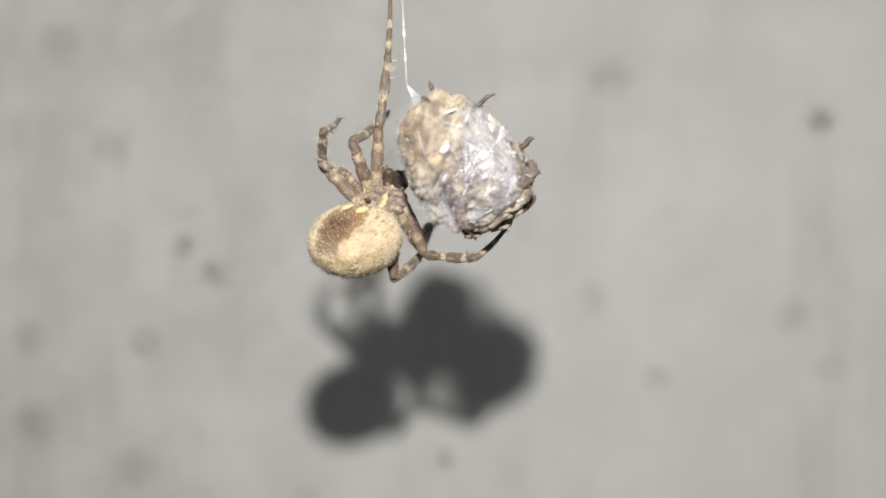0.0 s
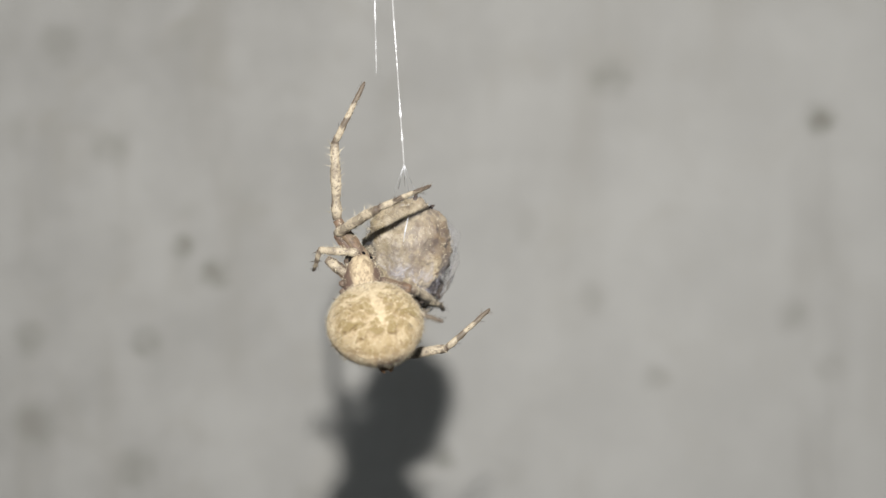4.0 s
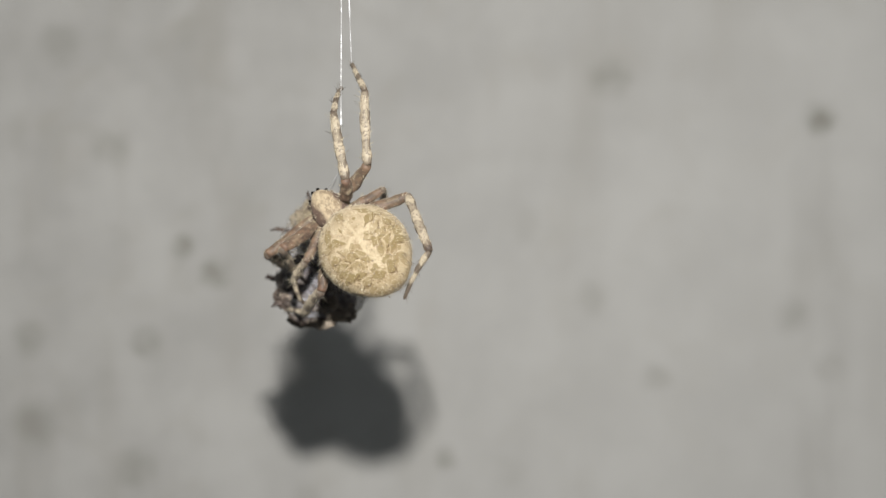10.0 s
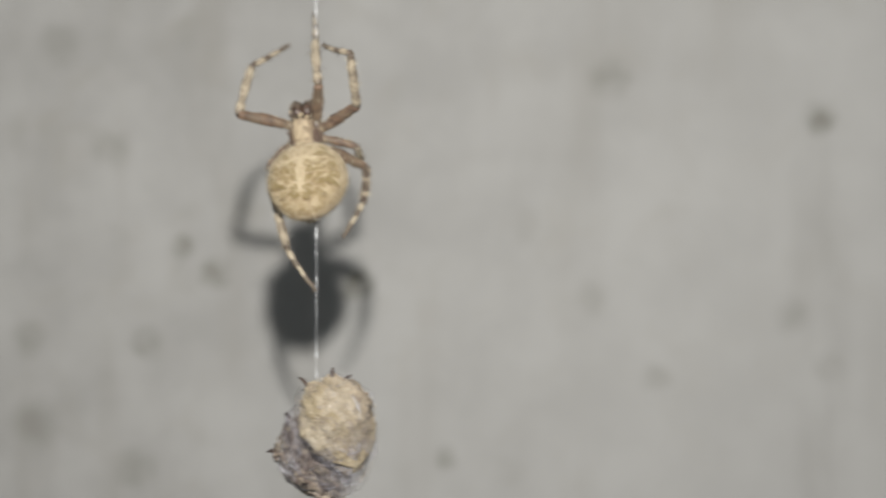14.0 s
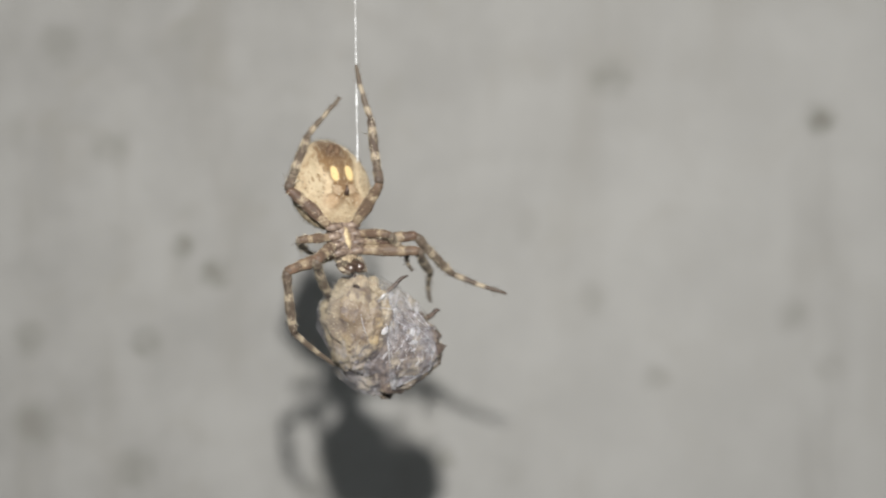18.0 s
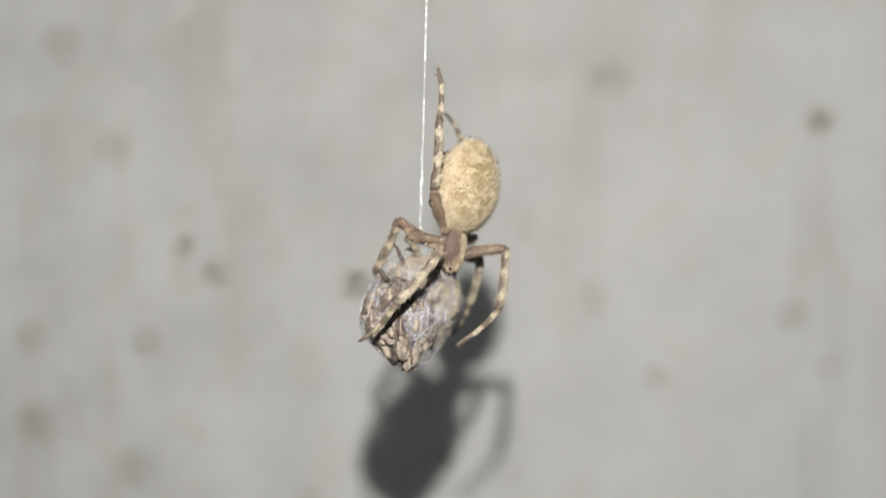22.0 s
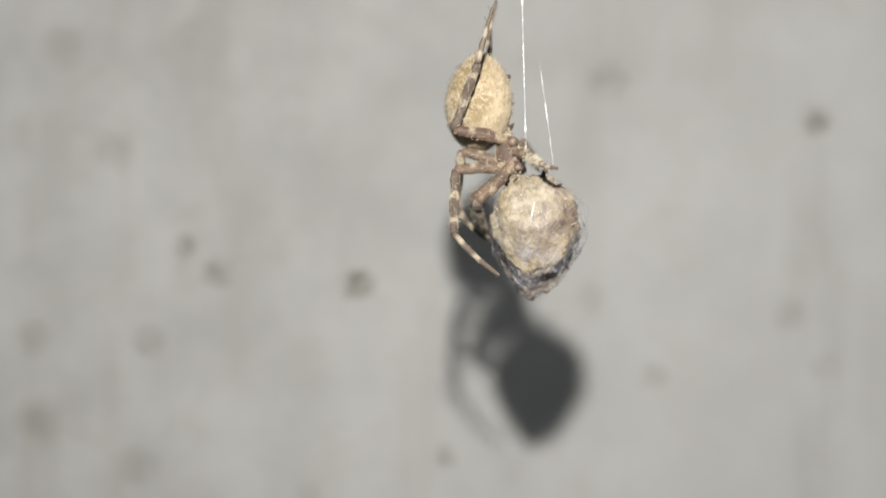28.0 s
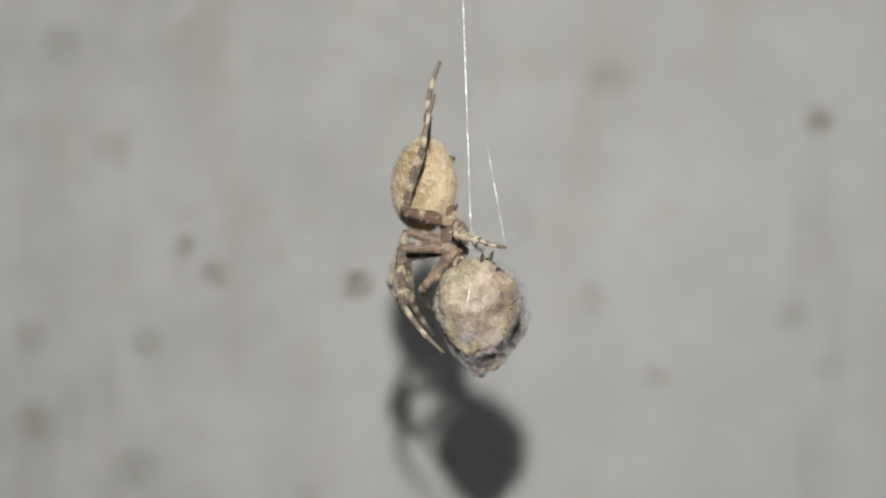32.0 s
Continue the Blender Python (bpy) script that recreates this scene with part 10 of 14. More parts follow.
    walk(legs["R2"][2], [
        (0,P(3.38,4.73,-4.82,-79.7,-24.6,-23.9)), (0.5,P(2.62,3.64,-5.1,-70.8,-39.2,-44)), (1,P(3.99,5.62,-4.28,-30.6,-31.7,-72.3)),
        (1.167,P(5.3,4.94,-2.57,-6.2,-30.9,-93.8)), (1.333,P(5.73,3.82,-0.65,15.4,-23,-112.4)), (1.5,P(5.22,2.49,1.1,32.3,-10,-126)),
        (1.75,P(5.01,3.12,2.47,29,-1.1,-116.1)), (2,P(4.32,3.59,3.74,27.2,8.2,-106.5)), (2.1,P(3.04,5.28,5.04,10.4,-1,-134.2)),
        (2.2,P(0.78,6.06,5.74,-0.8,-16.7,-159.2)), (2.3,P(-1.67,5.68,5.6,-4.6,-35.5,175.9)), (2.4,P(-3.49,4.25,4.69,3.8,-53.7,143.2)),
        (2.5,P(-4.06,2.27,3.29,36.4,-63,88.6)), (2.6,P(-5.25,4.88,2.67,24.8,-51.5,104.9)), (2.7,P(-5.42,7.14,0.81,19.9,-38.9,115)),
        (2.8,P(-4.53,8.34,-1.71,18.1,-26,122.5)), (2.9,P(-2.85,8.11,-4.1,18.1,-13,129)), (3,P(-0.91,6.52,-5.61,19.7,0,135.4)),
        (3.125,P(-1.82,5.92,-5.52,25,-0.6,131.3)), (3.25,P(-2.36,4.99,-5.39,30.4,-0.8,127.3)), (3.375,P(-2.43,3.91,-5.25,35.8,-0.6,123.2)),
        (3.5,P(-1.99,2.91,-5.13,41.2,0,119.2)), (4.167,P(-3.15,4.38,-4.94,9.4,11.1,102.2)), (4.833,P(-3.35,6.23,-4.68,-24.7,11.1,81.6)),
        (5.5,P(-2.52,7.91,-4.45,-56.4,0,64.6)), (5.625,P(-2.53,9.97,-1.86,-43.4,-1.7,59.7)), (5.75,P(-1.93,10.38,1.36,-30.3,-2.3,54.6)),
        (5.875,P(-0.91,9.02,4.2,-17.2,-1.7,49.5)), (6,P(0.21,6.31,5.73,-4.2,0,44.7)), (6.25,P(1.1,6.14,5.67,33.4,-23.7,-18.5)), (6.5,P(1.77,5.53,5.59,71,0,-81.6)),
        (6.75,P(2.37,7.12,4.95,56.1,0,-81.5)), (7,P(2.24,8.67,4.01,41.3,0,-81.5)), (7.5,P(4.47,8.14,2.19,48.2,0,-103.4)), (7.75,P(4.91,5.68,3.17,36.3,17.7,-95.4)),
        (8,P(4.53,3.02,3.21,25.3,36.7,-90.6)), (8.25,P(4.1,5.67,4.17,38.2,5.3,-81.5)), (8.5,P(3.23,8.33,3.61,47.3,-27,-79)),
        (8.667,P(2.33,8.18,4.37,59.7,-11.5,-54)), (8.833,P(1.62,7.53,5.06,77.1,-2.6,-27.1)), (9,P(1.25,6.51,5.55,96.6,-2.8,1.1)),
        (9.25,P(3.94,6.61,4.07,92,27.3,-12.6)), (9.5,P(5.53,6.42,1.45,73.3,54.5,-37.9)), (9.75,P(5.58,5.97,-1.59,13.9,64.5,-103.1)),
        (10,P(4.09,5.39,-4.21,-27,44.1,-149.9)), (10.167,P(5.37,4.48,-2.36,-8,52.6,-142.8)), (10.333,P(5.73,3.63,-0.12,16.8,58.7,-129.4)),
        (10.5,P(5.11,2.98,2.13,46.9,60.7,-110.5)), (10.667,P(5.18,5.88,2.65,66.4,26.7,-120.3)), (10.833,P(3.88,8.54,2.66,88.8,-2.6,-139.4)),
        (11,P(1.53,10.25,2.15,121.6,-20,-170)), (11.1,P(3.09,9.95,0.7,107.7,-13.4,-170.6)), (11.2,P(3.72,9.37,-1.27,93.9,-7.1,-172.7)),
        (11.3,P(3.26,8.66,-3.25,80,-1.6,-176.3)), (11.4,P(1.81,8.02,-4.71,65.8,3,178.9)), (11.5,P(-0.22,7.6,-5.27,51.2,6.2,173.1)),
        (11.583,P(-1.62,8.38,-4.53,54.4,-3.5,-165.1)), (11.667,P(-2.37,9.31,-3.23,53.7,-13.6,-143.2)), (11.75,P(-2.28,10.15,-1.68,49,-22.8,-120)),
        (11.833,P(-1.37,10.71,-0.27,40.2,-29.3,-94.4)), (11.917,P(0.13,10.84,0.65,28.7,-31.6,-66.8)), (12,P(1.85,10.51,0.86,17.3,-28.9,-39.3)),
        (12.167,P(3.54,9.18,2.14,20.5,-19.4,-57.1)), (12.333,P(4.44,7.12,3.23,20.5,-9.5,-73.6)), (12.5,P(4.39,4.71,3.91,17.7,0.1,-89.9)),
        (12.75,P(4.88,7.47,2.18,9.2,-7.2,-72.2)), (13,P(3.65,9.61,-0.01,-1.3,-11.5,-53.3)), (13.25,P(3.74,9.2,1.72,30.7,-15.9,-75.1)),
        (13.5,P(3.48,8.41,3.3,61.9,-8.4,-96)), (13.75,P(4.39,8.7,1.28,51.4,2.8,-123)), (14,P(4.43,8.74,-0.96,36.9,7.8,-151.9)),
        (14.5,P(5.34,6.21,-2.17,47.3,-0.3,-158.4)), (15.5,P(4.33,7.02,-3.44,-7.2,-13.4,-136.5)), (16.5,P(2.92,7.39,-4.52,-62.4,-2.8,-113.2)),
        (16.75,P(1.92,5.58,-5.54,-55.8,-8.6,-65.8)), (17,P(1.21,3.38,-5.53,-55.7,-17.4,-17.8)), (17.125,P(0.99,5.09,-5.8,-55.6,7.6,-44.9)),
        (17.25,P(1.38,6.75,-5.45,-68.3,29.6,-76.2)), (17.375,P(2.28,7.95,-4.55,-96.3,39.8,-119.6)), (17.5,P(3.47,8.38,-3.34,-125.2,31,-163.8)),
        (17.667,P(3.23,8.32,-3.62,-69.3,54.5,-104.6)), (17.833,P(3.12,8.1,-3.91,-15.8,29.1,-47.8)), (18,P(3.15,7.79,-4.11,0.1,-14,-26.7)),
        (18.333,P(4.11,8.62,-2.16,13.2,0.4,-39.3)), (18.667,P(4.9,8.26,0,23.4,16.9,-48.7)), (19,P(5.31,6.82,1.78,31.9,34.7,-55.9)),
        (19.167,P(5.84,4.37,0.46,9.4,31,-96.9)), (19.333,P(4.94,1.8,-0.3,-4.5,16.4,-131.2)), (19.5,P(2.88,-0.14,-0.28,-7.6,-2.6,-160.3)),
        (19.667,P(3.7,0.76,1.78,5.4,5.3,-150.8)), (19.833,P(3.39,2.02,3.79,19.8,10.6,-139.7)), (20,P(2.05,3.33,5.26,35.2,12.9,-127.3)),
        (20.5,P(4.03,5.4,4.28,46.3,5.4,-120.2)), (21,P(4.81,7.52,2.26,56.3,-3.3,-114.6)), (21.2,P(4.48,5.33,3.81,64.8,10.3,-132)),
        (21.4,P(2.73,3.68,5.05,69.2,25.7,-148.6)), (21.6,P(0.15,3.11,5.58,68.3,41.7,-167)), (21.8,P(-2.44,3.8,5.22,58.3,56.3,167.4)),
        (22,P(-4.19,5.52,4.1,30.3,64.9,124.9)), (22.167,P(-3.38,3.06,4.42,29.2,53.1,137.3)), (22.333,P(-1.77,1.04,3.99,25.1,41.7,147.5)),
        (22.5,P(0.3,-0.13,2.9,19.1,30.9,157.3)), (22.667,P(2.42,-0.2,1.37,11.8,21.1,167.4)), (22.833,P(4.15,0.83,-0.3,3.2,12.6,178.3)),
        (23,P(5.16,2.75,-1.76,-6.6,5.9,-170)), (23.333,P(5.06,4.6,-2.99,-37.2,12.1,-162.5)), (23.667,P(4.38,6.63,-3.57,-68,21.2,-159.2)),
        (24,P(3.24,8.52,-3.42,-100.7,30.7,-161.5)), (24.5,P(3.19,8.6,-3.39,-77.9,40.2,-129.1)), (25,P(3.12,8.66,-3.39,-51.3,37.5,-93.2)),
        (25.25,P(2.92,9.18,-2.93,-38,31.7,-69.1)), (25.5,P(2.53,9.65,-2.56,-29.1,22.2,-48.6)), (26,P(0.34,10.75,-1.18,-11.5,31.4,-13.6)),
        (26.5,P(-2.03,10.51,0.29,9.4,29.4,24.1)), (27,P(-4.04,8.99,1.52,24.1,17.3,57.1)), (27.5,P(-5.23,6.55,2.22,29.8,0,85)), (28,P(-3.76,7.52,3.77,49.4,0,68.6)),
        (28.25,P(-2.46,7.56,4.7,62.3,-0.3,65.6)), (28.5,P(-1.08,7.12,5.38,75.2,0,62.5)), (28.667,P(-0.08,7.03,5.52,76.4,1.2,107.2)),
        (28.833,P(0.74,6.44,5.66,78,1.2,152)), (29,P(1.13,5.5,5.76,79.2,0,-163.3)), (29.1,P(0.14,7.6,5.27,65.1,10.4,-179.2)),
        (29.2,P(-1.56,8.85,4.17,48.3,16.1,162.2)), (29.3,P(-3.46,8.87,2.76,30.1,16.1,142.6)), (29.4,P(-5.04,7.67,1.45,13.3,10.4,124)),
        (29.5,P(-5.82,5.6,0.61,-0.8,0,108.1)), (30,P(-5.25,6.49,2.21,14.7,0,109.3)), (30.5,P(-5.86,5.52,-0.19,-5.1,0,108.3)),
        (31,P(-5.72,5.65,-1.24,-11.5,0,103.7)), (31.5,P(-5.19,5.21,-2.78,-25.8,0,107.5)), (32,P(-4.86,5.52,-3.28,-32.4,0,107.4)),])
    walk(legs["R3"][0], [
        (0,P(1.3,1.65,-0.5,-146.2,0,118.8)), (1,P(1.3,1.65,-0.5,-174.1,0,164.7)), (2,P(1.3,1.65,-0.5,-163.3,0,-173.6)), (3,P(1.3,1.65,-0.5,154.8,0,-144.1)),
        (3.5,P(1.3,1.65,-0.5,159.1,0,-137.4)), (4.5,P(1.3,1.65,-0.5,153.6,2.2,178.6)), (5.5,P(1.3,1.65,-0.5,148.1,0,134.5)), (6,P(1.3,1.65,-0.5,149.2,0,121.6)),
        (6.5,P(1.3,1.65,-0.5,152.2,0,114.8)), (7,P(1.3,1.65,-0.5,154.6,0,108)), (7.5,P(1.3,1.65,-0.5,168.7,0,104.7)), (8.5,P(1.3,1.65,-0.5,160.7,0,87.2)),
        (9,P(1.3,1.65,-0.5,165.7,0,80.8)), (10,P(1.3,1.65,-0.5,179.5,0,79.3)), (10.5,P(1.3,1.65,-0.5,171.2,0,43.5)), (11,P(1.3,1.65,-0.5,177.9,0,58.7)),
        (11.5,P(1.3,1.65,-0.5,179.4,0,81.3)), (12,P(1.3,1.65,-0.5,178.9,0,61.4)), (12.5,P(1.3,1.65,-0.5,162.9,0,92.6)), (13,P(1.3,1.65,-0.5,179.3,0,53.6)),
        (13.5,P(1.3,1.65,-0.5,164.1,0,80)), (14,P(1.3,1.65,-0.5,-176.4,0,67.7)), (14.5,P(1.3,1.65,-0.5,148.7,0,83)), (17,P(1.3,1.65,-0.5,-177,0,82)),
        (17.5,P(1.3,1.65,-0.5,-178.7,0,87)), (18,P(1.3,1.65,-0.5,-123.6,0,116.7)), (18.5,P(1.3,1.65,-0.5,-119.9,1.3,155.7)), (19,P(1.3,1.65,-0.5,-116.2,0,-165.2)),
        (19.25,P(1.3,1.65,-0.5,-142.5,12.7,143.9)), (19.5,P(1.3,1.65,-0.5,-168.8,0,92.9)), (20,P(1.3,1.65,-0.5,-153.1,0,71.4)), (21,P(1.3,1.65,-0.5,-178.2,0,77.9)),
        (22,P(1.3,1.65,-0.5,-117.6,0,105.6)), (22.5,P(1.3,1.65,-0.5,-125.7,3.6,57.5)), (23,P(1.3,1.65,-0.5,-133.8,0,9.3)), (23.5,P(1.3,1.65,-0.5,-161.8,-7,37.1)),
        (24,P(1.3,1.65,-0.5,170.3,0,65)), (25,P(1.3,1.65,-0.5,-179.3,0,87.8)), (25.5,P(1.3,1.65,-0.5,-159,0,88.1)), (27.5,P(1.3,1.65,-0.5,-168.3,0,61.4)),
        (28,P(1.3,1.65,-0.5,-169,0,61.5)), (28.5,P(1.3,1.65,-0.5,-170.4,0,64.3)), (29,P(1.3,1.65,-0.5,-171.5,0,67.4)), (29.5,P(1.3,1.65,-0.5,-173.6,0,71.5)),
        (30,P(1.3,1.65,-0.5,-174.8,0,76.9)), (30.5,P(1.3,1.65,-0.5,-177.1,0,73.5)), (31,P(1.3,1.65,-0.5,-175.6,0,70.5)), (31.5,P(1.3,1.65,-0.5,-177.7,0,66.6)),
        (32,P(1.3,1.65,-0.5,-176.9,0,63.4)),])
    walk(legs["R3"][1], [
        (0,P(0,3.29,0,42.7,32.8,73.9)), (0.167,P(0,3.29,0,26.8,9.4,79.1)), (0.333,P(0,3.29,0,8.6,-11.6,90.7)), (0.5,P(0,3.29,0,-15.8,-27,110.1)),
        (0.667,P(0,3.29,0,-47.2,-32,137)), (0.833,P(0,3.29,0,-77.3,-24.1,162.6)), (1,P(0,3.29,0,-100,-7,180)), (1.2,P(0,3.29,0,-85.8,6.6,-157.9)),
        (1.4,P(0,3.29,0,-67.1,13.4,-132.5)), (1.6,P(0,3.29,0,-47.1,11.3,-106)), (1.8,P(0,3.29,0,-30.3,1.1,-82)), (2,P(0,3.29,0,-18.6,-14.8,-61.2)),
        (2.5,P(0,3.29,0,-5.3,-7.8,-66.4)), (3,P(0,3.29,0,7.2,0,-69.7)), (3.5,P(0,3.29,0,12.2,0,-59.9)), (5.5,P(0,3.29,0,25.8,0,-46.8)),
        (6,P(0,3.29,0,10.5,0,-33.5)), (6.5,P(0,3.29,0,29.7,0,-24.8)), (7,P(0,3.29,0,48.6,0,-13.3)), (7.5,P(0,3.29,0,54.4,0,-19.3)), (8,P(0,3.29,0,84.2,6,-10.6)),
        (8.5,P(0,3.29,0,114.8,6.9,0)), (8.583,P(0,3.29,0,112.3,-8.3,25)), (8.667,P(0,3.29,0,103.1,-20.9,52.2)), (8.75,P(0,3.29,0,87.8,-27.5,83.5)),
        (8.833,P(0,3.29,0,70.7,-25.7,116.1)), (8.917,P(0,3.29,0,57.7,-16.2,145.7)), (9,P(0,3.29,0,51.2,-2.1,171.6)), (9.333,P(0,3.29,0,52.9,0,-157.3)),
        (9.667,P(0,3.29,0,55.4,1,-126.1)), (10,P(0,3.29,0,58,0.5,-95)), (10.1,P(0,3.29,0,44.3,-23.6,-78.2)), (10.2,P(0,3.29,0,18.7,-40.9,-50.2)),
        (10.3,P(0,3.29,0,-18.6,-43.2,-10.8)), (10.4,P(0,3.29,0,-47.8,-28.6,20.7)), (10.5,P(0,3.29,0,-63.7,-5.6,39.5)), (10.625,P(0,3.29,0,-33,-1.9,41.4)),
        (10.75,P(0,3.29,0,-2.2,0.2,44.8)), (10.875,P(0,3.29,0,28.7,0.4,48.9)), (11,P(0,3.29,0,59.6,-1.6,52.4)), (11.5,P(0,3.29,0,56.2,-0.5,51.1)),
        (12,P(0,3.29,0,58.9,-0.9,52.3)), (12.25,P(0,3.29,0,61.2,-8.8,70)), (12.5,P(0,3.29,0,60.9,-17.1,88)), (12.667,P(0,3.29,0,39.3,-3.5,71.5)),
        (12.833,P(0,3.29,0,14.9,2.6,51.3)), (13,P(0,3.29,0,-10.1,-0.3,30.4)), (13.125,P(0,3.29,0,8.2,7.6,52.8)), (13.25,P(0,3.29,0,28.2,7.7,76.8)),
        (13.375,P(0,3.29,0,46.6,-0.1,99.2)), (13.5,P(0,3.29,0,60.9,-14,118.7)), (13.75,P(0,3.29,0,56.3,-4,96.8)), (14,P(0,3.29,0,48.3,3.5,74.2)),
        (14.25,P(0,3.29,0,57.8,-13.4,75.9)), (14.5,P(0,3.29,0,67.9,-30.4,74.7)), (14.917,P(0,3.29,0,82.4,-54.4,76.9)), (15.333,P(0,3.29,0,118.3,-77.2,55.5)),
        (15.75,P(0,3.29,0,-125.1,-72.1,-47)), (16.167,P(0,3.29,0,-100.4,-48.5,-56.8)), (16.583,P(0,3.29,0,-86.8,-24.6,-52.9)), (17,P(0,3.29,0,-72.8,-2.1,-44)),
        (17.125,P(0,3.29,0,-39.4,-1.6,-44.1)), (17.25,P(0,3.29,0,-5.9,-1.2,-43.9)), (17.375,P(0,3.29,0,27.6,-0.9,-43.5)), (17.5,P(0,3.29,0,61,-0.9,-43)),
        (17.6,P(0,3.29,0,33.2,-10.2,-40.3)), (17.7,P(0,3.29,0,4,-17,-33.3)), (17.8,P(0,3.29,0,-26.6,-19.5,-23.5)), (17.9,P(0,3.29,0,-57.3,-17,-13.8)),
        (18,P(0,3.29,0,-86.5,-10.1,-6.8)), (18.333,P(0,3.29,0,-75.7,18.6,0.1)), (18.667,P(0,3.29,0,-56.7,44.7,16.5)), (19,P(0,3.29,0,-11.8,60.2,59.1)),
        (19.1,P(0,3.29,0,-8.4,41.4,41.8)), (19.2,P(0,3.29,0,0.4,23.9,26.5)), (19.3,P(0,3.29,0,12.8,9.1,10)), (19.4,P(0,3.29,0,28.6,-1.3,-9)),
        (19.5,P(0,3.29,0,47.1,-5.7,-30.2)), (19.667,P(0,3.29,0,41.8,-11.4,-53.2)), (19.833,P(0,3.29,0,39.1,-18.8,-76.4)), (20,P(0,3.29,0,39.8,-26.5,-100.5)),
        (20.5,P(0,3.29,0,20.8,-15.9,-85.7)), (21,P(0,3.29,0,5.6,-1.7,-75.5)), (21.333,P(0,3.29,0,12.5,-18.2,-98.6)), (21.667,P(0,3.29,0,26.9,-30.3,-126.4)),
        (22,P(0,3.29,0,47.5,-34,-159.3)), (22.5,P(0,3.29,0,49.9,-17.2,-170.1)), (23,P(0,3.29,0,49.1,-0.3,-179.7)), (23.25,P(0,3.29,0,33.2,-6.7,-159.6)),
        (23.5,P(0,3.29,0,15.9,-7,-138.5)), (23.75,P(0,3.29,0,-0.3,-1.2,-118.2)), (24,P(0,3.29,0,-13.6,9.5,-100.1)), (24.5,P(0,3.29,0,-32.1,1,-80.7)),
        (25,P(0,3.29,0,-52.3,-0.6,-59.7)), (25.25,P(0,3.29,0,-29.4,-10.3,-60.1)), (25.5,P(0,3.29,0,-5.4,-19.1,-64.5)), (27.5,P(0,3.29,0,1.5,0,-46.4)),
        (28,P(0,3.29,0,2,0,-46.2)), (28.5,P(0,3.29,0,3.8,0,-45.7)), (29,P(0,3.29,0,5,0,-44.8)), (29.5,P(0,3.29,0,6.6,0,-42.9)), (30,P(0,3.29,0,7.1,0,-39.5)),
        (30.5,P(0,3.29,0,10,0,-43.6)), (31,P(0,3.29,0,9.9,0,-46.9)), (31.5,P(0,3.29,0,12.3,0,-51.6)), (32,P(0,3.29,0,12.6,0,-55.3)),])
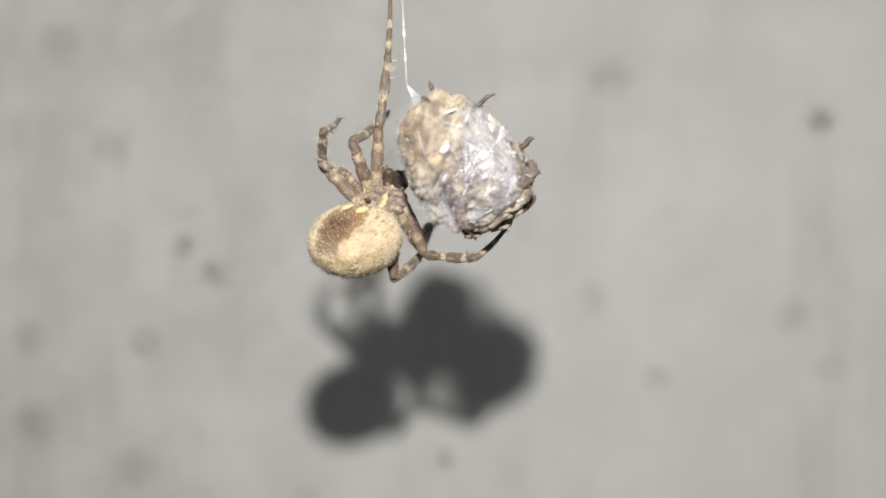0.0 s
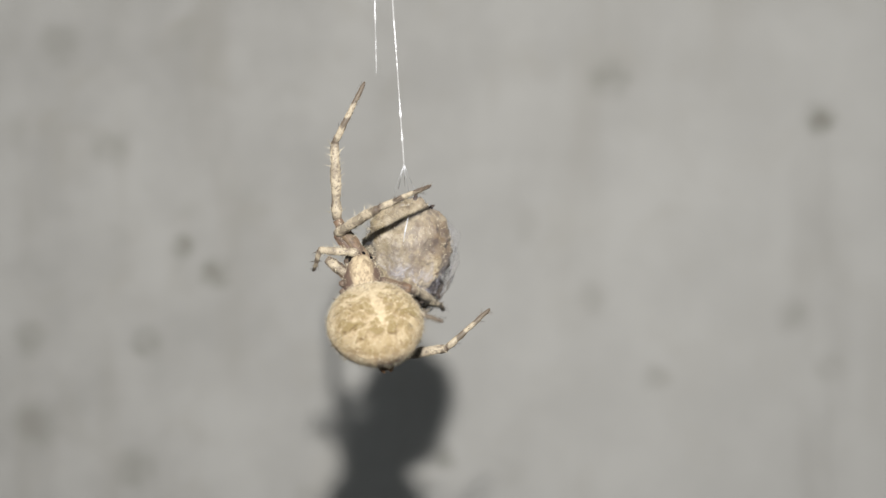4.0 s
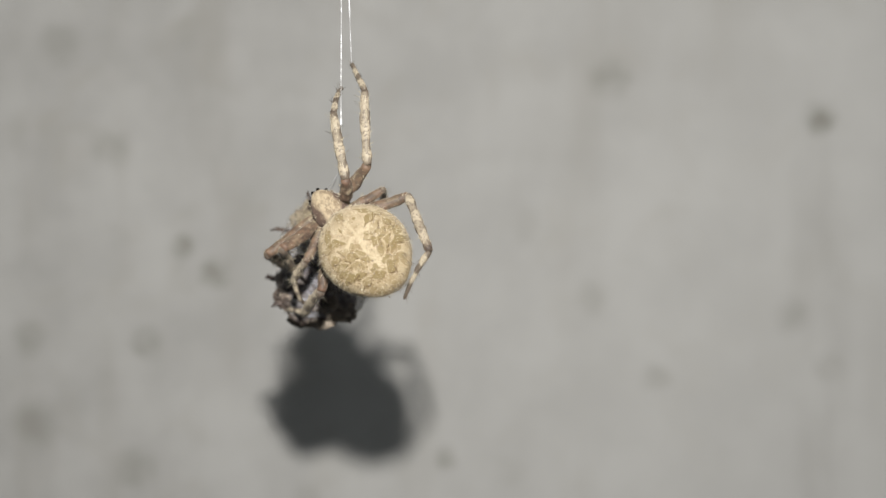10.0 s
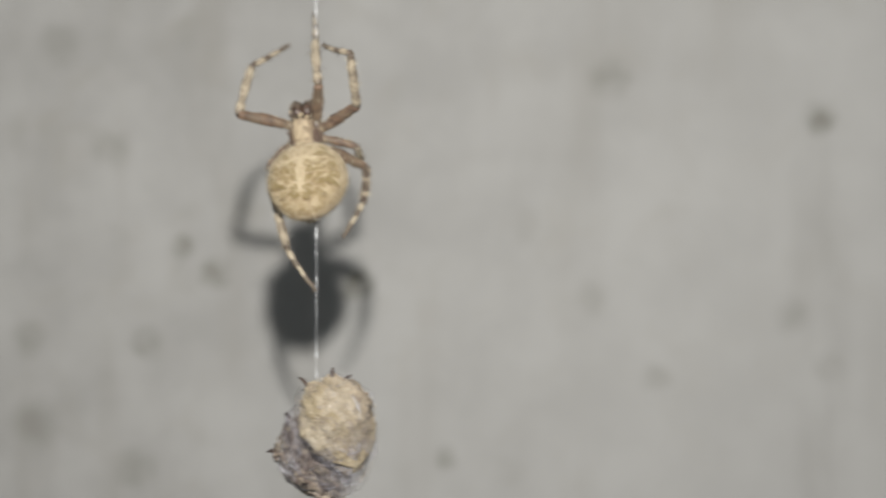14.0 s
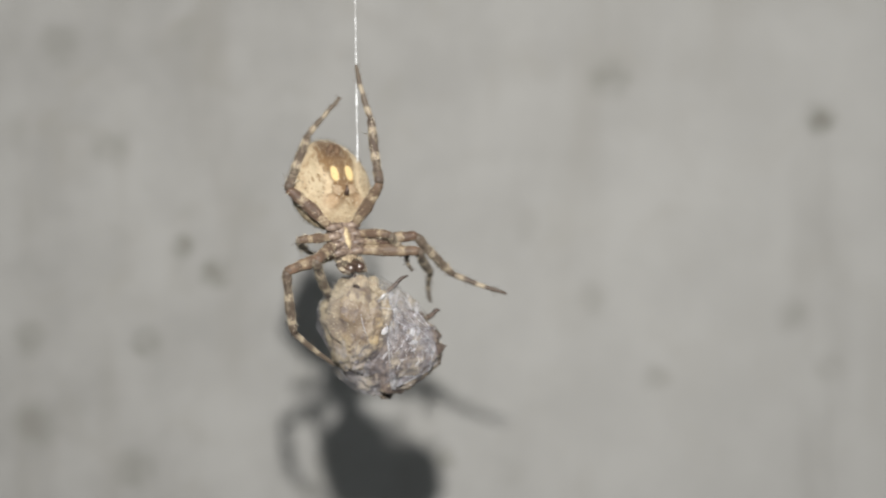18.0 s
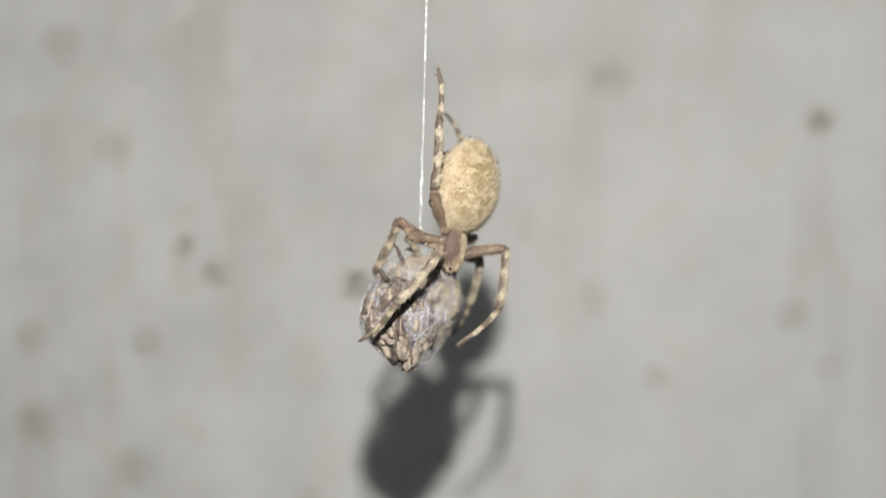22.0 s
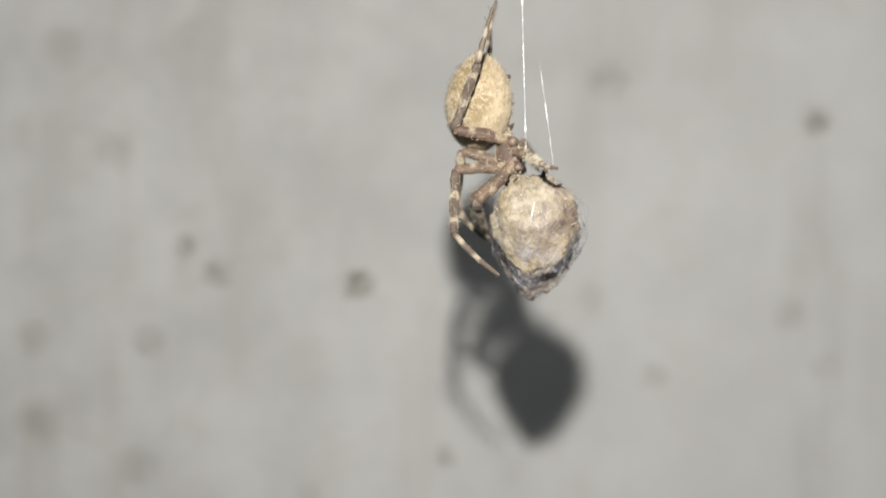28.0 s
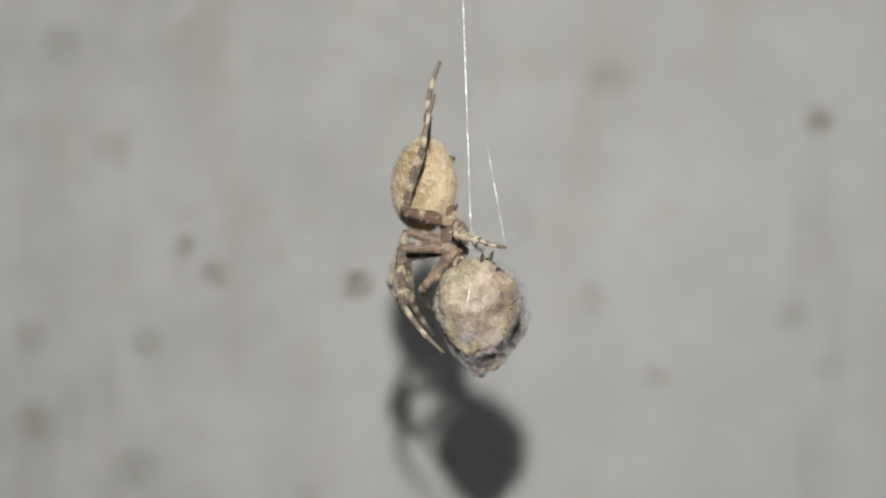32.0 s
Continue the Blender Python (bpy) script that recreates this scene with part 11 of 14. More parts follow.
    walk(legs["R3"][2], [
        (0,P(-1.93,5.07,1.82,-8.9,-26.1,-47)), (0.167,P(-2.76,4.06,1.42,-20,-24.1,-41)), (0.333,P(-3.16,3.16,0.47,-30.6,-21.1,-35.7)),
        (0.5,P(-3.02,2.61,-0.78,-40.7,-17.2,-31.2)), (0.667,P(-2.39,2.55,-1.99,-50.2,-12.7,-27.5)), (0.833,P(-1.42,3,-2.84,-59.3,-7.7,-24.7)),
        (1,P(-0.38,3.84,-3.12,-68,-2.3,-22.8)), (1.2,P(0.43,3.21,-3.16,-55.7,-7.5,-27.7)), (1.4,P(1.38,2.96,-2.86,-42.8,-11.4,-33.8)),
        (1.6,P(2.22,3.13,-2.29,-29.4,-13.9,-40.6)), (1.8,P(2.73,3.71,-1.61,-15.6,-14.7,-47.9)), (2,P(2.78,4.52,-0.98,-1.9,-13.9,-55.3)),
        (2.5,P(2.93,4.53,-0.29,29.3,-19.4,-106.9)), (3,P(2.97,4.39,0.4,53.1,0,-153.6)), (3.5,P(2.7,4.86,0.67,62.5,0,-145.3)), (5.5,P(2.1,5.26,1.39,60.4,0,-150.3)),
        (6,P(1.73,5.91,0.58,66.9,0,-120.7)), (6.5,P(1.16,5.81,1.58,66.5,0,-140)), (7,P(0.49,5.35,2.4,67.2,0,-149.2)), (7.5,P(0.61,5.04,2.6,70.7,0,-89.7)),
        (8,P(0.39,3.54,3.16,84.4,12.6,-45.5)), (8.5,P(0.35,1.95,2.88,103.4,11.6,1.1)), (8.583,P(0.12,2.01,2.92,103.9,8.8,1)),
        (8.667,P(-0.11,1.97,2.91,104.4,5.9,0.8)), (8.75,P(-0.29,1.84,2.83,104.9,3.1,0.6)), (8.833,P(-0.38,1.65,2.72,105.4,0.2,0.3)),
        (8.917,P(-0.34,1.46,2.59,105.9,-2.6,0.1)), (9,P(-0.2,1.3,2.49,106.5,-5.4,-0.2)), (9.333,P(0.74,1.51,2.55,95,10.5,-45.3)),
        (9.667,P(1.44,2.18,2.63,75.2,13,-94)), (10,P(1.68,3.12,2.71,60.2,0.3,-140.3)), (10.1,P(2.05,4.63,2.04,62.8,0.4,-149.5)),
        (10.2,P(1.9,5.74,0.77,65.3,0.9,-158.7)), (10.3,P(1.25,6.13,-0.74,67.8,1.8,-167.8)), (10.4,P(0.3,5.7,-2.08,70,3.1,-176.9)),
        (10.5,P(-0.68,4.56,-2.85,72.1,4.7,174)), (10.625,P(-1.73,5.34,-1.74,70.2,3.6,168.2)), (10.75,P(-2.25,5.55,-0.12,68.4,2.2,162.4)),
        (10.875,P(-2.1,5.14,1.54,66.7,0.7,156.6)), (11,P(-1.33,4.21,2.75,65.2,-1,150.9)), (11.5,P(-1.4,4.39,2.65,57.3,-0.6,102.5)),
        (12,P(-1.33,4.26,2.73,58.1,-0.9,124)), (12.25,P(-1.59,3.41,2.76,57.9,-6.5,130)), (12.5,P(-1.58,2.52,2.67,57.1,-12,136.2)),
        (12.667,P(-2.38,3.96,2.02,53.1,-5.6,111.2)), (12.833,P(-2.39,5.25,0.82,46.7,-1.6,86.1)), (13,P(-1.59,6,-0.56,39.3,-0.6,60.6)),
        (13.125,P(-2.48,5.25,0.45,45.2,-1.2,77.8)), (13.25,P(-2.69,4.13,1.5,50.7,-3.6,94.9)), (13.375,P(-2.17,2.93,2.32,55.2,-7.5,111.8)),
        (13.5,P(-1.04,1.95,2.71,58.5,-12.5,128.5)), (13.75,P(-1.74,2.9,2.65,56.9,-4.3,118.5)), (14,P(-2,4.01,2.38,53.9,3.5,108.3)),
        (14.25,P(-1.8,3.1,2.63,53.8,-13.8,104.2)), (14.5,P(-1.55,2.16,2.55,55.1,-30.9,99.5)), (14.917,P(-1,0.88,1.84,34.1,-34.8,113.2)),
        (15.333,P(-0.3,0.17,0.62,12.1,-34.3,127.8)), (15.75,P(0.35,0.22,-0.8,-8.4,-29.3,140.8)), (16.167,P(0.8,1.01,-2.08,-26.2,-21,150.6)),
        (16.583,P(0.94,2.34,-2.9,-41.6,-10.6,156.9)), (17,P(0.74,3.89,-3.05,-55.5,1,160.1)), (17.125,P(1.76,5.02,-2.02,-65.8,12.9,122.2)),
        (17.25,P(2.21,5.57,-0.33,-81.7,15.6,81.7)), (17.375,P(1.93,5.36,1.48,-95.5,7.7,42.2)), (17.5,P(1.02,4.45,2.79,-101.3,-6.8,5.5)),
        (17.6,P(1.49,5.53,1.72,-102,-8,2.7)), (17.7,P(1.7,5.99,0.21,-102.7,-9.1,-0.2)), (17.8,P(1.58,5.72,-1.35,-103.3,-10.3,-3)),
        (17.9,P(1.17,4.78,-2.57,-103.8,-11.6,-5.9)), (18,P(0.58,3.42,-3.14,-104.3,-12.8,-8.7)), (18.333,P(-0.99,4.08,-2.93,-91.6,25.3,-5)),
        (18.667,P(-2.3,4.44,-1.9,-62.8,60.2,18)), (19,P(-2.97,4.41,-0.33,29.5,63,105.2)), (19.1,P(-2.33,5.44,-0.35,15.6,48.2,70.6)),
        (19.2,P(-1.42,6.15,0.02,15.8,31.6,47.8)), (19.3,P(-0.43,6.38,0.7,22.7,16.1,27.5)), (19.4,P(0.4,6.06,1.53,34.2,3.9,6.5)),
        (19.5,P(0.89,5.29,2.33,49.2,-3.2,-16.5)), (19.667,P(1.66,5.05,2.09,54,-11,-66.3)), (19.833,P(2.26,4.5,1.91,63.2,-12.3,-117.4)),
        (20,P(2.58,3.74,1.83,69.9,-6.1,-167.8)), (20.5,P(2.95,3.82,1.09,68.6,-3.6,-159.1)), (21,P(3.07,4.09,0.31,67.7,-0.9,-150.5)),
        (21.333,P(3.12,3.04,0.65,78.1,-4.8,-158.4)), (21.667,P(2.72,2.18,1.25,88.9,-7.2,-166.9)), (22,P(1.99,1.74,1.95,100.1,-8,-175.8)),
        (22.5,P(1.07,1.39,2.33,75.9,-3.8,-176.9)), (23,P(0.02,1.2,2.41,51.8,-0.4,-179.6)), (23.25,P(1.12,0.85,1.73,36.3,-4.1,-165.7)),
        (23.5,P(2.12,1.06,0.87,20.3,-3.8,-151.4)), (23.75,P(2.81,1.78,-0.01,4.9,0.4,-137.7)), (24,P(3.08,2.87,-0.74,-9.1,7.9,-125.5)),
        (24.5,P(2.66,3.76,-1.7,-6.6,3.7,-123.9)), (25,P(1.7,4.25,-2.53,-4.1,-0.6,-122.4)), (25.25,P(2.55,4.43,-1.54,-22.9,-13.5,-109.5)),
        (25.5,P(2.91,4.57,-0.28,-45.3,-21,-92.3)), (27.5,P(2.31,5.5,0.08,-4.9,0,-53.8)), (28,P(2.31,5.5,0.11,-4.5,0,-53.6)), (28.5,P(2.28,5.52,0.21,-1,0,-47.8)),
        (29,P(2.24,5.55,0.28,1.7,0,-41.8)), (29.5,P(2.16,5.62,0.37,4.4,0,-34.9)), (30,P(2.02,5.74,0.4,5.5,0,-27.2)), (30.5,P(2.17,5.57,0.56,7,0,-31)),
        (31,P(2.3,5.44,0.55,5.4,0,-34.9)), (31.5,P(2.45,5.23,0.68,6.6,0,-40.1)), (32,P(2.56,5.07,0.69,5.6,0,-44.7)),])
    walk(legs["R4"][0], [
        (0,P(1.1,0.85,-0.5,-148.8,0,109.3)), (0.5,P(1.1,0.85,-0.5,-153.8,0,114.7)), (1,P(1.1,0.85,-0.5,-159.3,0,104.4)), (1.5,P(1.1,0.85,-0.5,169.8,0,99.1)),
        (2,P(1.1,0.85,-0.5,134.1,0,121.8)), (2.25,P(1.1,0.85,-0.5,134.2,0.1,-179.6)), (2.5,P(1.1,0.85,-0.5,134.4,0,-121)), (3,P(1.1,0.85,-0.5,168.2,0,-97.9)),
        (3.5,P(1.1,0.85,-0.5,174.6,0,-95.1)), (4.167,P(1.1,0.85,-0.5,170.1,6.5,-149.9)), (4.833,P(1.1,0.85,-0.5,162.2,6.5,154.6)),
        (5.5,P(1.1,0.85,-0.5,157.7,0,99.8)), (6,P(1.1,0.85,-0.5,156.4,0,97.5)), (6.5,P(1.1,0.85,-0.5,172,0,113.9)), (7,P(1.1,0.85,-0.5,-178.7,0,118.9)),
        (7.5,P(1.1,0.85,-0.5,-156.2,0,101.9)), (7.75,P(1.1,0.85,-0.5,164.4,12.2,68.7)), (8,P(1.1,0.85,-0.5,125.1,0,35.5)), (8.5,P(1.1,0.85,-0.5,168.6,0,54.5)),
        (9,P(1.1,0.85,-0.5,-166.7,0,51.4)), (10,P(1.1,0.85,-0.5,-174.7,0,72.1)), (10.5,P(1.1,0.85,-0.5,172,0,21.1)), (11,P(1.1,0.85,-0.5,176.4,0,53.3)),
        (11.5,P(1.1,0.85,-0.5,178.4,0,75.6)), (12,P(1.1,0.85,-0.5,177.6,0,57.7)), (12.5,P(1.1,0.85,-0.5,178.9,0,55.4)), (13,P(1.1,0.85,-0.5,-158.7,0,35.9)),
        (13.5,P(1.1,0.85,-0.5,176.3,0,50.5)), (14,P(1.1,0.85,-0.5,-158.2,0,46.5)), (14.5,P(1.1,0.85,-0.5,-157.7,0,64.7)), (16.5,P(1.1,0.85,-0.5,-137.9,0,85.5)),
        (17,P(1.1,0.85,-0.5,-166.7,0,21)), (17.5,P(1.1,0.85,-0.5,-167.3,0,26.3)), (18,P(1.1,0.85,-0.5,-124.1,0,22)), (19,P(1.1,0.85,-0.5,-173.5,0,-5.3)),
        (19.5,P(1.1,0.85,-0.5,158.9,0,0)), (20,P(1.1,0.85,-0.5,-157.7,0,39)), (21,P(1.1,0.85,-0.5,175.1,0,35.3)), (22,P(1.1,0.85,-0.5,-171.2,0,49.6)),
        (23,P(1.1,0.85,-0.5,-168.4,0,37.8)), (24,P(1.1,0.85,-0.5,-163.7,0,44.5)), (25,P(1.1,0.85,-0.5,-173.7,0,47.8)), (25.5,P(1.1,0.85,-0.5,-130.4,0,31.5)),
        (26.5,P(1.1,0.85,-0.5,-167.2,4.1,19.2)), (27.5,P(1.1,0.85,-0.5,155.9,0,6.9)), (28,P(1.1,0.85,-0.5,155.7,0,7.2)), (28.5,P(1.1,0.85,-0.5,156.1,0,6.9)),
        (29,P(1.1,0.85,-0.5,156.7,0,6.6)), (29.5,P(1.1,0.85,-0.5,156.9,0,6.5)), (30,P(1.1,0.85,-0.5,159.5,0,-30.8)), (30.5,P(1.1,0.85,-0.5,161.4,0,-31.8)),
        (31,P(1.1,0.85,-0.5,159.9,0,-29.4)), (31.5,P(1.1,0.85,-0.5,161.7,0,-31.8)), (32,P(1.1,0.85,-0.5,161,0,-31.2)),])
    walk(legs["R4"][1], [
        (0,P(0,5.09,0,69.7,-3,0)), (0.125,P(0,5.09,0,69.6,-10.6,-32.7)), (0.25,P(0,5.09,0,73.8,-17.1,-66.4)), (0.375,P(0,5.09,0,81.2,-20.2,-101.5)),
        (0.5,P(0,5.09,0,89.1,-18.6,-136.8)), (0.625,P(0,5.09,0,82.6,-17.6,-101.4)), (0.75,P(0,5.09,0,77.8,-13.3,-66.8)), (0.875,P(0,5.09,0,76.5,-7.2,-33.2)),
        (1,P(0,5.09,0,78.8,-1.3,0)), (1.5,P(0,5.09,0,54.7,-4.3,24.7)), (1.75,P(0,5.09,0,48,-19.9,31.6)), (2,P(0,5.09,0,38.2,-34.4,41.6)),
        (2.125,P(0,5.09,0,5.5,-58.7,72.9)), (2.25,P(0,5.09,0,-58.9,-58.1,136.1)), (2.375,P(0,5.09,0,-90.3,-33.4,166.1)), (2.5,P(0,5.09,0,-103,-3.2,176.9)),
        (2.667,P(0,5.09,0,-73.8,-7.3,167.1)), (2.833,P(0,5.09,0,-44.3,-6.1,156.6)), (3,P(0,5.09,0,-15.5,0,147.9)), (3.5,P(0,5.09,0,-23.5,0,148)),
        (3.9,P(0,5.09,0,-11.4,22.3,169.8)), (4.3,P(0,5.09,0,12.3,37.1,-158.7)), (4.7,P(0,5.09,0,44.1,37.1,-119.8)), (5.1,P(0,5.09,0,67.9,22.3,-88.3)),
        (5.5,P(0,5.09,0,79.9,0,-66.5)), (5.75,P(0,5.09,0,81.6,-0.2,-77.7)), (6,P(0,5.09,0,83.3,0,-88.9)), (6.167,P(0,5.09,0,81.9,-0.8,-58.4)),
        (6.333,P(0,5.09,0,80.2,-0.8,-27.9)), (6.5,P(0,5.09,0,78.8,0,2.5)), (7,P(0,5.09,0,66.8,0,13.1)), (7.5,P(0,5.09,0,36.9,0,7)),
        (7.667,P(0,5.09,0,27.1,-4.6,7.1)), (7.833,P(0,5.09,0,17.3,-9.1,8)), (8,P(0,5.09,0,7.3,-13.4,9.7)), (8.125,P(0,5.09,0,-10.4,-26.2,32.7)),
        (8.25,P(0,5.09,0,-33.7,-30.5,60.9)), (8.375,P(0,5.09,0,-56.3,-24.5,88.4)), (8.5,P(0,5.09,0,-72.8,-10.7,110.5)), (8.6,P(0,5.09,0,-62.6,-36.9,93.8)),
        (8.7,P(0,5.09,0,-33.5,-57,59.6)), (8.8,P(0,5.09,0,18.5,-56.6,2.8)), (8.9,P(0,5.09,0,46.5,-36.1,-30.4)), (9,P(0,5.09,0,56.5,-9.8,-46.8)),
        (9.2,P(0,5.09,0,45.8,-18.2,-19.9)), (9.4,P(0,5.09,0,31.9,-20.8,9.1)), (9.6,P(0,5.09,0,18.5,-16.8,37.7)), (9.8,P(0,5.09,0,8.9,-7.3,64)),
        (10,P(0,5.09,0,4.4,5.3,88.4)), (10.167,P(0,5.09,0,-20.2,4.5,79.2)), (10.333,P(0,5.09,0,-44.3,0,71.2)), (10.5,P(0,5.09,0,-67.8,-7.3,65.7)),
        (10.667,P(0,5.09,0,-34.4,-7.7,62.1)), (10.833,P(0,5.09,0,-1,-6.1,59)), (11,P(0,5.09,0,32.1,-3,57.3)), (11.5,P(0,5.09,0,5.8,-1.4,60.3)),
        (12,P(0,5.09,0,5.5,-2.1,61.4)), (12.5,P(0,5.09,0,-4,-0.5,30.9)), (12.667,P(0,5.09,0,-27.9,3.9,25.9)), (12.833,P(0,5.09,0,-52.3,5.8,19.5)),
        (13,P(0,5.09,0,-76.8,5,12.8)), (13.1,P(0,5.09,0,-79.1,0.2,46.1)), (13.2,P(0,5.09,0,-83.6,-2.5,79.6)), (13.3,P(0,5.09,0,-88.9,-2.3,113.3)),
        (13.4,P(0,5.09,0,-93.1,0.9,146.7)), (13.5,P(0,5.09,0,-95,5.8,-180)), (13.75,P(0,5.09,0,-86.8,0,-179.6)), (14,P(0,5.09,0,-78.7,-5.8,180)),
        (14.125,P(0,5.09,0,-70.9,-2.6,150.3)), (14.25,P(0,5.09,0,-65.6,3.9,121.3)), (14.375,P(0,5.09,0,-64.2,12.1,92.4)), (14.5,P(0,5.09,0,-67.1,20,62.5)),
        (15,P(0,5.09,0,-38.5,26.5,59.6)), (15.5,P(0,5.09,0,-8.2,33.5,60.5)), (16,P(0,5.09,0,24.8,39,66)), (16.5,P(0,5.09,0,60.2,41.1,74.7)),
        (16.75,P(0,5.09,0,27.3,28.5,47.9)), (17,P(0,5.09,0,5.5,7.4,33.3)), (17.5,P(0,5.09,0,-6.7,6.9,32.5)), (17.75,P(0,5.09,0,-35,12,20.5)),
        (18,P(0,5.09,0,-63.9,10.8,7.5)), (18.333,P(0,5.09,0,-40.9,2.5,0.1)), (18.667,P(0,5.09,0,-17,-2.2,-9.9)), (19,P(0,5.09,0,7.4,-2.3,-21)),
        (19.5,P(0,5.09,0,24.6,5.4,-14.2)), (19.667,P(0,5.09,0,7.7,3.1,1.6)), (19.833,P(0,5.09,0,-9.2,5.5,17.4)), (20,P(0,5.09,0,-25,12.3,32)),
        (21,P(0,5.09,0,-7.4,-2.8,34.1)), (22,P(0,5.09,0,-0.7,5.9,41.9)), (23,P(0,5.09,0,11.4,6.8,35.5)), (23.5,P(0,5.09,0,-1.3,9.2,47.4)),
        (24,P(0,5.09,0,-13.3,14,58.6)), (25,P(0,5.09,0,-26.5,4.8,48.9)), (25.25,P(0,5.09,0,-42.3,14.4,34.6)), (25.5,P(0,5.09,0,-60.6,19.5,17.5)),
        (26,P(0,5.09,0,-38.7,6.7,8.5)), (26.5,P(0,5.09,0,-15.3,-1.8,-4.5)), (27,P(0,5.09,0,9.5,-4.2,-19.8)), (27.5,P(0,5.09,0,34,0,-34.7)),
        (28,P(0,5.09,0,34.2,0,-34.5)), (28.5,P(0,5.09,0,34.4,0,-23.4)), (29,P(0,5.09,0,33.6,0,-12.1)), (29.5,P(0,5.09,0,32.8,0,-0.5)),
        (29.75,P(0,5.09,0,28.9,0.6,-18.6)), (30,P(0,5.09,0,25,0,-36.7)), (30.5,P(0,5.09,0,24.3,0,-36.3)), (31,P(0,5.09,0,27.9,0,-33)),
        (31.5,P(0,5.09,0,26.8,0,-35)), (32,P(0,5.09,0,29.1,0,-34.1)),])
    walk(legs["R4"][2], [
        (0,P(-0.3,7.2,5.7,-52.4,-28.1,-61.5)), (0.125,P(0.26,7.45,5.61,-48.3,-28.3,-69.3)), (0.25,P(0.87,7.35,5.59,-44.3,-28.1,-77.1)),
        (0.375,P(1.33,6.94,5.65,-40.3,-27.3,-84.8)), (0.5,P(1.48,6.35,5.77,-36.5,-26.2,-92.3)), (0.625,P(1.13,6.73,5.75,-33.4,-24.8,-93.4)),
        (0.75,P(0.64,6.85,5.79,-30.4,-23.5,-94.4)), (0.875,P(0.16,6.68,5.87,-27.4,-22.1,-95.4)), (1,P(-0.14,6.28,5.97,-24.4,-20.6,-96.2)),
        (1.5,P(-1.81,8.13,4.95,-6,8.4,-125.2)), (1.75,P(-3.45,7.75,4.25,-0.2,26.1,-121.4)), (2,P(-4.77,7.25,3.1,8.7,43.3,-114.2)),
        (2.125,P(-5.94,6.39,0.3,-12.7,17.7,-155)), (2.25,P(-5.37,5.9,-2.76,-13.3,-13.7,175.3)), (2.375,P(-3.24,5.93,-5.08,5.7,-40.3,136.7)),
        (2.5,P(-0.25,6.48,-5.92,48.4,-44.9,77.5)), (2.667,P(-1.1,3.6,-5.8,15.8,-39.2,113.1)), (2.833,P(-2.15,1.27,-4.22,-5.2,-22.1,137.4)),
        (3,P(-3.11,0.12,-1.63,-16.6,0,153)), (3.5,P(-2.96,0.36,-2.43,-18.9,0,147.5)), (3.9,P(-0.6,-0.86,-1.12,-0.2,7.4,156.5)),
        (4.3,P(1.43,-0.74,1.03,19.7,11.5,167.6)), (4.7,P(2.52,0.7,3.38,40.1,11.5,179.5)), (5.1,P(2.35,3.01,5.22,60,7.4,-169.4)),
        (5.5,P(0.97,5.51,5.99,78.7,0,-160.4)), (5.75,P(0.86,5.3,6.02,80.3,1,-99.8)), (6,P(0.71,5.1,6.05,82,0,-39.1)), (6.167,P(0.69,5.62,6.03,78.5,-0.7,-28.4)),
        (6.333,P(0.41,6.04,6,74.9,-0.7,-17.6)), (6.5,P(-0.05,6.27,5.97,71.3,0,-6.8)), (7,P(-0.54,7.43,5.59,52.1,0,12.7)), (7.5,P(-0.59,9.92,3.66,42.1,0,9.4)),
        (7.667,P(-0.89,10.44,2.77,42.9,22.6,-37.8)), (7.833,P(-1.09,10.8,1.79,22.8,37.1,-95.4)), (8,P(-1.19,11.01,0.75,-2.6,29.2,-156.9)),
        (8.125,P(-2.83,10.39,-0.98,13.7,28.8,-143.5)), (8.25,P(-3.59,9.05,-2.91,29.2,25.2,-131.1)), (8.375,P(-3.32,7.29,-4.61,43.1,18.9,-120.5)),
        (8.5,P(-2.06,5.47,-5.72,55.1,10.6,-112.1)), (8.6,P(-3.01,8.14,-4.32,60,14.1,-89.2)), (8.7,P(-2.95,10.09,-1.83,66,15.4,-65.9)),
        (8.8,P(-1.89,10.78,1.06,72.1,14.3,-42.6)), (8.9,P(-0.13,10.02,3.57,77.1,11,-19.7)), (9,P(1.86,8.02,5,80.5,6,2.5)), (9.2,P(0.16,9.54,4.15,77,-3.6,33.2)),
        (9.4,P(-1.94,10.01,3.01,68.9,-10.1,64.8)), (9.6,P(-3.97,9.32,1.85,58.5,-11.4,97.4)), (9.8,P(-5.46,7.62,0.93,49.1,-6.9,129.6)),
        (10,P(-6.07,5.3,0.47,43.5,1.8,160.6)), (10.167,P(-5.64,6,-2.09,57,4.1,166)), (10.333,P(-4.12,6.49,-4.25,70.7,5.2,171.8)),
        (10.5,P(-1.8,6.69,-5.59,84.4,4.8,177.7)), (10.667,P(-4.23,7.85,-3.4,65.2,13.1,146)), (10.833,P(-5.21,8.23,-0.11,44.2,9.9,113.1)),
        (11,P(-4.43,7.73,3.23,28.4,-3.6,83.5)), (11.5,P(-5.27,8.08,0.62,51.9,-1.6,91.6)), (12,P(-5.33,7.97,0.58,-11,-2.3,76.1)),
        (12.5,P(-3.12,10.3,-0.42,12.6,-0.7,42.5)), (12.667,P(-2.52,9.84,-2.85,-18.3,5.6,39.8)), (12.833,P(-1.7,8.43,-4.79,-49.8,9.6,34.2)),
        (13,P(-0.81,6.33,-5.9,-81.8,10.1,27.3)), (13.1,P(-0.85,5.87,-5.98,-53.3,22.6,38.5)), (13.2,P(-0.62,5.47,-6.04,-20.6,27.8,55.7)),
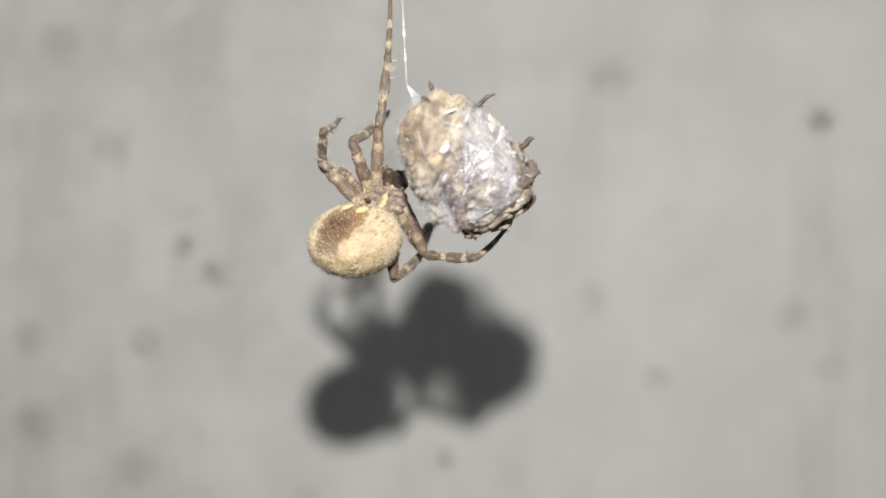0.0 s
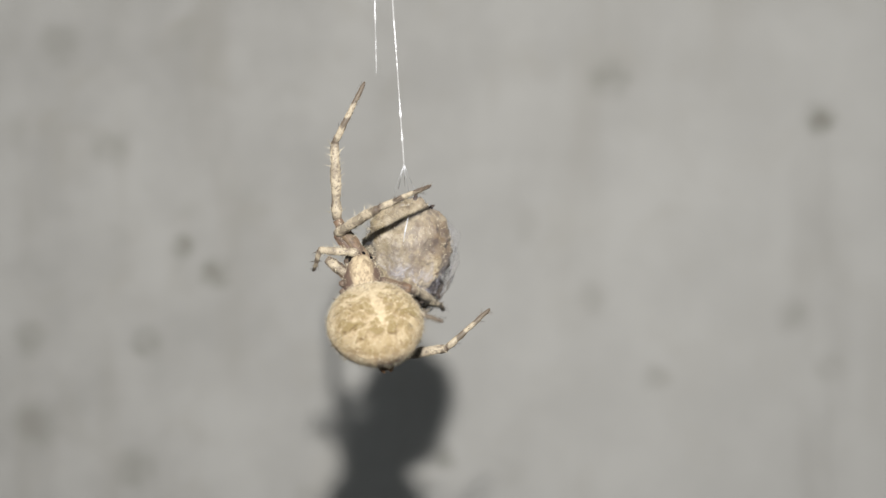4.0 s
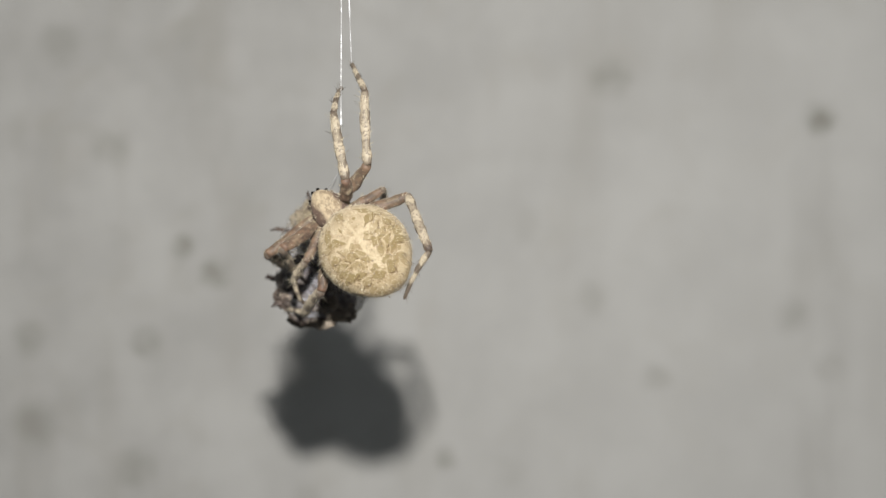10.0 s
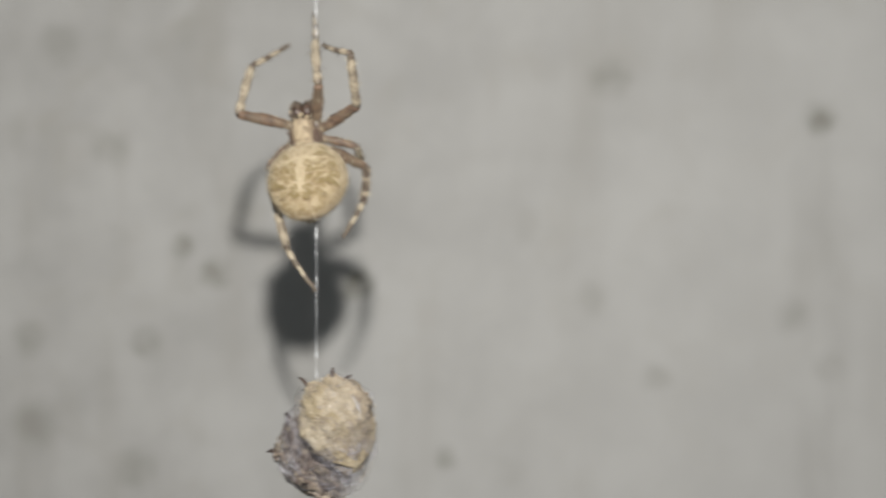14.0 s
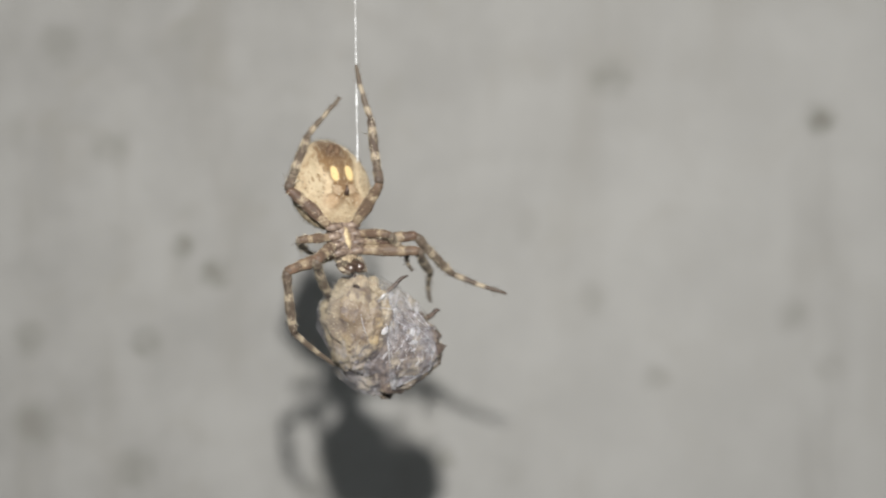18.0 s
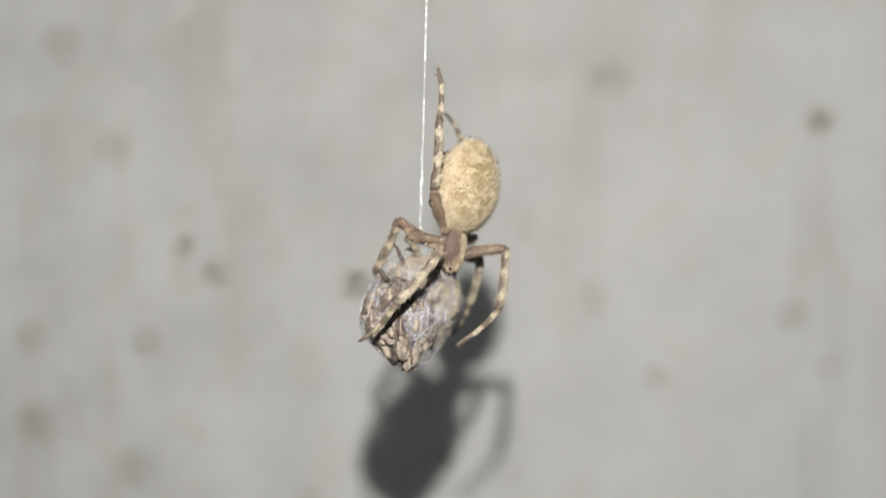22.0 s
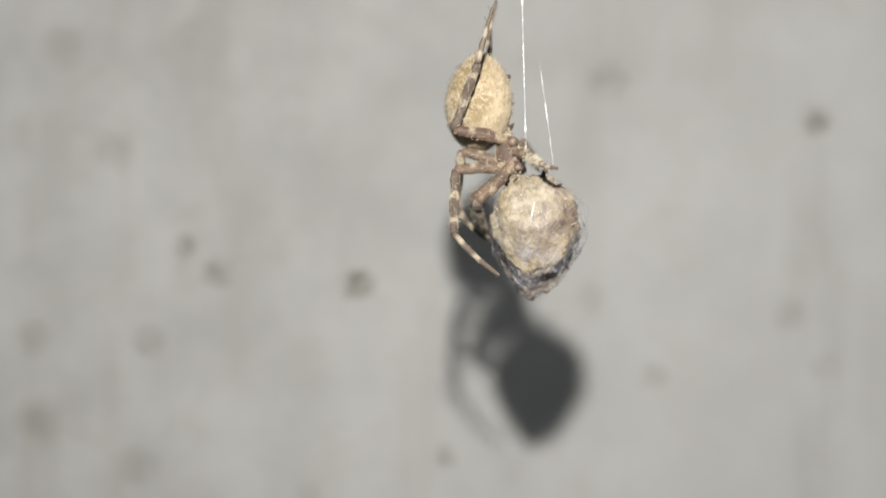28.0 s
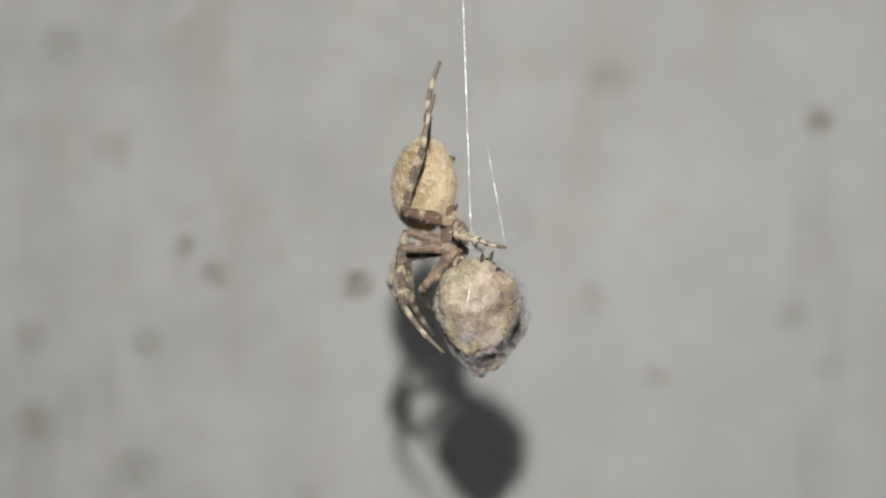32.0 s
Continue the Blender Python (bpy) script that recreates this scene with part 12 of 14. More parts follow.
        (13.3,P(-0.21,5.26,-6.08,12.5,23.7,73.3)), (13.4,P(0.26,5.32,-6.08,41.6,12,85.4)), (13.5,P(0.61,5.62,-6.03,67.3,-3.7,90.2)),
        (13.75,P(0,4.75,-6.08,2.5,8.2,99.7)), (14,P(-0.6,3.89,-5.94,-64.6,21.8,92.5)), (14.125,P(-1.22,3.49,-5.75,-58,12.9,117.1)),
        (14.25,P(-1.95,3.46,-5.53,-55.8,2.2,139.9)), (14.375,P(-2.6,3.83,-5.36,-57.9,-8.5,162.7)), (14.5,P(-2.99,4.48,-5.27,-64.3,-17.5,-173.3)),
        (15,P(-4.96,6.05,-3.39,-43,-12.2,158.2)), (15.5,P(-5.48,7.64,-0.73,-26.9,1.8,133.7)), (16,P(-4.39,8.81,1.98,-17.3,20.9,112.6)),
        (16.5,P(-2,9.24,3.98,-15.2,42.1,90.7)), (16.75,P(-3.12,9.71,2.45,-4.6,25.4,76.4)), (17,P(-3.27,10.2,0.57,9,11.6,60.5)),
        (17.5,P(-3.32,10.14,-0.71,-21.3,10.2,52.9)), (17.75,P(-2.43,9.5,-3.41,-29.6,19.5,37.2)), (18,P(-1.37,7.61,-5.37,-40.9,26.1,19.3)),
        (18.333,P(-0.18,9.69,-3.98,-19.3,16.4,18.7)), (18.667,P(1.07,10.81,-1.78,1.7,7.6,14.5)), (19,P(2.14,10.74,0.78,23,0.8,7.5)),
        (19.5,P(1.59,10.4,2.52,37,-1,2.6)), (19.667,P(-0.13,11.12,0.82,16.1,-0.8,22.2)), (19.833,P(-1.89,10.8,-0.97,-3.6,6.3,40.6)),
        (20,P(-3.39,9.48,-2.51,-20.9,18.8,56)), (21,P(-3.35,10.11,-0.78,15.3,-4,54.6)), (22,P(-4.07,9.62,-0.08,14.4,8.2,67.4)),
        (23,P(-3.35,10.03,1.19,17.7,10.3,62.9)), (23.5,P(-4.5,9.19,-0.13,18.1,13,68.4)), (24,P(-5.24,7.89,-1.36,18.9,15.7,73.9)),
        (25,P(-4.25,8.5,-2.71,-6.1,5.8,65.2)), (25.25,P(-3.4,8.22,-3.97,-23.6,20.7,49.9)), (25.5,P(-2.59,7.41,-5,-46.8,29.5,28.8)),
        (26,P(-1.14,9.72,-3.78,-22.9,22.4,33.2)), (26.5,P(0.51,10.94,-1.61,-0.6,14.3,34.1)), (27,P(1.96,10.77,1,21,6.5,31.9)), (27.5,P(2.88,9.24,3.4,42.7,0,26.9)),
        (28,P(2.86,9.24,3.42,42.9,0,27.4)), (28.5,P(2,9.7,3.44,43.5,0,40.6)), (29,P(1.06,10.04,3.37,44.8,0,45.1)), (29.5,P(0.05,10.21,3.29,48.1,0,42.9)),
        (29.75,P(1.73,10.13,2.94,48.3,-0.1,3.6)), (30,P(3.29,9.52,2.57,48.6,0,-35.7)), (30.5,P(3.28,9.56,2.51,43.2,0,-41.1)), (31,P(2.93,9.6,2.85,45.2,0,-36.6)),
        (31.5,P(3.12,9.54,2.74,41.3,0,-37.7)), (32,P(2.98,9.49,2.96,42.4,0,-31.2)),])
    walk(prey, [
        (0,P(1.34,-105.14,1306.83,-8.4,-24.31,-173.52)), (0.2,P(2.96,-105.14,1307.61,-8.4,-24.31,-173.52)), (0.5,P(6.38,-105.14,1308.14,-8.4,-24.31,-173.52)),
        (0.7,P(6.66,-105.14,1306.79,-8.27,-25.86,-167.99)), (1,P(3.11,-105.14,1305.74,-8.23,-27.78,-159.44)), (1.2,P(3.91,-105.14,1305.99,-10.23,-27.01,-148.61)),
        (1.5,P(6.3,-105.14,1306.39,-13.22,-24.33,-132.71)), (1.7,P(4.49,-105.14,1306.09,-11.84,-24.16,-127.35)), (2,P(1.14,-105.14,1306.17,-9.73,-23.55,-119.36)),
        (2.2,P(2.72,-105.14,1306.15,-9.34,-22.49,-113.76)), (2.5,P(4.12,-105.14,1306.17,-8.12,-20.54,-105.52)), (2.7,P(2.07,-100.36,1299.97,-6.17,-19.54,-104.31)),
        (3,P(-3.62,-92.33,1297.36,-3.2,-18.02,-102.53)), (3.2,P(-4.45,-92.33,1297.72,-3.75,-19.29,-100.08)), (3.5,P(-3.03,-92.33,1298.09,-4.6,-21.13,-96.34)),
        (4.5,P(-3.92,-95.71,1300.22,-1.09,-26.17,-45.86)), (5.5,P(-4.81,-99.09,1302.36,-3.34,-31.81,7.13)), (5.7,P(-4.82,-99.09,1302.21,-3.34,-31.81,7.13)),
        (6,P(-0.88,-99.09,1301.89,-3.34,-31.81,7.13)), (6.2,P(-0.08,-99.09,1302.05,-3.34,-31.81,7.13)), (6.5,P(-4.11,-99.09,1302.13,-3.34,-31.81,7.13)),
        (6.7,P(-6.59,-99.09,1301.77,-3.34,-31.81,7.13)), (7,P(-5.73,-99.09,1302.13,-3.34,-31.81,7.13)), (7.2,P(-4.57,-99.09,1302.52,-3.34,-31.81,7.13)),
        (7.5,P(-8.5,-99.09,1302.59,-3.34,-31.81,7.13)), (7.7,P(-10.9,-99.09,1302.97,2.02,-35.27,-4.35)), (8,P(-8.5,-99.09,1303.28,10.43,-38.23,-23.2)),
        (8.2,P(-5.57,-97.36,1303.55,10.6,-41.31,-20.93)), (8.5,P(-6.43,-94.67,1304.37,10.04,-45.83,-17.1)), (8.7,P(-9.5,-94.67,1303.7,6.98,-49.04,-10.88)),
        (9,P(-9.31,-94.67,1303.65,0,-53.13,0)), (9.2,P(-6.32,-92.81,1303.2,0,-54.41,0)), (9.5,P(-4.34,-89.9,1300,0,-56.33,0)),
        (9.7,P(-8.09,-87.88,1299.27,0,-57.61,0)), (10,P(-11.02,-84.73,1298.91,0,-59.53,0)), (10.2,P(-9.42,-87.88,1298.5,15.65,-54.9,-23.76)),
        (10.5,P(-8.42,-92.33,1297.7,24.39,-41.73,-48.01)), (10.7,P(-10.53,-91.37,1296.11,17.82,-32.86,-46.64)), (11,P(-13.18,-89.9,1298.95,8.53,-19.47,-45)),
        (11.2,P(-13.04,-92.81,1299.81,8.38,-19.18,-44.08)), (11.5,P(-9.23,-96.92,1298.63,8.15,-18.73,-42.71)), (11.7,P(-6.99,-95.58,1299.4,6.03,-16.29,-39.04)),
        (12,P(-8.19,-93.51,1299.56,3.29,-12.51,-33.69)), (12.2,P(-8.49,-94.9,1295.73,3.23,-12.3,-33.02)), (12.5,P(-7.39,-96.92,1293.83,3.14,-11.97,-32.01)),
        (12.7,P(-6.32,-92.57,1291.35,2.65,-12.02,-26.58)), (13,P(-7.71,-85.4,1287.38,1.87,-11.9,-18.43)), (13.2,P(-10,-87.24,1288.02,4.94,-19.6,-26.47)),
        (13.5,P(-8.78,-89.9,1282.83,15.07,-30.42,-40.24)), (13.7,P(-6.11,-90.88,1281.48,15.07,-30.42,-40.24)), (14,P(-10.23,-92.33,1283.66,15.07,-30.42,-40.24)),
        (14.2,P(-14.02,-90.39,1282.75,15.07,-30.42,-40.24)), (14.5,P(-12.17,-87.37,1281.46,15.07,-30.42,-40.24)), (16.5,P(-6.64,-86.06,1285.64,4.62,-18.02,-77.47)),
        (16.7,P(-3.77,-87.63,1283.42,-28.5,-41.05,-90)), (17,P(-5.19,-89.9,1287.07,-31.75,-68.17,-146.31)), (17.2,P(-6.4,-89.9,1287.43,-15.26,-46.94,-159.34)),
        (17.5,P(-3.44,-89.9,1290.07,-2.71,-12.9,-166.76)), (17.7,P(-3.19,-89.9,1291.58,-4.96,-15.7,-158.04)), (18,P(-5.94,-89.9,1292.56,-9.01,-19.23,-144.46)),
        (18.2,P(-7.09,-89.9,1293,-7.19,-18.7,-135.04)), (18.5,P(-5.07,-89.9,1294.61,-3.89,-16.82,-119.7)), (18.7,P(-1.27,-89.9,1294.85,-1.65,-14.92,-109.56)),
        (19,P(2.7,-89.9,1295.56,1.19,-11.59,-95.89)), (19.2,P(0.53,-89.9,1296.91,-0.09,-12.53,-78.3)), (19.5,P(-2.45,-89.9,1295.81,-2.7,-11.76,-51.34)),
        (19.7,P(1.05,-89.4,1296.02,0.54,-13.08,-43.43)), (20,P(5.85,-88.65,1295.46,6.05,-14.59,-31.37)), (20.2,P(2.4,-89.65,1296.56,3.71,-15.35,-20.7)),
        (20.5,P(-2.42,-91.13,1295.06,0.35,-15.45,-2.27)), (20.7,P(-0.64,-92.09,1293.39,-1.35,-14.66,10.19)), (21,P(0.29,-93.51,1294.23,-2.65,-12.6,26.57)),
        (21.2,P(1.05,-92.81,1293.18,-3.17,-11.98,36.38)), (21.5,P(-0.28,-91.73,1294.17,-3.54,-10.19,52.73)), (21.7,P(-2.57,-91.3,1293.4,-3.46,-8.51,63.66)),
        (22,P(-2.55,-90.63,1294.81,-2.9,-5.77,78.35)), (22.2,P(-0.3,-91.17,1296.24,-1.19,-7.2,86.3)), (22.5,P(-1.49,-91.98,1296.33,1.47,-9.22,99.24)),
        (22.7,P(-3.87,-92.52,1296.02,3.12,-10.32,108.03)), (23,P(-1.68,-93.33,1295.85,5.13,-11.46,120.47)), (23.2,P(0.36,-93.57,1296.14,5.69,-11.8,126.63)),
        (23.5,P(-1.33,-93.93,1296.56,6.08,-12.05,136.28)), (23.7,P(-2.89,-94.17,1295.82,6,-12.03,142.74)), (24,P(-1.09,-94.53,1295.4,5.42,-11.75,152.1)),
        (24.2,P(0.15,-94.53,1295.28,4.42,-12.27,157.55)), (24.5,P(-1.79,-94.53,1295.13,2.8,-12.86,166.01)), (24.7,P(-2.71,-94.53,1294.87,1.67,-13.11,171.69)),
        (25,P(-3.53,-94.53,1295.89,0,-13.24,-180)), (25.2,P(-1.48,-93.57,1295.46,-2.02,-13.04,-169.93)), (25.5,P(2.79,-92.1,1296.56,-4.93,-12.02,-154.8)),
        (27.5,P(15.51,-95.71,1302.23,-1.21,-11.83,-83.99)), (27.7,P(9.85,-95.71,1302.11,-1.21,-11.83,-83.99)), (28,P(7.66,-95.71,1301.26,-1.21,-11.83,-83.99)),
        (28.2,P(7.08,-95.4,1298.83,-1.09,-11.84,-84.59)), (28.5,P(6.09,-94.93,1299.83,-0.91,-11.85,-85.49)), (28.7,P(8.38,-94.61,1300.8,-0.79,-11.86,-86.09)),
        (29,P(5.87,-94.13,1300.93,-0.61,-11.87,-86.99)), (29.2,P(3.25,-93.57,1301.21,-0.49,-11.83,-87.59)), (29.5,P(3.73,-92.73,1300.25,-0.3,-11.77,-88.49)),
        (29.7,P(5.54,-92.16,1299.14,-0.18,-11.72,-89.1)), (30,P(7.34,-91.3,1297.06,0,-11.65,-90)), (30.2,P(-0.99,-91.22,1294.68,0,-11.65,-90)),
        (30.5,P(-3.07,-91.1,1293.29,0,-11.65,-90)), (30.7,P(5.62,-91.02,1293.06,0,-11.65,-90)), (31,P(6.89,-90.9,1292.91,0,-11.65,-90)),
        (31.2,P(-1.54,-90.86,1293.23,0,-11.65,-90)), (31.5,P(-2.32,-90.8,1293.31,0,-11.65,-90)), (31.7,P(3.73,-90.76,1293.23,0,-11.65,-90)),
        (32,P(3.09,-90.7,1294.21,0,-11.65,-90)),])
    walk(prey_line, [
        (0,P(-2.81,-105.14,1312.74,0,-3.05,0)), (0.2,P(-1.12,-105.14,1313.8,0,-3.13,0)), (0.5,P(2.44,-105.14,1314.75,0,-3.3,0)),
        (0.7,P(2.9,-105.14,1313.9,0,-4.56,0)), (1,P(-0.39,-105.14,1313.62,0,-6.18,0)), (1.2,P(0.74,-105.14,1313.69,0,-7.19,0)),
        (1.5,P(3.63,-105.14,1313.83,0,-8.64,0)), (1.7,P(2.28,-105.14,1313.53,0,-8.69,0)), (2,P(-0.39,-105.14,1313.62,0,-8.75,0)),
        (2.2,P(1.45,-105.14,1313.38,0,-9.1,0)), (2.5,P(3.24,-105.14,1313.09,0,-9.7,0)), (2.7,P(1.32,-105.14,1306.75,0,-5.34,0)),
        (3,P(-3.59,-105.14,1304.2,0,-2.72,0)), (3.2,P(-4.44,-105.14,1304.89,0,-3.39,0)), (3.5,P(-3.33,-105.14,1305.78,0,-4.5,0)),
        (5.5,P(-2.81,-103.2,1307.75,0,-1.29,0)), (5.7,P(-2.92,-103.2,1308,0,-1.31,0)), (6,P(0.71,-103.2,1308.29,0,-1.35,0)), (6.2,P(1.64,-103.2,1307.98,0,-1.22,0)),
        (6.5,P(-2.01,-103.2,1307.35,0,-1.04,0)), (6.7,P(-4.38,-103.2,1307.39,0,-1.5,0)), (7,P(-3.52,-103.2,1308.29,0,-2.25,0)),
        (7.2,P(-2.35,-103.2,1308.76,0,-2.02,0)), (7.5,P(-6.06,-103.2,1308.96,0,-1.67,0)), (7.7,P(-8.24,-103.2,1309.77,0,-1.07,0)),
        (8,P(-5.75,-103.2,1310.74,0,0,0)), (8.2,P(-2.83,-103.2,1310.12,0,-0.22,0)), (8.5,P(-3.48,-103.2,1309.58,0,-0.51,0)), (8.7,P(-6.3,-102.4,1309.58,0,0.21,0)),
        (9,P(-6.08,-101.18,1310.48,0,1.36,0)), (9.2,P(-3.45,-100.36,1310.15,0,1.06,0)), (9.5,P(-1.92,-99.09,1307.32,0,0.67,0)),
        (9.7,P(-5.58,-98.24,1306.77,0,0.46,0)), (10,P(-8.52,-96.92,1306.64,0,0.19,0)), (10.2,P(-7.63,-96.92,1307.51,0,1.15,0)),
        (10.5,P(-7.49,-96.92,1308.62,0,3.6,0)), (10.7,P(-9.13,-95.58,1304.76,0,1.52,0)), (11,P(-11.1,-93.51,1303.92,0,0,0)),
        (11.2,P(-11.63,-94.44,1304.48,0,1.06,0)), (11.5,P(-8.75,-95.81,1302.9,0,2.56,0)), (11.7,P(-6.97,-94.9,1303.52,0,3.68,0)),
        (12,P(-8.92,-93.51,1303.44,0,5.4,0)), (12.2,P(-8.59,-94.44,1299.98,0,3.22,0)), (12.5,P(-6.56,-95.81,1298.62,0,-6.15,0)),
        (12.7,P(-5.99,-91.85,1296.36,0,-1.18,0)), (13,P(-8.22,-85.4,1292.81,0,0.49,0)), (13.2,P(-9.35,-87.24,1293.78,0,-0.79,0)),
        (13.5,P(-6.44,-89.9,1289.07,0,-5.21,0)), (13.7,P(-5.12,-88.14,1286.28,0,-1.82,0)), (14,P(-11.59,-85.4,1286.35,0,0,0)),
        (14.2,P(-13.83,-86.19,1286.07,0,-1.07,0)), (14.5,P(-9.37,-87.37,1285.79,0,-5.1,0)), (16.5,P(-6.38,-86.06,1291.82,0,1.53,0)),
        (16.7,P(-3.42,-87.63,1289.01,0,-0.33,0)), (17,P(-4.69,-89.9,1291.81,0,-1.7,0)), (17.2,P(-6.4,-89.9,1291.48,0,-1.2,0)),
        (17.5,P(-4.19,-89.9,1293.06,0,-0.33,0)), (17.7,P(-4.24,-89.9,1295.57,0,-0.47,0)), (18,P(-7.44,-89.9,1298.05,0,-0.75,0)),
        (18.2,P(-8.36,-89.9,1298.69,0,-0.92,0)), (18.5,P(-6.01,-89.9,1300.6,0,-1.18,0)), (18.7,P(-2,-89.9,1301.04,0,-1.36,0)), (19,P(2.3,-89.9,1302.05,0,-1.64,0)),
        (19.2,P(0.33,-89.9,1302.5,0,-1.7,0)), (19.5,P(-2.35,-89.9,1300.05,0,-1.78,0)), (19.7,P(1.35,-89.9,1303.19,0,-1.33,0)), (20,P(6.39,-89.9,1307.04,0,-0.38,0)),
        (20.2,P(3.27,-89.9,1307.09,0,-0.21,0)), (20.5,P(-1.15,-89.9,1304.02,0,0,0)), (20.7,P(0.93,-89.9,1301.27,0,0.12,0)), (21,P(2.3,-89.9,1300.55,0,0.27,0)),
        (21.2,P(2.68,-89.9,1299.65,0,0.49,0)), (21.5,P(1.02,-89.9,1300.95,0,0.83,0)), (21.7,P(-1.39,-90.19,1300.35,0,1.06,0)),
        (22,P(-1.95,-90.63,1302.05,0,1.43,0)), (22.2,P(0.2,-90.93,1303.27,0,1,0)), (22.5,P(-1.45,-91.37,1303.04,0,0.36,0)),
        (22.7,P(-4.24,-91.66,1302.53,0,-0.07,0)), (23,P(-2.2,-92.1,1302.05,0,-0.72,0)), (23.2,P(-0.26,-92.1,1302.64,0,-0.87,0)),
        (23.5,P(-1.75,-92.1,1303.49,0,-1.1,0)), (23.7,P(-3.45,-92.1,1303.03,0,-1.26,0)), (24,P(-1.8,-92.1,1303.04,0,-1.51,0)),
        (24.2,P(-0.67,-92.1,1302.63,0,-1.61,0)), (24.5,P(-2.84,-92.1,1302.02,0,-1.76,0)), (24.7,P(-3.91,-92.1,1301.45,0,-1.86,0)),
        (25,P(-4.94,-92.1,1302.05,0,-2.01,0)), (25.2,P(-3.09,-92.1,1301.35,0,-2.11,0)), (25.5,P(0.8,-92.1,1302.05,0,-2.26,0)),
        (27.5,P(15.8,-95.71,1306.35,0,-2.22,0)), (27.7,P(9.83,-95.71,1306.62,0,-1.92,0)), (28,P(7.17,-95.71,1306.35,0,-1.48,0)),
        (28.2,P(6.62,-95.4,1303.8,0,-1.35,0)), (28.5,P(5.67,-94.93,1304.63,0,-1.16,0)), (28.7,P(8,-94.61,1305.47,0,-1.04,0)), (29,P(5.53,-94.13,1305.43,0,-0.87,0)),
        (29.2,P(2.84,-93.57,1305.81,0,-1.27,0)), (29.5,P(3.21,-92.73,1304.99,0,-1.8,0)), (29.7,P(4.95,-92.16,1303.98,0,-2.13,0)),
        (30,P(6.64,-91.3,1302.05,0,-2.58,0)), (30.2,P(-1.68,-91.22,1299.6,0,-2.53,0)), (30.5,P(-3.74,-91.1,1298.1,0,-2.46,0)),
        (30.7,P(4.96,-91.02,1297.8,0,-2.41,0)), (31,P(6.24,-90.9,1297.55,0,-2.34,0)), (31.2,P(-2.17,-90.86,1297.91,0,-2.26,0)),
        (31.5,P(-2.92,-90.8,1298.05,0,-2.14,0)), (31.7,P(3.15,-90.76,1298.01,0,-2.06,0)), (32,P(2.55,-90.7,1299.05,0,-1.94,0)),])
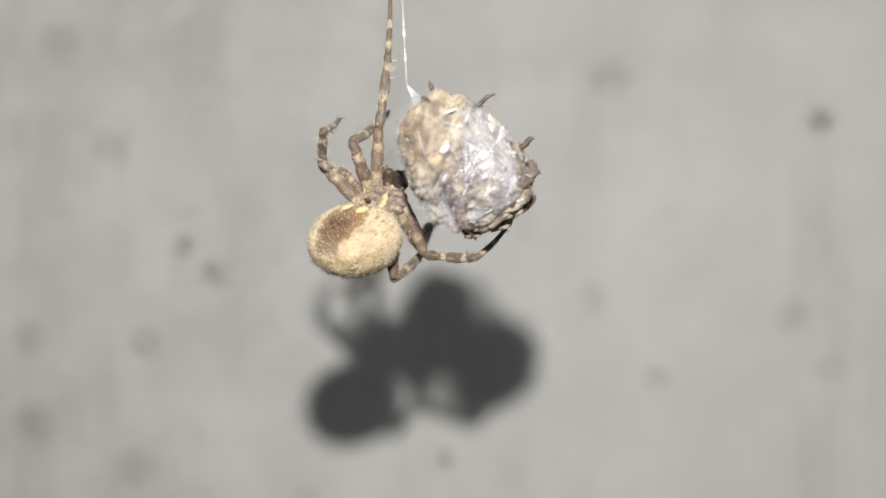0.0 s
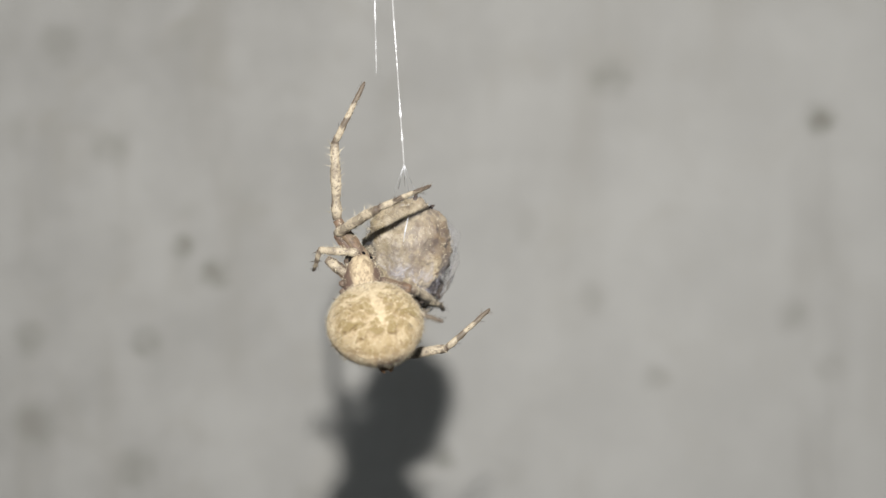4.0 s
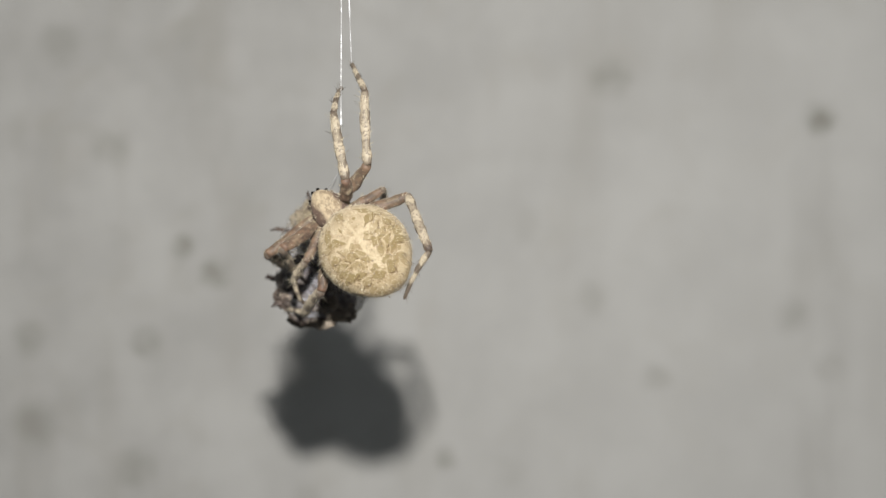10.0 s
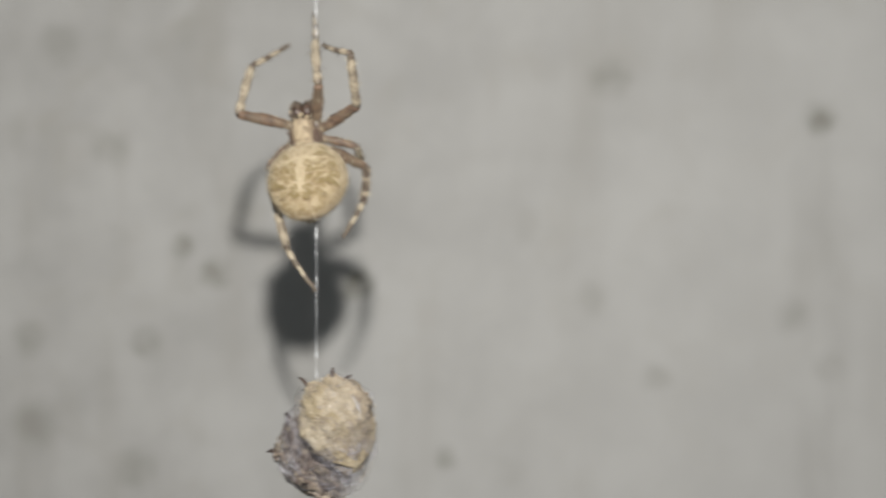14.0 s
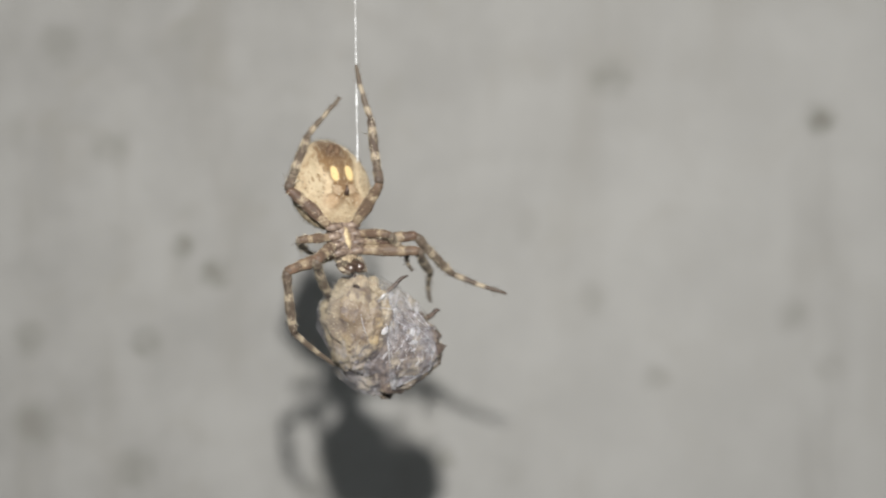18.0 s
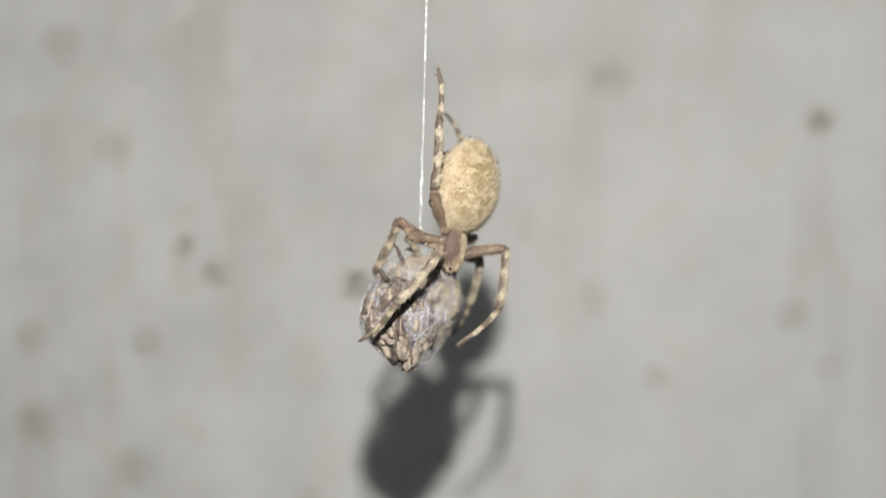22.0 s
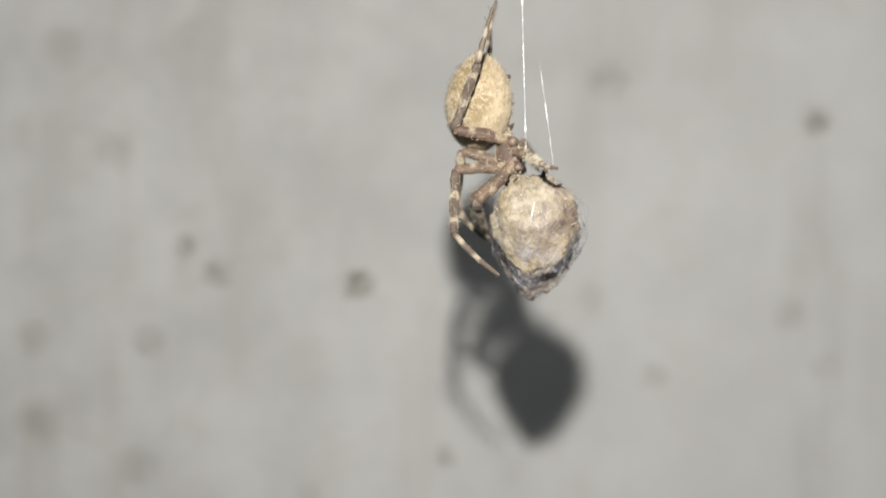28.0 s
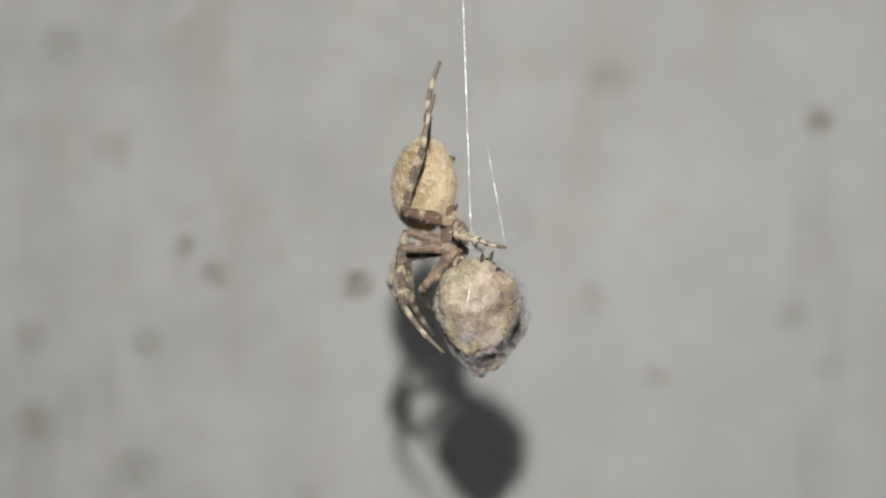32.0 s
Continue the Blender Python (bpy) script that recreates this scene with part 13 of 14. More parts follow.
    walk(drag_line, [
        (0,P(-4.17,-101.18,1320.92,0,0,0)), (0.2,P(-3.09,-101.18,1321.36,0,0,0)), (0.5,P(-0.41,-101.18,1321.37,0,0,0)), (0.7,P(-0.58,-101.18,1320.51,0,1.15,0)),
        (1,P(-4.26,-101.18,1320.24,0,2.08,0)), (1.2,P(-3.59,-101.18,1320.32,0,2.16,0)), (1.5,P(-1.36,-101.18,1320.46,0,2.29,0)),
        (1.7,P(-2.99,-101.18,1320.24,0,2.29,0)), (2,P(-6.08,-101.18,1320.46,0,2.29,0)), (2.2,P(-3.86,-101.18,1320.33,0,3.49,0)),
        (2.5,P(-1.54,-101.18,1320.19,0,5.1,0)), (2.7,P(-3.07,-102.8,1313.5,0,2.57,0)), (3,P(-7.31,-105.14,1310.77,0,1.47,0)),
        (3.2,P(-7.88,-105.14,1311.58,0,0.58,0)), (3.5,P(-6.35,-105.14,1312.65,0,-1.13,0)), (5.5,P(-4.29,-105.14,1315.94,0,-1.49,0)),
        (5.7,P(-4.35,-105.14,1316.53,0,-1.07,0)), (6,P(-0.7,-105.14,1317.34,0,0,0)), (6.2,P(0.28,-105.14,1316.75,0,-0.77,0)),
        (6.5,P(-3.2,-105.14,1315.72,0,-1.4,0)), (6.7,P(-5.47,-105.14,1315.86,0,-1.93,0)), (7,P(-4.55,-105.14,1316.9,0,-3.12,0)),
        (7.2,P(-3.28,-105.14,1317.19,0,-2.38,0)), (7.5,P(-6.74,-105.14,1317.12,0,-1.15,0)), (7.7,P(-8.54,-105.14,1318.18,0,-0.66,0)),
        (8,P(-5.56,-105.14,1319.53,0,0,0)), (8.2,P(-2.51,-104.37,1319.06,0,-1.11,0)), (8.5,P(-2.9,-103.2,1318.72,0,-5.44,0)),
        (8.7,P(-5.45,-102.4,1318.47,0,-5.34,0)), (9,P(-4.81,-101.18,1319.01,0,-5.19,0)), (9.2,P(-2.25,-100.36,1318.74,0,-3.43,0)),
        (9.5,P(-0.83,-99.09,1316.01,0,-2.56,0)), (9.7,P(-4.57,-98.24,1315.53,0,-2.29,0)), (10,P(-7.63,-96.92,1315.49,0,-2.05,0)),
        (10.2,P(-6.76,-97.8,1315.89,0,-2.01,0)), (10.5,P(-6.65,-99.09,1316.27,0,-1.93,0)), (10.7,P(-8.51,-96.92,1314.57,0,-1.67,0)),
        (11,P(-10.85,-93.51,1317.01,0,-1.27,0)), (11.2,P(-10.86,-94.9,1317.78,0,-2.04,0)), (11.5,P(-7.25,-96.92,1316.53,0,-3.18,0)),
        (11.7,P(-5.47,-95.58,1317.69,0,-2.2,0)), (12,P(-7.37,-93.51,1318.46,0,0,0)), (12.2,P(-7.78,-94.44,1316.23,0,-0.95,0)),
        (12.5,P(-6.84,-95.81,1316.68,0,-1.91,0)), (12.7,P(-6.37,-91.85,1316.01,0,-0.5,0)), (13,P(-8.74,-85.4,1315.05,0,0.76,0)),
        (13.2,P(-10.86,-87.24,1319.51,0,0.64,0)), (13.5,P(-9.38,-89.9,1319.86,0,0,0)), (13.7,P(-6.95,-88.14,1317.88,0,-0.43,0)),
        (14,P(-11.69,-85.4,1319.19,0,-0.82,0)), (14.2,P(-14.92,-86.19,1317.99,0,-0.64,0)), (14.5,P(-11.92,-87.37,1316.35,0,-0.48,0)),
        (16.5,P(-4.84,-86.06,1321.15,0,0,0)), (16.7,P(-2.76,-85,1319.5,0,0,0)), (17,P(-5.46,-83.37,1324.22,0,0,0)), (17.2,P(-6.84,-86.06,1318.9,0,-2.16,0)),
        (17.5,P(-4.04,-89.9,1313.43,0,-3.01,0)), (17.7,P(-4.15,-89.9,1310.38,0,-2.17,0)), (18,P(-7.44,-89.9,1304.54,0,-1.3,0)),
        (18.2,P(-7.69,-89.9,1303.88,0,-2.28,0)), (18.5,P(-4.32,-89.9,1303.84,0,-4.46,0)), (18.7,P(0.37,-89.9,1302.98,0,-6.79,0)),
        (19,P(5.69,-89.9,1302.05,0,-13.5,0)), (19.2,P(3.92,-89.9,1302.54,0,-13.74,0)), (19.5,P(1.55,-89.9,1300.15,0,-13.94,0)),
        (19.7,P(3.14,-89.9,1303.25,0,-9.04,0)), (20,P(5.04,-89.9,1307.04,0,-3.72,0)), (20.2,P(2.22,-89.9,1308.09,0,-2.63,0)),
        (20.5,P(-1.77,-89.9,1306.51,0,-1.41,0)), (20.7,P(0.59,-89.9,1304.77,0,-0.77,0)), (21,P(2.4,-89.9,1305.54,0,0,0)), (21.2,P(2.73,-89.9,1303.34,0,0.39,0)),
        (21.5,P(1,-89.9,1302.7,0,0.9,0)), (21.7,P(-1.47,-90.19,1300.8,0,1.2,0)), (22,P(-2.1,-90.63,1300.55,0,1.6,0)), (22.2,P(-0.6,-90.93,1302.03,0,2.43,0)),
        (22.5,P(-3.22,-91.37,1302.17,0,4.18,0)), (22.7,P(-6.66,-91.66,1301.9,0,5.9,0)), (23,P(-5.59,-92.1,1301.8,0,10.11,0)), (23.2,P(-3.65,-92.1,1301.99,0,9.9,0)),
        (23.5,P(-5.14,-92.1,1302.25,0,9.58,0)), (23.7,P(-6.85,-92.1,1301.39,0,9.38,0)), (24,P(-5.19,-92.1,1300.8,0,9.09,0)), (24.2,P(-3.83,-92.1,1300.77,0,9.11,0)),
        (24.5,P(-5.66,-92.1,1300.75,0,9.14,0)), (24.7,P(-6.5,-92.1,1300.57,0,9.17,0)), (25,P(-7.19,-92.1,1301.75,0,9.25,0)), (25.2,P(-4.92,-92.1,1301.37,0,6,0)),
        (25.5,P(-0.4,-92.1,1302.55,0,1.27,0)), (27.5,P(17.49,-95.71,1308.29,0,-9.46,0)), (27.7,P(11.77,-95.71,1308.05,0,-8.84,0)),
        (28,P(9.5,-95.71,1307.03,0,-7.7,0)), (28.2,P(9.08,-95.4,1304.7,0,-8.19,0)), (28.5,P(8.33,-94.93,1305.87,0,-8.82,0)),
        (28.7,P(10.78,-94.61,1306.94,0,-9.18,0)), (29,P(8.51,-94.13,1307.24,0,-9.65,0)), (29.2,P(5.88,-93.57,1307.54,0,-10.25,0)),
        (29.5,P(6.33,-92.73,1306.6,0,-11.25,0)), (29.7,P(8.12,-92.16,1305.5,0,-11.98,0)), (30,P(9.88,-91.3,1303.44,0,-13.2,0)),
        (30.2,P(1.57,-91.22,1300.98,0,-13.16,0)), (30.5,P(-0.5,-91.1,1299.45,0,-13.1,0)), (30.7,P(8.21,-91.02,1299.13,0,-13.06,0)),
        (31,P(9.48,-90.9,1298.85,0,-12.99,0)), (31.2,P(1.02,-90.86,1299.22,0,-12.21,0)), (31.5,P(0.17,-90.8,1299.38,0,-11.31,0)),
        (31.7,P(6.18,-90.76,1299.35,0,-10.84,0)), (32,P(5.49,-90.7,1300.4,0,-10.27,0)),])
    walk(silk_fork, [
        (0,P(-2.81,-105.14,1312.74,0,-35.13,0)), (0.2,P(-1.12,-105.14,1313.8,0,-33.33,0)), (0.5,P(2.44,-105.14,1314.75,0,-30.8,0)),
        (0.7,P(2.9,-105.14,1313.9,0,-27.87,0)), (1,P(-0.39,-105.14,1313.62,0,-23.96,0)), (1.2,P(0.74,-105.14,1313.69,0,-22.36,0)),
        (1.5,P(3.63,-105.14,1313.83,0,-19.74,0)), (1.7,P(2.28,-105.14,1313.53,0,-16.58,0)), (2,P(-0.39,-105.14,1313.62,0,-11.63,0)),
        (2.2,P(1.45,-105.14,1313.38,0,-9.96,0)), (2.5,P(3.24,-105.14,1313.09,0,-7.21,0)), (2.7,P(1.32,-105.14,1306.75,35.05,-6.34,0)),
        (3,P(-3.59,-105.14,1304.2,61.88,0.26,0)), (3.2,P(-4.44,-105.14,1304.89,60.74,0.11,0)), (3.5,P(-3.33,-105.14,1305.78,59.01,-2.19,0)),
        (5.5,P(-2.81,-103.2,1307.75,35.49,20.32,0)), (5.7,P(-2.92,-103.2,1308,33.95,18.08,0)), (6,P(0.71,-103.2,1308.29,31.92,13.97,0)),
        (6.2,P(1.64,-103.2,1307.98,33.63,16.22,0)), (6.5,P(-2.01,-103.2,1307.35,36.06,21.96,0)), (6.7,P(-4.38,-103.2,1307.39,34.22,21.52,0)),
        (7,P(-3.52,-103.2,1308.29,32.08,19.73,0)), (7.2,P(-2.35,-103.2,1308.76,31.79,19.61,0)), (7.5,P(-6.06,-103.2,1308.96,31.03,20.98,0)),
        (7.7,P(-8.24,-103.2,1309.77,29.34,21.31,0)), (8,P(-5.75,-103.2,1310.74,27.3,20.27,0)), (8.2,P(-2.83,-103.2,1310.12,39.28,22.67,0)),
        (8.5,P(-3.48,-103.2,1309.58,54.89,29.54,0)), (8.7,P(-6.3,-102.4,1309.58,49.08,28.55,0)), (9,P(-6.08,-101.18,1310.48,40.73,25.3,0)),
        (9.2,P(-3.45,-100.36,1310.15,45.11,22.44,0)), (9.5,P(-1.92,-99.09,1307.32,49.99,18.31,0)), (9.7,P(-5.58,-98.24,1306.77,52.61,18.51,0)),
        (10,P(-8.52,-96.92,1306.64,56.33,17.92,0)), (10.2,P(-7.63,-96.92,1307.51,44.53,11.27,0)), (10.5,P(-7.49,-96.92,1308.62,22.74,4.87,0)),
        (10.7,P(-9.13,-95.58,1304.76,25.68,9.2,0)), (11,P(-11.1,-93.51,1303.92,33.84,22.69,0)), (11.2,P(-11.63,-94.44,1304.48,18.5,16.85,0)),
        (11.5,P(-8.75,-95.81,1302.9,-14.56,6.45,0)), (11.7,P(-6.97,-94.9,1303.52,-9.41,0.24,0)), (12,P(-8.92,-93.51,1303.44,0,-10.62,0)),
        (12.2,P(-8.59,-94.44,1299.98,-6.16,-1.35,0)), (12.5,P(-6.56,-95.81,1298.62,-12.92,9.86,0)), (12.7,P(-5.99,-91.85,1296.36,-8.12,3.72,0)),
        (13,P(-8.22,-85.4,1292.81,0,-5.44,0)), (13.2,P(-9.35,-87.24,1293.78,0,6.46,0)), (13.5,P(-6.44,-89.9,1289.07,0,20.61,0)),
        (13.7,P(-5.12,-88.14,1286.28,-29.27,11.62,0)), (14,P(-11.59,-85.4,1286.35,-66.52,-26.81,0)), (14.2,P(-13.83,-86.19,1286.07,-51.63,3.31,0)),
        (14.5,P(-9.37,-87.37,1285.79,0,32.91,0)), (16.5,P(-6.38,-86.06,1291.82,0,2.39,0)), (16.7,P(-3.42,-87.63,1289.01,0,3.64,0)),
        (17,P(-4.69,-89.9,1291.81,0,6.01,0)), (17.2,P(-6.4,-89.9,1291.48,0,0,0)), (17.5,P(-4.19,-89.9,1293.06,0,-14.04,0)),
        (17.7,P(-4.24,-89.9,1295.57,0,-14.71,0)), (18,P(-7.44,-89.9,1298.05,0,-15.26,0)), (18.2,P(-8.36,-89.9,1298.69,0,-12.66,0)),
        (18.5,P(-6.01,-89.9,1300.6,0,-9,0)), (18.7,P(-2,-89.9,1301.04,0,-6.72,0)), (19,P(2.3,-89.9,1302.05,0,-3.52,0)), (19.2,P(0.33,-89.9,1302.5,0,-2.05,0)),
        (19.5,P(-2.35,-89.9,1300.05,0,1.35,0)), (19.7,P(1.35,-89.9,1303.19,3.97,2.36,0)), (20,P(6.39,-89.9,1307.04,6.17,2.67,0)),
        (20.2,P(3.27,-89.9,1307.09,1.35,4.74,0)), (20.5,P(-1.15,-89.9,1304.02,-7.73,8.09,0)), (20.7,P(0.93,-89.9,1301.27,-15.27,11.24,0)),
        (21,P(2.3,-89.9,1300.55,-28.61,17.61,0)), (21.2,P(2.68,-89.9,1299.65,-23.55,14.07,0)), (21.5,P(1.02,-89.9,1300.95,-14.99,8.38,0)),
        (21.7,P(-1.39,-90.19,1300.35,-9.02,4.78,0)), (22,P(-1.95,-90.63,1302.05,0,0,0)), (22.2,P(0.2,-90.93,1303.27,-2.02,-0.81,0)),
        (22.5,P(-1.45,-91.37,1303.04,-5.25,-2.18,0)), (22.7,P(-4.24,-91.66,1302.53,-7.54,-3.31,0)), (23,P(-2.2,-92.1,1302.05,-11.18,-4.76,0)),
        (23.2,P(-0.26,-92.1,1302.64,-12.72,-5.41,0)), (23.5,P(-1.75,-92.1,1303.49,-14.72,-6.68,0)), (23.7,P(-3.45,-92.1,1303.03,-15.91,-7.58,0)),
        (24,P(-1.8,-92.1,1303.04,-17.49,-8.27,0)), (24.2,P(-0.67,-92.1,1302.63,-18.11,-9.41,0)), (24.5,P(-2.84,-92.1,1302.02,-19.07,-11.89,0)),
        (24.7,P(-3.91,-92.1,1301.45,-19.75,-13.64,0)), (25,P(-4.94,-92.1,1302.05,-20.77,-16.38,0)), (25.2,P(-3.09,-92.1,1301.35,-13.31,-18.94,0)),
        (25.5,P(0.8,-92.1,1302.05,0,-23.57,0)), (27.5,P(15.8,-95.71,1306.35,0,4.04,0)), (27.7,P(9.83,-95.71,1306.62,0,-0.25,0)),
        (28,P(7.17,-95.71,1306.35,0,-5.44,0)), (28.2,P(6.62,-95.4,1303.8,0,-5.24,0)), (28.5,P(5.67,-94.93,1304.63,0,-4.93,0)), (28.7,P(8,-94.61,1305.47,0,-4.71,0)),
        (29,P(5.53,-94.13,1305.43,0,-4.35,0)), (29.2,P(2.84,-93.57,1305.81,0,-5.13,0)), (29.5,P(3.21,-92.73,1304.99,0,-6.24,0)),
        (29.7,P(4.95,-92.16,1303.98,0,-6.95,0)), (30,P(6.64,-91.3,1302.05,0,-7.97,0)), (30.2,P(-1.68,-91.22,1299.6,0,-7.97,0)),
        (30.5,P(-3.74,-91.1,1298.1,0,-7.96,0)), (30.7,P(4.96,-91.02,1297.8,0,-7.96,0)), (31,P(6.24,-90.9,1297.55,0,-7.96,0)),
        (31.2,P(-2.17,-90.86,1297.91,0,-7.65,0)), (31.5,P(-2.92,-90.8,1298.05,0,-7.2,0)), (31.7,P(3.15,-90.76,1298.01,0,-6.9,0)),
        (32,P(2.55,-90.7,1299.05,0,-6.47,0)),])
    walk(silk_band, [
        (0,P(2.29,-107.57,1306.33,-7.66,3.43,-177.45)), (0.2,P(3.9,-107.57,1307.11,-7.66,3.43,-177.45)), (0.5,P(7.32,-107.57,1307.65,-7.66,3.43,-177.45)),
        (0.7,P(7.38,-107.51,1306.29,-7.44,1.89,-171.87)), (0.8,P(-2.31,-111.44,1304.91,0,-55.01,180)), (1,P(-2.27,-112.28,1304.85,0,-54.98,180)),
        (1.2,P(5.33,-107.16,1305.41,-9.1,0.61,-153.39)), (1.2,P(-1.86,-111.44,1304.83,0,-54.67,180)), (1.5,P(8.18,-106.69,1305.71,-12.05,3.02,-138.88)),
        (1.7,P(6.53,-106.5,1305.45,-10.81,3.32,-132.89)), (2,P(3.38,-106.17,1305.63,-8.93,4.1,-123.92)), (2.2,P(5.06,-105.94,1305.62,-8.66,5.18,-118.15)),
        (2.5,P(6.56,-105.56,1305.7,-7.66,7.2,-109.35)), (2.7,P(4.55,-100.69,1299.59,-5.88,8.31,-107.24)), (3,P(-1.12,-92.55,1297.1,-3.09,9.93,-104.05)),
        (3.2,P(-1.94,-92.45,1297.43,-3.58,8.65,-101.86)), (3.5,P(-0.53,-92.31,1297.76,-4.32,6.79,-98.51)), (4.5,P(-2.95,-94.48,1299.89,-0.98,1.83,-46.37)),
        (5.5,P(-5.38,-96.65,1302.02,-2.84,-3.84,5.56)), (5.7,P(-5.39,-96.65,1301.88,-2.84,-3.84,5.56)), (6,P(-1.45,-96.65,1301.56,-2.84,-3.84,5.56)),
        (6.2,P(-0.65,-96.65,1301.72,-2.84,-3.84,5.56)), (6.5,P(-4.68,-96.65,1301.79,-2.84,-3.84,5.56)), (6.7,P(-7.16,-96.65,1301.44,-2.84,-3.84,5.56)),
        (7,P(-6.3,-96.65,1301.79,-2.84,-3.84,5.56)), (7.2,P(-5.14,-96.65,1302.19,-2.84,-3.84,5.56)), (7.5,P(-9.07,-96.65,1302.25,-2.84,-3.84,5.56)),
        (7.7,P(-11.08,-96.58,1302.81,1.66,-7.29,-3.4)), (8,P(-8.08,-96.6,1303.39,8.32,-10.59,-18.24)), (8.2,P(-5.26,-94.86,1303.63,8.17,-13.66,-15.84)),
        (8.5,P(-6.27,-92.15,1304.38,7.34,-18.13,-12.16)), (8.7,P(-9.52,-92.15,1303.59,4.9,-21.18,-7.37)), (9,P(-9.55,-92.18,1303.33,0,-25.13,0)),
        (9.2,P(-6.55,-90.31,1302.87,0,-26.41,0)), (9.5,P(-4.56,-87.4,1299.67,0,-28.33,0)), (9.7,P(-8.31,-85.39,1298.93,0,-29.61,0)),
        (10,P(-11.22,-82.23,1298.56,0,-31.53,0)), (10.2,P(-9.17,-85.37,1298.56,10.07,-27.54,-15.55)), (10.5,P(-7.38,-90.08,1298.2,18.66,-15.58,-36.4)),
        (10.7,P(-9.32,-89.2,1296.54,14.98,-5.95,-38.33)), (11,P(-11.78,-87.8,1299.17,8.12,8.25,-40.96)), (11.2,P(-11.68,-90.69,1300.02,8,8.55,-40.11)),
        (11.5,P(-7.91,-94.78,1298.84,7.82,9.01,-38.84)), (11.7,P(-5.78,-93.37,1299.54,5.91,11.56,-36.15)), (12,P(-7.16,-91.21,1299.62,3.33,15.44,-32.09)),
        (12.2,P(-7.48,-92.58,1295.78,3.28,15.66,-31.44)), (12.3,P(-7.23,-94.4,1297.67,64.65,22.96,-13.6)), (12.4,P(-6.97,-96.21,1299.56,124.66,11.74,1.63)),
        (12.5,P(-6.72,-98.02,1301.45,180,-6.52,0)), (12.567,P(-6.34,-95.4,1298.09,123.74,9.41,3.26)), (12.633,P(-5.96,-92.78,1294.73,64.22,20.69,-8.9)),
        (12.7,P(-5.57,-90.16,1291.38,2.69,15.95,-25.29)), (13,P(-7.3,-82.9,1287.38,1.9,16.08,-17.52)), (13.2,P(-9.3,-84.81,1288.09,4.7,8.3,-24.13)),
        (13.5,P(-7.74,-87.63,1283.19,12.98,-3.22,-33.21)), (13.7,P(-5.07,-88.61,1281.84,12.98,-3.22,-33.21)), (14,P(-9.18,-90.06,1284.01,12.98,-3.22,-33.21)),
        (14.2,P(-12.98,-88.12,1283.11,12.98,-3.22,-33.21)), (14.5,P(-11.13,-85.09,1281.82,12.98,-3.22,-33.21)), (16.5,P(-4.31,-85.09,1285.71,4.46,9.89,-75.27)),
        (16.7,P(-1.58,-88.11,1282.26,-21.93,-15.59,-103.45)), (17,P(-4.9,-92.26,1286.21,-15.31,-42.16,-165.78)), (17.2,P(-5.74,-92.23,1286.69,-11,-19.62,-166.88)),
        (17.5,P(-2.52,-92.24,1289.86,-2.73,15.07,-168.07)), (17.7,P(-1.96,-92.08,1291.26,-4.88,12.2,-160.42)), (18,P(-4.3,-91.76,1292.06,-8.59,8.46,-148.72)),
        (18.2,P(-5.14,-91.46,1292.58,-6.89,9.1,-138.45)), (18.5,P(-2.74,-90.84,1294.33,-3.79,11.12,-121.56)), (18.7,P(1.2,-90.39,1294.68,-1.64,13.07,-110.35)),
        (19,P(5.22,-89.76,1295.53,1.21,16.4,-95.31)), (19.2,P(2.89,-89.01,1296.82,-0.09,15.47,-78.35)), (19.5,P(-0.73,-88.06,1295.61,-2.75,16.21,-52.66)),
        (19.7,P(2.48,-87.32,1295.95,0.55,14.92,-43.16)), (20,P(6.75,-86.29,1295.62,6.02,13.26,-28.46)), (20.2,P(2.88,-87.17,1296.61,3.67,12.6,-18.92)),
        (20.5,P(-2.71,-88.62,1294.97,0.34,12.55,-2.1)), (20.7,P(-1.44,-89.7,1293.23,-1.35,13.33,9.54)), (21,P(-1.15,-91.45,1294.03,-2.68,15.37,25.28)),
        (21.2,P(-0.72,-91.02,1292.96,-3.22,15.98,34.83)), (21.5,P(-2.18,-90.52,1293.95,-3.66,17.76,50.98)), (21.7,P(-4.37,-90.53,1293.19,-3.63,19.44,61.94)),
        (22,P(-4.47,-90.51,1294.64,-3.12,22.2,76.88)), (22.2,P(-2.22,-91.4,1296.14,-1.27,20.79,85.7)), (22.5,P(-3.59,-92.78,1296.32,1.53,18.77,99.97)),
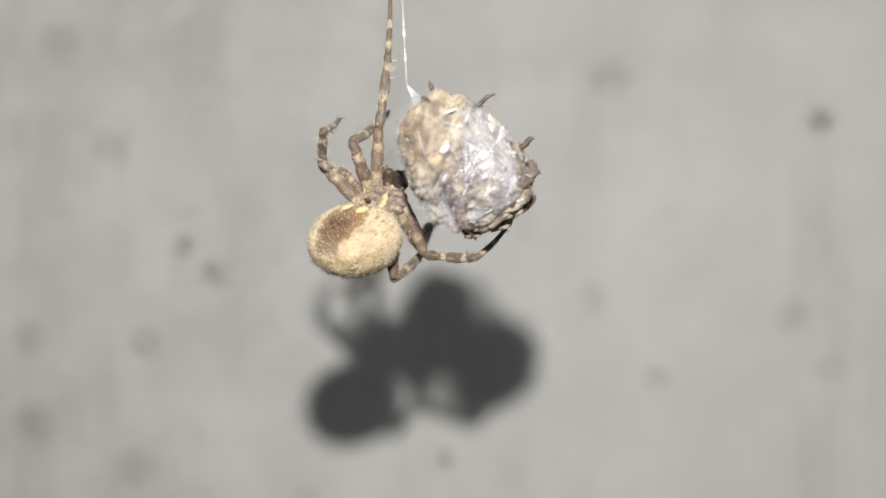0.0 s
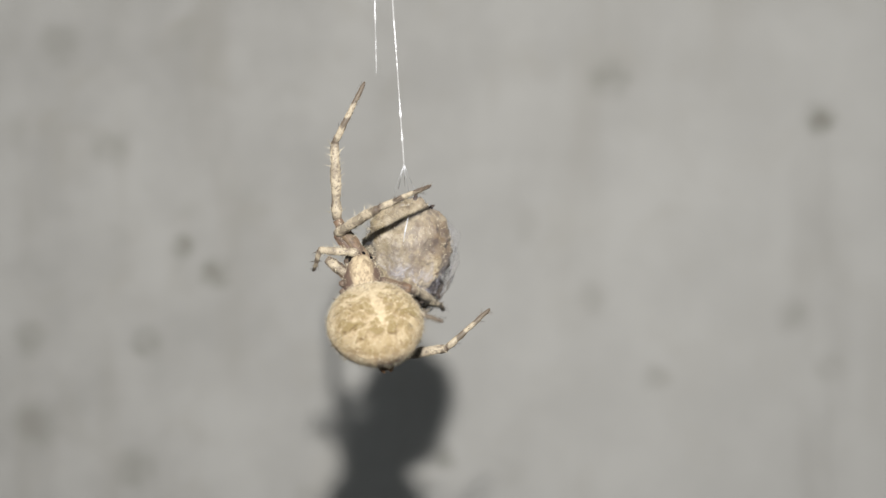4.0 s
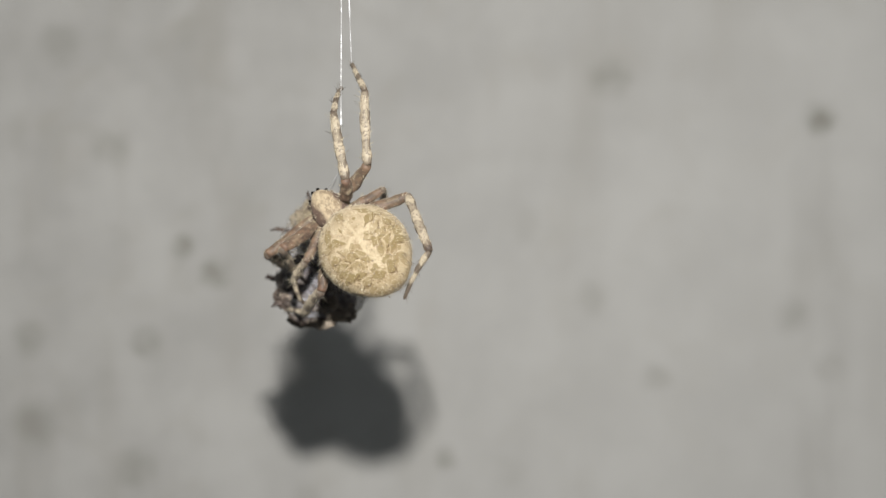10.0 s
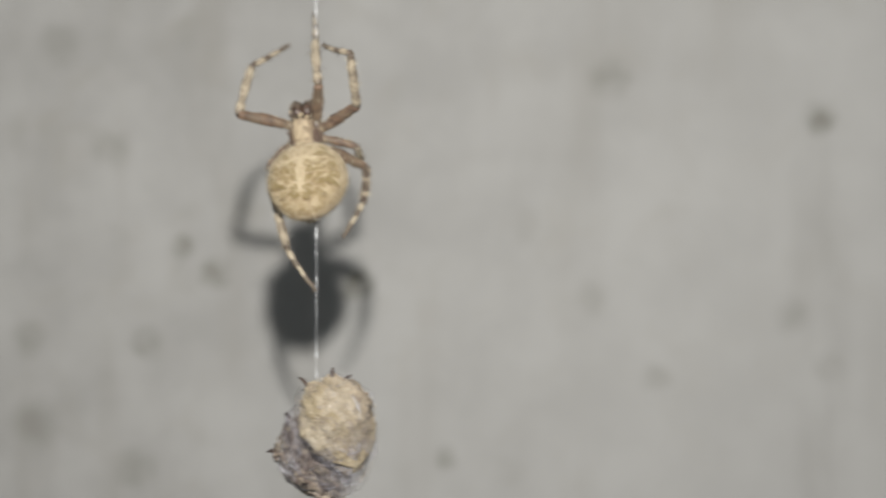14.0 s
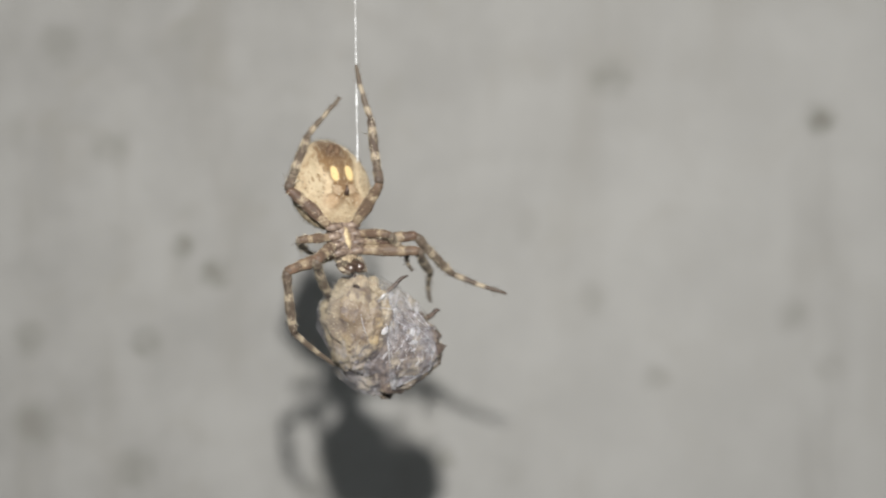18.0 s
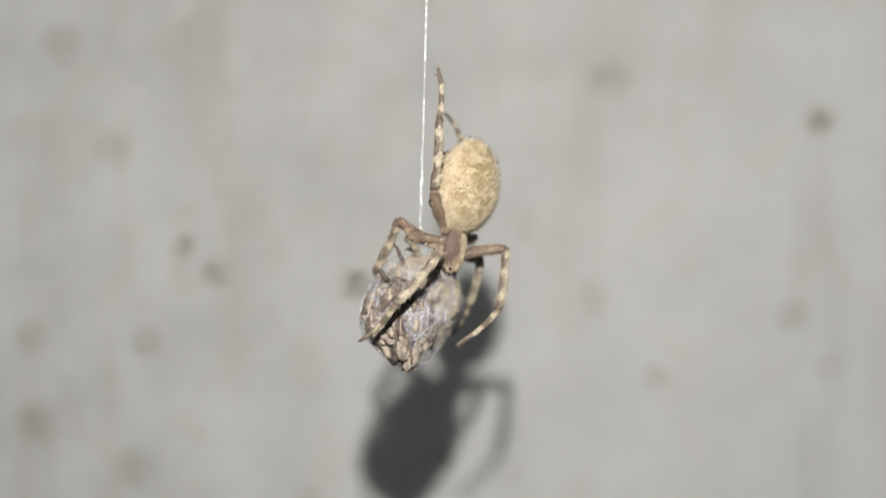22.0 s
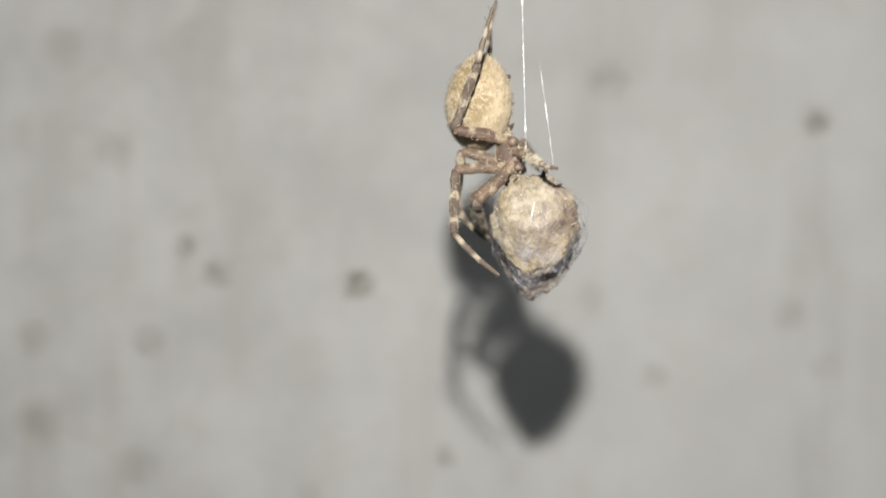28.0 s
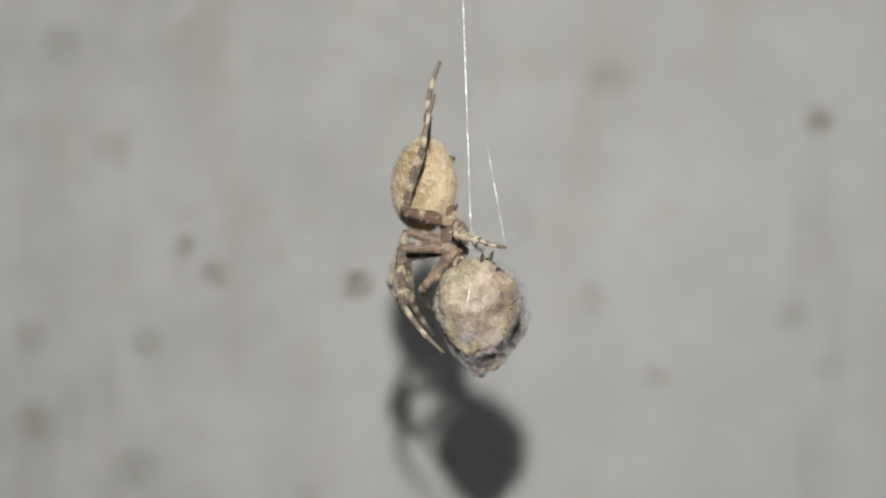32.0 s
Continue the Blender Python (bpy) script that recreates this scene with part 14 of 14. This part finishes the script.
        (22.7,P(-6.11,-93.69,1296.08,3.22,17.64,109.56)), (23,P(-3.6,-94.96,1295.99,5.24,16.43,122.97)), (23.2,P(-1.37,-95.41,1296.3,5.8,16.07,129.41)),
        (23.5,P(-2.33,-96.04,1296.73,6.18,15.8,139.24)), (23.7,P(-3.64,-96.42,1295.99,6.1,15.82,145.67)), (24,P(-1.46,-96.93,1295.55,5.53,16.13,154.75)),
        (24.2,P(0,-97,1295.39,4.49,15.65,159.7)), (24.5,P(-1.59,-97.05,1295.16,2.83,15.11,167.37)), (24.7,P(-2.27,-97.06,1294.85,1.69,14.88,172.5)),
        (25,P(-2.74,-97.03,1295.8,0,14.76,180)), (25.2,P(-0.28,-95.96,1295.29,-2.04,14.94,-170.91)), (25.5,P(4.57,-94.2,1296.26,-5.02,15.88,-157.2)),
        (27.5,P(17.95,-95.08,1302.1,-1.23,16.17,-84.58)), (27.7,P(12.29,-95.08,1301.98,-1.23,16.17,-84.58)), (28,P(10.1,-95.08,1301.13,-1.23,16.17,-84.58)),
        (28.2,P(9.53,-94.79,1298.7,-1.11,16.16,-85.12)), (28.5,P(8.54,-94.35,1299.71,-0.93,16.14,-85.93)), (28.7,P(10.84,-94.06,1300.68,-0.8,16.14,-86.47)),
        (29,P(8.34,-93.62,1300.82,-0.62,16.13,-87.28)), (29.2,P(5.73,-93.08,1301.11,-0.5,16.17,-87.83)), (29.5,P(6.22,-92.28,1300.15,-0.31,16.23,-88.64)),
        (29.7,P(8.03,-91.73,1299.05,-0.19,16.28,-89.19)), (30,P(9.83,-90.91,1296.97,0,16.35,-90)), (30.2,P(1.51,-90.83,1294.6,0,16.35,-90)),
        (30.5,P(-0.57,-90.71,1293.21,0,16.35,-90)), (30.7,P(8.12,-90.63,1292.98,0,16.35,-90)), (31,P(9.38,-90.51,1292.83,0,16.35,-90)),
        (31.2,P(0.96,-90.47,1293.15,0,16.35,-90)), (31.5,P(0.17,-90.41,1293.23,0,16.35,-90)), (31.7,P(6.22,-90.37,1293.15,0,16.35,-90)),
        (32,P(5.59,-90.31,1294.13,0,16.35,-90)),])


motions()
